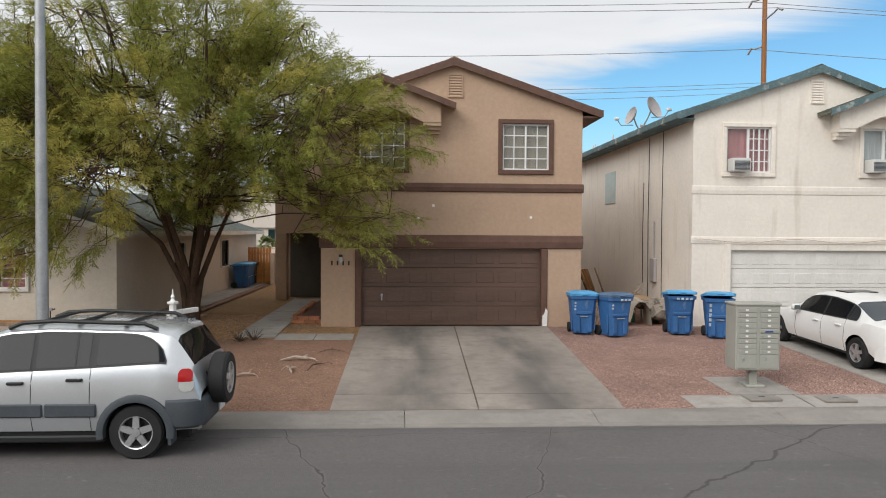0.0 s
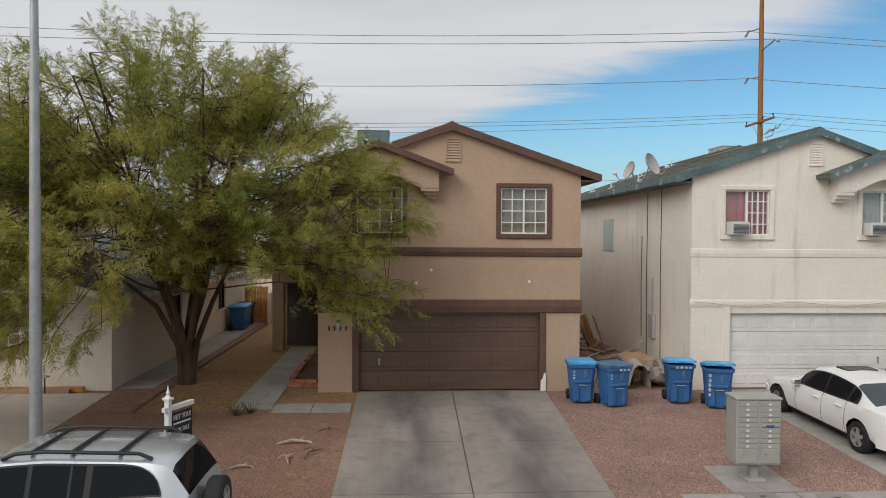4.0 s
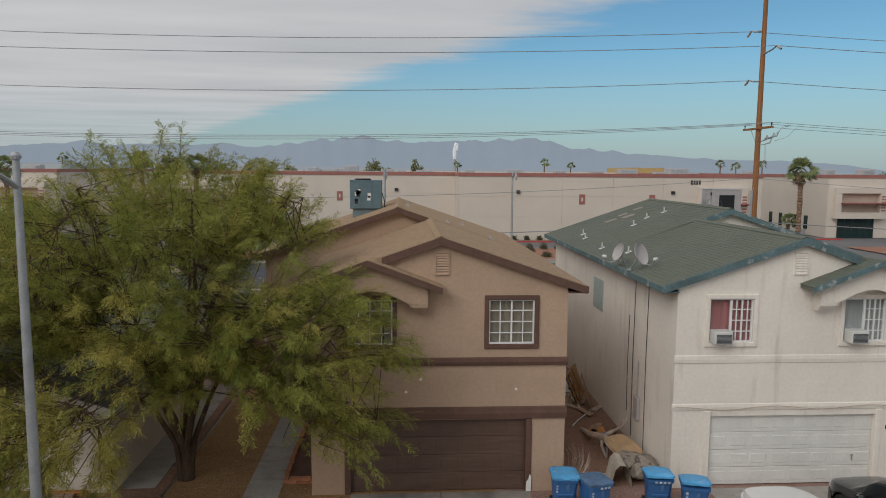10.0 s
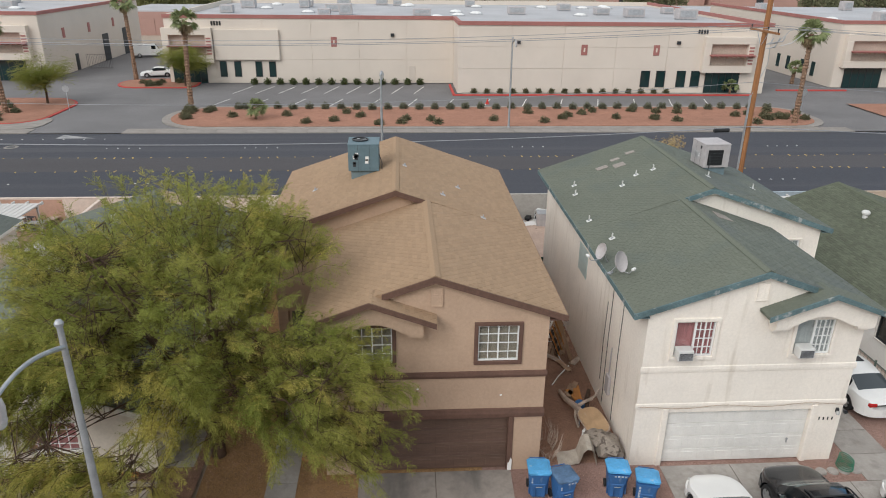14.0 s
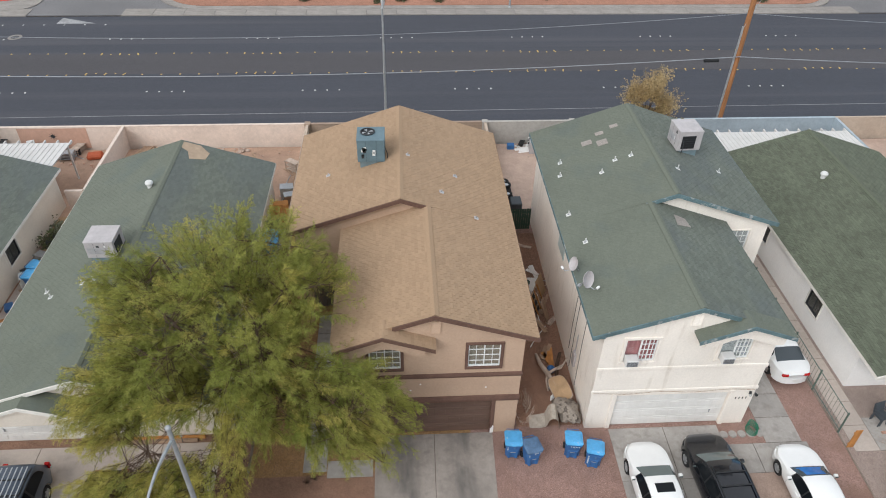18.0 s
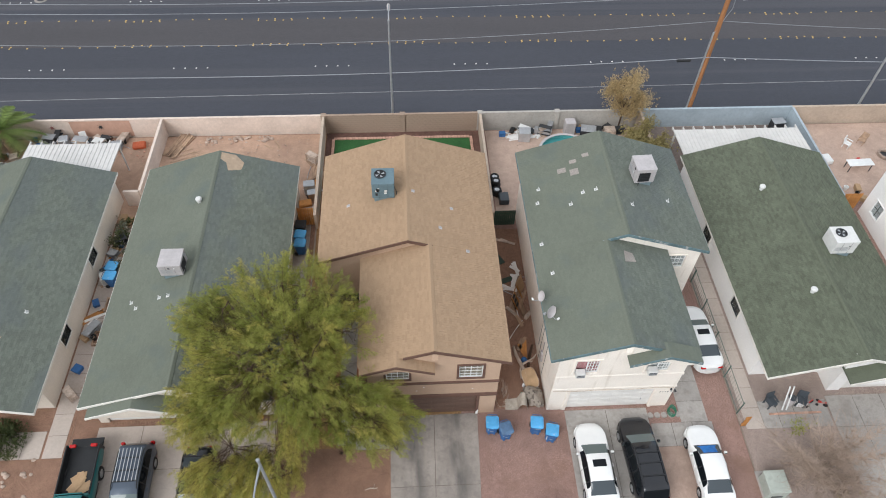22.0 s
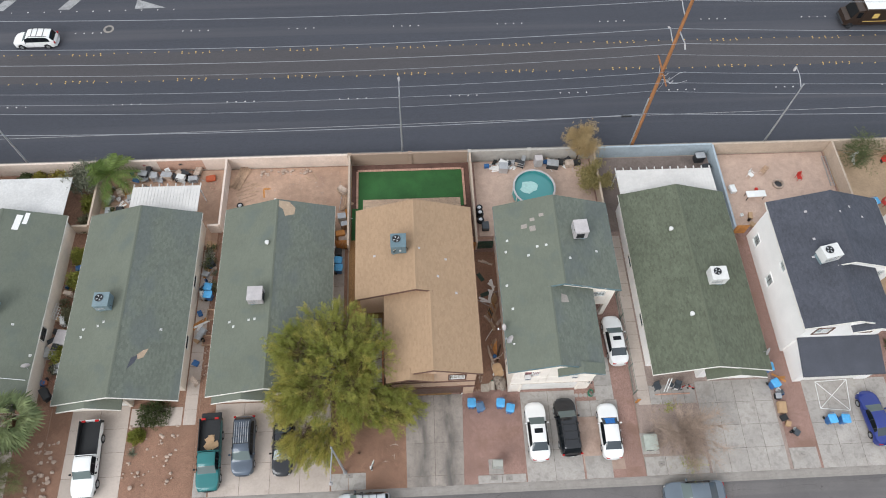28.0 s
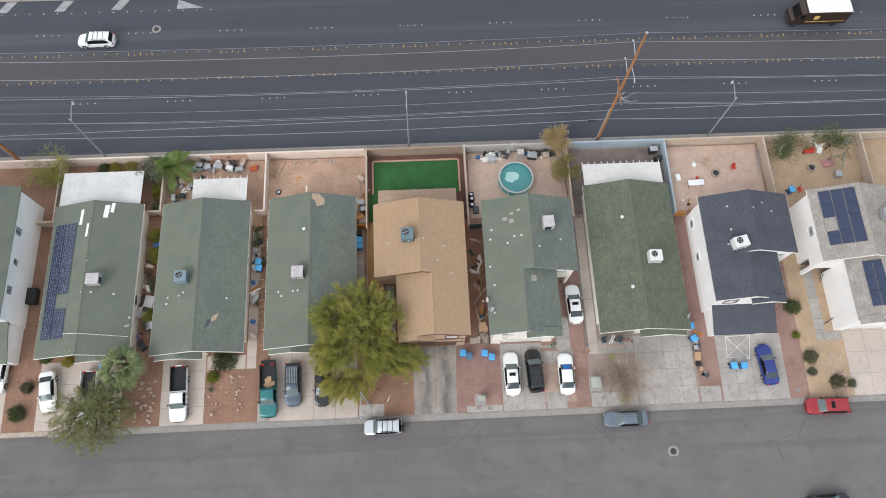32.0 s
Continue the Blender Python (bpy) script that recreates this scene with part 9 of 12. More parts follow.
part("bumper", MB().box(3.9, 4.05, -1.0, 1.0, 0.45, 0.75, 0.03), METAL_DARK, tk)
part("emblem", MB().box(0.3, 1.0, 1.15, 1.165, 1.6, 2.3, 0.005), PAINT_YELLOW, tk, "plain yellow mark")
part("side_stripe", MB().box(-3.6, 1.9, 1.15, 1.163, 1.1, 1.2), PAINT_YELLOW, tk)
for s in (-1, 1):
    part("side_window", MB().box(2.3, 2.85, s * 1.04, s * 1.07, 1.6, 2.4), GLASS_CAR, tk)
    for x in (-2.4, 3.1):
        wheel(tk, x, s * 0.98, 0.42, 0.26, METAL_DARK)

# ---- loose things ----
def wheelie_bin(at, turn, label, group="wheeled bins", lid=None, marks=(), open_=6, body=None):
    """A wheeled refuse bin: tapered body, ribbed front, lid, axle and wheels; front at -y."""
    b = thing("wheeled_bin", label, "bin", group, at=at, turn=turn)
    b.scale = (1.12, 1.08, 1.05)
    def ringz(z, hx, y0, y1, k=0.06):
        return [(-hx + k, y0, z), (hx - k, y0, z), (hx, y0 + k, z), (hx, y1 - k, z), (hx - k, y1, z), (-hx + k, y1, z), (-hx, y1 - k, z), (-hx, y0 + k, z)]
    mb = MB()
    rs = [ringz(0.04, 0.215, -0.24, 0.22), ringz(0.30, 0.235, -0.27, 0.25), ringz(0.62, 0.262, -0.305, 0.28), ringz(0.88, 0.283, -0.33, 0.30), ringz(0.885, 0.31, -0.365, 0.33), ringz(0.96, 0.315, -0.37, 0.335)]
    vs = [p for r in rs for p in r]
    fs = [(i * 8 + k, i * 8 + (k + 1) % 8, (i + 1) * 8 + (k + 1) % 8, (i + 1) * 8 + k) for i in range(5) for k in range(8)] + [tuple(range(7, -1, -1)), tuple(40 + k for k in range(8))]
    mb.add(vs, fs)
    body_ = part("body", mb, body or BIN_BLUE, b)
    bm_ = body or BIN_BLUE
    # pressed front: two raised cheeks with a sunken grab pocket and a bar between them
    for s in (-1, 1):
        part("front_cheek", MB().box(s * 0.075, s * 0.19, -0.305, -0.25, 0.07, 0.50, 0.022), bm_, body_)
        part("side_rib", MB().box(s * 0.235, s * 0.272, -0.2, -0.14, 0.1, 0.55, 0.01), bm_, body_)
    part("pocket_lip", MB().box(-0.19, 0.19, -0.325, -0.27, 0.50, 0.58, 0.02), bm_, body_)
    part("lift_bar", MB().tube([(-0.09, -0.312, 0.46), (0.09, -0.312, 0.46)], 0.011, 8), METAL, body_)
    # domed lid with a turned-down rim
    rings_ = [ringz(-0.055, 0.322, -0.378, 0.335), ringz(0.0, 0.325, -0.382, 0.338), ringz(0.014, 0.312, -0.365, 0.325, 0.07), ringz(0.022, 0.285, -0.335, 0.30, 0.08), ringz(0.052, 0.24, -0.27, 0.25, 0.10)]
    l_ = MB().add([p for q in rings_ for p in q], [(i * 8 + k, i * 8 + (k + 1) % 8, (i + 1) * 8 + (k + 1) % 8, (i + 1) * 8 + k) for i in range(4) for k in range(8)] + [tuple(32 + k for k in range(8)), tuple(range(7, -1, -1))])
    tilt = Matrix.Translation((0, 0.33, 0.985)) @ pose(0, 0, 0, -open_, 0, 0) @ Matrix.Translation((0, -0.33, 0))
    lid_ = part("lid", l_.xf(tilt), lid or LID_BLUE, b)
    part("lid_grip", MB().box(-0.07, 0.07, -0.41, -0.37, -0.03, 0.0, 0.01).xf(tilt), lid or LID_BLUE, lid_)
    part("handle", MB().tube([(-0.22, 0.36, 0.93), (-0.22, 0.42, 0.95), (0.22, 0.42, 0.95), (0.22, 0.36, 0.93)], 0.016, 8), bm_, b)
    for s in (-1, 1):
        part("wheel", MB().lathe([(0.0, -0.03), (0.125, -0.03), (0.125, 0.03), (0.0, 0.03)], 16, (s * 0.25, 0.26, 0.125), "x"), RUBBER, b)
    # painted figures reduced to short worn strokes: (place across, down its front)
    for x, z, w, h in marks:
        yy = -0.285 - (z - 0.35) * 0.092
        part("paint_mark", MB().box(x - w, x + w, yy - (0.040 if z > 0.86 else 0.008), yy + 0.02, z - h, z + h, 0.004), PAINT_WORN_WHITE, b, "worn white paint mark")
    return b


PAINT_WORN_WHITE = mat("scuffed white paint", (0.42, 0.47, 0.52), 0.8, 0.3, 9, 60, 0.3, 0.05)
UPRIGHT = tuple((-0.2, 0.78 - 0.075 * k, 0.02, 0.022) for k in range(3))
ACROSS = tuple((-0.10 + 0.095 * k, 0.905, 0.030, 0.026) for k in range(4))
TALL = tuple((-0.2, 0.80 - 0.115 * k, 0.026, 0.038) for k in range(5))
wheelie_bin((4.55, 17.62, gz(17.6)), -4, "faded blue wheeled bin with a pale blue lid", marks=UPRIGHT, open_=2)
wheelie_bin((5.27, 17.25, gz(17.2)), 14, "battered blue wheeled bin with a dusty dark blue lid", lid=LID_DUSTY, marks=UPRIGHT[:2] + ACROSS[1:], open_=3)
wheelie_bin((7.05, 17.50, gz(17.5)), -8, "overfull blue wheeled bin with its lid ajar", open_=7, marks=ACROSS)
wheelie_bin((7.85, 17.02, gz(17)), -14, "overfull blue wheeled bin with rubbish under its lid", open_=9, marks=TALL)
for (x, y, a) in ((-7.25, 31.9, 80), (-7.2, 31.1, 84), (-19.25, 29.6, 80), (-19.2, 28.8, 84), (31.45, 18.2, 20), (35.6, 14.9, 4), (36.75, 14.85, -4), (31.3, 19.7, 0), (46.9, 36.5, 10), (-48.2, 21.6, 0), (-36.2, 17.8, 10)):
    wheelie_bin((x, y, gz(y) + 0.02), a, "blue wheeled bin beside the house", open_=2)
wheelie_bin((-7.3, 32.8, gz(32)), 86, "dark wheeled bin beside the house", body=PLASTIC_BLACK, lid=PLASTIC_BLACK, open_=2)

# cluster mailbox
CBU = mat("grey-beige mailbox paint", (0.36, 0.36, 0.32), 0.55, 0.06, 2, 40, 0.05, 0.05)
m_ = thing("cluster_mailbox", "grey-beige cluster mailbox on a short pedestal", "mailbox", at=(6.36, 12.35, gz(12.35)), turn=-3)
m_.scale = (1, 1, 1.07)
part("pedestal", MB().box(-0.07, 0.07, -0.07, 0.07, 0.04, 0.33, 0.01), CBU, m_)
part("base_plate", MB().box(-0.17, 0.17, -0.17, 0.17, 0.0, 0.05, 0.012), CBU, m_)
part("cabinet", MB().box(-0.40, 0.40, -0.22, 0.24, 0.31, 1.40, 0.012).box(-0.42, 0.42, -0.24, 0.26, 1.40, 1.44, 0.012), CBU, m_)
dl = mesh_of("mailbox_door", MB().box(0, 0.34, -0.012, 0.0, 0, 0.082, 0.006), CBU)
for c_ in range(2):
    zz = 1.30
    for i in range(9):
        if c_ == 1 and i == 4:
            part("outgoing_slot", MB().box(0.03, 0.37, -0.245, -0.22, zz, zz + 0.06, 0.006), CBU, m_)
            part("slot_label", MB().box(0.12, 0.26, -0.25, -0.245, zz + 0.01, zz + 0.035), mat("blue label", (0.03, 0.08, 0.30), 0.5, 0.02), m_)
        else:
            o = new("mailbox_door", dl)
            o.parent, o.matrix_basis = m_, pose(-0.37 + 0.40 * c_, -0.222, zz - 0.01)
            part("lock", MB().lathe([(0, -0.01), (0.012, -0.01), (0.012, 0)], 8, (-0.32 + 0.40 * c_, -0.235, zz + 0.03), "y"), METAL, m_)
            part("tag", MB().box(-0.23 + 0.4 * c_, -0.18 + 0.4 * c_, -0.2375, -0.235, zz + 0.015, zz + 0.045), PLASTIC_WHITE, m_)
        zz -= 0.088
    part("parcel_door", MB().box(-0.37 + 0.40 * c_, -0.03 + 0.40 * c_, -0.236, -0.22, 0.34, 0.58, 0.006), CBU, m_)
    part("parcel_key", MB().box(-0.28 + 0.40 * c_, -0.25 + 0.40 * c_, -0.246, -0.236, 0.47, 0.53, 0.005), METAL, m_)
m2 = thing("utility_cabinet", "grey-green ground utility cabinet on a pad", "utility cabinet", at=(19.55, 13.65, gz(13.6) + 0.02))
part("body", MB().box(-0.55, 0.55, -0.6, 0.6, 0, 0.85, 0.03), mat("pale green-grey cabinet paint", (0.40, 0.43, 0.38), 0.6, 0.06), m2)
part("lid", MB().box(-0.58, 0.58, -0.63, 0.63, 0.85, 0.92, 0.03), bpy.data.materials["pale green-grey cabinet paint"], m2)
part("vent_panel", MB().box(-0.3, 0.3, -0.612, -0.6, 0.15, 0.35), METAL_DARK, m2)

# sign post
sp = thing("sign_post", "white wooden sign post with a finial and hanging dark sign", "sign post", at=(-4.12, 12.55, gz(12.5)), turn=66)
sp.scale = (0.74, 0.9, 0.95)
part("post", MB().box(-0.055, 0.055, -0.055, 0.055, 0, 1.55, 0.008), PLASTIC_WHITE, sp)
part("cap", MB().box(-0.085, 0.085, -0.085, 0.085, 1.55, 1.60, 0.01).lathe([(0.07, 1.60), (0.03, 1.65), (0.045, 1.69), (0.02, 1.73), (0.008, 1.82), (0, 1.84)], 10), PLASTIC_WHITE, sp)
part("arm", MB().box(-0.16, 0.85, -0.04, 0.04, 1.34, 1.43, 0.008), PLASTIC_WHITE, sp)
sg = part("sign_panel", MB().box(0.1, 0.82, -0.012, 0.012, 0.62, 1.28, 0.004), PLASTIC_BLACK, sp, "dark sign panel with white lettering")
text_part("lettering", "HEY YOU!", 0.135, pose(0.46, -0.010, 1.14, 90, 0, 0), PAINT_WHITE, sg)
text_part("lettering", "FOR SALE", 0.115, pose(0.46, -0.010, 0.90, 90, 0, 0), PAINT_WHITE, sg)
part("text_bar", MB().box(0.16, 0.76, -0.016, -0.012, 1.05, 1.085), PAINT_WHITE, sg)
part("text_bar", MB().box(0.25, 0.67, -0.016, -0.012, 0.76, 0.80), PAINT_WHITE, sg)
part("flyer_box", MB().box(-0.16, 0.16, -0.12, -0.05, 0.75, 1.05, 0.01), PLASTIC_BLACK, sp)

# fixtures on the house fronts
bars(house_b, -1.98, -0.012, 1.63, 4, 0.12, 0.15, INK, gap=0.72)
bars(house_w, 1.50, -0.012, 1.63, 4, 0.12, 0.15, INK, gap=0.72)
for h_, x, z in ((house_b, -1.72, 1.80), (house_w, 2.05, 2.0)):
    wl_ = part("wall_lamp", MB().box(x - 0.05, x + 0.05, -0.08, 0.0, z - 0.05, z + 0.12, 0.015), METAL_DARK, h_, "small dark wall lantern")
    part("lamp_glass", MB().lathe([(0.05, 0.06), (0.06, -0.05), (0.04, -0.10)], 8, (x, -0.10, z)), LAMP_CLEAR, wl_)
part("spot_light", MB().lathe([(0.02, -0.05), (0.06, -0.13), (0.07, -0.2)], 10, (2.25, 0.0, 2.05), "y"), METAL_DARK, house_w)
for x, z in ((2.4, 2.38), (2.62, 2.30), (0.75, 3.25), (0.35, 2.9), (3.4, 2.95)):
    part("patch_mark", MB().lathe([(0, -0.004), (0.035, -0.003), (0.04, 0.0)], 9, (x, -0.002, z), "y"), STUCCO_PALE, house_b, "small pale repair spot")
part("chipped_plaster", MB().prism([(3.72, 0.0), (3.86, 0.0), (3.87, 0.42), (3.82, 0.50), (3.78, 0.33), (3.73, 0.28)], -0.06, -0.046, "y"), STUCCO_PALE, house_b, "bare pale patch of broken plaster")
# string of lights on the white house, window air conditioners, cables on the side wall
pts = [(-4.75 + 0.1 * i, -0.09, 2.40 - 0.10 * abs(math.sin(i * 0.11)) ** 2 - 0.01 * (i % 2)) for i in range(70)]
part("light_string", MB().tube(pts, 0.008, 4), WOOD, house_w, "thin sagging string of lights")
for x in (-3.82, 0.08):
    a_ = part("window_air_conditioner", MB().box(x, x + 0.5, -0.34, 0.04, 4.24, 4.60, 0.02), METAL_WHITE, house_w, "white window air conditioner")
    part("grille", MB().box(x + 0.04, x + 0.46, -0.352, -0.34, 4.28, 4.52), METAL_DARK, a_)
    for i in range(7):
        part("grille_slat", MB().box(x + 0.04, x + 0.46, -0.36, -0.35, 4.29 + 0.033 * i, 4.303 + 0.033 * i), METAL, a_)
for y, z0, z1 in ((2.2, 0.2, 5.7), (3.4, 0.2, 5.6), (3.9, 0.9, 4.2)):
    part("wall_cable", MB().tube([(-4.80, y, z0), (-4.81, y + 0.03, lerp(z0, z1, 0.5)), (-4.80, y, z1)], 0.012, 5), METAL_DARK, house_w, "thin dark cable down the wall")
part("meter_panel", MB().box(-4.90, -4.79, 2.6, 3.0, 1.0, 1.75, 0.02), METAL_BEIGE, house_w, "beige electric meter box")
part("conduit", MB().tube([(-4.84, 2.8, 1.75), (-4.84, 2.8, 2.9)], 0.025, 8), METAL_BEIGE, house_w)
part("side_window", MB().box(-4.82, -4.785, 7.0, 8.3, 3.65, 4.85, 0.01), mat("pale frosted pane", (0.42, 0.50, 0.48), 0.3, 0.05), house_w, "pale frosted side window")


AC_SLATE = mat("slate-blue unit casing", (0.12, 0.18, 0.205), 0.55, 0.1, 1.5, 40, 0.08, 0.04)


def ac_unit(at, w, d, h, material, label, fan="top", turn=0, curb=0.3):
    """A packaged rooftop air conditioner on a sheet-metal curb."""
    a = thing("air_conditioner", label, "air conditioner", "rooftop air conditioners", at=at, turn=turn)
    part("curb", MB().box(-w * 0.42, w * 0.42, -d * 0.42, d * 0.42, -0.45, curb), METAL_TEAL, a)
    part("casing", MB().box(-w / 2, w / 2, -d / 2, d / 2, curb, curb + h, 0.02), material, a)
    part("top_pan", MB().box(-w / 2 - 0.015, w / 2 + 0.015, -d / 2 - 0.015, d / 2 + 0.015, curb + h, curb + h + 0.03, 0.01), material, a)
    if fan == "top":
        g = part("fan_guard", MB().lathe([(0.34, 0.0), (0.36, 0.05), (0.31, 0.06), (0.30, 0.0)], 20, (-w * 0.12, d * 0.1, curb + h + 0.03)), METAL_DARK, a)
        part("fan_hole", MB().lathe([(0.0, 0.036), (0.30, 0.036)], 20, (-w * 0.12, d * 0.1, curb + h + 0.0)), PLASTIC_BLACK, g)
        for k in range(4):
            t = k * math.pi / 2 + 0.4
            part("fan_blade", MB().add([(-w * 0.12 + 0.05 * math.cos(t), d * 0.1 + 0.05 * math.sin(t), curb + h + 0.045), (-w * 0.12 + 0.28 * math.cos(t - 0.3), d * 0.1 + 0.28 * math.sin(t - 0.3), curb + h + 0.05), (-w * 0.12 + 0.28 * math.cos(t + 0.3), d * 0.1 + 0.28 * math.sin(t + 0.3), curb + h + 0.055)], [(0, 1, 2)]), METAL, g)
    else:
        g = part("fan_panel", MB().box(w / 2, w / 2 + 0.02, -d * 0.36, d * 0.22, curb + 0.12, curb + h * 0.78), PLASTIC_BLACK, a)
        for k in range(6):
            part("guard_bar", MB().box(w / 2 + 0.02, w / 2 + 0.03, -d * 0.36, d * 0.22, lerp(curb + 0.14, curb + h * 0.76, k / 5) - 0.006, lerp(curb + 0.14, curb + h * 0.76, k / 5) + 0.006), METAL_DARK, g)
    r = random.Random(str(at))
    if material is not AC_SLATE:
        for i in range(7):
            part("louvre", MB().box(-w * 0.44, w * (0.1 if i % 2 else 0.16), -d / 2 - 0.008, -d / 2, curb + h * 0.28 + 0.05 * i, curb + h * 0.28 + 0.05 * i + 0.022), METAL, a)
    for i in range(9 if material is AC_SLATE else 2):
        x, z = r.uniform(-w * 0.42, w * 0.3), curb + r.uniform(0.1, h - 0.25)
        part("access_label", MB().box(x, x + r.uniform(0.06, 0.16), -d / 2 - 0.006, -d / 2, z, z + r.uniform(0.08, 0.2)), PLASTIC_WHITE if i % 2 else METAL_DARK, a)
    for x in (-w * 0.18, w * 0.2):
        part("panel_seam", MB().box(x - 0.005, x + 0.005, -d / 2 - 0.004, -d / 2, curb, curb + h), METAL_DARK, a)
    part("service_line", MB().tube([(w / 2, -d * 0.3, curb + h * 0.6), (w / 2 + 0.12, -d * 0.3, curb + 0.3), (w / 2 + 0.10, -d * 0.34, curb - 0.2), (w / 2 + 0.05, -d * 0.34, curb - 0.4)], 0.02, 6), METAL_DARK, a)
    return a


ac_unit((-1.25, 29.65, 7.05), 1.3, 1.3, 1.15, AC_SLATE, "slate-blue rooftop air conditioner with a top fan on a metal curb")
ac_unit((14.55, 30.6, 6.85), 1.3, 1.2, 1.05, METAL_BEIGE, "pale beige rooftop air conditioner with a side fan", "side", turn=-87)
ac_unit((-13.85, 26.9, 3.75), 1.3, 1.3, 0.9, METAL_BEIGE, "pale beige rooftop air conditioner", "side")
ac_unit((-26.95, 26.9, 3.6), 1.3, 1.3, 0.95, METAL_TEAL, "blue-grey rooftop air conditioner with a top fan")
ac_unit((-36.75, 27.0, 3.75), 1.4, 1.25, 0.85, METAL_BEIGE, "pale beige rooftop air conditioner", "side")
ac_unit((27.1, 27.2, 3.6), 1.45, 1.3, 1.05, METAL_WHITE, "off-white rooftop air conditioner with a top fan")
ac_unit((35.75, 27.4, 6.85), 1.6, 1.2, 0.95, METAL_WHITE, "off-white rooftop air conditioner with a top fan", turn=12)
ac_unit((53.3, 30.2, 6.8), 1.3, 1.2, 0.9, METAL, "grey rooftop air conditioner with a top fan")

# satellite dishes on the white house's eave
for (x, y, z, s_, a) in ((7.66, 21.2, 6.08, 0.36, 222), (7.30, 22.3, 6.0, 0.30, 100)):
    d_ = thing("satellite_dish", "grey satellite dish on a bent mast at the roof edge", "satellite dish", "satellite dishes", at=(x, y, z), turn=a - 180)
    part("mast", MB().tube([(0, 0.35, -0.18), (0, 0.2, 0.05), (0, 0.1, 0.28)], 0.025, 8), METAL, d_)
    part("reflector", MB().lathe([(0.0, 0.05), (s_ * 0.5, 0.025), (s_ * 0.85, -0.03), (s_, -0.08), (s_ * 1.01, -0.07), (s_ * 0.85, -0.015), (s_ * 0.5, 0.04), (0.0, 0.065)], 22, (0, 0, 0), "y").xf(Matrix.Translation((0, 0.05, 0.33)) @ pose(0, 0, 0, -22, 0, 0)), METAL_BEIGE, d_, smooth=True)
    part("feed_arm", MB().tube([(0, 0.08, 0.05), (0, -0.35, 0.02), (0, -0.5, 0.22)], 0.016, 6), METAL, d_)
    part("feed_horn", MB().box(-0.09, 0.09, -0.55, -0.45, 0.18, 0.27, 0.02), PLASTIC_WHITE, d_)
    part("mount_plate", MB().box(-0.1, 0.1, 0.28, 0.42, -0.22, -0.16, 0.01), METAL, d_)
for (x, y, z, a) in ((30.4, 20.4, 2.72, 60), (-33.0, 21.8, 2.72, 200)):
    d_ = thing("satellite_dish", "small grey satellite dish at the eave", "satellite dish", "satellite dishes", at=(x, y, z), turn=a)
    part("reflector", MB().lathe([(0.0, 0.05), (0.2, 0.02), (0.36, -0.06), (0.37, -0.05), (0.2, 0.035), (0, 0.065)], 18, (0, 0, 0.35), "y"), METAL_BEIGE, d_, smooth=True)
    part("mast", MB().tube([(0, 0.2, -0.15), (0, 0.1, 0.2), (0, 0.05, 0.35)], 0.022, 6), METAL, d_)

# vent pipes and flashings on the roofs
def roof_z(hx, x, x_mid, zr, slope=0.336):
    return zr - abs(x - x_mid) * slope


def vent_pipe(x, y, z, side, white=True, hgt=0.3):
    v_ = thing("vent_pipe", "small pale vent pipe with a metal flashing on the roof", "vent", "roof vents", at=(x, y, z))
    t = 18.5 * side
    v_.scale = (0.6, 0.6, 0.75)
    part("flashing", MB().box(-0.18, 0.18, -0.17, 0.17, 0.0, 0.02, 0.004).xf(pose(0, 0, 0.012, 0, t, 0)), METAL_WHITE if white else METAL_BEIGE, v_)
    part("pipe", MB().tube([(0, 0, -0.05), (0, 0, hgt)], 0.045, 10), METAL_WHITE if white else METAL_BEIGE, v_)
    part("cone", MB().lathe([(0.10, 0.0), (0.05, 0.1)], 10), METAL, v_)
    return v_


for x, y in ((8.1, 29.4), (9.95, 28.7), (10.75, 29.4), (11.5, 29.4), (8.3, 30.5), (7.9, 26.2), (13.4, 28.0), (16.0, 29.0), (8.2, 24.0)):
    vent_pipe(x, y, roof_z(0, x, 12.56, 7.60), -1 if x < 12.56 else 1)
for x, y in ((-3.4, 29.3), (2.75, 28.6), (0.5, 29.4), (3.5, 25.5), (2.0, 26.9)):
    vent_pipe(x, y, roof_z(0, x, 0.1, 7.60), -1 if x < 0.1 else 1, False, 0.18)
for x, y in ((-16.3, 25.1), (-14.5, 25.0), (-13.95, 25.0), (-15.9, 24.6)):
    vent_pipe(x, y, roof_z(0, x, -12.65, 4.18, 0.323), -1)
for x, y in ((-28.8, 24.9), (-27.4, 25.0), (-26.9, 25.3), (-22.1, 24.6), (-28.9, 24.2)):
    vent_pipe(x, y, roof_z(0, x, -25.3, 4.18, 0.323), -1 if x < -25.3 else 1)
for x, y in ((-37.9, 29.4), (-38.1, 25.7), (-37.15, 25.7), (-34.9, 25.6), (-33.1, 22.9)):
    vent_pipe(x, y, roof_z(0, x, -38.0, 4.18, 0.323), -1 if x < -38 else 1)
for x, y in ((35.45, 32.1), (39.4, 32.3), (38.1, 31.6), (34.9, 27.6), (35.4, 29.3), (40.5, 31.4)):
    vent_pipe(x, y, roof_z(0, x, 37.85, 7.60, 0.338), -1 if x < 38 else 1, False, 0.15)
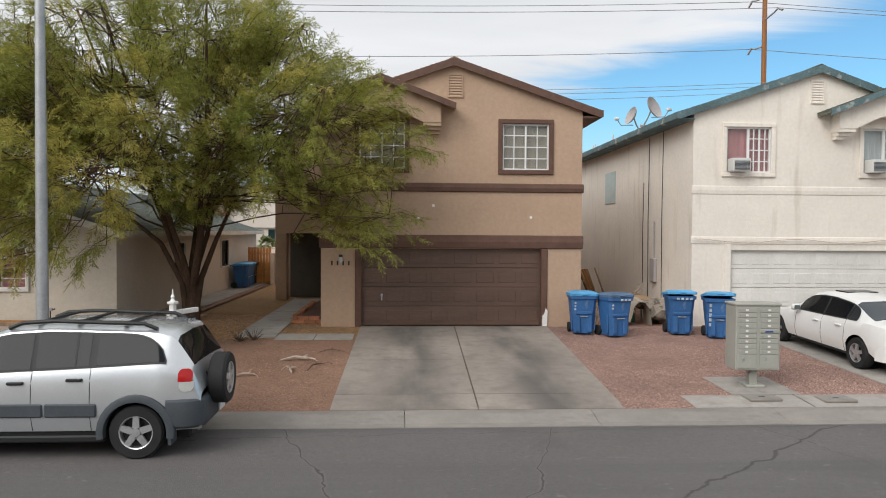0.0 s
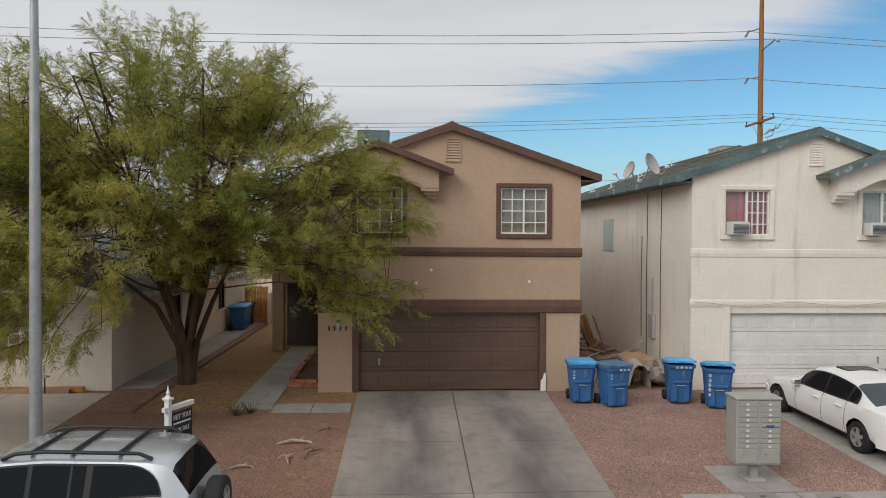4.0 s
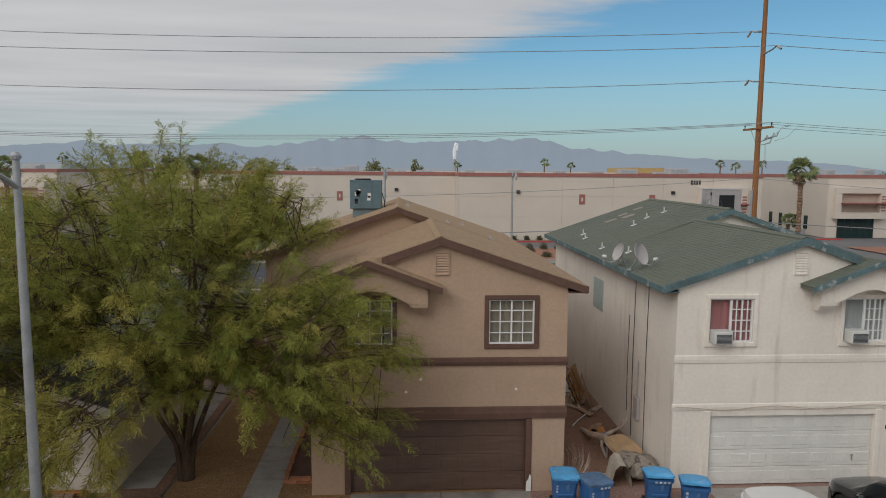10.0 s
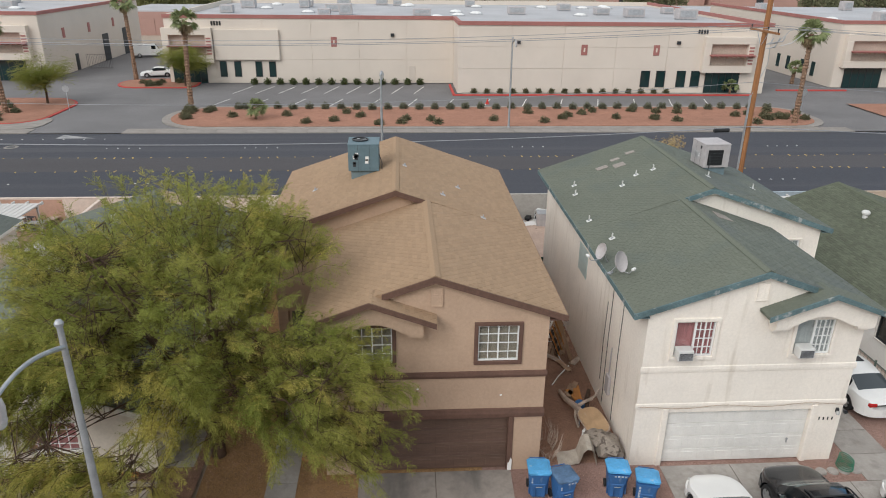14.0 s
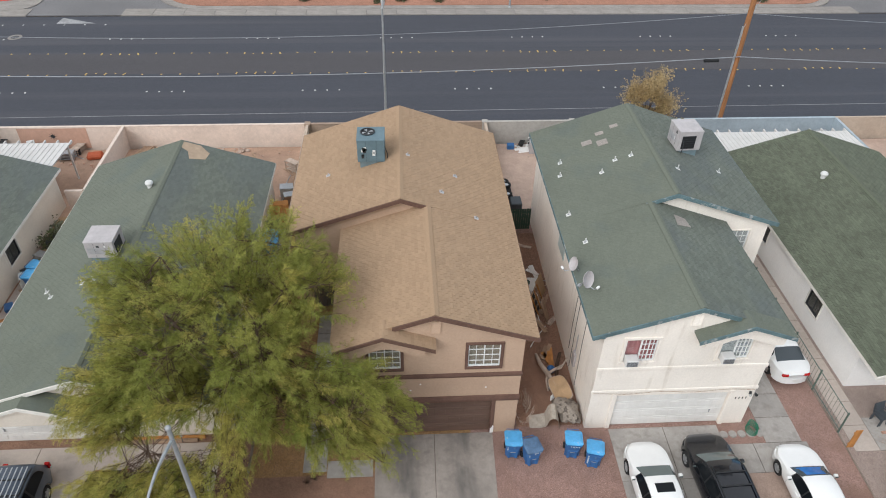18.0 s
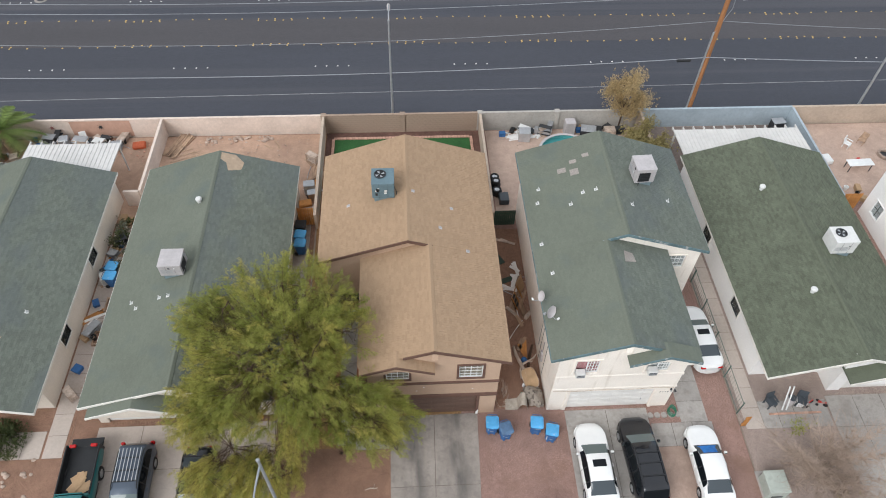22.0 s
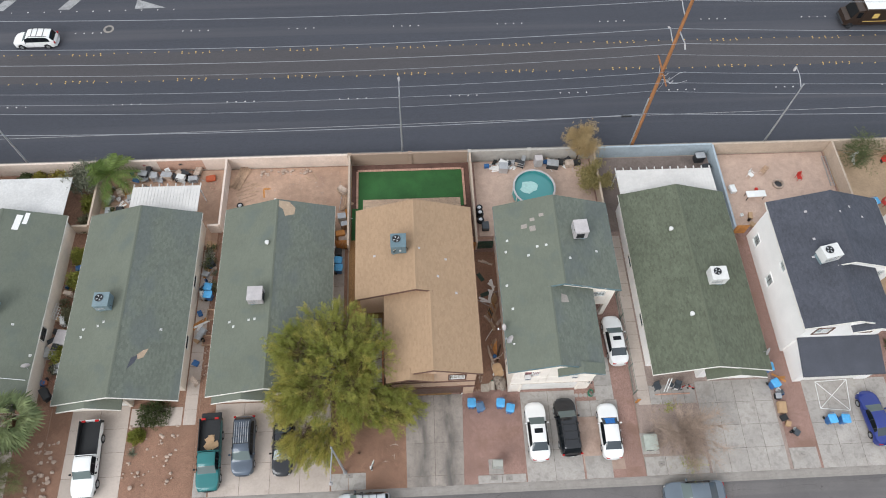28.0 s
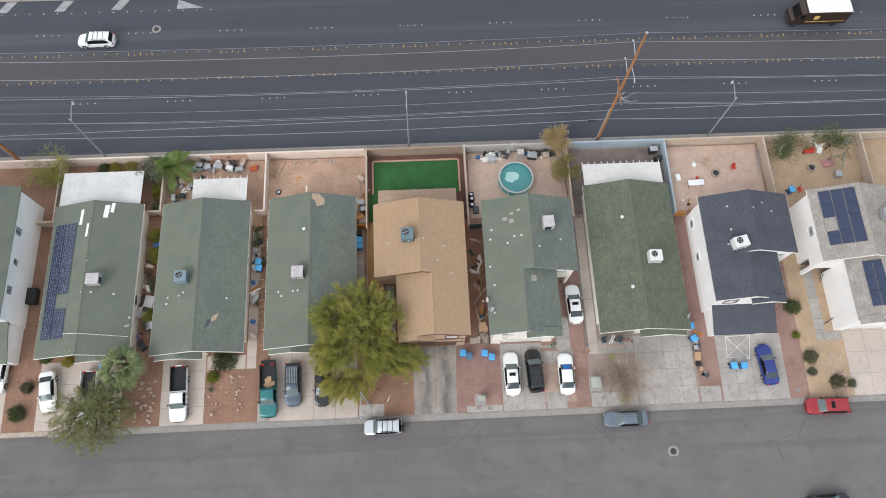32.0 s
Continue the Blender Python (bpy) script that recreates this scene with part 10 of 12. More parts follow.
for x, y, xm, zr in ((-13.3, 32.3, -12.65, 4.18), (24.1, 32.4, 25.45, 4.18), (24.2, 23.8, 25.45, 4.18)):
    w_ = thing("turbine_vent", "white round turbine roof vent", "vent", "roof vents", at=(x, y, roof_z(0, x, xm, zr, 0.323)))
    part("collar", MB().cyl(0, 0, -0.1, 0.16, 0.13), METAL_WHITE, w_)
    part("turbine", MB().lathe([(0.13, 0.16), (0.2, 0.22), (0.21, 0.30), (0.15, 0.38), (0, 0.40)], 16), METAL_WHITE, w_, smooth=True)

# worn patches on the green roofs
def roof_patch(h, pts, x_mid, zr, slope, material, label):
    mb = MB()
    n = len(pts)
    mb.add([(x, y, zr - abs(x - x_mid) * slope + 0.025) for x, y in pts] + [(x, y, zr - abs(x - x_mid) * slope + 0.004) for x, y in pts], [tuple(range(n)), tuple(range(2 * n - 1, n - 1, -1))] + [(i, (i + 1) % n, n + (i + 1) % n, n + i) for i in range(n)])
    mb.v = [(a - h.matrix_basis.translation.x, b - h.matrix_basis.translation.y, c) for a, b, c in mb.v]
    part("bare_patch", mb, material, h, label)


PLY = mat("bare roof board", (0.40, 0.30, 0.21), 0.9, 0.12, 2, 30, 0.1, 0.1)
roof_patch(house_1, [(-12.5, 36.8), (-11.6, 36.8), (-11.0, 36.2), (-11.1, 35.5), (-11.9, 35.2), (-12.1, 35.9), (-12.55, 36.2)], -12.65, 4.18, 0.323, PLY, "bare board where shingles are gone")
roof_patch(house_2, [(-23.5, 21.8), (-23.1, 22.0), (-22.8, 22.8), (-23.2, 22.6), (-23.6, 22.2)], -25.3, 4.18, 0.323, PLY, "bare board where shingles are gone")
roof_patch(house_2, [(-24.2, 20.9), (-23.7, 21.5), (-23.5, 22.2), (-24.0, 21.9)], -25.3, 4.18, 0.323, SHINGLE_DARK, "dark patch of torn shingles")
roof_patch(house_w, [(12.2, 24.1), (12.9, 24.2), (12.8, 24.8), (12.3, 24.9)], 11.38, 7.18, 0.336, SHINGLE_GREY, "grey patch of torn shingles")
for (x, y, w_, d_) in ((9.6, 31.4, 0.5, 0.4), (10.4, 32.0, 0.4, 0.3), (10.3, 31.0, 0.5, 0.5), (11.2, 32.3, 0.4, 0.3)):
    roof_patch(house_w, [(x, y), (x + w_, y), (x + w_, y + d_), (x, y + d_)], 12.56, 7.60, 0.336, SHINGLE_GREY, "pale patch of worn shingles")
for (x, y, w_, d_) in ((-39.6, 34.0, 0.35, 1.9), (-38.6, 32.4, 0.3, 1.6), (-36.9, 34.8, 0.5, 1.6), (-36.2, 35.5, 0.35, 1.2)):
    roof_patch(house_3, [(x, y), (x + w_, y), (x + w_ * 1.3, y + d_), (x + w_ * 0.3, y + d_)], -38.0, 4.18, 0.323, STUCCO_PALE, "pale strip where paint has peeled")


def solar_array(h, x_mid, zr, slope, xs, ys, label):
    """Solar panels on rails lying on a slope."""
    side_ = -1 if xs[0] < x_mid else 1
    ang = math.degrees(math.atan(slope)) * side_
    ox, oy = h.matrix_basis.translation.x, h.matrix_basis.translation.y
    s = thing("solar_array", label, "solar panels", at=(0, 0, 0))
    wx, wy = xs[1] - xs[0], ys[1] - ys[0]
    pm = mesh_of("solar_panel", MB().box(-wx / 2 + 0.015, wx / 2 - 0.015, -wy / 2 + 0.015, wy / 2 - 0.015, 0, 0.04, 0.005), SOLAR)
    fr = MB()
    for k in range(1, 6):
        fr.box(-wx / 2 + wx * k / 6 - 0.006, -wx / 2 + wx * k / 6 + 0.006, -wy / 2 + 0.02, wy / 2 - 0.02, 0.04, 0.043)
    for k in range(1, 10):
        fr.box(-wx / 2 + 0.02, wx / 2 - 0.02, -wy / 2 + wy * k / 10 - 0.004, -wy / 2 + wy * k / 10 + 0.004, 0.04, 0.0425)
    fm = mesh_of("cell_grid", fr, METAL)
    return s, pm, fm, ang


def lay_panels(h, x_mid, zr, slope, x0, x1, y0, y1, nx_, ny_, label, skip=(), grid=True):
    wx, wy = (x1 - x0) / nx_, (y1 - y0) / ny_
    s, pm, fm, ang = solar_array(h, x_mid, zr, slope, (x0, x0 + wx), (y0, y0 + wy), label)
    for i in range(nx_):
        for j in range(ny_):
            if (i, j) in skip:
                continue
            cx, cy = x0 + (i + 0.5) * wx, y0 + (j + 0.5) * wy
            o = new("solar_panel", pm)
            o.parent, o.matrix_basis = s, pose(cx, cy, zr - abs(cx - x_mid) * slope + 0.09, 0, ang, 0)
            if grid:
                g = new("cell_grid", fm)
                g.parent = o
    rl = MB()
    for i in range(nx_ + 1):
        x = min(max(x0 + i * wx, x0 + 0.05), x1 - 0.05)
        rl.box(x - 0.02, x + 0.02, y0, y1, zr - abs(x - x_mid) * slope + 0.01, zr - abs(x - x_mid) * slope + 0.075)
    part("mounting_rail", rl, METAL, s)


lay_panels(house_3, -38.0, 4.18, 0.323, -42.7, -39.8, 20.6, 34.3, 2, 8, "long array of blue solar panels on a green roof", ((1, 2),))
lay_panels(house_r, 50.85, 7.60, 0.338, 46.6, 50.3, 27.1, 33.7, 3, 4, "array of blue solar panels on a grey roof", ((0, 1),), False)
lay_panels(house_r, 52.03, 7.18, 0.335, 49.6, 51.5, 19.8, 25.0, 2, 3, "array of blue solar panels on a grey roof", (), False)

# above-ground pool
pl = thing("above_ground_pool", "round teal above-ground pool half full of green water", "pool", at=(12.4, 39.4, gz(39.4)))
part("wall", MB().lathe([(2.12, 0.0), (2.12, 1.15), (2.06, 1.15), (2.06, 0.0)], 40), POOL_LINER, pl, smooth=True)
part("rim", MB().lathe([(2.18, 1.13), (2.18, 1.18), (2.0, 1.18), (2.0, 1.13)], 40), METAL_BEIGE, pl)
part("water", MB().lathe([(0.0, 0.85), (2.06, 0.85)], 40), WATER, pl, "murky green-teal water")
part("floor", MB().lathe([(0.0, 0.1), (2.06, 0.1)], 40), POOL_LINER, pl)
part("floating_cover", MB().blob(-0.5, 0.2, 0.86, 0.9, 0.7, 0.02, 3, 0.5, 2), mat("pale pool foam", (0.35, 0.55, 0.52), 0.5, 0.1), pl)
for i in range(12):
    t = i * math.pi / 6
    part("upright", MB().box(-0.05, 0.05, -0.03, 0.03, 0, 1.15).xf(Matrix.Translation((2.15 * math.cos(t), 2.15 * math.sin(t), 0)) @ pose(0, 0, 0, 0, 0, math.degrees(t) + 90)), METAL_WHITE, pl)


def tyre_stack(x, y, n, label):
    for i in range(n):
        t_ = thing("tyre", label, "tyre", "stacked tyres", at=(x + rng.uniform(-0.05, 0.05), y + rng.uniform(-0.05, 0.05), gz(y) + i * 0.21))
        part("tyre_ring", MB().lathe([(0.19, 0.02), (0.30, 0.0), (0.33, 0.05), (0.33, 0.16), (0.30, 0.21), (0.19, 0.19), (0.19, 0.02)], 20), RUBBER, t_, smooth=True)
        if i == n - 1:
            part("rim", MB().lathe([(0.0, 0.12), (0.06, 0.14), (0.08, 0.11), (0.19, 0.14)], 14), ALLOY, t_)


for y, n in ((37.6, 3), (36.9, 4), (36.2, 3)):
    tyre_stack(6.75, y, n, "black tyre stacked by the wall")
tyre_stack(-17.3, 39.0, 1, "black tyre with a silver wheel lying in the dirt")


def plank_pile(x, y, n, L, turn, label, material=WOOD, spread=0.5):
    p = thing("plank_pile", label, "timber", at=(x, y, gz(y)), turn=turn)
    r = random.Random(int(x * 10 + y))
    for i in range(n):
        a = r.uniform(-6, 6)
        part("plank", MB().box(-L / 2, L / 2, -0.07, 0.07, 0, 0.04, 0.005).xf(pose(r.uniform(-0.2, 0.2), (i % 7 - 3) * 0.16 * spread / 0.5, 0.045 * (i // 7) + 0.01, 0, 0, a)), material, p)
    return p


plank_pile(-17.6, 42.4, 24, 2.6, 68, "pile of bare timber planks on the dirt")
plank_pile(-16.9, 40.9, 6, 1.9, 20, "few loose planks on the dirt", spread=1.4)
plank_pile(-6.95, 38.8, 4, 3.0, 88, "old timber ladder parts by the wall")
plank_pile(9.4, 42.9, 7, 2.2, 8, "pale boards stacked by the wall", STUCCO_PALE)
plank_pile(7.0, 26.6, 5, 1.6, 70, "weathered boards lying by the wall")


def rubble(x, y, n, sx, sy, size, label, material=ROCK, seed=1):
    """Loose rocks; each one is a part."""
    g = thing("rock_group", label, "rocks", at=(x, y, gz(y)))
    r = random.Random(seed)
    for i in range(n):
        s_ = size * r.uniform(0.5, 1.4)
        part("rock", MB().blob(r.uniform(-sx, sx), r.uniform(-sy, sy), s_ * 0.35, s_, s_ * r.uniform(0.7, 1), s_ * r.uniform(0.45, 0.7), i + seed, 0.5, 1), material, g)
    return g


rubble(-13.0, 43.0, 36, 2.6, 0.35, 0.16, "row of broken pinkish blocks by the back wall", ROCK, 3)
rubble(-22.6, 14.6, 46, 2.4, 2.6, 0.15, "pale and pink rocks scattered over the dirt yard", ROCK, 4)
rubble(-31.5, 13.8, 44, 1.0, 2.4, 0.17, "pale rocks edging the gravel", ROCK, 5)
rubble(-27.0, 40.9, 26, 2.6, 0.8, 0.13, "clay pots and stones beside the patio", BRICK_EDGE, 6)
rubble(47.9, 13.6, 120, 0.8, 2.6, 0.13, "bed of grey river stones", ROCK, 7)
rubble(45.2, 40.5, 80, 0.5, 1.9, 0.12, "bed of grey stones along the wall", ROCK, 8)
pb = thing("planter", "raised planting bed edged with orange bricks beside the front walk", "planter", at=(-3.1, 19.45, gz(19.5)))
part("soil", MB().box(0.06, 0.76, 0.08, 4.9, -0.05, 0.10), MULCH, pb)
brick_ = mesh_of("brick", MB().box(-0.145, 0.145, -0.07, 0.07, 0, 0.095, 0.008), BRICK_ORANGE)
r_ = random.Random(77)
for z in range(2):
    for i in range(16):
        if z == 1 and r_.random() < 0.3:
            continue
        o = new("brick", brick_)
        o.parent, o.matrix_basis = pb, pose(r_.uniform(-0.012, 0.012), 0.15 + 0.305 * i + 0.07 * z, 0.0 + 0.097 * z, 0, 0, 90 + r_.uniform(-4, 4))
    for i in range(3 - z):
        o = new("brick", brick_)
        o.parent, o.matrix_basis = pb, pose(0.17 + 0.305 * i + 0.1 * z, r_.uniform(-0.01, 0.01), 0.097 * z, 0, 0, r_.uniform(-4, 4))

rubble(-12.4, 40.2, 90, 5.2, 2.6, 0.06, "scattered rubble and debris on the bare dirt", ROCK, 21)
rubble(-24.0, 41.6, 60, 4.2, 1.4, 0.08, "scattered debris round the patio", BRICK_EDGE, 22)
rubble(13.0, 41.8, 40, 4.5, 1.2, 0.05, "small stones and debris on the dirt", ROCK, 23)
rubble(37.8, 40.5, 40, 4.8, 2.2, 0.05, "few small stones on the bare yard", ROCK, 24)
rubble(-31.9, 29.0, 40, 0.6, 6.0, 0.10, "pots and stones along the side yard", BRICK_EDGE, 25)
rubble(-18.8, 27.0, 34, 0.45, 6.0, 0.10, "pots and stones along the side walk", ROCK, 26)

# rubbish between the houses
def junk_box(name, label, cat, at, w, d, h, material, turn=0, c=0.02, top=None):
    j = thing(name, label, cat, at=at, turn=turn)
    part("body", MB().box(-w / 2, w / 2, -d / 2, d / 2, 0, h, c), material, j)
    if top:
        part("top", MB().box(-w / 2 - 0.01, w / 2 + 0.01, -d / 2 - 0.01, d / 2 + 0.01, h, h + 0.04, 0.008), top, j)
    return j


lg = thing("dead_branch", "bleached dead tree limb with forks lying on gravel", "branch", at=(6.75, 21.3, gz(21)))
part("limb", MB().tube([(-0.30, 1.7, 0.12), (-0.22, 1.0, 0.22), (-0.02, 0.2, 0.42), (0.12, -0.4, 0.50), (0.25, -0.9, 0.45)], [0.07, 0.10, 0.12, 0.09, 0.05], 8), WOOD_GREY, lg, smooth=True)
part("fork", MB().tube([(-0.02, 0.2, 0.42), (0.35, 0.35, 0.55), (0.75, 0.55, 0.62), (0.95, 0.75, 0.85)], [0.08, 0.06, 0.045, 0.025], 7).tube([(0.35, 0.35, 0.55), (0.55, 0.2, 0.75), (0.6, 0.15, 0.95)], [0.05, 0.035, 0.02], 6), WOOD_GREY, lg)
part("fork", MB().tube([(-0.02, 0.2, 0.42), (-0.12, -0.1, 0.25), (-0.08, -0.5, 0.02)], [0.07, 0.05, 0.04], 7), WOOD_GREY, lg)
dk = thing("rotten_log", "dark rotten length of wood by the white wall", "log", at=(7.4, 22.3, gz(22)), turn=75)
part("log", MB().tube([(-0.8, 0, 0.09), (0.0, 0.05, 0.11), (0.8, -0.03, 0.08)], [0.08, 0.10, 0.07], 7), BARK, dk)
# a sheet bent over into an arch, with a flap on the ground
bent = thing("bent_sheet", "grey-beige bent plastic sheet lying on gravel", "sheet", at=(6.25, 18.75, gz(18.7)), turn=-4)
pr = [(-0.75, 0.03), (-0.3, 0.05), (-0.05, 0.12), (0.02, 0.35), (0.06, 0.55), (0.18, 0.68), (0.34, 0.66), (0.46, 0.50), (0.52, 0.25), (0.54, 0.02)]
vs = [(x, y_ + (0.10 * x if k else 0), z * (1 + 0.10 * k)) for k, y_ in ((0, 0.0), (1, 0.75)) for x, z in pr]
n_ = len(pr)
fs = [(i, i + 1, n_ + i + 1, n_ + i) for i in range(n_ - 1)]
part("sheet", MB().add(vs, fs).add([(a_, b_, c_ - 0.015) for a_, b_, c_ in vs], [tuple(reversed(f)) for f in fs]), mat("dusty grey-beige plastic", (0.40, 0.35, 0.29), 0.7, 0.15, 3, 40, 0.15, 0.3), bent, smooth=True)
cush = thing("old_cushion", "stained torn cushion slumped over rubbish by the wall", "cushion", at=(7.32, 19.35, gz(19)), turn=12)
stained = mat("stained dirty cloth", (0.27, 0.23, 0.19), 0.95, 0.25, 3, 40, 0.2, 0.7)
tint_by(stained, patches(6, 0.52, 0.62, detail=7), (0.07, 0.055, 0.045), 0.8)
part("pad", MB().blob(0, 0, 0.34, 0.46, 0.62, 0.36, 5, 0.4, 3), stained, cush, smooth=True)
part("pad", MB().blob(-0.25, 0.35, 0.5, 0.36, 0.42, 0.16, 8, 0.5, 3), stained, cush, smooth=True)
tt = thing("old_table", "brown rounded table top lying tilted over rubbish", "table", at=(7.12, 20.55, gz(20) + 0.48), turn=14)
oval = [(0.42 * abs(math.cos(q)) ** 0.6 * (1 if math.cos(q) > 0 else -1), 0.62 * abs(math.sin(q)) ** 0.6 * (1 if math.sin(q) > 0 else -1)) for q in [k * math.pi / 14 for k in range(28)]]
part("tabletop", MB().prism(oval, 0, 0.035, "z").xf(pose(0, 0, 0.02, 9, -5, 0)), CARDBOARD, tt)
part("rim", MB().prism([(x * 1.08, y * 1.06) for x, y in oval], -0.03, -0.002, "z").xf(pose(0, 0, 0.02, 9, -5, 0)), WOOD_GREY, tt)
for x, y in ((-0.3, -0.45), (0.3, -0.45), (-0.3, 0.45), (0.3, 0.45)):
    part("leg", MB().box(x - 0.02, x + 0.02, y - 0.02, y + 0.02, -0.47, 0.0), METAL, tt)
bb = thing("blue_ball", "blue plastic ball resting among dead wood", "ball", at=(6.98, 21.95, gz(22)))
part("ball", MB().blob(0, 0, 0.2, 0.2, 0.2, 0.2, 1, 0.0, 3), BIN_BLUE, bb, smooth=True)
for x, y, m_, lab in ((6.75, 20.3, PLASTIC_WHITE, "white plastic bottle on the gravel"), (7.6, 20.6, METAL, "dented metal can by the wall"), (6.55, 19.7, mat("green bottle plastic", (0.03, 0.16, 0.09), 0.4, 0.1), "green plastic bottle on the gravel")):
    bt = thing("bottle", lab, "bottle", at=(x, y, gz(y)))
    part("body", MB().lathe([(0.0, 0.0), (0.09, 0.0), (0.09, 0.24), (0.04, 0.32), (0.035, 0.36), (0, 0.36)], 10), m_, bt)
# frames and boards leaning on the white wall
pal = thing("wooden_frame", "weathered wooden cabinet frame leaning on the white wall", "frame", at=(7.3, 26.2, gz(26)), turn=66)
for x in (-0.55, -0.03, 0.49):
    part("post", MB().box(x, x + 0.06, 0, 0.05, 0, 1.25).xf(pose(0, 0, 0, -24, 0, 0)), WOOD_ORANGE, pal)
for z in (0.0, 0.4, 0.8, 1.19):
    part("rail", MB().box(-0.55, 0.55, 0.051, 0.09, z, z + 0.07).xf(pose(0, 0, 0, -24, 0, 0)), WOOD, pal)
part("back_panel", MB().box(-0.54, 0.0, 0.092, 0.11, 0.0, 1.25).xf(pose(0, 0, 0, -24, 0, 0)), PLASTIC_BLACK, pal, "dark panel")
for k, (x, y, a_, w_) in enumerate(((7.5, 25.4, 72, 0.30), (7.55, 27.3, 60, 0.42))):
    bd = thing("leaning_board", "brown board leaning on the white wall", "board", at=(x, y, gz(y)), turn=a_)
    part("board", MB().box(-w_, w_, 0, 0.025, 0, 1.35 - 0.2 * k).xf(pose(0, 0, 0, -20, 0, 0)), (WOOD, CARDBOARD)[k], bd)
for k, (x, y, a_, L_) in enumerate(((6.95, 25.3, 118, 1.3), (6.7, 25.6, 130, 1.1), (7.05, 24.9, 110, 0.9))):
    bd = thing("loose_plank", "weathered grey-brown plank lying on gravel", "plank", "loose planks", at=(x, y, gz(y) + 0.03 * k), turn=a_)
    part("plank", MB().box(-L_ / 2, L_ / 2, -0.11, 0.11, 0.0, 0.03, 0.004), (WOOD, WOOD_GREY, WOOD)[k], bd)
for x, y, a_ in ((6.6, 28.2, 20), (6.3, 30.0, 120)):
    bd = thing("folded_tarp", "dark green folded tarp lying on gravel", "tarp", at=(x, y, gz(y)), turn=a_)
    part("fold", MB().box(-0.45, 0.45, -0.2, 0.2, 0.0, 0.05, 0.02), mat("dark green tarp", (0.035, 0.06, 0.045), 0.7, 0.2), bd)

brush = thing("dry_brush", "dry grey-brown brush against the tan wall", "brush", at=(5.25, 19.6, gz(19)))
mb = MB()
for i in range(70):
    a = rr.uniform(0, 6.28)
    mb.tube([(0.2 * math.cos(a), 0.6 * math.sin(a), 0), (0.35 * math.cos(a), 0.8 * math.sin(a), 0.4), (0.5 * math.cos(a + 0.4), 1.0 * math.sin(a + 0.4), rr.uniform(0.4, 0.9))], [0.008, 0.006, 0.003], 3, False)
tagged(part("dry_growth", mb, WOOD_GREY, brush), kind="stuff")
for i, (x, y, a, k, m_, lab) in enumerate(((-2.2, 14.55, 8, 0.75, WOOD_GREY, "bleached forked branch lying on the gravel"), (-2.2, 13.6, 100, 0.5, WOOD_GREY, "short bleached branch lying on the gravel"),
                                           (-3.0, 13.2, 15, 0.45, WOOD_GREY, "short bleached branch lying on the gravel"), (-1.75, 13.9, 70, 0.8, BARK, "thin dark dead twig lying on the gravel"), (-1.65, 15.3, 30, 0.6, BARK, "thin dark dead twig lying on the gravel"))):
    st = thing("fallen_branch", lab, "branch", "fallen branches", at=(x, y, gz(y)), turn=a)
    q = k * (0.45 if m_ is BARK else 1.25)
    part("stick", MB().tube([(-0.5 * k, 0, 0.03), (-0.1 * k, 0.06 * k, 0.05 + 0.04 * k), (0.2 * k, -0.05 * k, 0.07), (0.45 * k, 0.04 * k, 0.03)], [0.02 * q, 0.04 * q, 0.034 * q, 0.012 * q], 6)
         .tube([(0.1 * k, 0, 0.06), (0.22 * k, 0.2 * k, 0.10), (0.2 * k, 0.38 * k, 0.03)], [0.024 * q, 0.018 * q, 0.006], 5).tube([(0.3 * k, 0, 0.05), (0.36 * k, -0.15 * k, 0.07), (0.5 * k, -0.2 * k, 0.02)], [0.018 * q, 0.012 * q, 0.005], 5), m_, st)
for i, (x, y) in enumerate(((-3.9, 16.6), (-3.6, 16.75), (-5.2, 14.0))):
    wd = thing("dry_weed", "small dry weed in the gravel", "weed", "dry weeds", at=(x, y, gz(y)))
    mb = MB()
    for k in range(40):
        a, e_ = rr.uniform(0, 6.28), rr.uniform(0.3, 1.3)
        mb.tube([(0, 0, 0), (0.22 * math.cos(a), 0.22 * math.sin(a), 0.22 * math.tan(min(e_, 0.9)))], [0.006, 0.003], 3, False)
    tagged(part("dry_growth", mb, BARK, wd), kind="stuff")

# back-yard things
def garden_chair(at, turn, material, label):
    c = thing("garden_chair", label, "chair", "garden chairs", at=at, turn=turn)
    part("seat", MB().box(-0.25, 0.25, -0.24, 0.24, 0.38, 0.42, 0.015), material, c)
    part("backrest", MB().box(-0.25, 0.25, -0.02, 0.02, 0, 0.5, 0.015).xf(Matrix.Translation((0, 0.24, 0.42)) @ pose(0, 0, 0, -14, 0, 0)), material, c)
    for x in (-0.23, 0.23):
        for y in (-0.22, 0.22):
            part("leg", MB().box(x - 0.02, x + 0.02, y - 0.02, y + 0.02, 0, 0.4), material, c)
        part("armrest", MB().box(x - 0.03, x + 0.03, -0.24, 0.26, 0.6, 0.63, 0.01), material, c)
    return c


garden_chair((35.4, 40.6, gz(40)), 40, PLASTIC_WHITE, "white plastic garden chair")
garden_chair((36.8, 41.0, gz(41)), -50, WOOD, "brown wooden garden chair on dirt")
garden_chair((40.4, 40.1, gz(40)), 10, PLASTIC_RED, "red garden chair on bare dirt")
garden_chair((48.2, 36.6, gz(36)), 30, PLASTIC_RED, "red garden chair beside the house")
garden_chair((51.9, 41.9, gz(42)), -20, PLASTIC_WHITE, "white garden chair by the wall")
bench = thing("garden_bench", "red garden bench by the back wall", "bench", at=(50.6, 42.0, gz(42)), turn=5)
part("seat", MB().box(-0.7, 0.7, -0.25, 0.25, 0.4, 0.45, 0.02), PLASTIC_RED, bench)
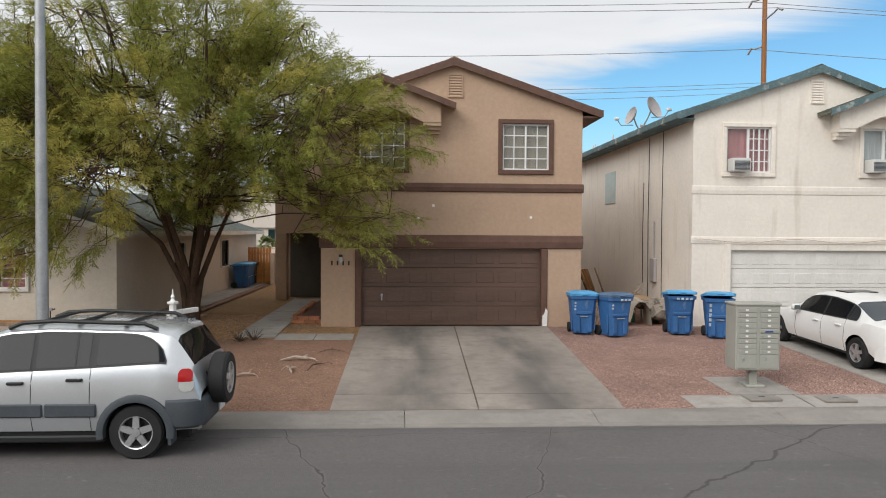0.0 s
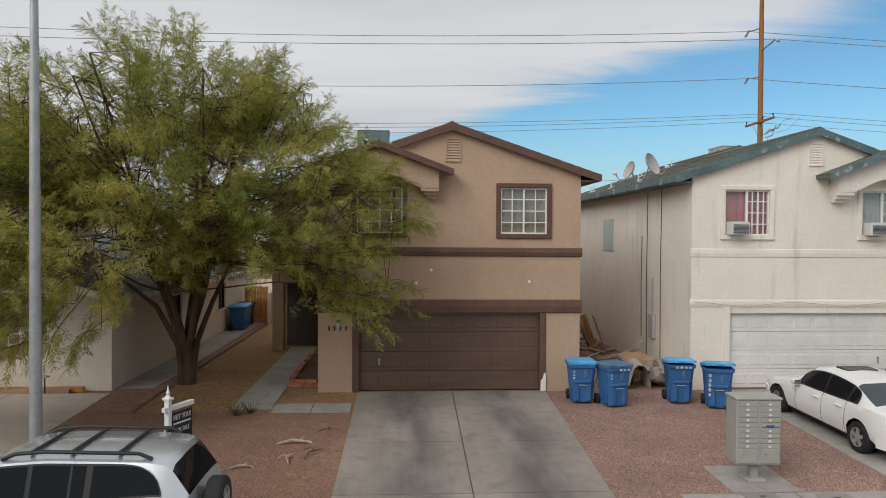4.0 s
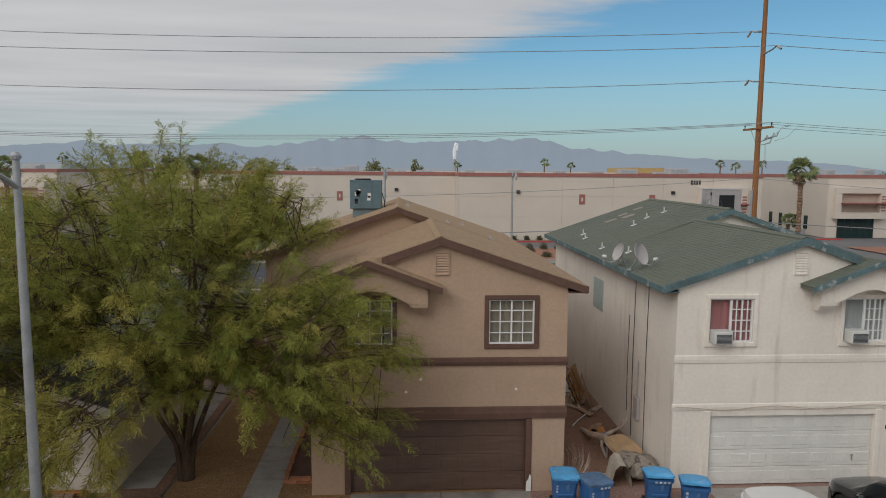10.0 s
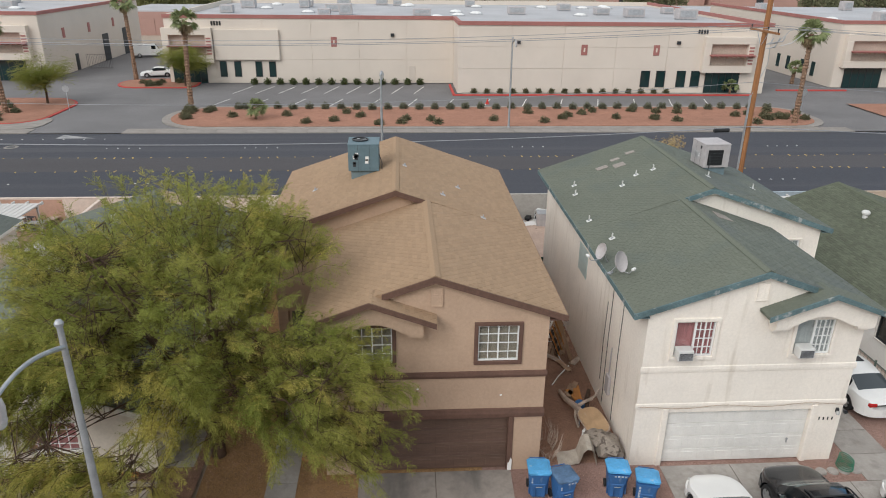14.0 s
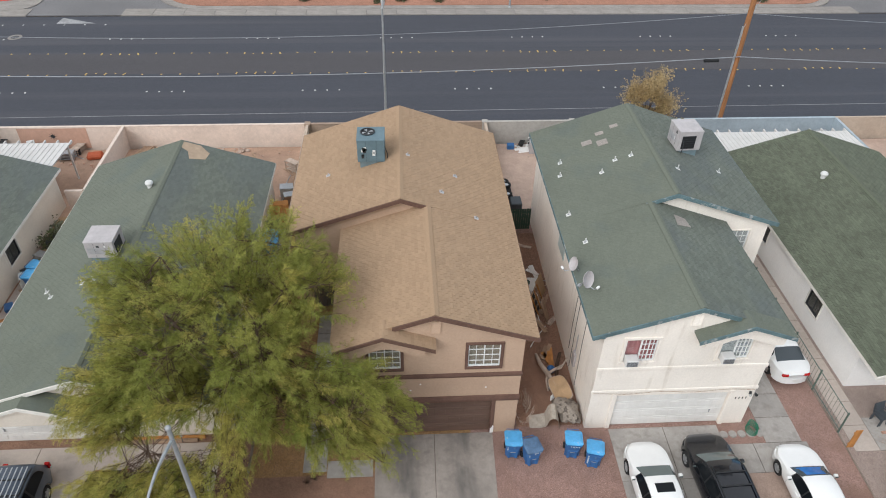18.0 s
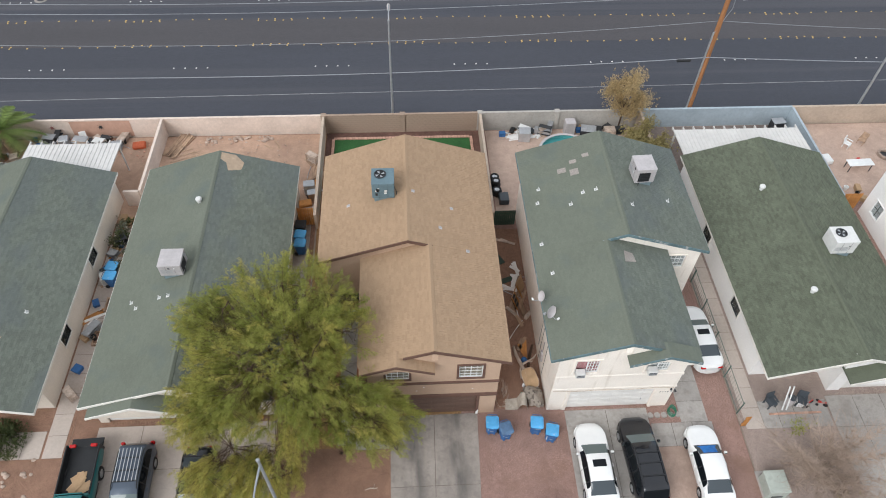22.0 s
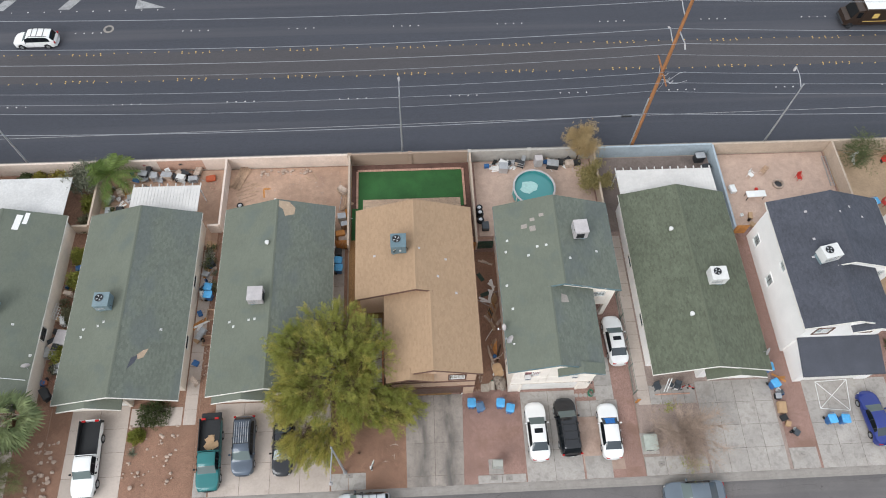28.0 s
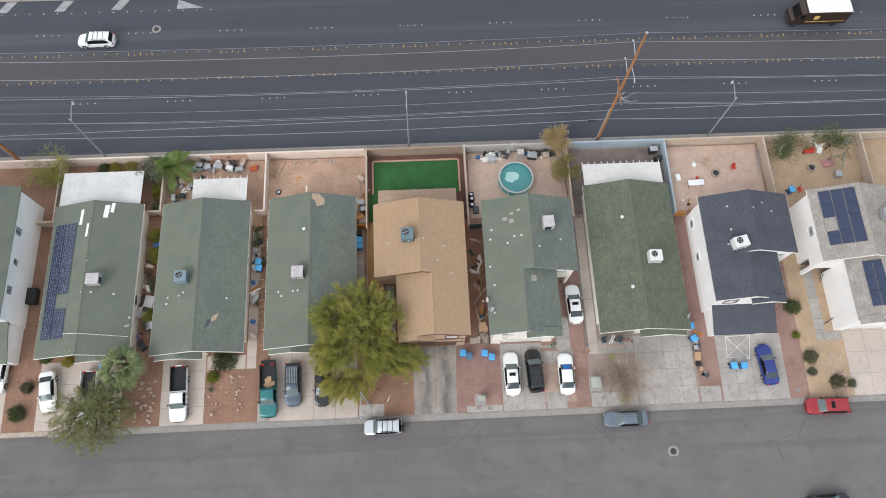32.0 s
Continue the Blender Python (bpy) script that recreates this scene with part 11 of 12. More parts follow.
part("backrest", MB().box(-0.7, 0.7, 0.22, 0.28, 0.45, 0.95, 0.02), PLASTIC_RED, bench)
for x in (-0.6, 0.6):
    part("leg", MB().box(x - 0.03, x + 0.03, -0.2, 0.2, 0, 0.4), METAL_DARK, bench)
for x, y in ((38.1, 39.5), (50.6, 39.8)):
    fp = thing("fire_pit", "round stone fire pit with ashes", "fire pit", at=(x, y, gz(y)))
    for i in range(14):
        t = i * 2 * math.pi / 14
        part("stone", MB().box(-0.12, 0.12, -0.09, 0.09, 0, 0.26, 0.02).xf(Matrix.Translation((0.5 * math.cos(t), 0.5 * math.sin(t), 0)) @ pose(0, 0, 0, 0, 0, math.degrees(t) + 90)), ROCK, fp)
    part("ash", MB().lathe([(0.0, 0.06), (0.42, 0.04)], 14), METAL_DARK, fp)
tbl = thing("folding_table", "white folding table with dark legs", "table", at=(35.1, 38.0, gz(38)), turn=2)
part("tabletop", MB().box(-1.0, 1.0, -0.38, 0.38, 0.70, 0.75, 0.015), PLASTIC_WHITE, tbl)
for x in (-0.85, 0.85):
    for y in (-0.3, 0.3):
        part("leg", MB().box(x - 0.025, x + 0.025, y - 0.025, y + 0.025, 0, 0.7), METAL_DARK, tbl)
lad = thing("ladder", "long aluminium ladder lying along the wall", "ladder", at=(43.9, 41.0, gz(41)), turn=88)
for s in (-0.2, 0.2):
    part("rail", MB().box(-1.9, 1.9, s - 0.02, s + 0.02, 0.06, 0.14), METAL, lad)
for i in range(13):
    part("rung", MB().box(-1.8 + i * 0.3 - 0.015, -1.8 + i * 0.3 + 0.015, -0.2, 0.2, 0.085, 0.115), METAL, lad)
junk_box("cooler_box", "white cooler box in the yard", "cooler", (33.1, 39.0, gz(39)), 0.6, 0.9, 0.4, PLASTIC_WHITE, 8, 0.04)
junk_box("red_bucket", "red plastic bucket in the yard", "bucket", (35.6, 38.9, gz(39)), 0.35, 0.35, 0.35, PLASTIC_RED, 0, 0.1)
junk_box("steel_cabinet", "pale metal cabinet by the back wall", "cabinet", (13.3, 43.0, gz(43)), 0.8, 0.7, 1.3, METAL_BEIGE, 4, 0.02)
junk_box("evaporative_cooler", "grey evaporative cooler by the back wall", "cooler", (9.6, 42.4, gz(42)), 0.9, 0.8, 0.85, METAL_BEIGE, -6, 0.02, METAL)
junk_box("blue_crate", "small blue crate by the wall", "crate", (7.9, 42.9, gz(43)), 0.5, 0.4, 0.35, BIN_BLUE, 0, 0.02)
junk_box("barbecue_grill", "black barbecue grill by the blue wall", "grill", (30.4, 42.9, gz(43)), 1.0, 0.7, 0.95, METAL_DARK, 5, 0.05, METAL)
junk_box("barbecue_grill", "black covered grill by the blue wall", "grill", (30.9, 41.7, gz(42)), 0.9, 0.6, 0.8, METAL_DARK, 5, 0.1)
junk_box("spa_table", "dusty pink low garden table", "table", (52.9, 40.4, gz(40)), 1.6, 1.0, 0.3, mat("dusty pink plastic", (0.50, 0.22, 0.24), 0.6, 0.1), 15, 0.05)
junk_box("wheelbarrow_tray", "orange-red wheelbarrow tray in the yard", "wheelbarrow", (-20.6, 42.4, gz(42)), 1.0, 0.7, 0.35, mat("rusty orange paint", (0.45, 0.10, 0.04), 0.7, 0.2), 10, 0.1)
for i, (x, y, w_, d_, h_, m__, lab) in enumerate(((-27.4, 42.9, 0.9, 0.6, 0.8, METAL_DARK, "dark metal clutter"), (-26.2, 42.6, 0.7, 0.7, 0.9, METAL, "grey metal rack"), (-25.0, 42.7, 1.1, 0.6, 0.7, WOOD_GREY, "weathered wooden crate"), (-23.6, 42.8, 0.8, 0.5, 0.5, METAL_BEIGE, "pale plastic tub"),
                                                 (-28.3, 40.2, 0.6, 0.6, 0.5, RUBBER, "dark tub"), (-29.2, 38.9, 0.7, 0.6, 0.4, METAL_DARK, "dark storage box"), (14.8, 42.7, 1.2, 0.8, 0.7, METAL_DARK, "dark machine parts"), (16.6, 42.8, 0.9, 0.7, 0.6, WOOD_GREY, "weathered junk pile"), (11.2, 43.0, 1.4, 0.4, 0.5, METAL_BEIGE, "pale folded boards"),
                                                 (7.2, 35.5, 0.7, 0.9, 0.5, PLASTIC_GREY, "grey tarpaulin bundle"), (-6.75, 36.0, 0.6, 0.5, 0.9, WOOD, "old wooden shelf"), (-7.1, 34.9, 0.9, 0.6, 1.0, WOOD_ORANGE, "orange wooden cabinet"), (-7.0, 36.9, 0.8, 0.6, 0.9, METAL_WHITE, "white appliance"), (31.8, 16.2, 0.7, 1.0, 0.5, CARDBOARD, "brown cardboard box"), (31.7, 17.2, 0.5, 0.5, 0.4, RUBBER, "dark rubbish bag"),
                                                 (-31.8, 25.2, 1.1, 1.4, 0.9, METAL_BEIGE, "beige evaporative cooler"), (-31.6, 22.4, 0.7, 0.9, 0.6, METAL_DARK, "dark grill"), (-45.6, 26.5, 1.2, 1.9, 0.9, PLASTIC_BLACK, "black storage box"), (-43.6, 39.5, 0.6, 0.8, 0.7, METAL_DARK, "dark storage bin"), (53.6, 38.6, 0.8, 0.8, 0.7, METAL, "grey metal grill"), (22.9, 18.4, 0.6, 0.4, 0.5, PLASTIC_WHITE, "white crate below the window"))):
    junk_box("yard_clutter", lab + " standing in the yard", "clutter", (x, y, gz(y) + 0.01), w_, d_, h_, m__, rng.uniform(-15, 15), 0.05, None if i % 2 else METAL)

# white plastic frame on a drive
pf = thing("pipe_frame", "collapsed white plastic pipe frame on the drive", "pipe frame", at=(36.9, 17.2, gz(17) + 0.03))
for a, b in (((-1.4, 1.2), (1.5, 1.3)), ((1.5, 1.3), (1.0, -1.5)), ((1.0, -1.5), (-1.6, -1.2)), ((-1.6, -1.2), (-1.4, 1.2)), ((-1.4, 1.2), (1.0, -1.5)), ((1.5, 1.3), (-1.6, -1.2))):
    part("pipe", MB().tube([(a[0], a[1], 0.04), (b[0], b[1], 0.04)], 0.03, 8), PLASTIC_WHITE, pf)

# dark metal picket fence between the white house and its neighbour
pfz = thing("picket_fence", "thin green-grey metal picket fence between the plots", "fence", at=(19.0, 18.0, 0))
for i in range(66):
    part("picket", MB().box(-0.005, 0.005, i * 0.22 - 0.005, i * 0.22 + 0.005, -0.02, 1.2), FENCE_GREEN, pfz)
for z in (0.12, 1.18):
    part("rail", MB().box(-0.015, 0.015, 0, 14.4, z, z + 0.025), FENCE_GREEN, pfz)
for i in range(7):
    part("post", MB().box(-0.03, 0.03, i * 2.4 - 0.03, i * 2.4 + 0.03, -0.05, 1.3, 0.005), FENCE_GREEN, pfz)
board_fence("fence_panel", "leaning orange wooden fence panel", 18.95, 19.25, 17.2, 1.2, WOOD_ORANGE)
hose = thing("garden_hose", "coiled green garden hose by the wall", "hose", at=(15.15, 18.2, gz(18.2)))
part("coil", MB().tube([(0.25 * math.cos(t * 0.5) * (1 - t * 0.004), 0.3 * math.sin(t * 0.5), 0.06 + t * 0.006) for t in range(70)], 0.016, 6), mat("green hose", (0.02, 0.16, 0.09), 0.5, 0.1), hose)
for i in range(5):
    o = thing("stepping_stone", "round concrete stepping stone", "stepping stone", "stepping stones", at=(13.9 + i * 0.4, 18.1, gz(18)))
    part("disc", MB().lathe([(0, 0.05), (0.17, 0.05), (0.19, 0.0)], 14), CONCRETE, o)
cd = thing("cardboard_pieces", "torn brown cardboard in the truck bed", "cardboard", at=(-17.5, 15.1, gz(15) + 0.72), turn=8)
for i in range(5):
    part("sheet", MB().box(-0.35, 0.35, -0.25, 0.25, 0, 0.012).xf(pose(rr.uniform(-0.35, 0.35), rr.uniform(-0.3, 0.5), i * 0.014, 0, 0, rr.uniform(0, 90))), CARDBOARD, cd)

# loose stones over the front gravel
mb = MB()
r_ = random.Random(91)
def pebble(x, y, s_):
    z = gz(y)
    a = r_.uniform(0, 6.28)
    pts = [(x + s_ * math.cos(a + k * 2.094), y + s_ * math.sin(a + k * 2.094), z) for k in range(3)]
    mb.add(pts + [(x + s_ * 0.2, y, z + s_ * r_.uniform(0.6, 1.0))], [(0, 1, 3), (1, 2, 3), (2, 0, 3)])
for i in range(26000):
    y = 11.06 + (r_.random() ** 1.3) * 7.5
    x = r_.uniform(3.5 + 0.05 * (y - 11), 8.85)
    if (4.75 < x and y < 11.6 + 0.25 * math.sin(x * 5) and r_.random() < 0.93) or (5.75 < x < 6.9 + 0.15 * math.sin(y * 9) and y < 12.9 and r_.random() < 0.93):
        continue
    pebble(x, y, r_.uniform(0.006, 0.017))
tagged(part("loose_stones", mb, mat("pink gravel stones", (0.31, 0.20, 0.165), 0.95, 0.25, 0.8, 30, 0.2, 0, island=0.75), fix=False), "loose pink and brown gravel stones", "gravel", kind="stuff")
mb = MB()
for i in range(26000):
    x, y = r_.uniform(-7.4, -1.28), 11.06 + (r_.random() ** 1.3) * 10.5
    if (-4.2 < x < -3.1 and y > 17) or (x > -3.2 and 16.7 < y < 17.6) or (x > -2.3 and y > 18.6):
        continue
    pebble(x, y, r_.uniform(0.007, 0.019))
tagged(part("leaf_litter", mb, mat("brown gravel stones", (0.30, 0.185, 0.13), 0.95, 0.25, 0.8, 30, 0.2, 0, island=0.8), fix=False), "loose brown gravel and leaf litter", "gravel", kind="stuff")

# conduit across the solar roof, bicycles and yard frame of the corner house
cd = thing("roof_conduit", "thin white conduit laid across the green roof", "conduit")
part("pipe", MB().tube([(-40.1, 21.1, 4.18 - 2.1 * 0.323 + 0.05), (-38.0, 20.95, 4.25), (-33.0, 20.7, 4.18 - 5.0 * 0.323 + 0.05)], 0.03, 6), PLASTIC_WHITE, cd)
for x, y, a in ((48.15, 19.8, 30), (48.25, 25.3, 80)):
    bk = thing("bicycle", "small bicycle leaning by the white wall", "bicycle", "bicycles", at=(x, y, gz(y) + 0.02), turn=a)
    for wx in (-0.48, 0.48):
        part("wheel", MB().lathe([(0.30, -0.02), (0.33, -0.02), (0.33, 0.02), (0.30, 0.02), (0.30, -0.02)], 20, (wx, 0, 0.33), "y"), RUBBER, bk)
    part("bicycle_frame", MB().tube([(-0.48, 0, 0.33), (-0.1, 0, 0.75), (0.38, 0, 0.72), (-0.02, 0, 0.35), (-0.48, 0, 0.33)], 0.018, 6), METAL_DARK, bk)
    part("handlebar", MB().tube([(0.48, 0, 0.33), (0.38, 0, 0.75), (0.36, 0, 0.92)], 0.016, 6), METAL_DARK, bk)
    part("saddle", MB().box(-0.25, 0.0, -0.06, 0.06, 0.80, 0.85, 0.02), RUBBER, bk)
fr_ = thing("swing_frame", "teal metal pipe frame in the back yard", "frame", at=(54.2, 40.2, gz(40)), turn=70)
for sx in (-0.9, 0.9):
    part("leg_pair", MB().tube([(sx, -0.5, 0), (sx, 0, 1.4), (sx, 0.5, 0)], 0.03, 6), mat("teal pipe paint", (0.05, 0.25, 0.26), 0.5, 0.1), fr_)
part("top_bar", MB().tube([(-0.9, 0, 1.4), (0.9, 0, 1.4)], 0.03, 6), bpy.data.materials["teal pipe paint"], fr_)

# timber and pipes at the foot of the cream wall
pk = thing("timber_beam", "pair of weathered timber beams along the wall foot", "timber", at=(-10.3, 18.85, gz(18.8)))
part("beam", MB().box(-1.9, 1.6, -0.12, 0.02, 0.0, 0.12, 0.01), WOOD, pk)
part("beam", MB().box(-1.5, 1.9, 0.04, 0.16, 0.0, 0.14, 0.01), WOOD_ORANGE, pk)
hb = thing("standpipe", "short rusty garden standpipe by the wall", "pipe", at=(-9.3, 18.72, gz(18.7)))
part("pipe", MB().tube([(0, 0, 0), (0, 0, 0.45), (0.12, 0, 0.47)], 0.02, 6), METAL_DARK, hb)
part("valve", MB().box(-0.06, 0.06, -0.03, 0.03, 0.42, 0.5, 0.01), METAL, hb)

# pots, planters and clutter along the narrow side yards
def flower_pot(x, y, r_, m_, leaf_, k):
    p_ = thing("flower_pot", "potted plant standing along the side yard" if leaf_ else "empty pot standing along the side yard", "pot", "flower pots", at=(x, y, gz(y) + 0.01))
    part("pot", MB().lathe([(0.0, 0.0), (r_ * 0.7, 0.0), (r_, r_ * 1.5), (r_ * 1.08, r_ * 1.5), (r_ * 1.08, r_ * 1.7), (r_ * 0.9, r_ * 1.7), (r_ * 0.85, r_ * 1.4), (0, r_ * 1.4)], 12), m_, p_)
    if leaf_:
        rg = random.Random(k)
        n = 46
        P = [(rg.gauss(0, r_ * 0.9), rg.gauss(0, r_ * 0.9), r_ * 1.6 + abs(rg.gauss(0, r_ * 1.4))) for _ in range(n)]
        v, f = scatter(clump(5, k), P, [(rg.gauss(0, 1), rg.gauss(0, 1), rg.gauss(0.5, 0.7)) for _ in range(n)], [r_ * rg.uniform(0.7, 1.4) for _ in range(n)], k)
        leaf_part("foliage", v, f, leaf_, p_)


rg_ = random.Random(77)
clay = mat("dusty terracotta", (0.36, 0.15, 0.09), 0.9, 0.2, 3, 30, 0.15, 0.2)
for k in range(34):
    if k < 14:
        x, y = rg_.uniform(-19.9, -18.7), rg_.uniform(29.5, 35.0)
    elif k < 26:
        x, y = rg_.uniform(-30.6, -28.4), rg_.uniform(37.6, 41.8)
    else:
        x, y = rg_.uniform(-32.9, -31.8), rg_.uniform(19.5, 30.0)
    flower_pot(x, y, rg_.uniform(0.12, 0.24), rg_.choice([clay, clay, PLASTIC_BLACK, METAL_BEIGE, ROCK]), rg_.choice([LEAF_BUSH, LEAF_OLIVE, LEAF_GREY, None]), 300 + k)
for x, y, w_, d_ in ((-18.95, 27.1, 0.7, 1.1), (-18.95, 24.6, 0.95, 1.0)):
    pl_ = thing("raised_bed", "square weathered timber planter frame on gravel", "planter", at=(x, y, gz(y)))
    for a_, b_, c_, e_ in ((-w_ / 2, w_ / 2, -d_ / 2, -d_ / 2 + 0.1), (-w_ / 2, w_ / 2, d_ / 2 - 0.1, d_ / 2), (-w_ / 2, -w_ / 2 + 0.1, -d_ / 2 + 0.1, d_ / 2 - 0.1), (w_ / 2 - 0.1, w_ / 2, -d_ / 2 + 0.1, d_ / 2 - 0.1)):
        part("board", MB().box(a_, b_, c_, e_, 0, 0.22, 0.01), WOOD, pl_)
    part("soil", MB().box(-w_ / 2 + 0.1, w_ / 2 - 0.1, -d_ / 2 + 0.1, d_ / 2 - 0.1, 0, 0.12), GRAVEL_BROWN, pl_)
trl = thing("lattice_panel", "white lattice panel leaning on the block wall", "lattice", at=(-32.2, 27.7, gz(27)), turn=80)
for i in range(6):
    part("slat", MB().box(-0.75 + i * 0.29, -0.71 + i * 0.29, 0, 0.02, 0, 1.2).xf(pose(0, 0, 0, -40, 0, 0)), PLASTIC_WHITE, trl)
    part("slat", MB().box(-0.75, 0.74, 0.021, 0.035, i * 0.23, i * 0.23 + 0.04).xf(pose(0, 0, 0, -40, 0, 0)), PLASTIC_WHITE, trl)
junk_box("metal_crate", "pale grey ribbed crate in the side yard", "crate", (-32.55, 23.9, gz(24)), 1.0, 1.0, 0.7, METAL_BEIGE, 4, 0.03, METAL)
junk_box("blue_crate", "small blue crate in the side yard", "crate", (-32.8, 21.2, gz(21)), 0.4, 0.5, 0.35, BIN_BLUE, 8, 0.02)
for k, (x, y, a_, m_) in enumerate(((-27.4, 42.4, 10, METAL), (-26.5, 42.7, 200, PLASTIC_WHITE), (-25.6, 42.2, 80, METAL), (-26.9, 41.3, 150, METAL_DARK), (-24.9, 43.0, 20, PLASTIC_WHITE))):
    garden_chair((x, y, gz(y)), a_, m_, "worn %s garden chair among yard clutter" % ("white plastic" if m_ is PLASTIC_WHITE else "dark metal" if m_ is METAL_DARK else "grey metal"))
for k in range(9):
    x, y = rg_.uniform(-16.5, -8.5), rg_.uniform(38.4, 42.6)
    bd = thing("scrap_board", "broken bit of board lying on bare dirt", "board", "scrap boards", at=(x, y, gz(y)), turn=rg_.uniform(0, 180))
    L_ = rg_.uniform(0.25, 0.6)
    part("board", MB().box(-L_, L_, -0.09, 0.09, 0, 0.03, 0.004), rg_.choice([WOOD, WOOD_GREY, WOOD_ORANGE, STUCCO_PALE]), bd)

# odds and ends piled along the yards' edges
def odd_bucket(at, turn, r, m_, lab):
    o = thing("plastic_bucket", lab, "bucket", "yard clutter", at=at, turn=turn)
    R, H = r.uniform(0.11, 0.19), r.uniform(0.22, 0.4)
    part("body", MB().lathe([(0.0, 0.0), (R * 0.8, 0.0), (R, H), (R * 1.08, H), (R * 1.08, H - 0.03), (R * 0.92, H - 0.03), (R * 0.74, 0.03), (0.0, 0.03)], 12), m_, o)
    part("handle", MB().tube([(R * math.cos(q), 0, H - 0.02 + 0.5 * R * math.sin(q)) for q in [math.pi * k / 8 for k in range(9)]], 0.006, 4), METAL, o)


def odd_rack(at, turn, r, m_, lab):
    o = thing("wire_rack", lab, "rack", "yard clutter", at=at, turn=turn)
    w, d, h = r.uniform(0.3, 0.6), r.uniform(0.18, 0.3), r.uniform(0.4, 0.9)
    for x in (-w, w):
        for y in (-d, d):
            part("upright", MB().box(x - 0.015, x + 0.015, y - 0.015, y + 0.015, 0, h), m_, o)
    for z in (0.12, h * 0.55, h - 0.03):
        part("shelf", MB().box(-w, w, -d, d, z, z + 0.02), m_, o)


def odd_tub(at, turn, r, m_, lab):
    o = thing("storage_tub", lab, "tub", "yard clutter", at=at, turn=turn)
    w, d, h = r.uniform(0.2, 0.36), r.uniform(0.16, 0.26), r.uniform(0.2, 0.38)
    part("body", MB().add([(-w * 0.85, -d * 0.85, 0), (w * 0.85, -d * 0.85, 0), (w * 0.85, d * 0.85, 0), (-w * 0.85, d * 0.85, 0), (-w, -d, h), (w, -d, h), (w, d, h), (-w, d, h)], [(3, 2, 1, 0), (4, 5, 6, 7), (0, 1, 5, 4), (1, 2, 6, 5), (2, 3, 7, 6), (3, 0, 4, 7)]), m_, o)
    part("lid", MB().box(-w * 1.06, w * 1.06, -d * 1.06, d * 1.06, h + 0.002, h + 0.04, 0.012), m_, o)


def odd_boards(at, turn, r, m_, lab):
    o = thing("board_stack", lab, "boards", "yard clutter", at=at, turn=turn)
    for k in range(r.randint(2, 4)):
        L_ = r.uniform(0.35, 0.8)
        part("board", MB().box(-L_, L_, -0.1, 0.1, 0.0, 0.03, 0.004).xf(pose(r.uniform(-0.1, 0.1), r.uniform(-0.12, 0.12), 0.032 * k, 0, 0, r.uniform(-25, 25))), m_, o)


def odd_pipes(at, turn, r, m_, lab):
    o = thing("loose_pipe", lab, "pipe", "yard clutter", at=at, turn=turn)
    L_ = r.uniform(0.6, 1.3)
    part("pipe", MB().tube([(-L_, 0, 0.03), (-L_ * 0.2, 0.04, 0.03), (L_, 0, 0.03)], 0.025, 7), m_, o)


ODDS = ((odd_bucket, (PLASTIC_WHITE, PLASTIC_BLACK, BIN_BLUE, BRICK_EDGE), "bucket among yard clutter"), (odd_rack, (METAL, METAL_WHITE, METAL_DARK, WOOD_GREY), "open rack among yard clutter"),
        (odd_tub, (PLASTIC_GREY, METAL_BEIGE, BIN_BLUE, PLASTIC_BLACK, CARDBOARD), "lidded storage tub among yard clutter"), (odd_boards, (WOOD, WOOD_GREY, STUCCO_PALE, WOOD_ORANGE), "few loose boards lying in the yard"),
        (odd_pipes, (METAL, WOOD_GREY, PLASTIC_WHITE), "length of pipe lying in the yard"))


def odds(x0, x1, y0, y1, n, seed, pick=(0, 1, 2, 3, 4)):
    r = random.Random(seed)
    for k in range(n):
        make, mats_, lab = ODDS[r.choice(pick)]
        m_ = r.choice(mats_)
        x, y = r.uniform(x0, x1), r.uniform(y0, y1)
        make((x, y, gz(y) + 0.012), r.uniform(0, 180), r, m_, m_.name + " " + lab)


odds(-29.0, -21.6, 42.2, 43.4, 38, 1)
odds(-30.6, -28.2, 38.0, 41.0, 12, 2)
odds(-20.0, -19.3, 20.5, 34.5, 26, 3, (0, 1, 2, 3))
odds(-32.7, -31.7, 19.5, 33.0, 24, 4, (0, 1, 2, 3))
odds(8.6, 17.2, 42.7, 43.5, 26, 5)
odds(-7.35, -6.6, 34.2, 41.5, 12, 6, (1, 2, 3, 4))
odds(-14.0, -8.0, 36.9, 38.0, 7, 7, (3, 4))
for x, a in ((21.05, 15), (22.85, -20)):
    for k in range(2):
        garden_chair((x, 18.45 - 0.06 * k, gz(18.4) + 0.02 + 0.12 * k), a, PLASTIC_GREY, "dark grey plastic garden chairs stacked under the window")
for x in (21.75, 22.0):
    pp = thing("leaning_pipe", "long white plastic pipe leaning on the wall", "pipe", "leaning pipes", at=(x, 18.1, gz(18) + 0.02))
    part("pipe", MB().tube([(0, 0, 0), (0.16, 0.72, 1.5)], 0.045, 10), PLASTIC_WHITE, pp)
br = thing("barrel", "pale grey plastic barrel under the window", "barrel", at=(22.25, 18.5, gz(18) + 0.02))
part("body", MB().lathe([(0, 0), (0.21, 0), (0.25, 0.2), (0.25, 0.5), (0.21, 0.68)], 16), METAL_BEIGE, br, smooth=True)
part("lid", MB().lathe([(0.22, 0.68), (0.23, 0.71), (0.0, 0.72)], 16), PLASTIC_GREY, br)
eg = thing("brick_edging", "row of dull red bricks under the front window", "edging", at=(20.9, 17.85, gz(17.8) + 0.02))
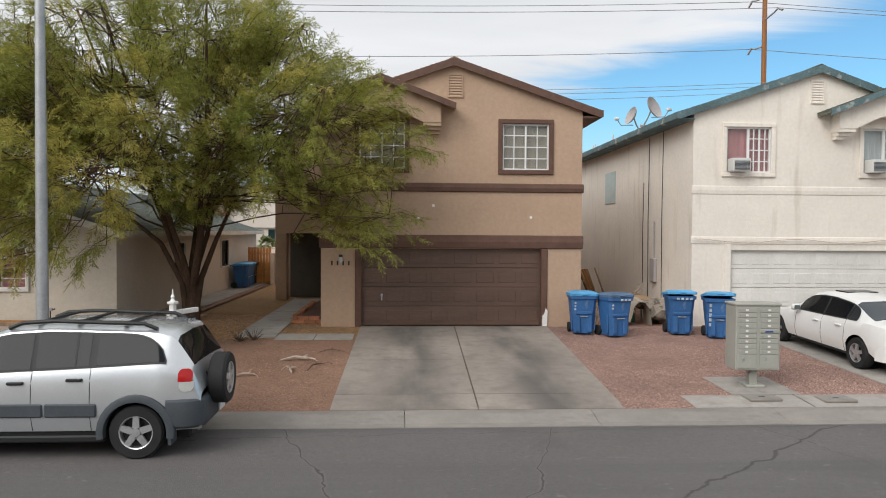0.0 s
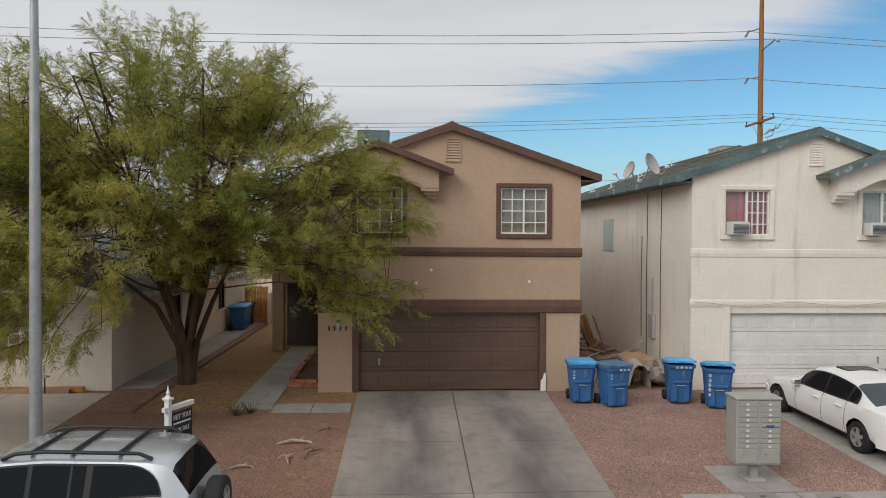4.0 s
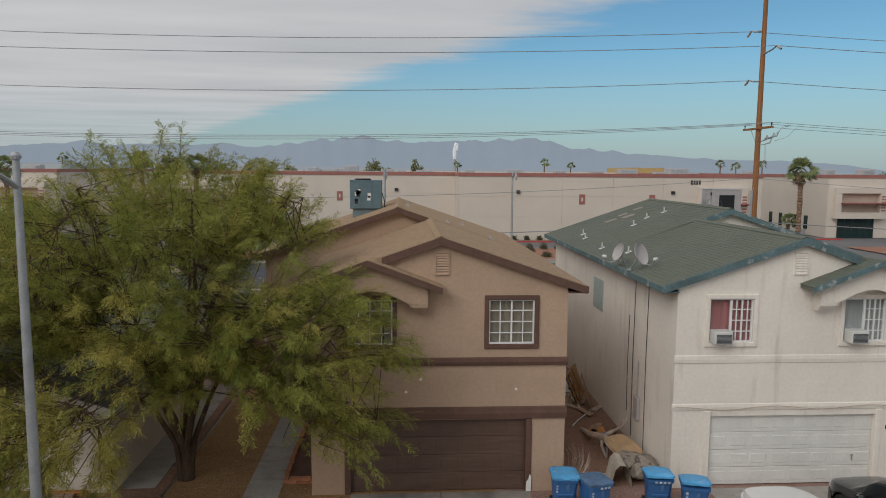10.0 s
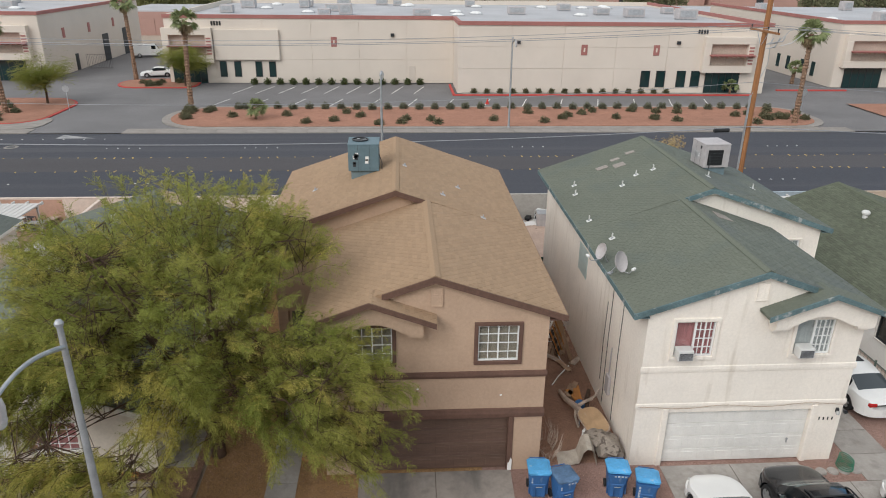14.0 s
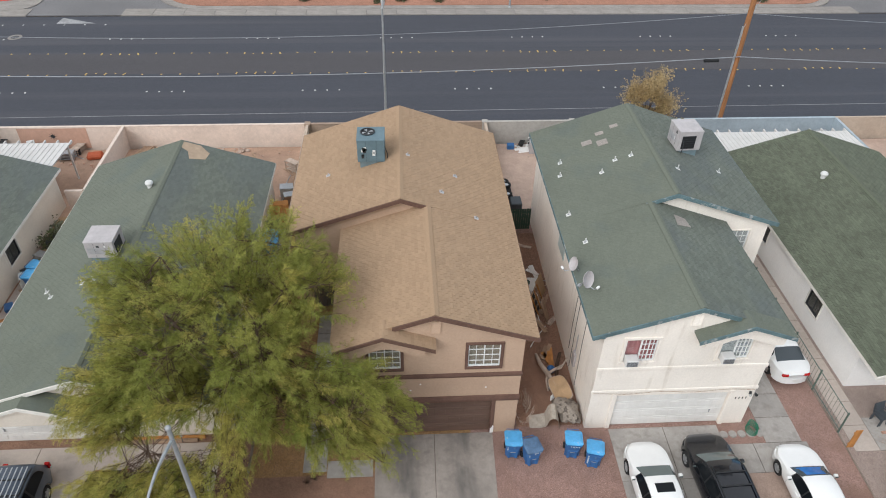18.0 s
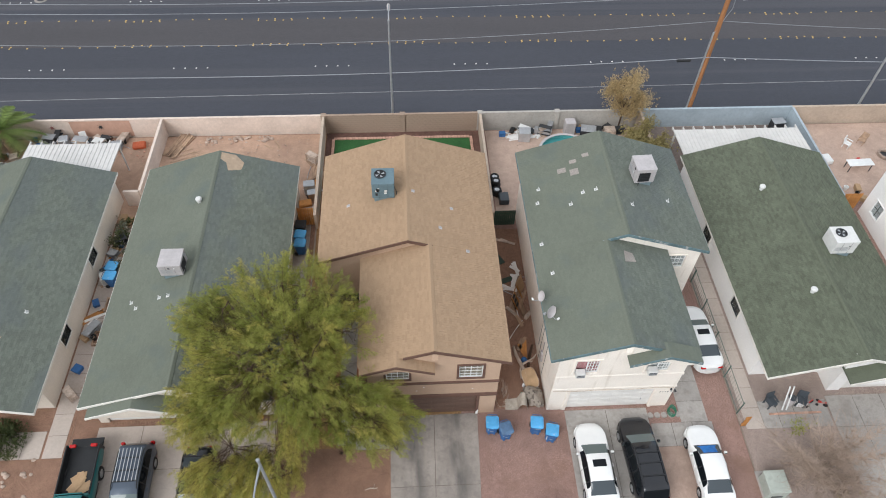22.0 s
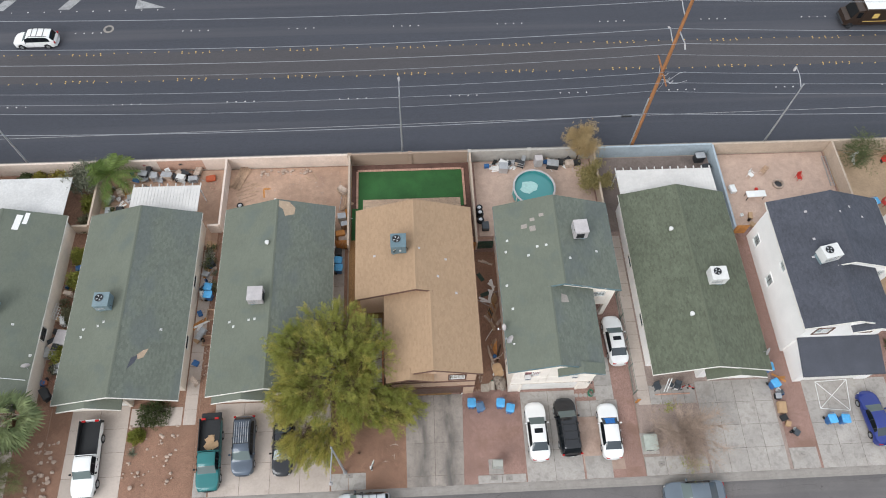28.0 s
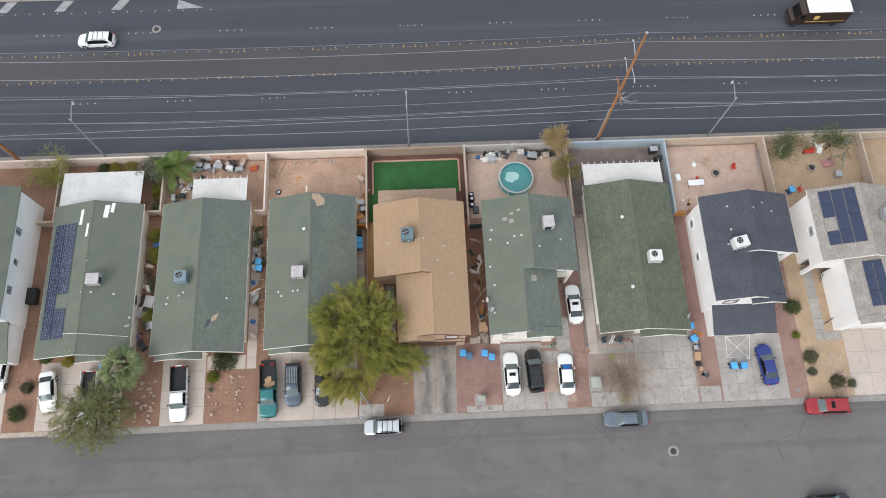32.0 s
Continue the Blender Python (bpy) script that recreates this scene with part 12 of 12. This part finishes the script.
for i in range(12):
    part("brick", MB().box(i * 0.26, i * 0.26 + 0.235, -0.05, 0.06, 0, 0.09, 0.008), BRICK_EDGE, eg)
for x, y, a in ((23.4, 18.4, 20), (24.15, 18.35, -30)):
    st = thing("toy_tricycle", "small red toy tricycle under the window", "toy", "toys", at=(x, y, gz(18) + 0.02), turn=a)
    for wx, wy, wr in ((0.25, 0, 0.13), (-0.2, 0.16, 0.09), (-0.2, -0.16, 0.09)):
        part("wheel", MB().lathe([(0, -0.025), (wr, -0.025), (wr, 0.025), (0, 0.025)], 12, (wx, wy, wr), "y"), RUBBER, st)
    part("toy_frame", MB().tube([(0.25, 0, 0.13), (0.18, 0, 0.42), (0.1, 0, 0.26), (-0.2, 0, 0.12)], 0.022, 6), PLASTIC_RED, st)
    part("saddle", MB().box(-0.2, -0.02, -0.07, 0.07, 0.24, 0.29, 0.02), PLASTIC_RED, st)
odds(31.6, 32.6, 14.0, 19.5, 9, 9, (0, 2, 3))
odds(6.4, 7.8, 22.6, 32.0, 12, 10, (3, 4))
odds(33.2, 34.2, 34.5, 36.0, 5, 11, (0, 2))
odds(46.0, 56.0, 42.3, 43.3, 9, 12)

# ---- the distance ----


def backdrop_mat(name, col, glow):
    # Emission paints distance haze and brightness onto far surfaces that give no light.
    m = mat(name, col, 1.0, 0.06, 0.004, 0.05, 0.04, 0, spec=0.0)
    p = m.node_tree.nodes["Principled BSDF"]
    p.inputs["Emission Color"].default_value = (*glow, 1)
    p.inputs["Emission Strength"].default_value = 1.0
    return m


# mountains: a far ring of ridges; heights in degrees above the plain, by azimuth to the right of +y
def ridge(name, label, D, spots, rough, seed, material, a0=-75, a1=75):
    mb = MB()
    vs, fs = [], []
    n = 760
    for i in range(n + 1):
        a = lerp(a0, a1, i / n)
        h = curve_at(spots, a)
        h *= 1 + rough * noise.fractal(Vector((a * 0.9, seed, 0)), 0.8, 2.0, 6)
        for k, (q, d) in enumerate(((0.0, 0), (0.45, 120), (0.8, 240), (1.0, 330))):
            w = 1 + (0.0 if k in (0,) else 0.10 * noise.noise(Vector((a * 0.9, k * 3.1, seed))))
            dd = D + d
            vs.append((dd * math.sin(radians(a)), dd * math.cos(radians(a)), -2 + dd * math.tan(radians(h)) * q * w))
    fs = [(i * 4 + k, (i + 1) * 4 + k, (i + 1) * 4 + k + 1, i * 4 + k + 1) for i in range(n) for k in range(3)]
    mb.add(vs, fs)
    return tagged(part(name, mb, material, smooth=True, fix=False), label, "mountains", kind="structure")


# Both ridges carry their blue-grey haze as a glow in the material.
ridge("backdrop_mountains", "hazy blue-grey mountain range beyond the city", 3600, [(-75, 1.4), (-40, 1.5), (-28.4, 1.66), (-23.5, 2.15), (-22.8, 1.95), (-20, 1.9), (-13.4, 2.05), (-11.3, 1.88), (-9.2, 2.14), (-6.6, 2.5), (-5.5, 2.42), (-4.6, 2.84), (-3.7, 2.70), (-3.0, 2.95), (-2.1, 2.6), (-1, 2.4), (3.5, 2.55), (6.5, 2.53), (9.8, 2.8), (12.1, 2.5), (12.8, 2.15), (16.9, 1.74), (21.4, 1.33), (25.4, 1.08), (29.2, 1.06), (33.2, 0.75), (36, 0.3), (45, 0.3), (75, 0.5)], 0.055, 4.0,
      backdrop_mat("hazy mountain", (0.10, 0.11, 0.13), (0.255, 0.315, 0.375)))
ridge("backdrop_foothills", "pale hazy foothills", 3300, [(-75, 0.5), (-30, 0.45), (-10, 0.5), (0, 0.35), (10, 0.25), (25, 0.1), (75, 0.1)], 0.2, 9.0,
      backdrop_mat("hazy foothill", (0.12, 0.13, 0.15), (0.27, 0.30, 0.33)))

# the city on the plain, joined
def city(name, label, n, y0, y1, material, seed, wmax, hmax, spread=0.75):
    r = random.Random(seed)
    mb = MB()
    for i in range(n):
        y = y0 * (y1 / y0) ** r.random()
        x = r.uniform(-spread, spread) * y
        w, d, h = r.uniform(0.3, 1) * wmax, r.uniform(0.3, 1) * wmax * 0.7, r.uniform(0.4, 1) * hmax
        mb.box(x - w / 2, x + w / 2, y, y + d, -1.5, h)
    return tagged(part(name, mb, material, fix=False), label, "city", kind="stuff")


CITY_A = mat("far pale walls", (0.38, 0.355, 0.335), 0.95, 0.08, 0.01, 0.3, 0.06, 0, island=0.35)
CITY_B = mat("far white roofs", (0.52, 0.52, 0.52), 0.95, 0.05, 0.01, 0.3, 0.05, 0, island=0.25)
CITY_C = mat("far tan walls", (0.31, 0.26, 0.22), 0.95, 0.08, 0.01, 0.3, 0.06, 0, island=0.3)
city("far_city", "pale hazy city blocks on the plain", 5200, 560, 3200, CITY_A, 1, 17, 5.2)
city("far_warehouses", "white flat-roofed warehouses far off", 130, 520, 2400, CITY_B, 2, 85, 8.0)
city("far_blocks", "tan blocks far off", 1500, 480, 2800, CITY_C, 3, 20, 5.5)
r_ = random.Random(5)
P, W_, S_ = [], [], []
for i in range(2000):
    y = 330 * (2800 / 330) ** r_.random()
    x = r_.uniform(-0.75, 0.75) * y
    s_ = r_.uniform(1.8, 4.2)
    for k in range(10):
        d = Vector((r_.gauss(0, 1), r_.gauss(0, 1), abs(r_.gauss(0, 1)))).normalized() * r_.uniform(0.5, 1)
        P.append((x + d.x * s_ * 1.3, y + d.y * s_, 0.4 + d.z * s_ * 1.3))
        W_.append((r_.gauss(0, 1), r_.gauss(0, 1), r_.gauss(0, 1)))
        S_.append(s_ * r_.uniform(0.55, 0.95))
v, f = scatter(clump(6, 2, 0.5), P, W_, S_, 2)
tagged(leaf_part("far_trees", v, f, LEAF_FAR_TREE, None), "grey-green tree clumps scattered over the far city", "trees", kind="stuff")


def far_block(x0, x1, y0, y1, h, material, label, band_=None, name="warehouse", cuts=6):
    b = thing(name, label, "building", "far buildings", at=(0, 0, -0.5))
    part("wall_shell", MB().box(x0, x1, y0, y1, 0, h), material, b)
    part("roof", MB().box(x0 + 0.4, x1 - 0.4, y0 + 0.4, y1 - 0.4, h, h + 0.25), ROOF_FLAT, b)
    if band_:
        part("coping", MB().box(x0 - 0.1, x1 + 0.1, y0 - 0.15, y0, h - 0.8, h + 0.3), band_, b)
    for i in range(cuts):
        x = lerp(x0, x1, (i + 0.5) / cuts)
        part("door", MB().box(x - 1.5, x + 1.5, y0 - 0.1, y0, 0, 3.6), METAL_DARK if i % 3 == 0 else material, b)
    return b


YELLOW = mat("yellow-tan tilt-up wall", (0.52, 0.43, 0.30), 0.9, 0.05, 0.1, 5, 0.05, 0)
PINKW = mat("pinkish block building", (0.42, 0.26, 0.22), 0.9, 0.08, 0.1, 5, 0.05, 0)
BLUEW = mat("pale blue-grey metal building", (0.45, 0.50, 0.53), 0.8, 0.05, 0.1, 5, 0.04, 0)
far_block(-10, 131, 395, 460, 8.6, YELLOW, "long yellow-tan warehouse far off", BUILDING)
far_block(131.5, 150.5, 392, 440, 11.6, mat("yellow store front", (0.52, 0.36, 0.16), 0.9, 0.05), "yellow store front with a sign", None, "store", 2)
far_block(-48, 20, 330, 372, 7.5, BUILDING, "cream warehouse with dark doors", None)
far_block(90, 128, 300, 330, 7.0, PINKW, "dusty pink block building far off", None)
far_block(130, 330, 290, 330, 6.0, PINKW, "low red-brown building far off", None)
far_block(-240, -110, 235, 300, 10.5, BLUEW, "large pale blue-grey metal building", None)
far_block(-110, -60, 260, 290, 7.0, BUILDING_2, "tan warehouse beyond the yard", None)
far_block(-62, -34, 165, 190, 5.0, PINKW, "low red-brown building behind the yard", None)
far_block(70, 150, 170, 200, 5.0, PINKW, "low red-brown building far off", None)
r_ = random.Random(15)
for i, (x, y, s_) in enumerate([(-64.5, 200, 9.7), (-52.5, 200, 8.3), (-47.5, 201, 7.8), (-42, 200, 7.7), (-38, 201, 7.5), (-31.5, 200, 7.2), (-57.5, 203, 7.4), (-7.5, 197, 7.8), (-3.6, 198, 6.9), (4.8, 200, 7.5), (-108, 330, 5.5), (38, 318, 4.5), (95, 285, 5), (108, 285, 5), (160, 270, 6), (178, 268, 6), (196, 272, 6), (215, 270, 6), (150, 240, 5), (235, 265, 6), (-180, 225, 4), (-150, 225, 4)]):
    t_ = thing("far_tree", "rounded dark green tree far off", "tree", "far trees", at=(x, y, -0.5))
    P, W_, S_ = [], [], []
    for k in range(900 if i < 10 else 420):
        d = Vector((r_.gauss(0, 1), r_.gauss(0, 1), abs(r_.gauss(0, 0.9)))).normalized() * r_.uniform(0.6, 1.0)
        P.append((d.x * s_ * (0.47 if i < 10 else 1.3) * (1 + 0.3 * noise.noise(d * 2.5 + Vector((i, 0, 0)))), d.y * s_ * (0.5 if i < 10 else 1), s_ * 0.3 + d.z * s_ * 1.15 * (1 + 0.35 * noise.noise(d * 2.2 + Vector((0, i, 0))))))
        W_.append((r_.gauss(0, 1), r_.gauss(0, 1), r_.gauss(0, 1)))
        S_.append(s_ * r_.uniform(0.16, 0.32) * (0.5 if i < 10 else 1))
    v, f = scatter(clump(6, i), P, W_, S_, i)
    leaf_part("crown", v, f, LEAF_DULL if i < 10 else LEAF_FAR_TREE, t_)
    part("trunk", MB().tube([(0, 0, 0), (0, 0, s_ * 0.7)], [s_ * 0.06, s_ * 0.04], 6), BARK, t_)
for i, (x, y, h_) in enumerate(((62, 300, 13), (28, 345, 12), (88, 360, 12), (-150, 320, 14), (140, 300, 13), (150, 305, 12), (158, 298, 13))):
    palm((x, y, -0.5), h_, "tall palm far off", 50 + i, 2.4, fronds=18, skirt=False, r0=0.3)
st = thing("steam_column", "white steam plume over a far stack", "steam", at=(175, 2300, 0), turn=0)
# The plume's white is emission as well, put in to look lit.
part("plume", MB().blob(0, 0, 66, 5, 5, 20, 2, 0.9, 3).blob(5, 0, 88, 7, 6, 10, 5, 0.9, 3), backdrop_mat("steam", (0.5, 0.5, 0.5), (0.38, 0.40, 0.43)), st, smooth=True)
part("stack", MB().cyl(0, 0, 0, 46, 4, 3), CITY_A, st)
# street signs and the red cone across the road
for x, y in ((-36.6, 80.5), (47.0, 78.5), (62, 80)):
    s_ = thing("road_sign", "grey back of a stop sign on a post", "road sign", "road signs", at=(x, y, -0.3))
    part("post", MB().box(-0.03, 0.03, -0.03, 0.03, 0, 2.2), METAL, s_)
    part("plate", MB().lathe([(0.0, -0.04), (0.4, -0.04), (0.4, -0.03), (0, -0.03)], 8, (0, 0, 2.4), "y"), METAL, s_)
cn = thing("traffic_cone", "small red traffic cone in the lot", "cone", at=(11.0, 84.5, -0.36))
part("cone", MB().lathe([(0.2, 0.04), (0.03, 0.75), (0, 0.75)], 12), PLASTIC_RED, cn)
part("base", MB().box(-0.25, 0.25, -0.25, 0.25, 0, 0.05), PLASTIC_RED, cn)
# plain houses' backs across the near street close the place behind the camera
for i in range(7):
    x = -56 + i * 17.5
    h_ = thing("house", "plain stucco house across the street", "house", "houses across the street", at=(x, -24, 0))
    part("wall_shell", MB().box(-5, 5, 0, 12, -0.4, 5.2), STUCCO_CREAM, h_)
    part("roof", MB().prism([(-5.4, 5.1), (5.4, 5.1), (0, 6.9)], -0.3, 12.4, "y"), SHINGLE_GREY, h_)
solid("ground_opposite", strip(MB(), -140, 140, [-40, -12, -2.6], 0.02, 2), GRAVEL_BROWN, "gravel yards across the street", "yard", kind="structure")
solid("kerb_opposite", MB().box(-140, 140, -2.6, -1.9, -0.5, -0.2, 0.03), KERB, "concrete kerb across the street", "kerb", kind="structure")
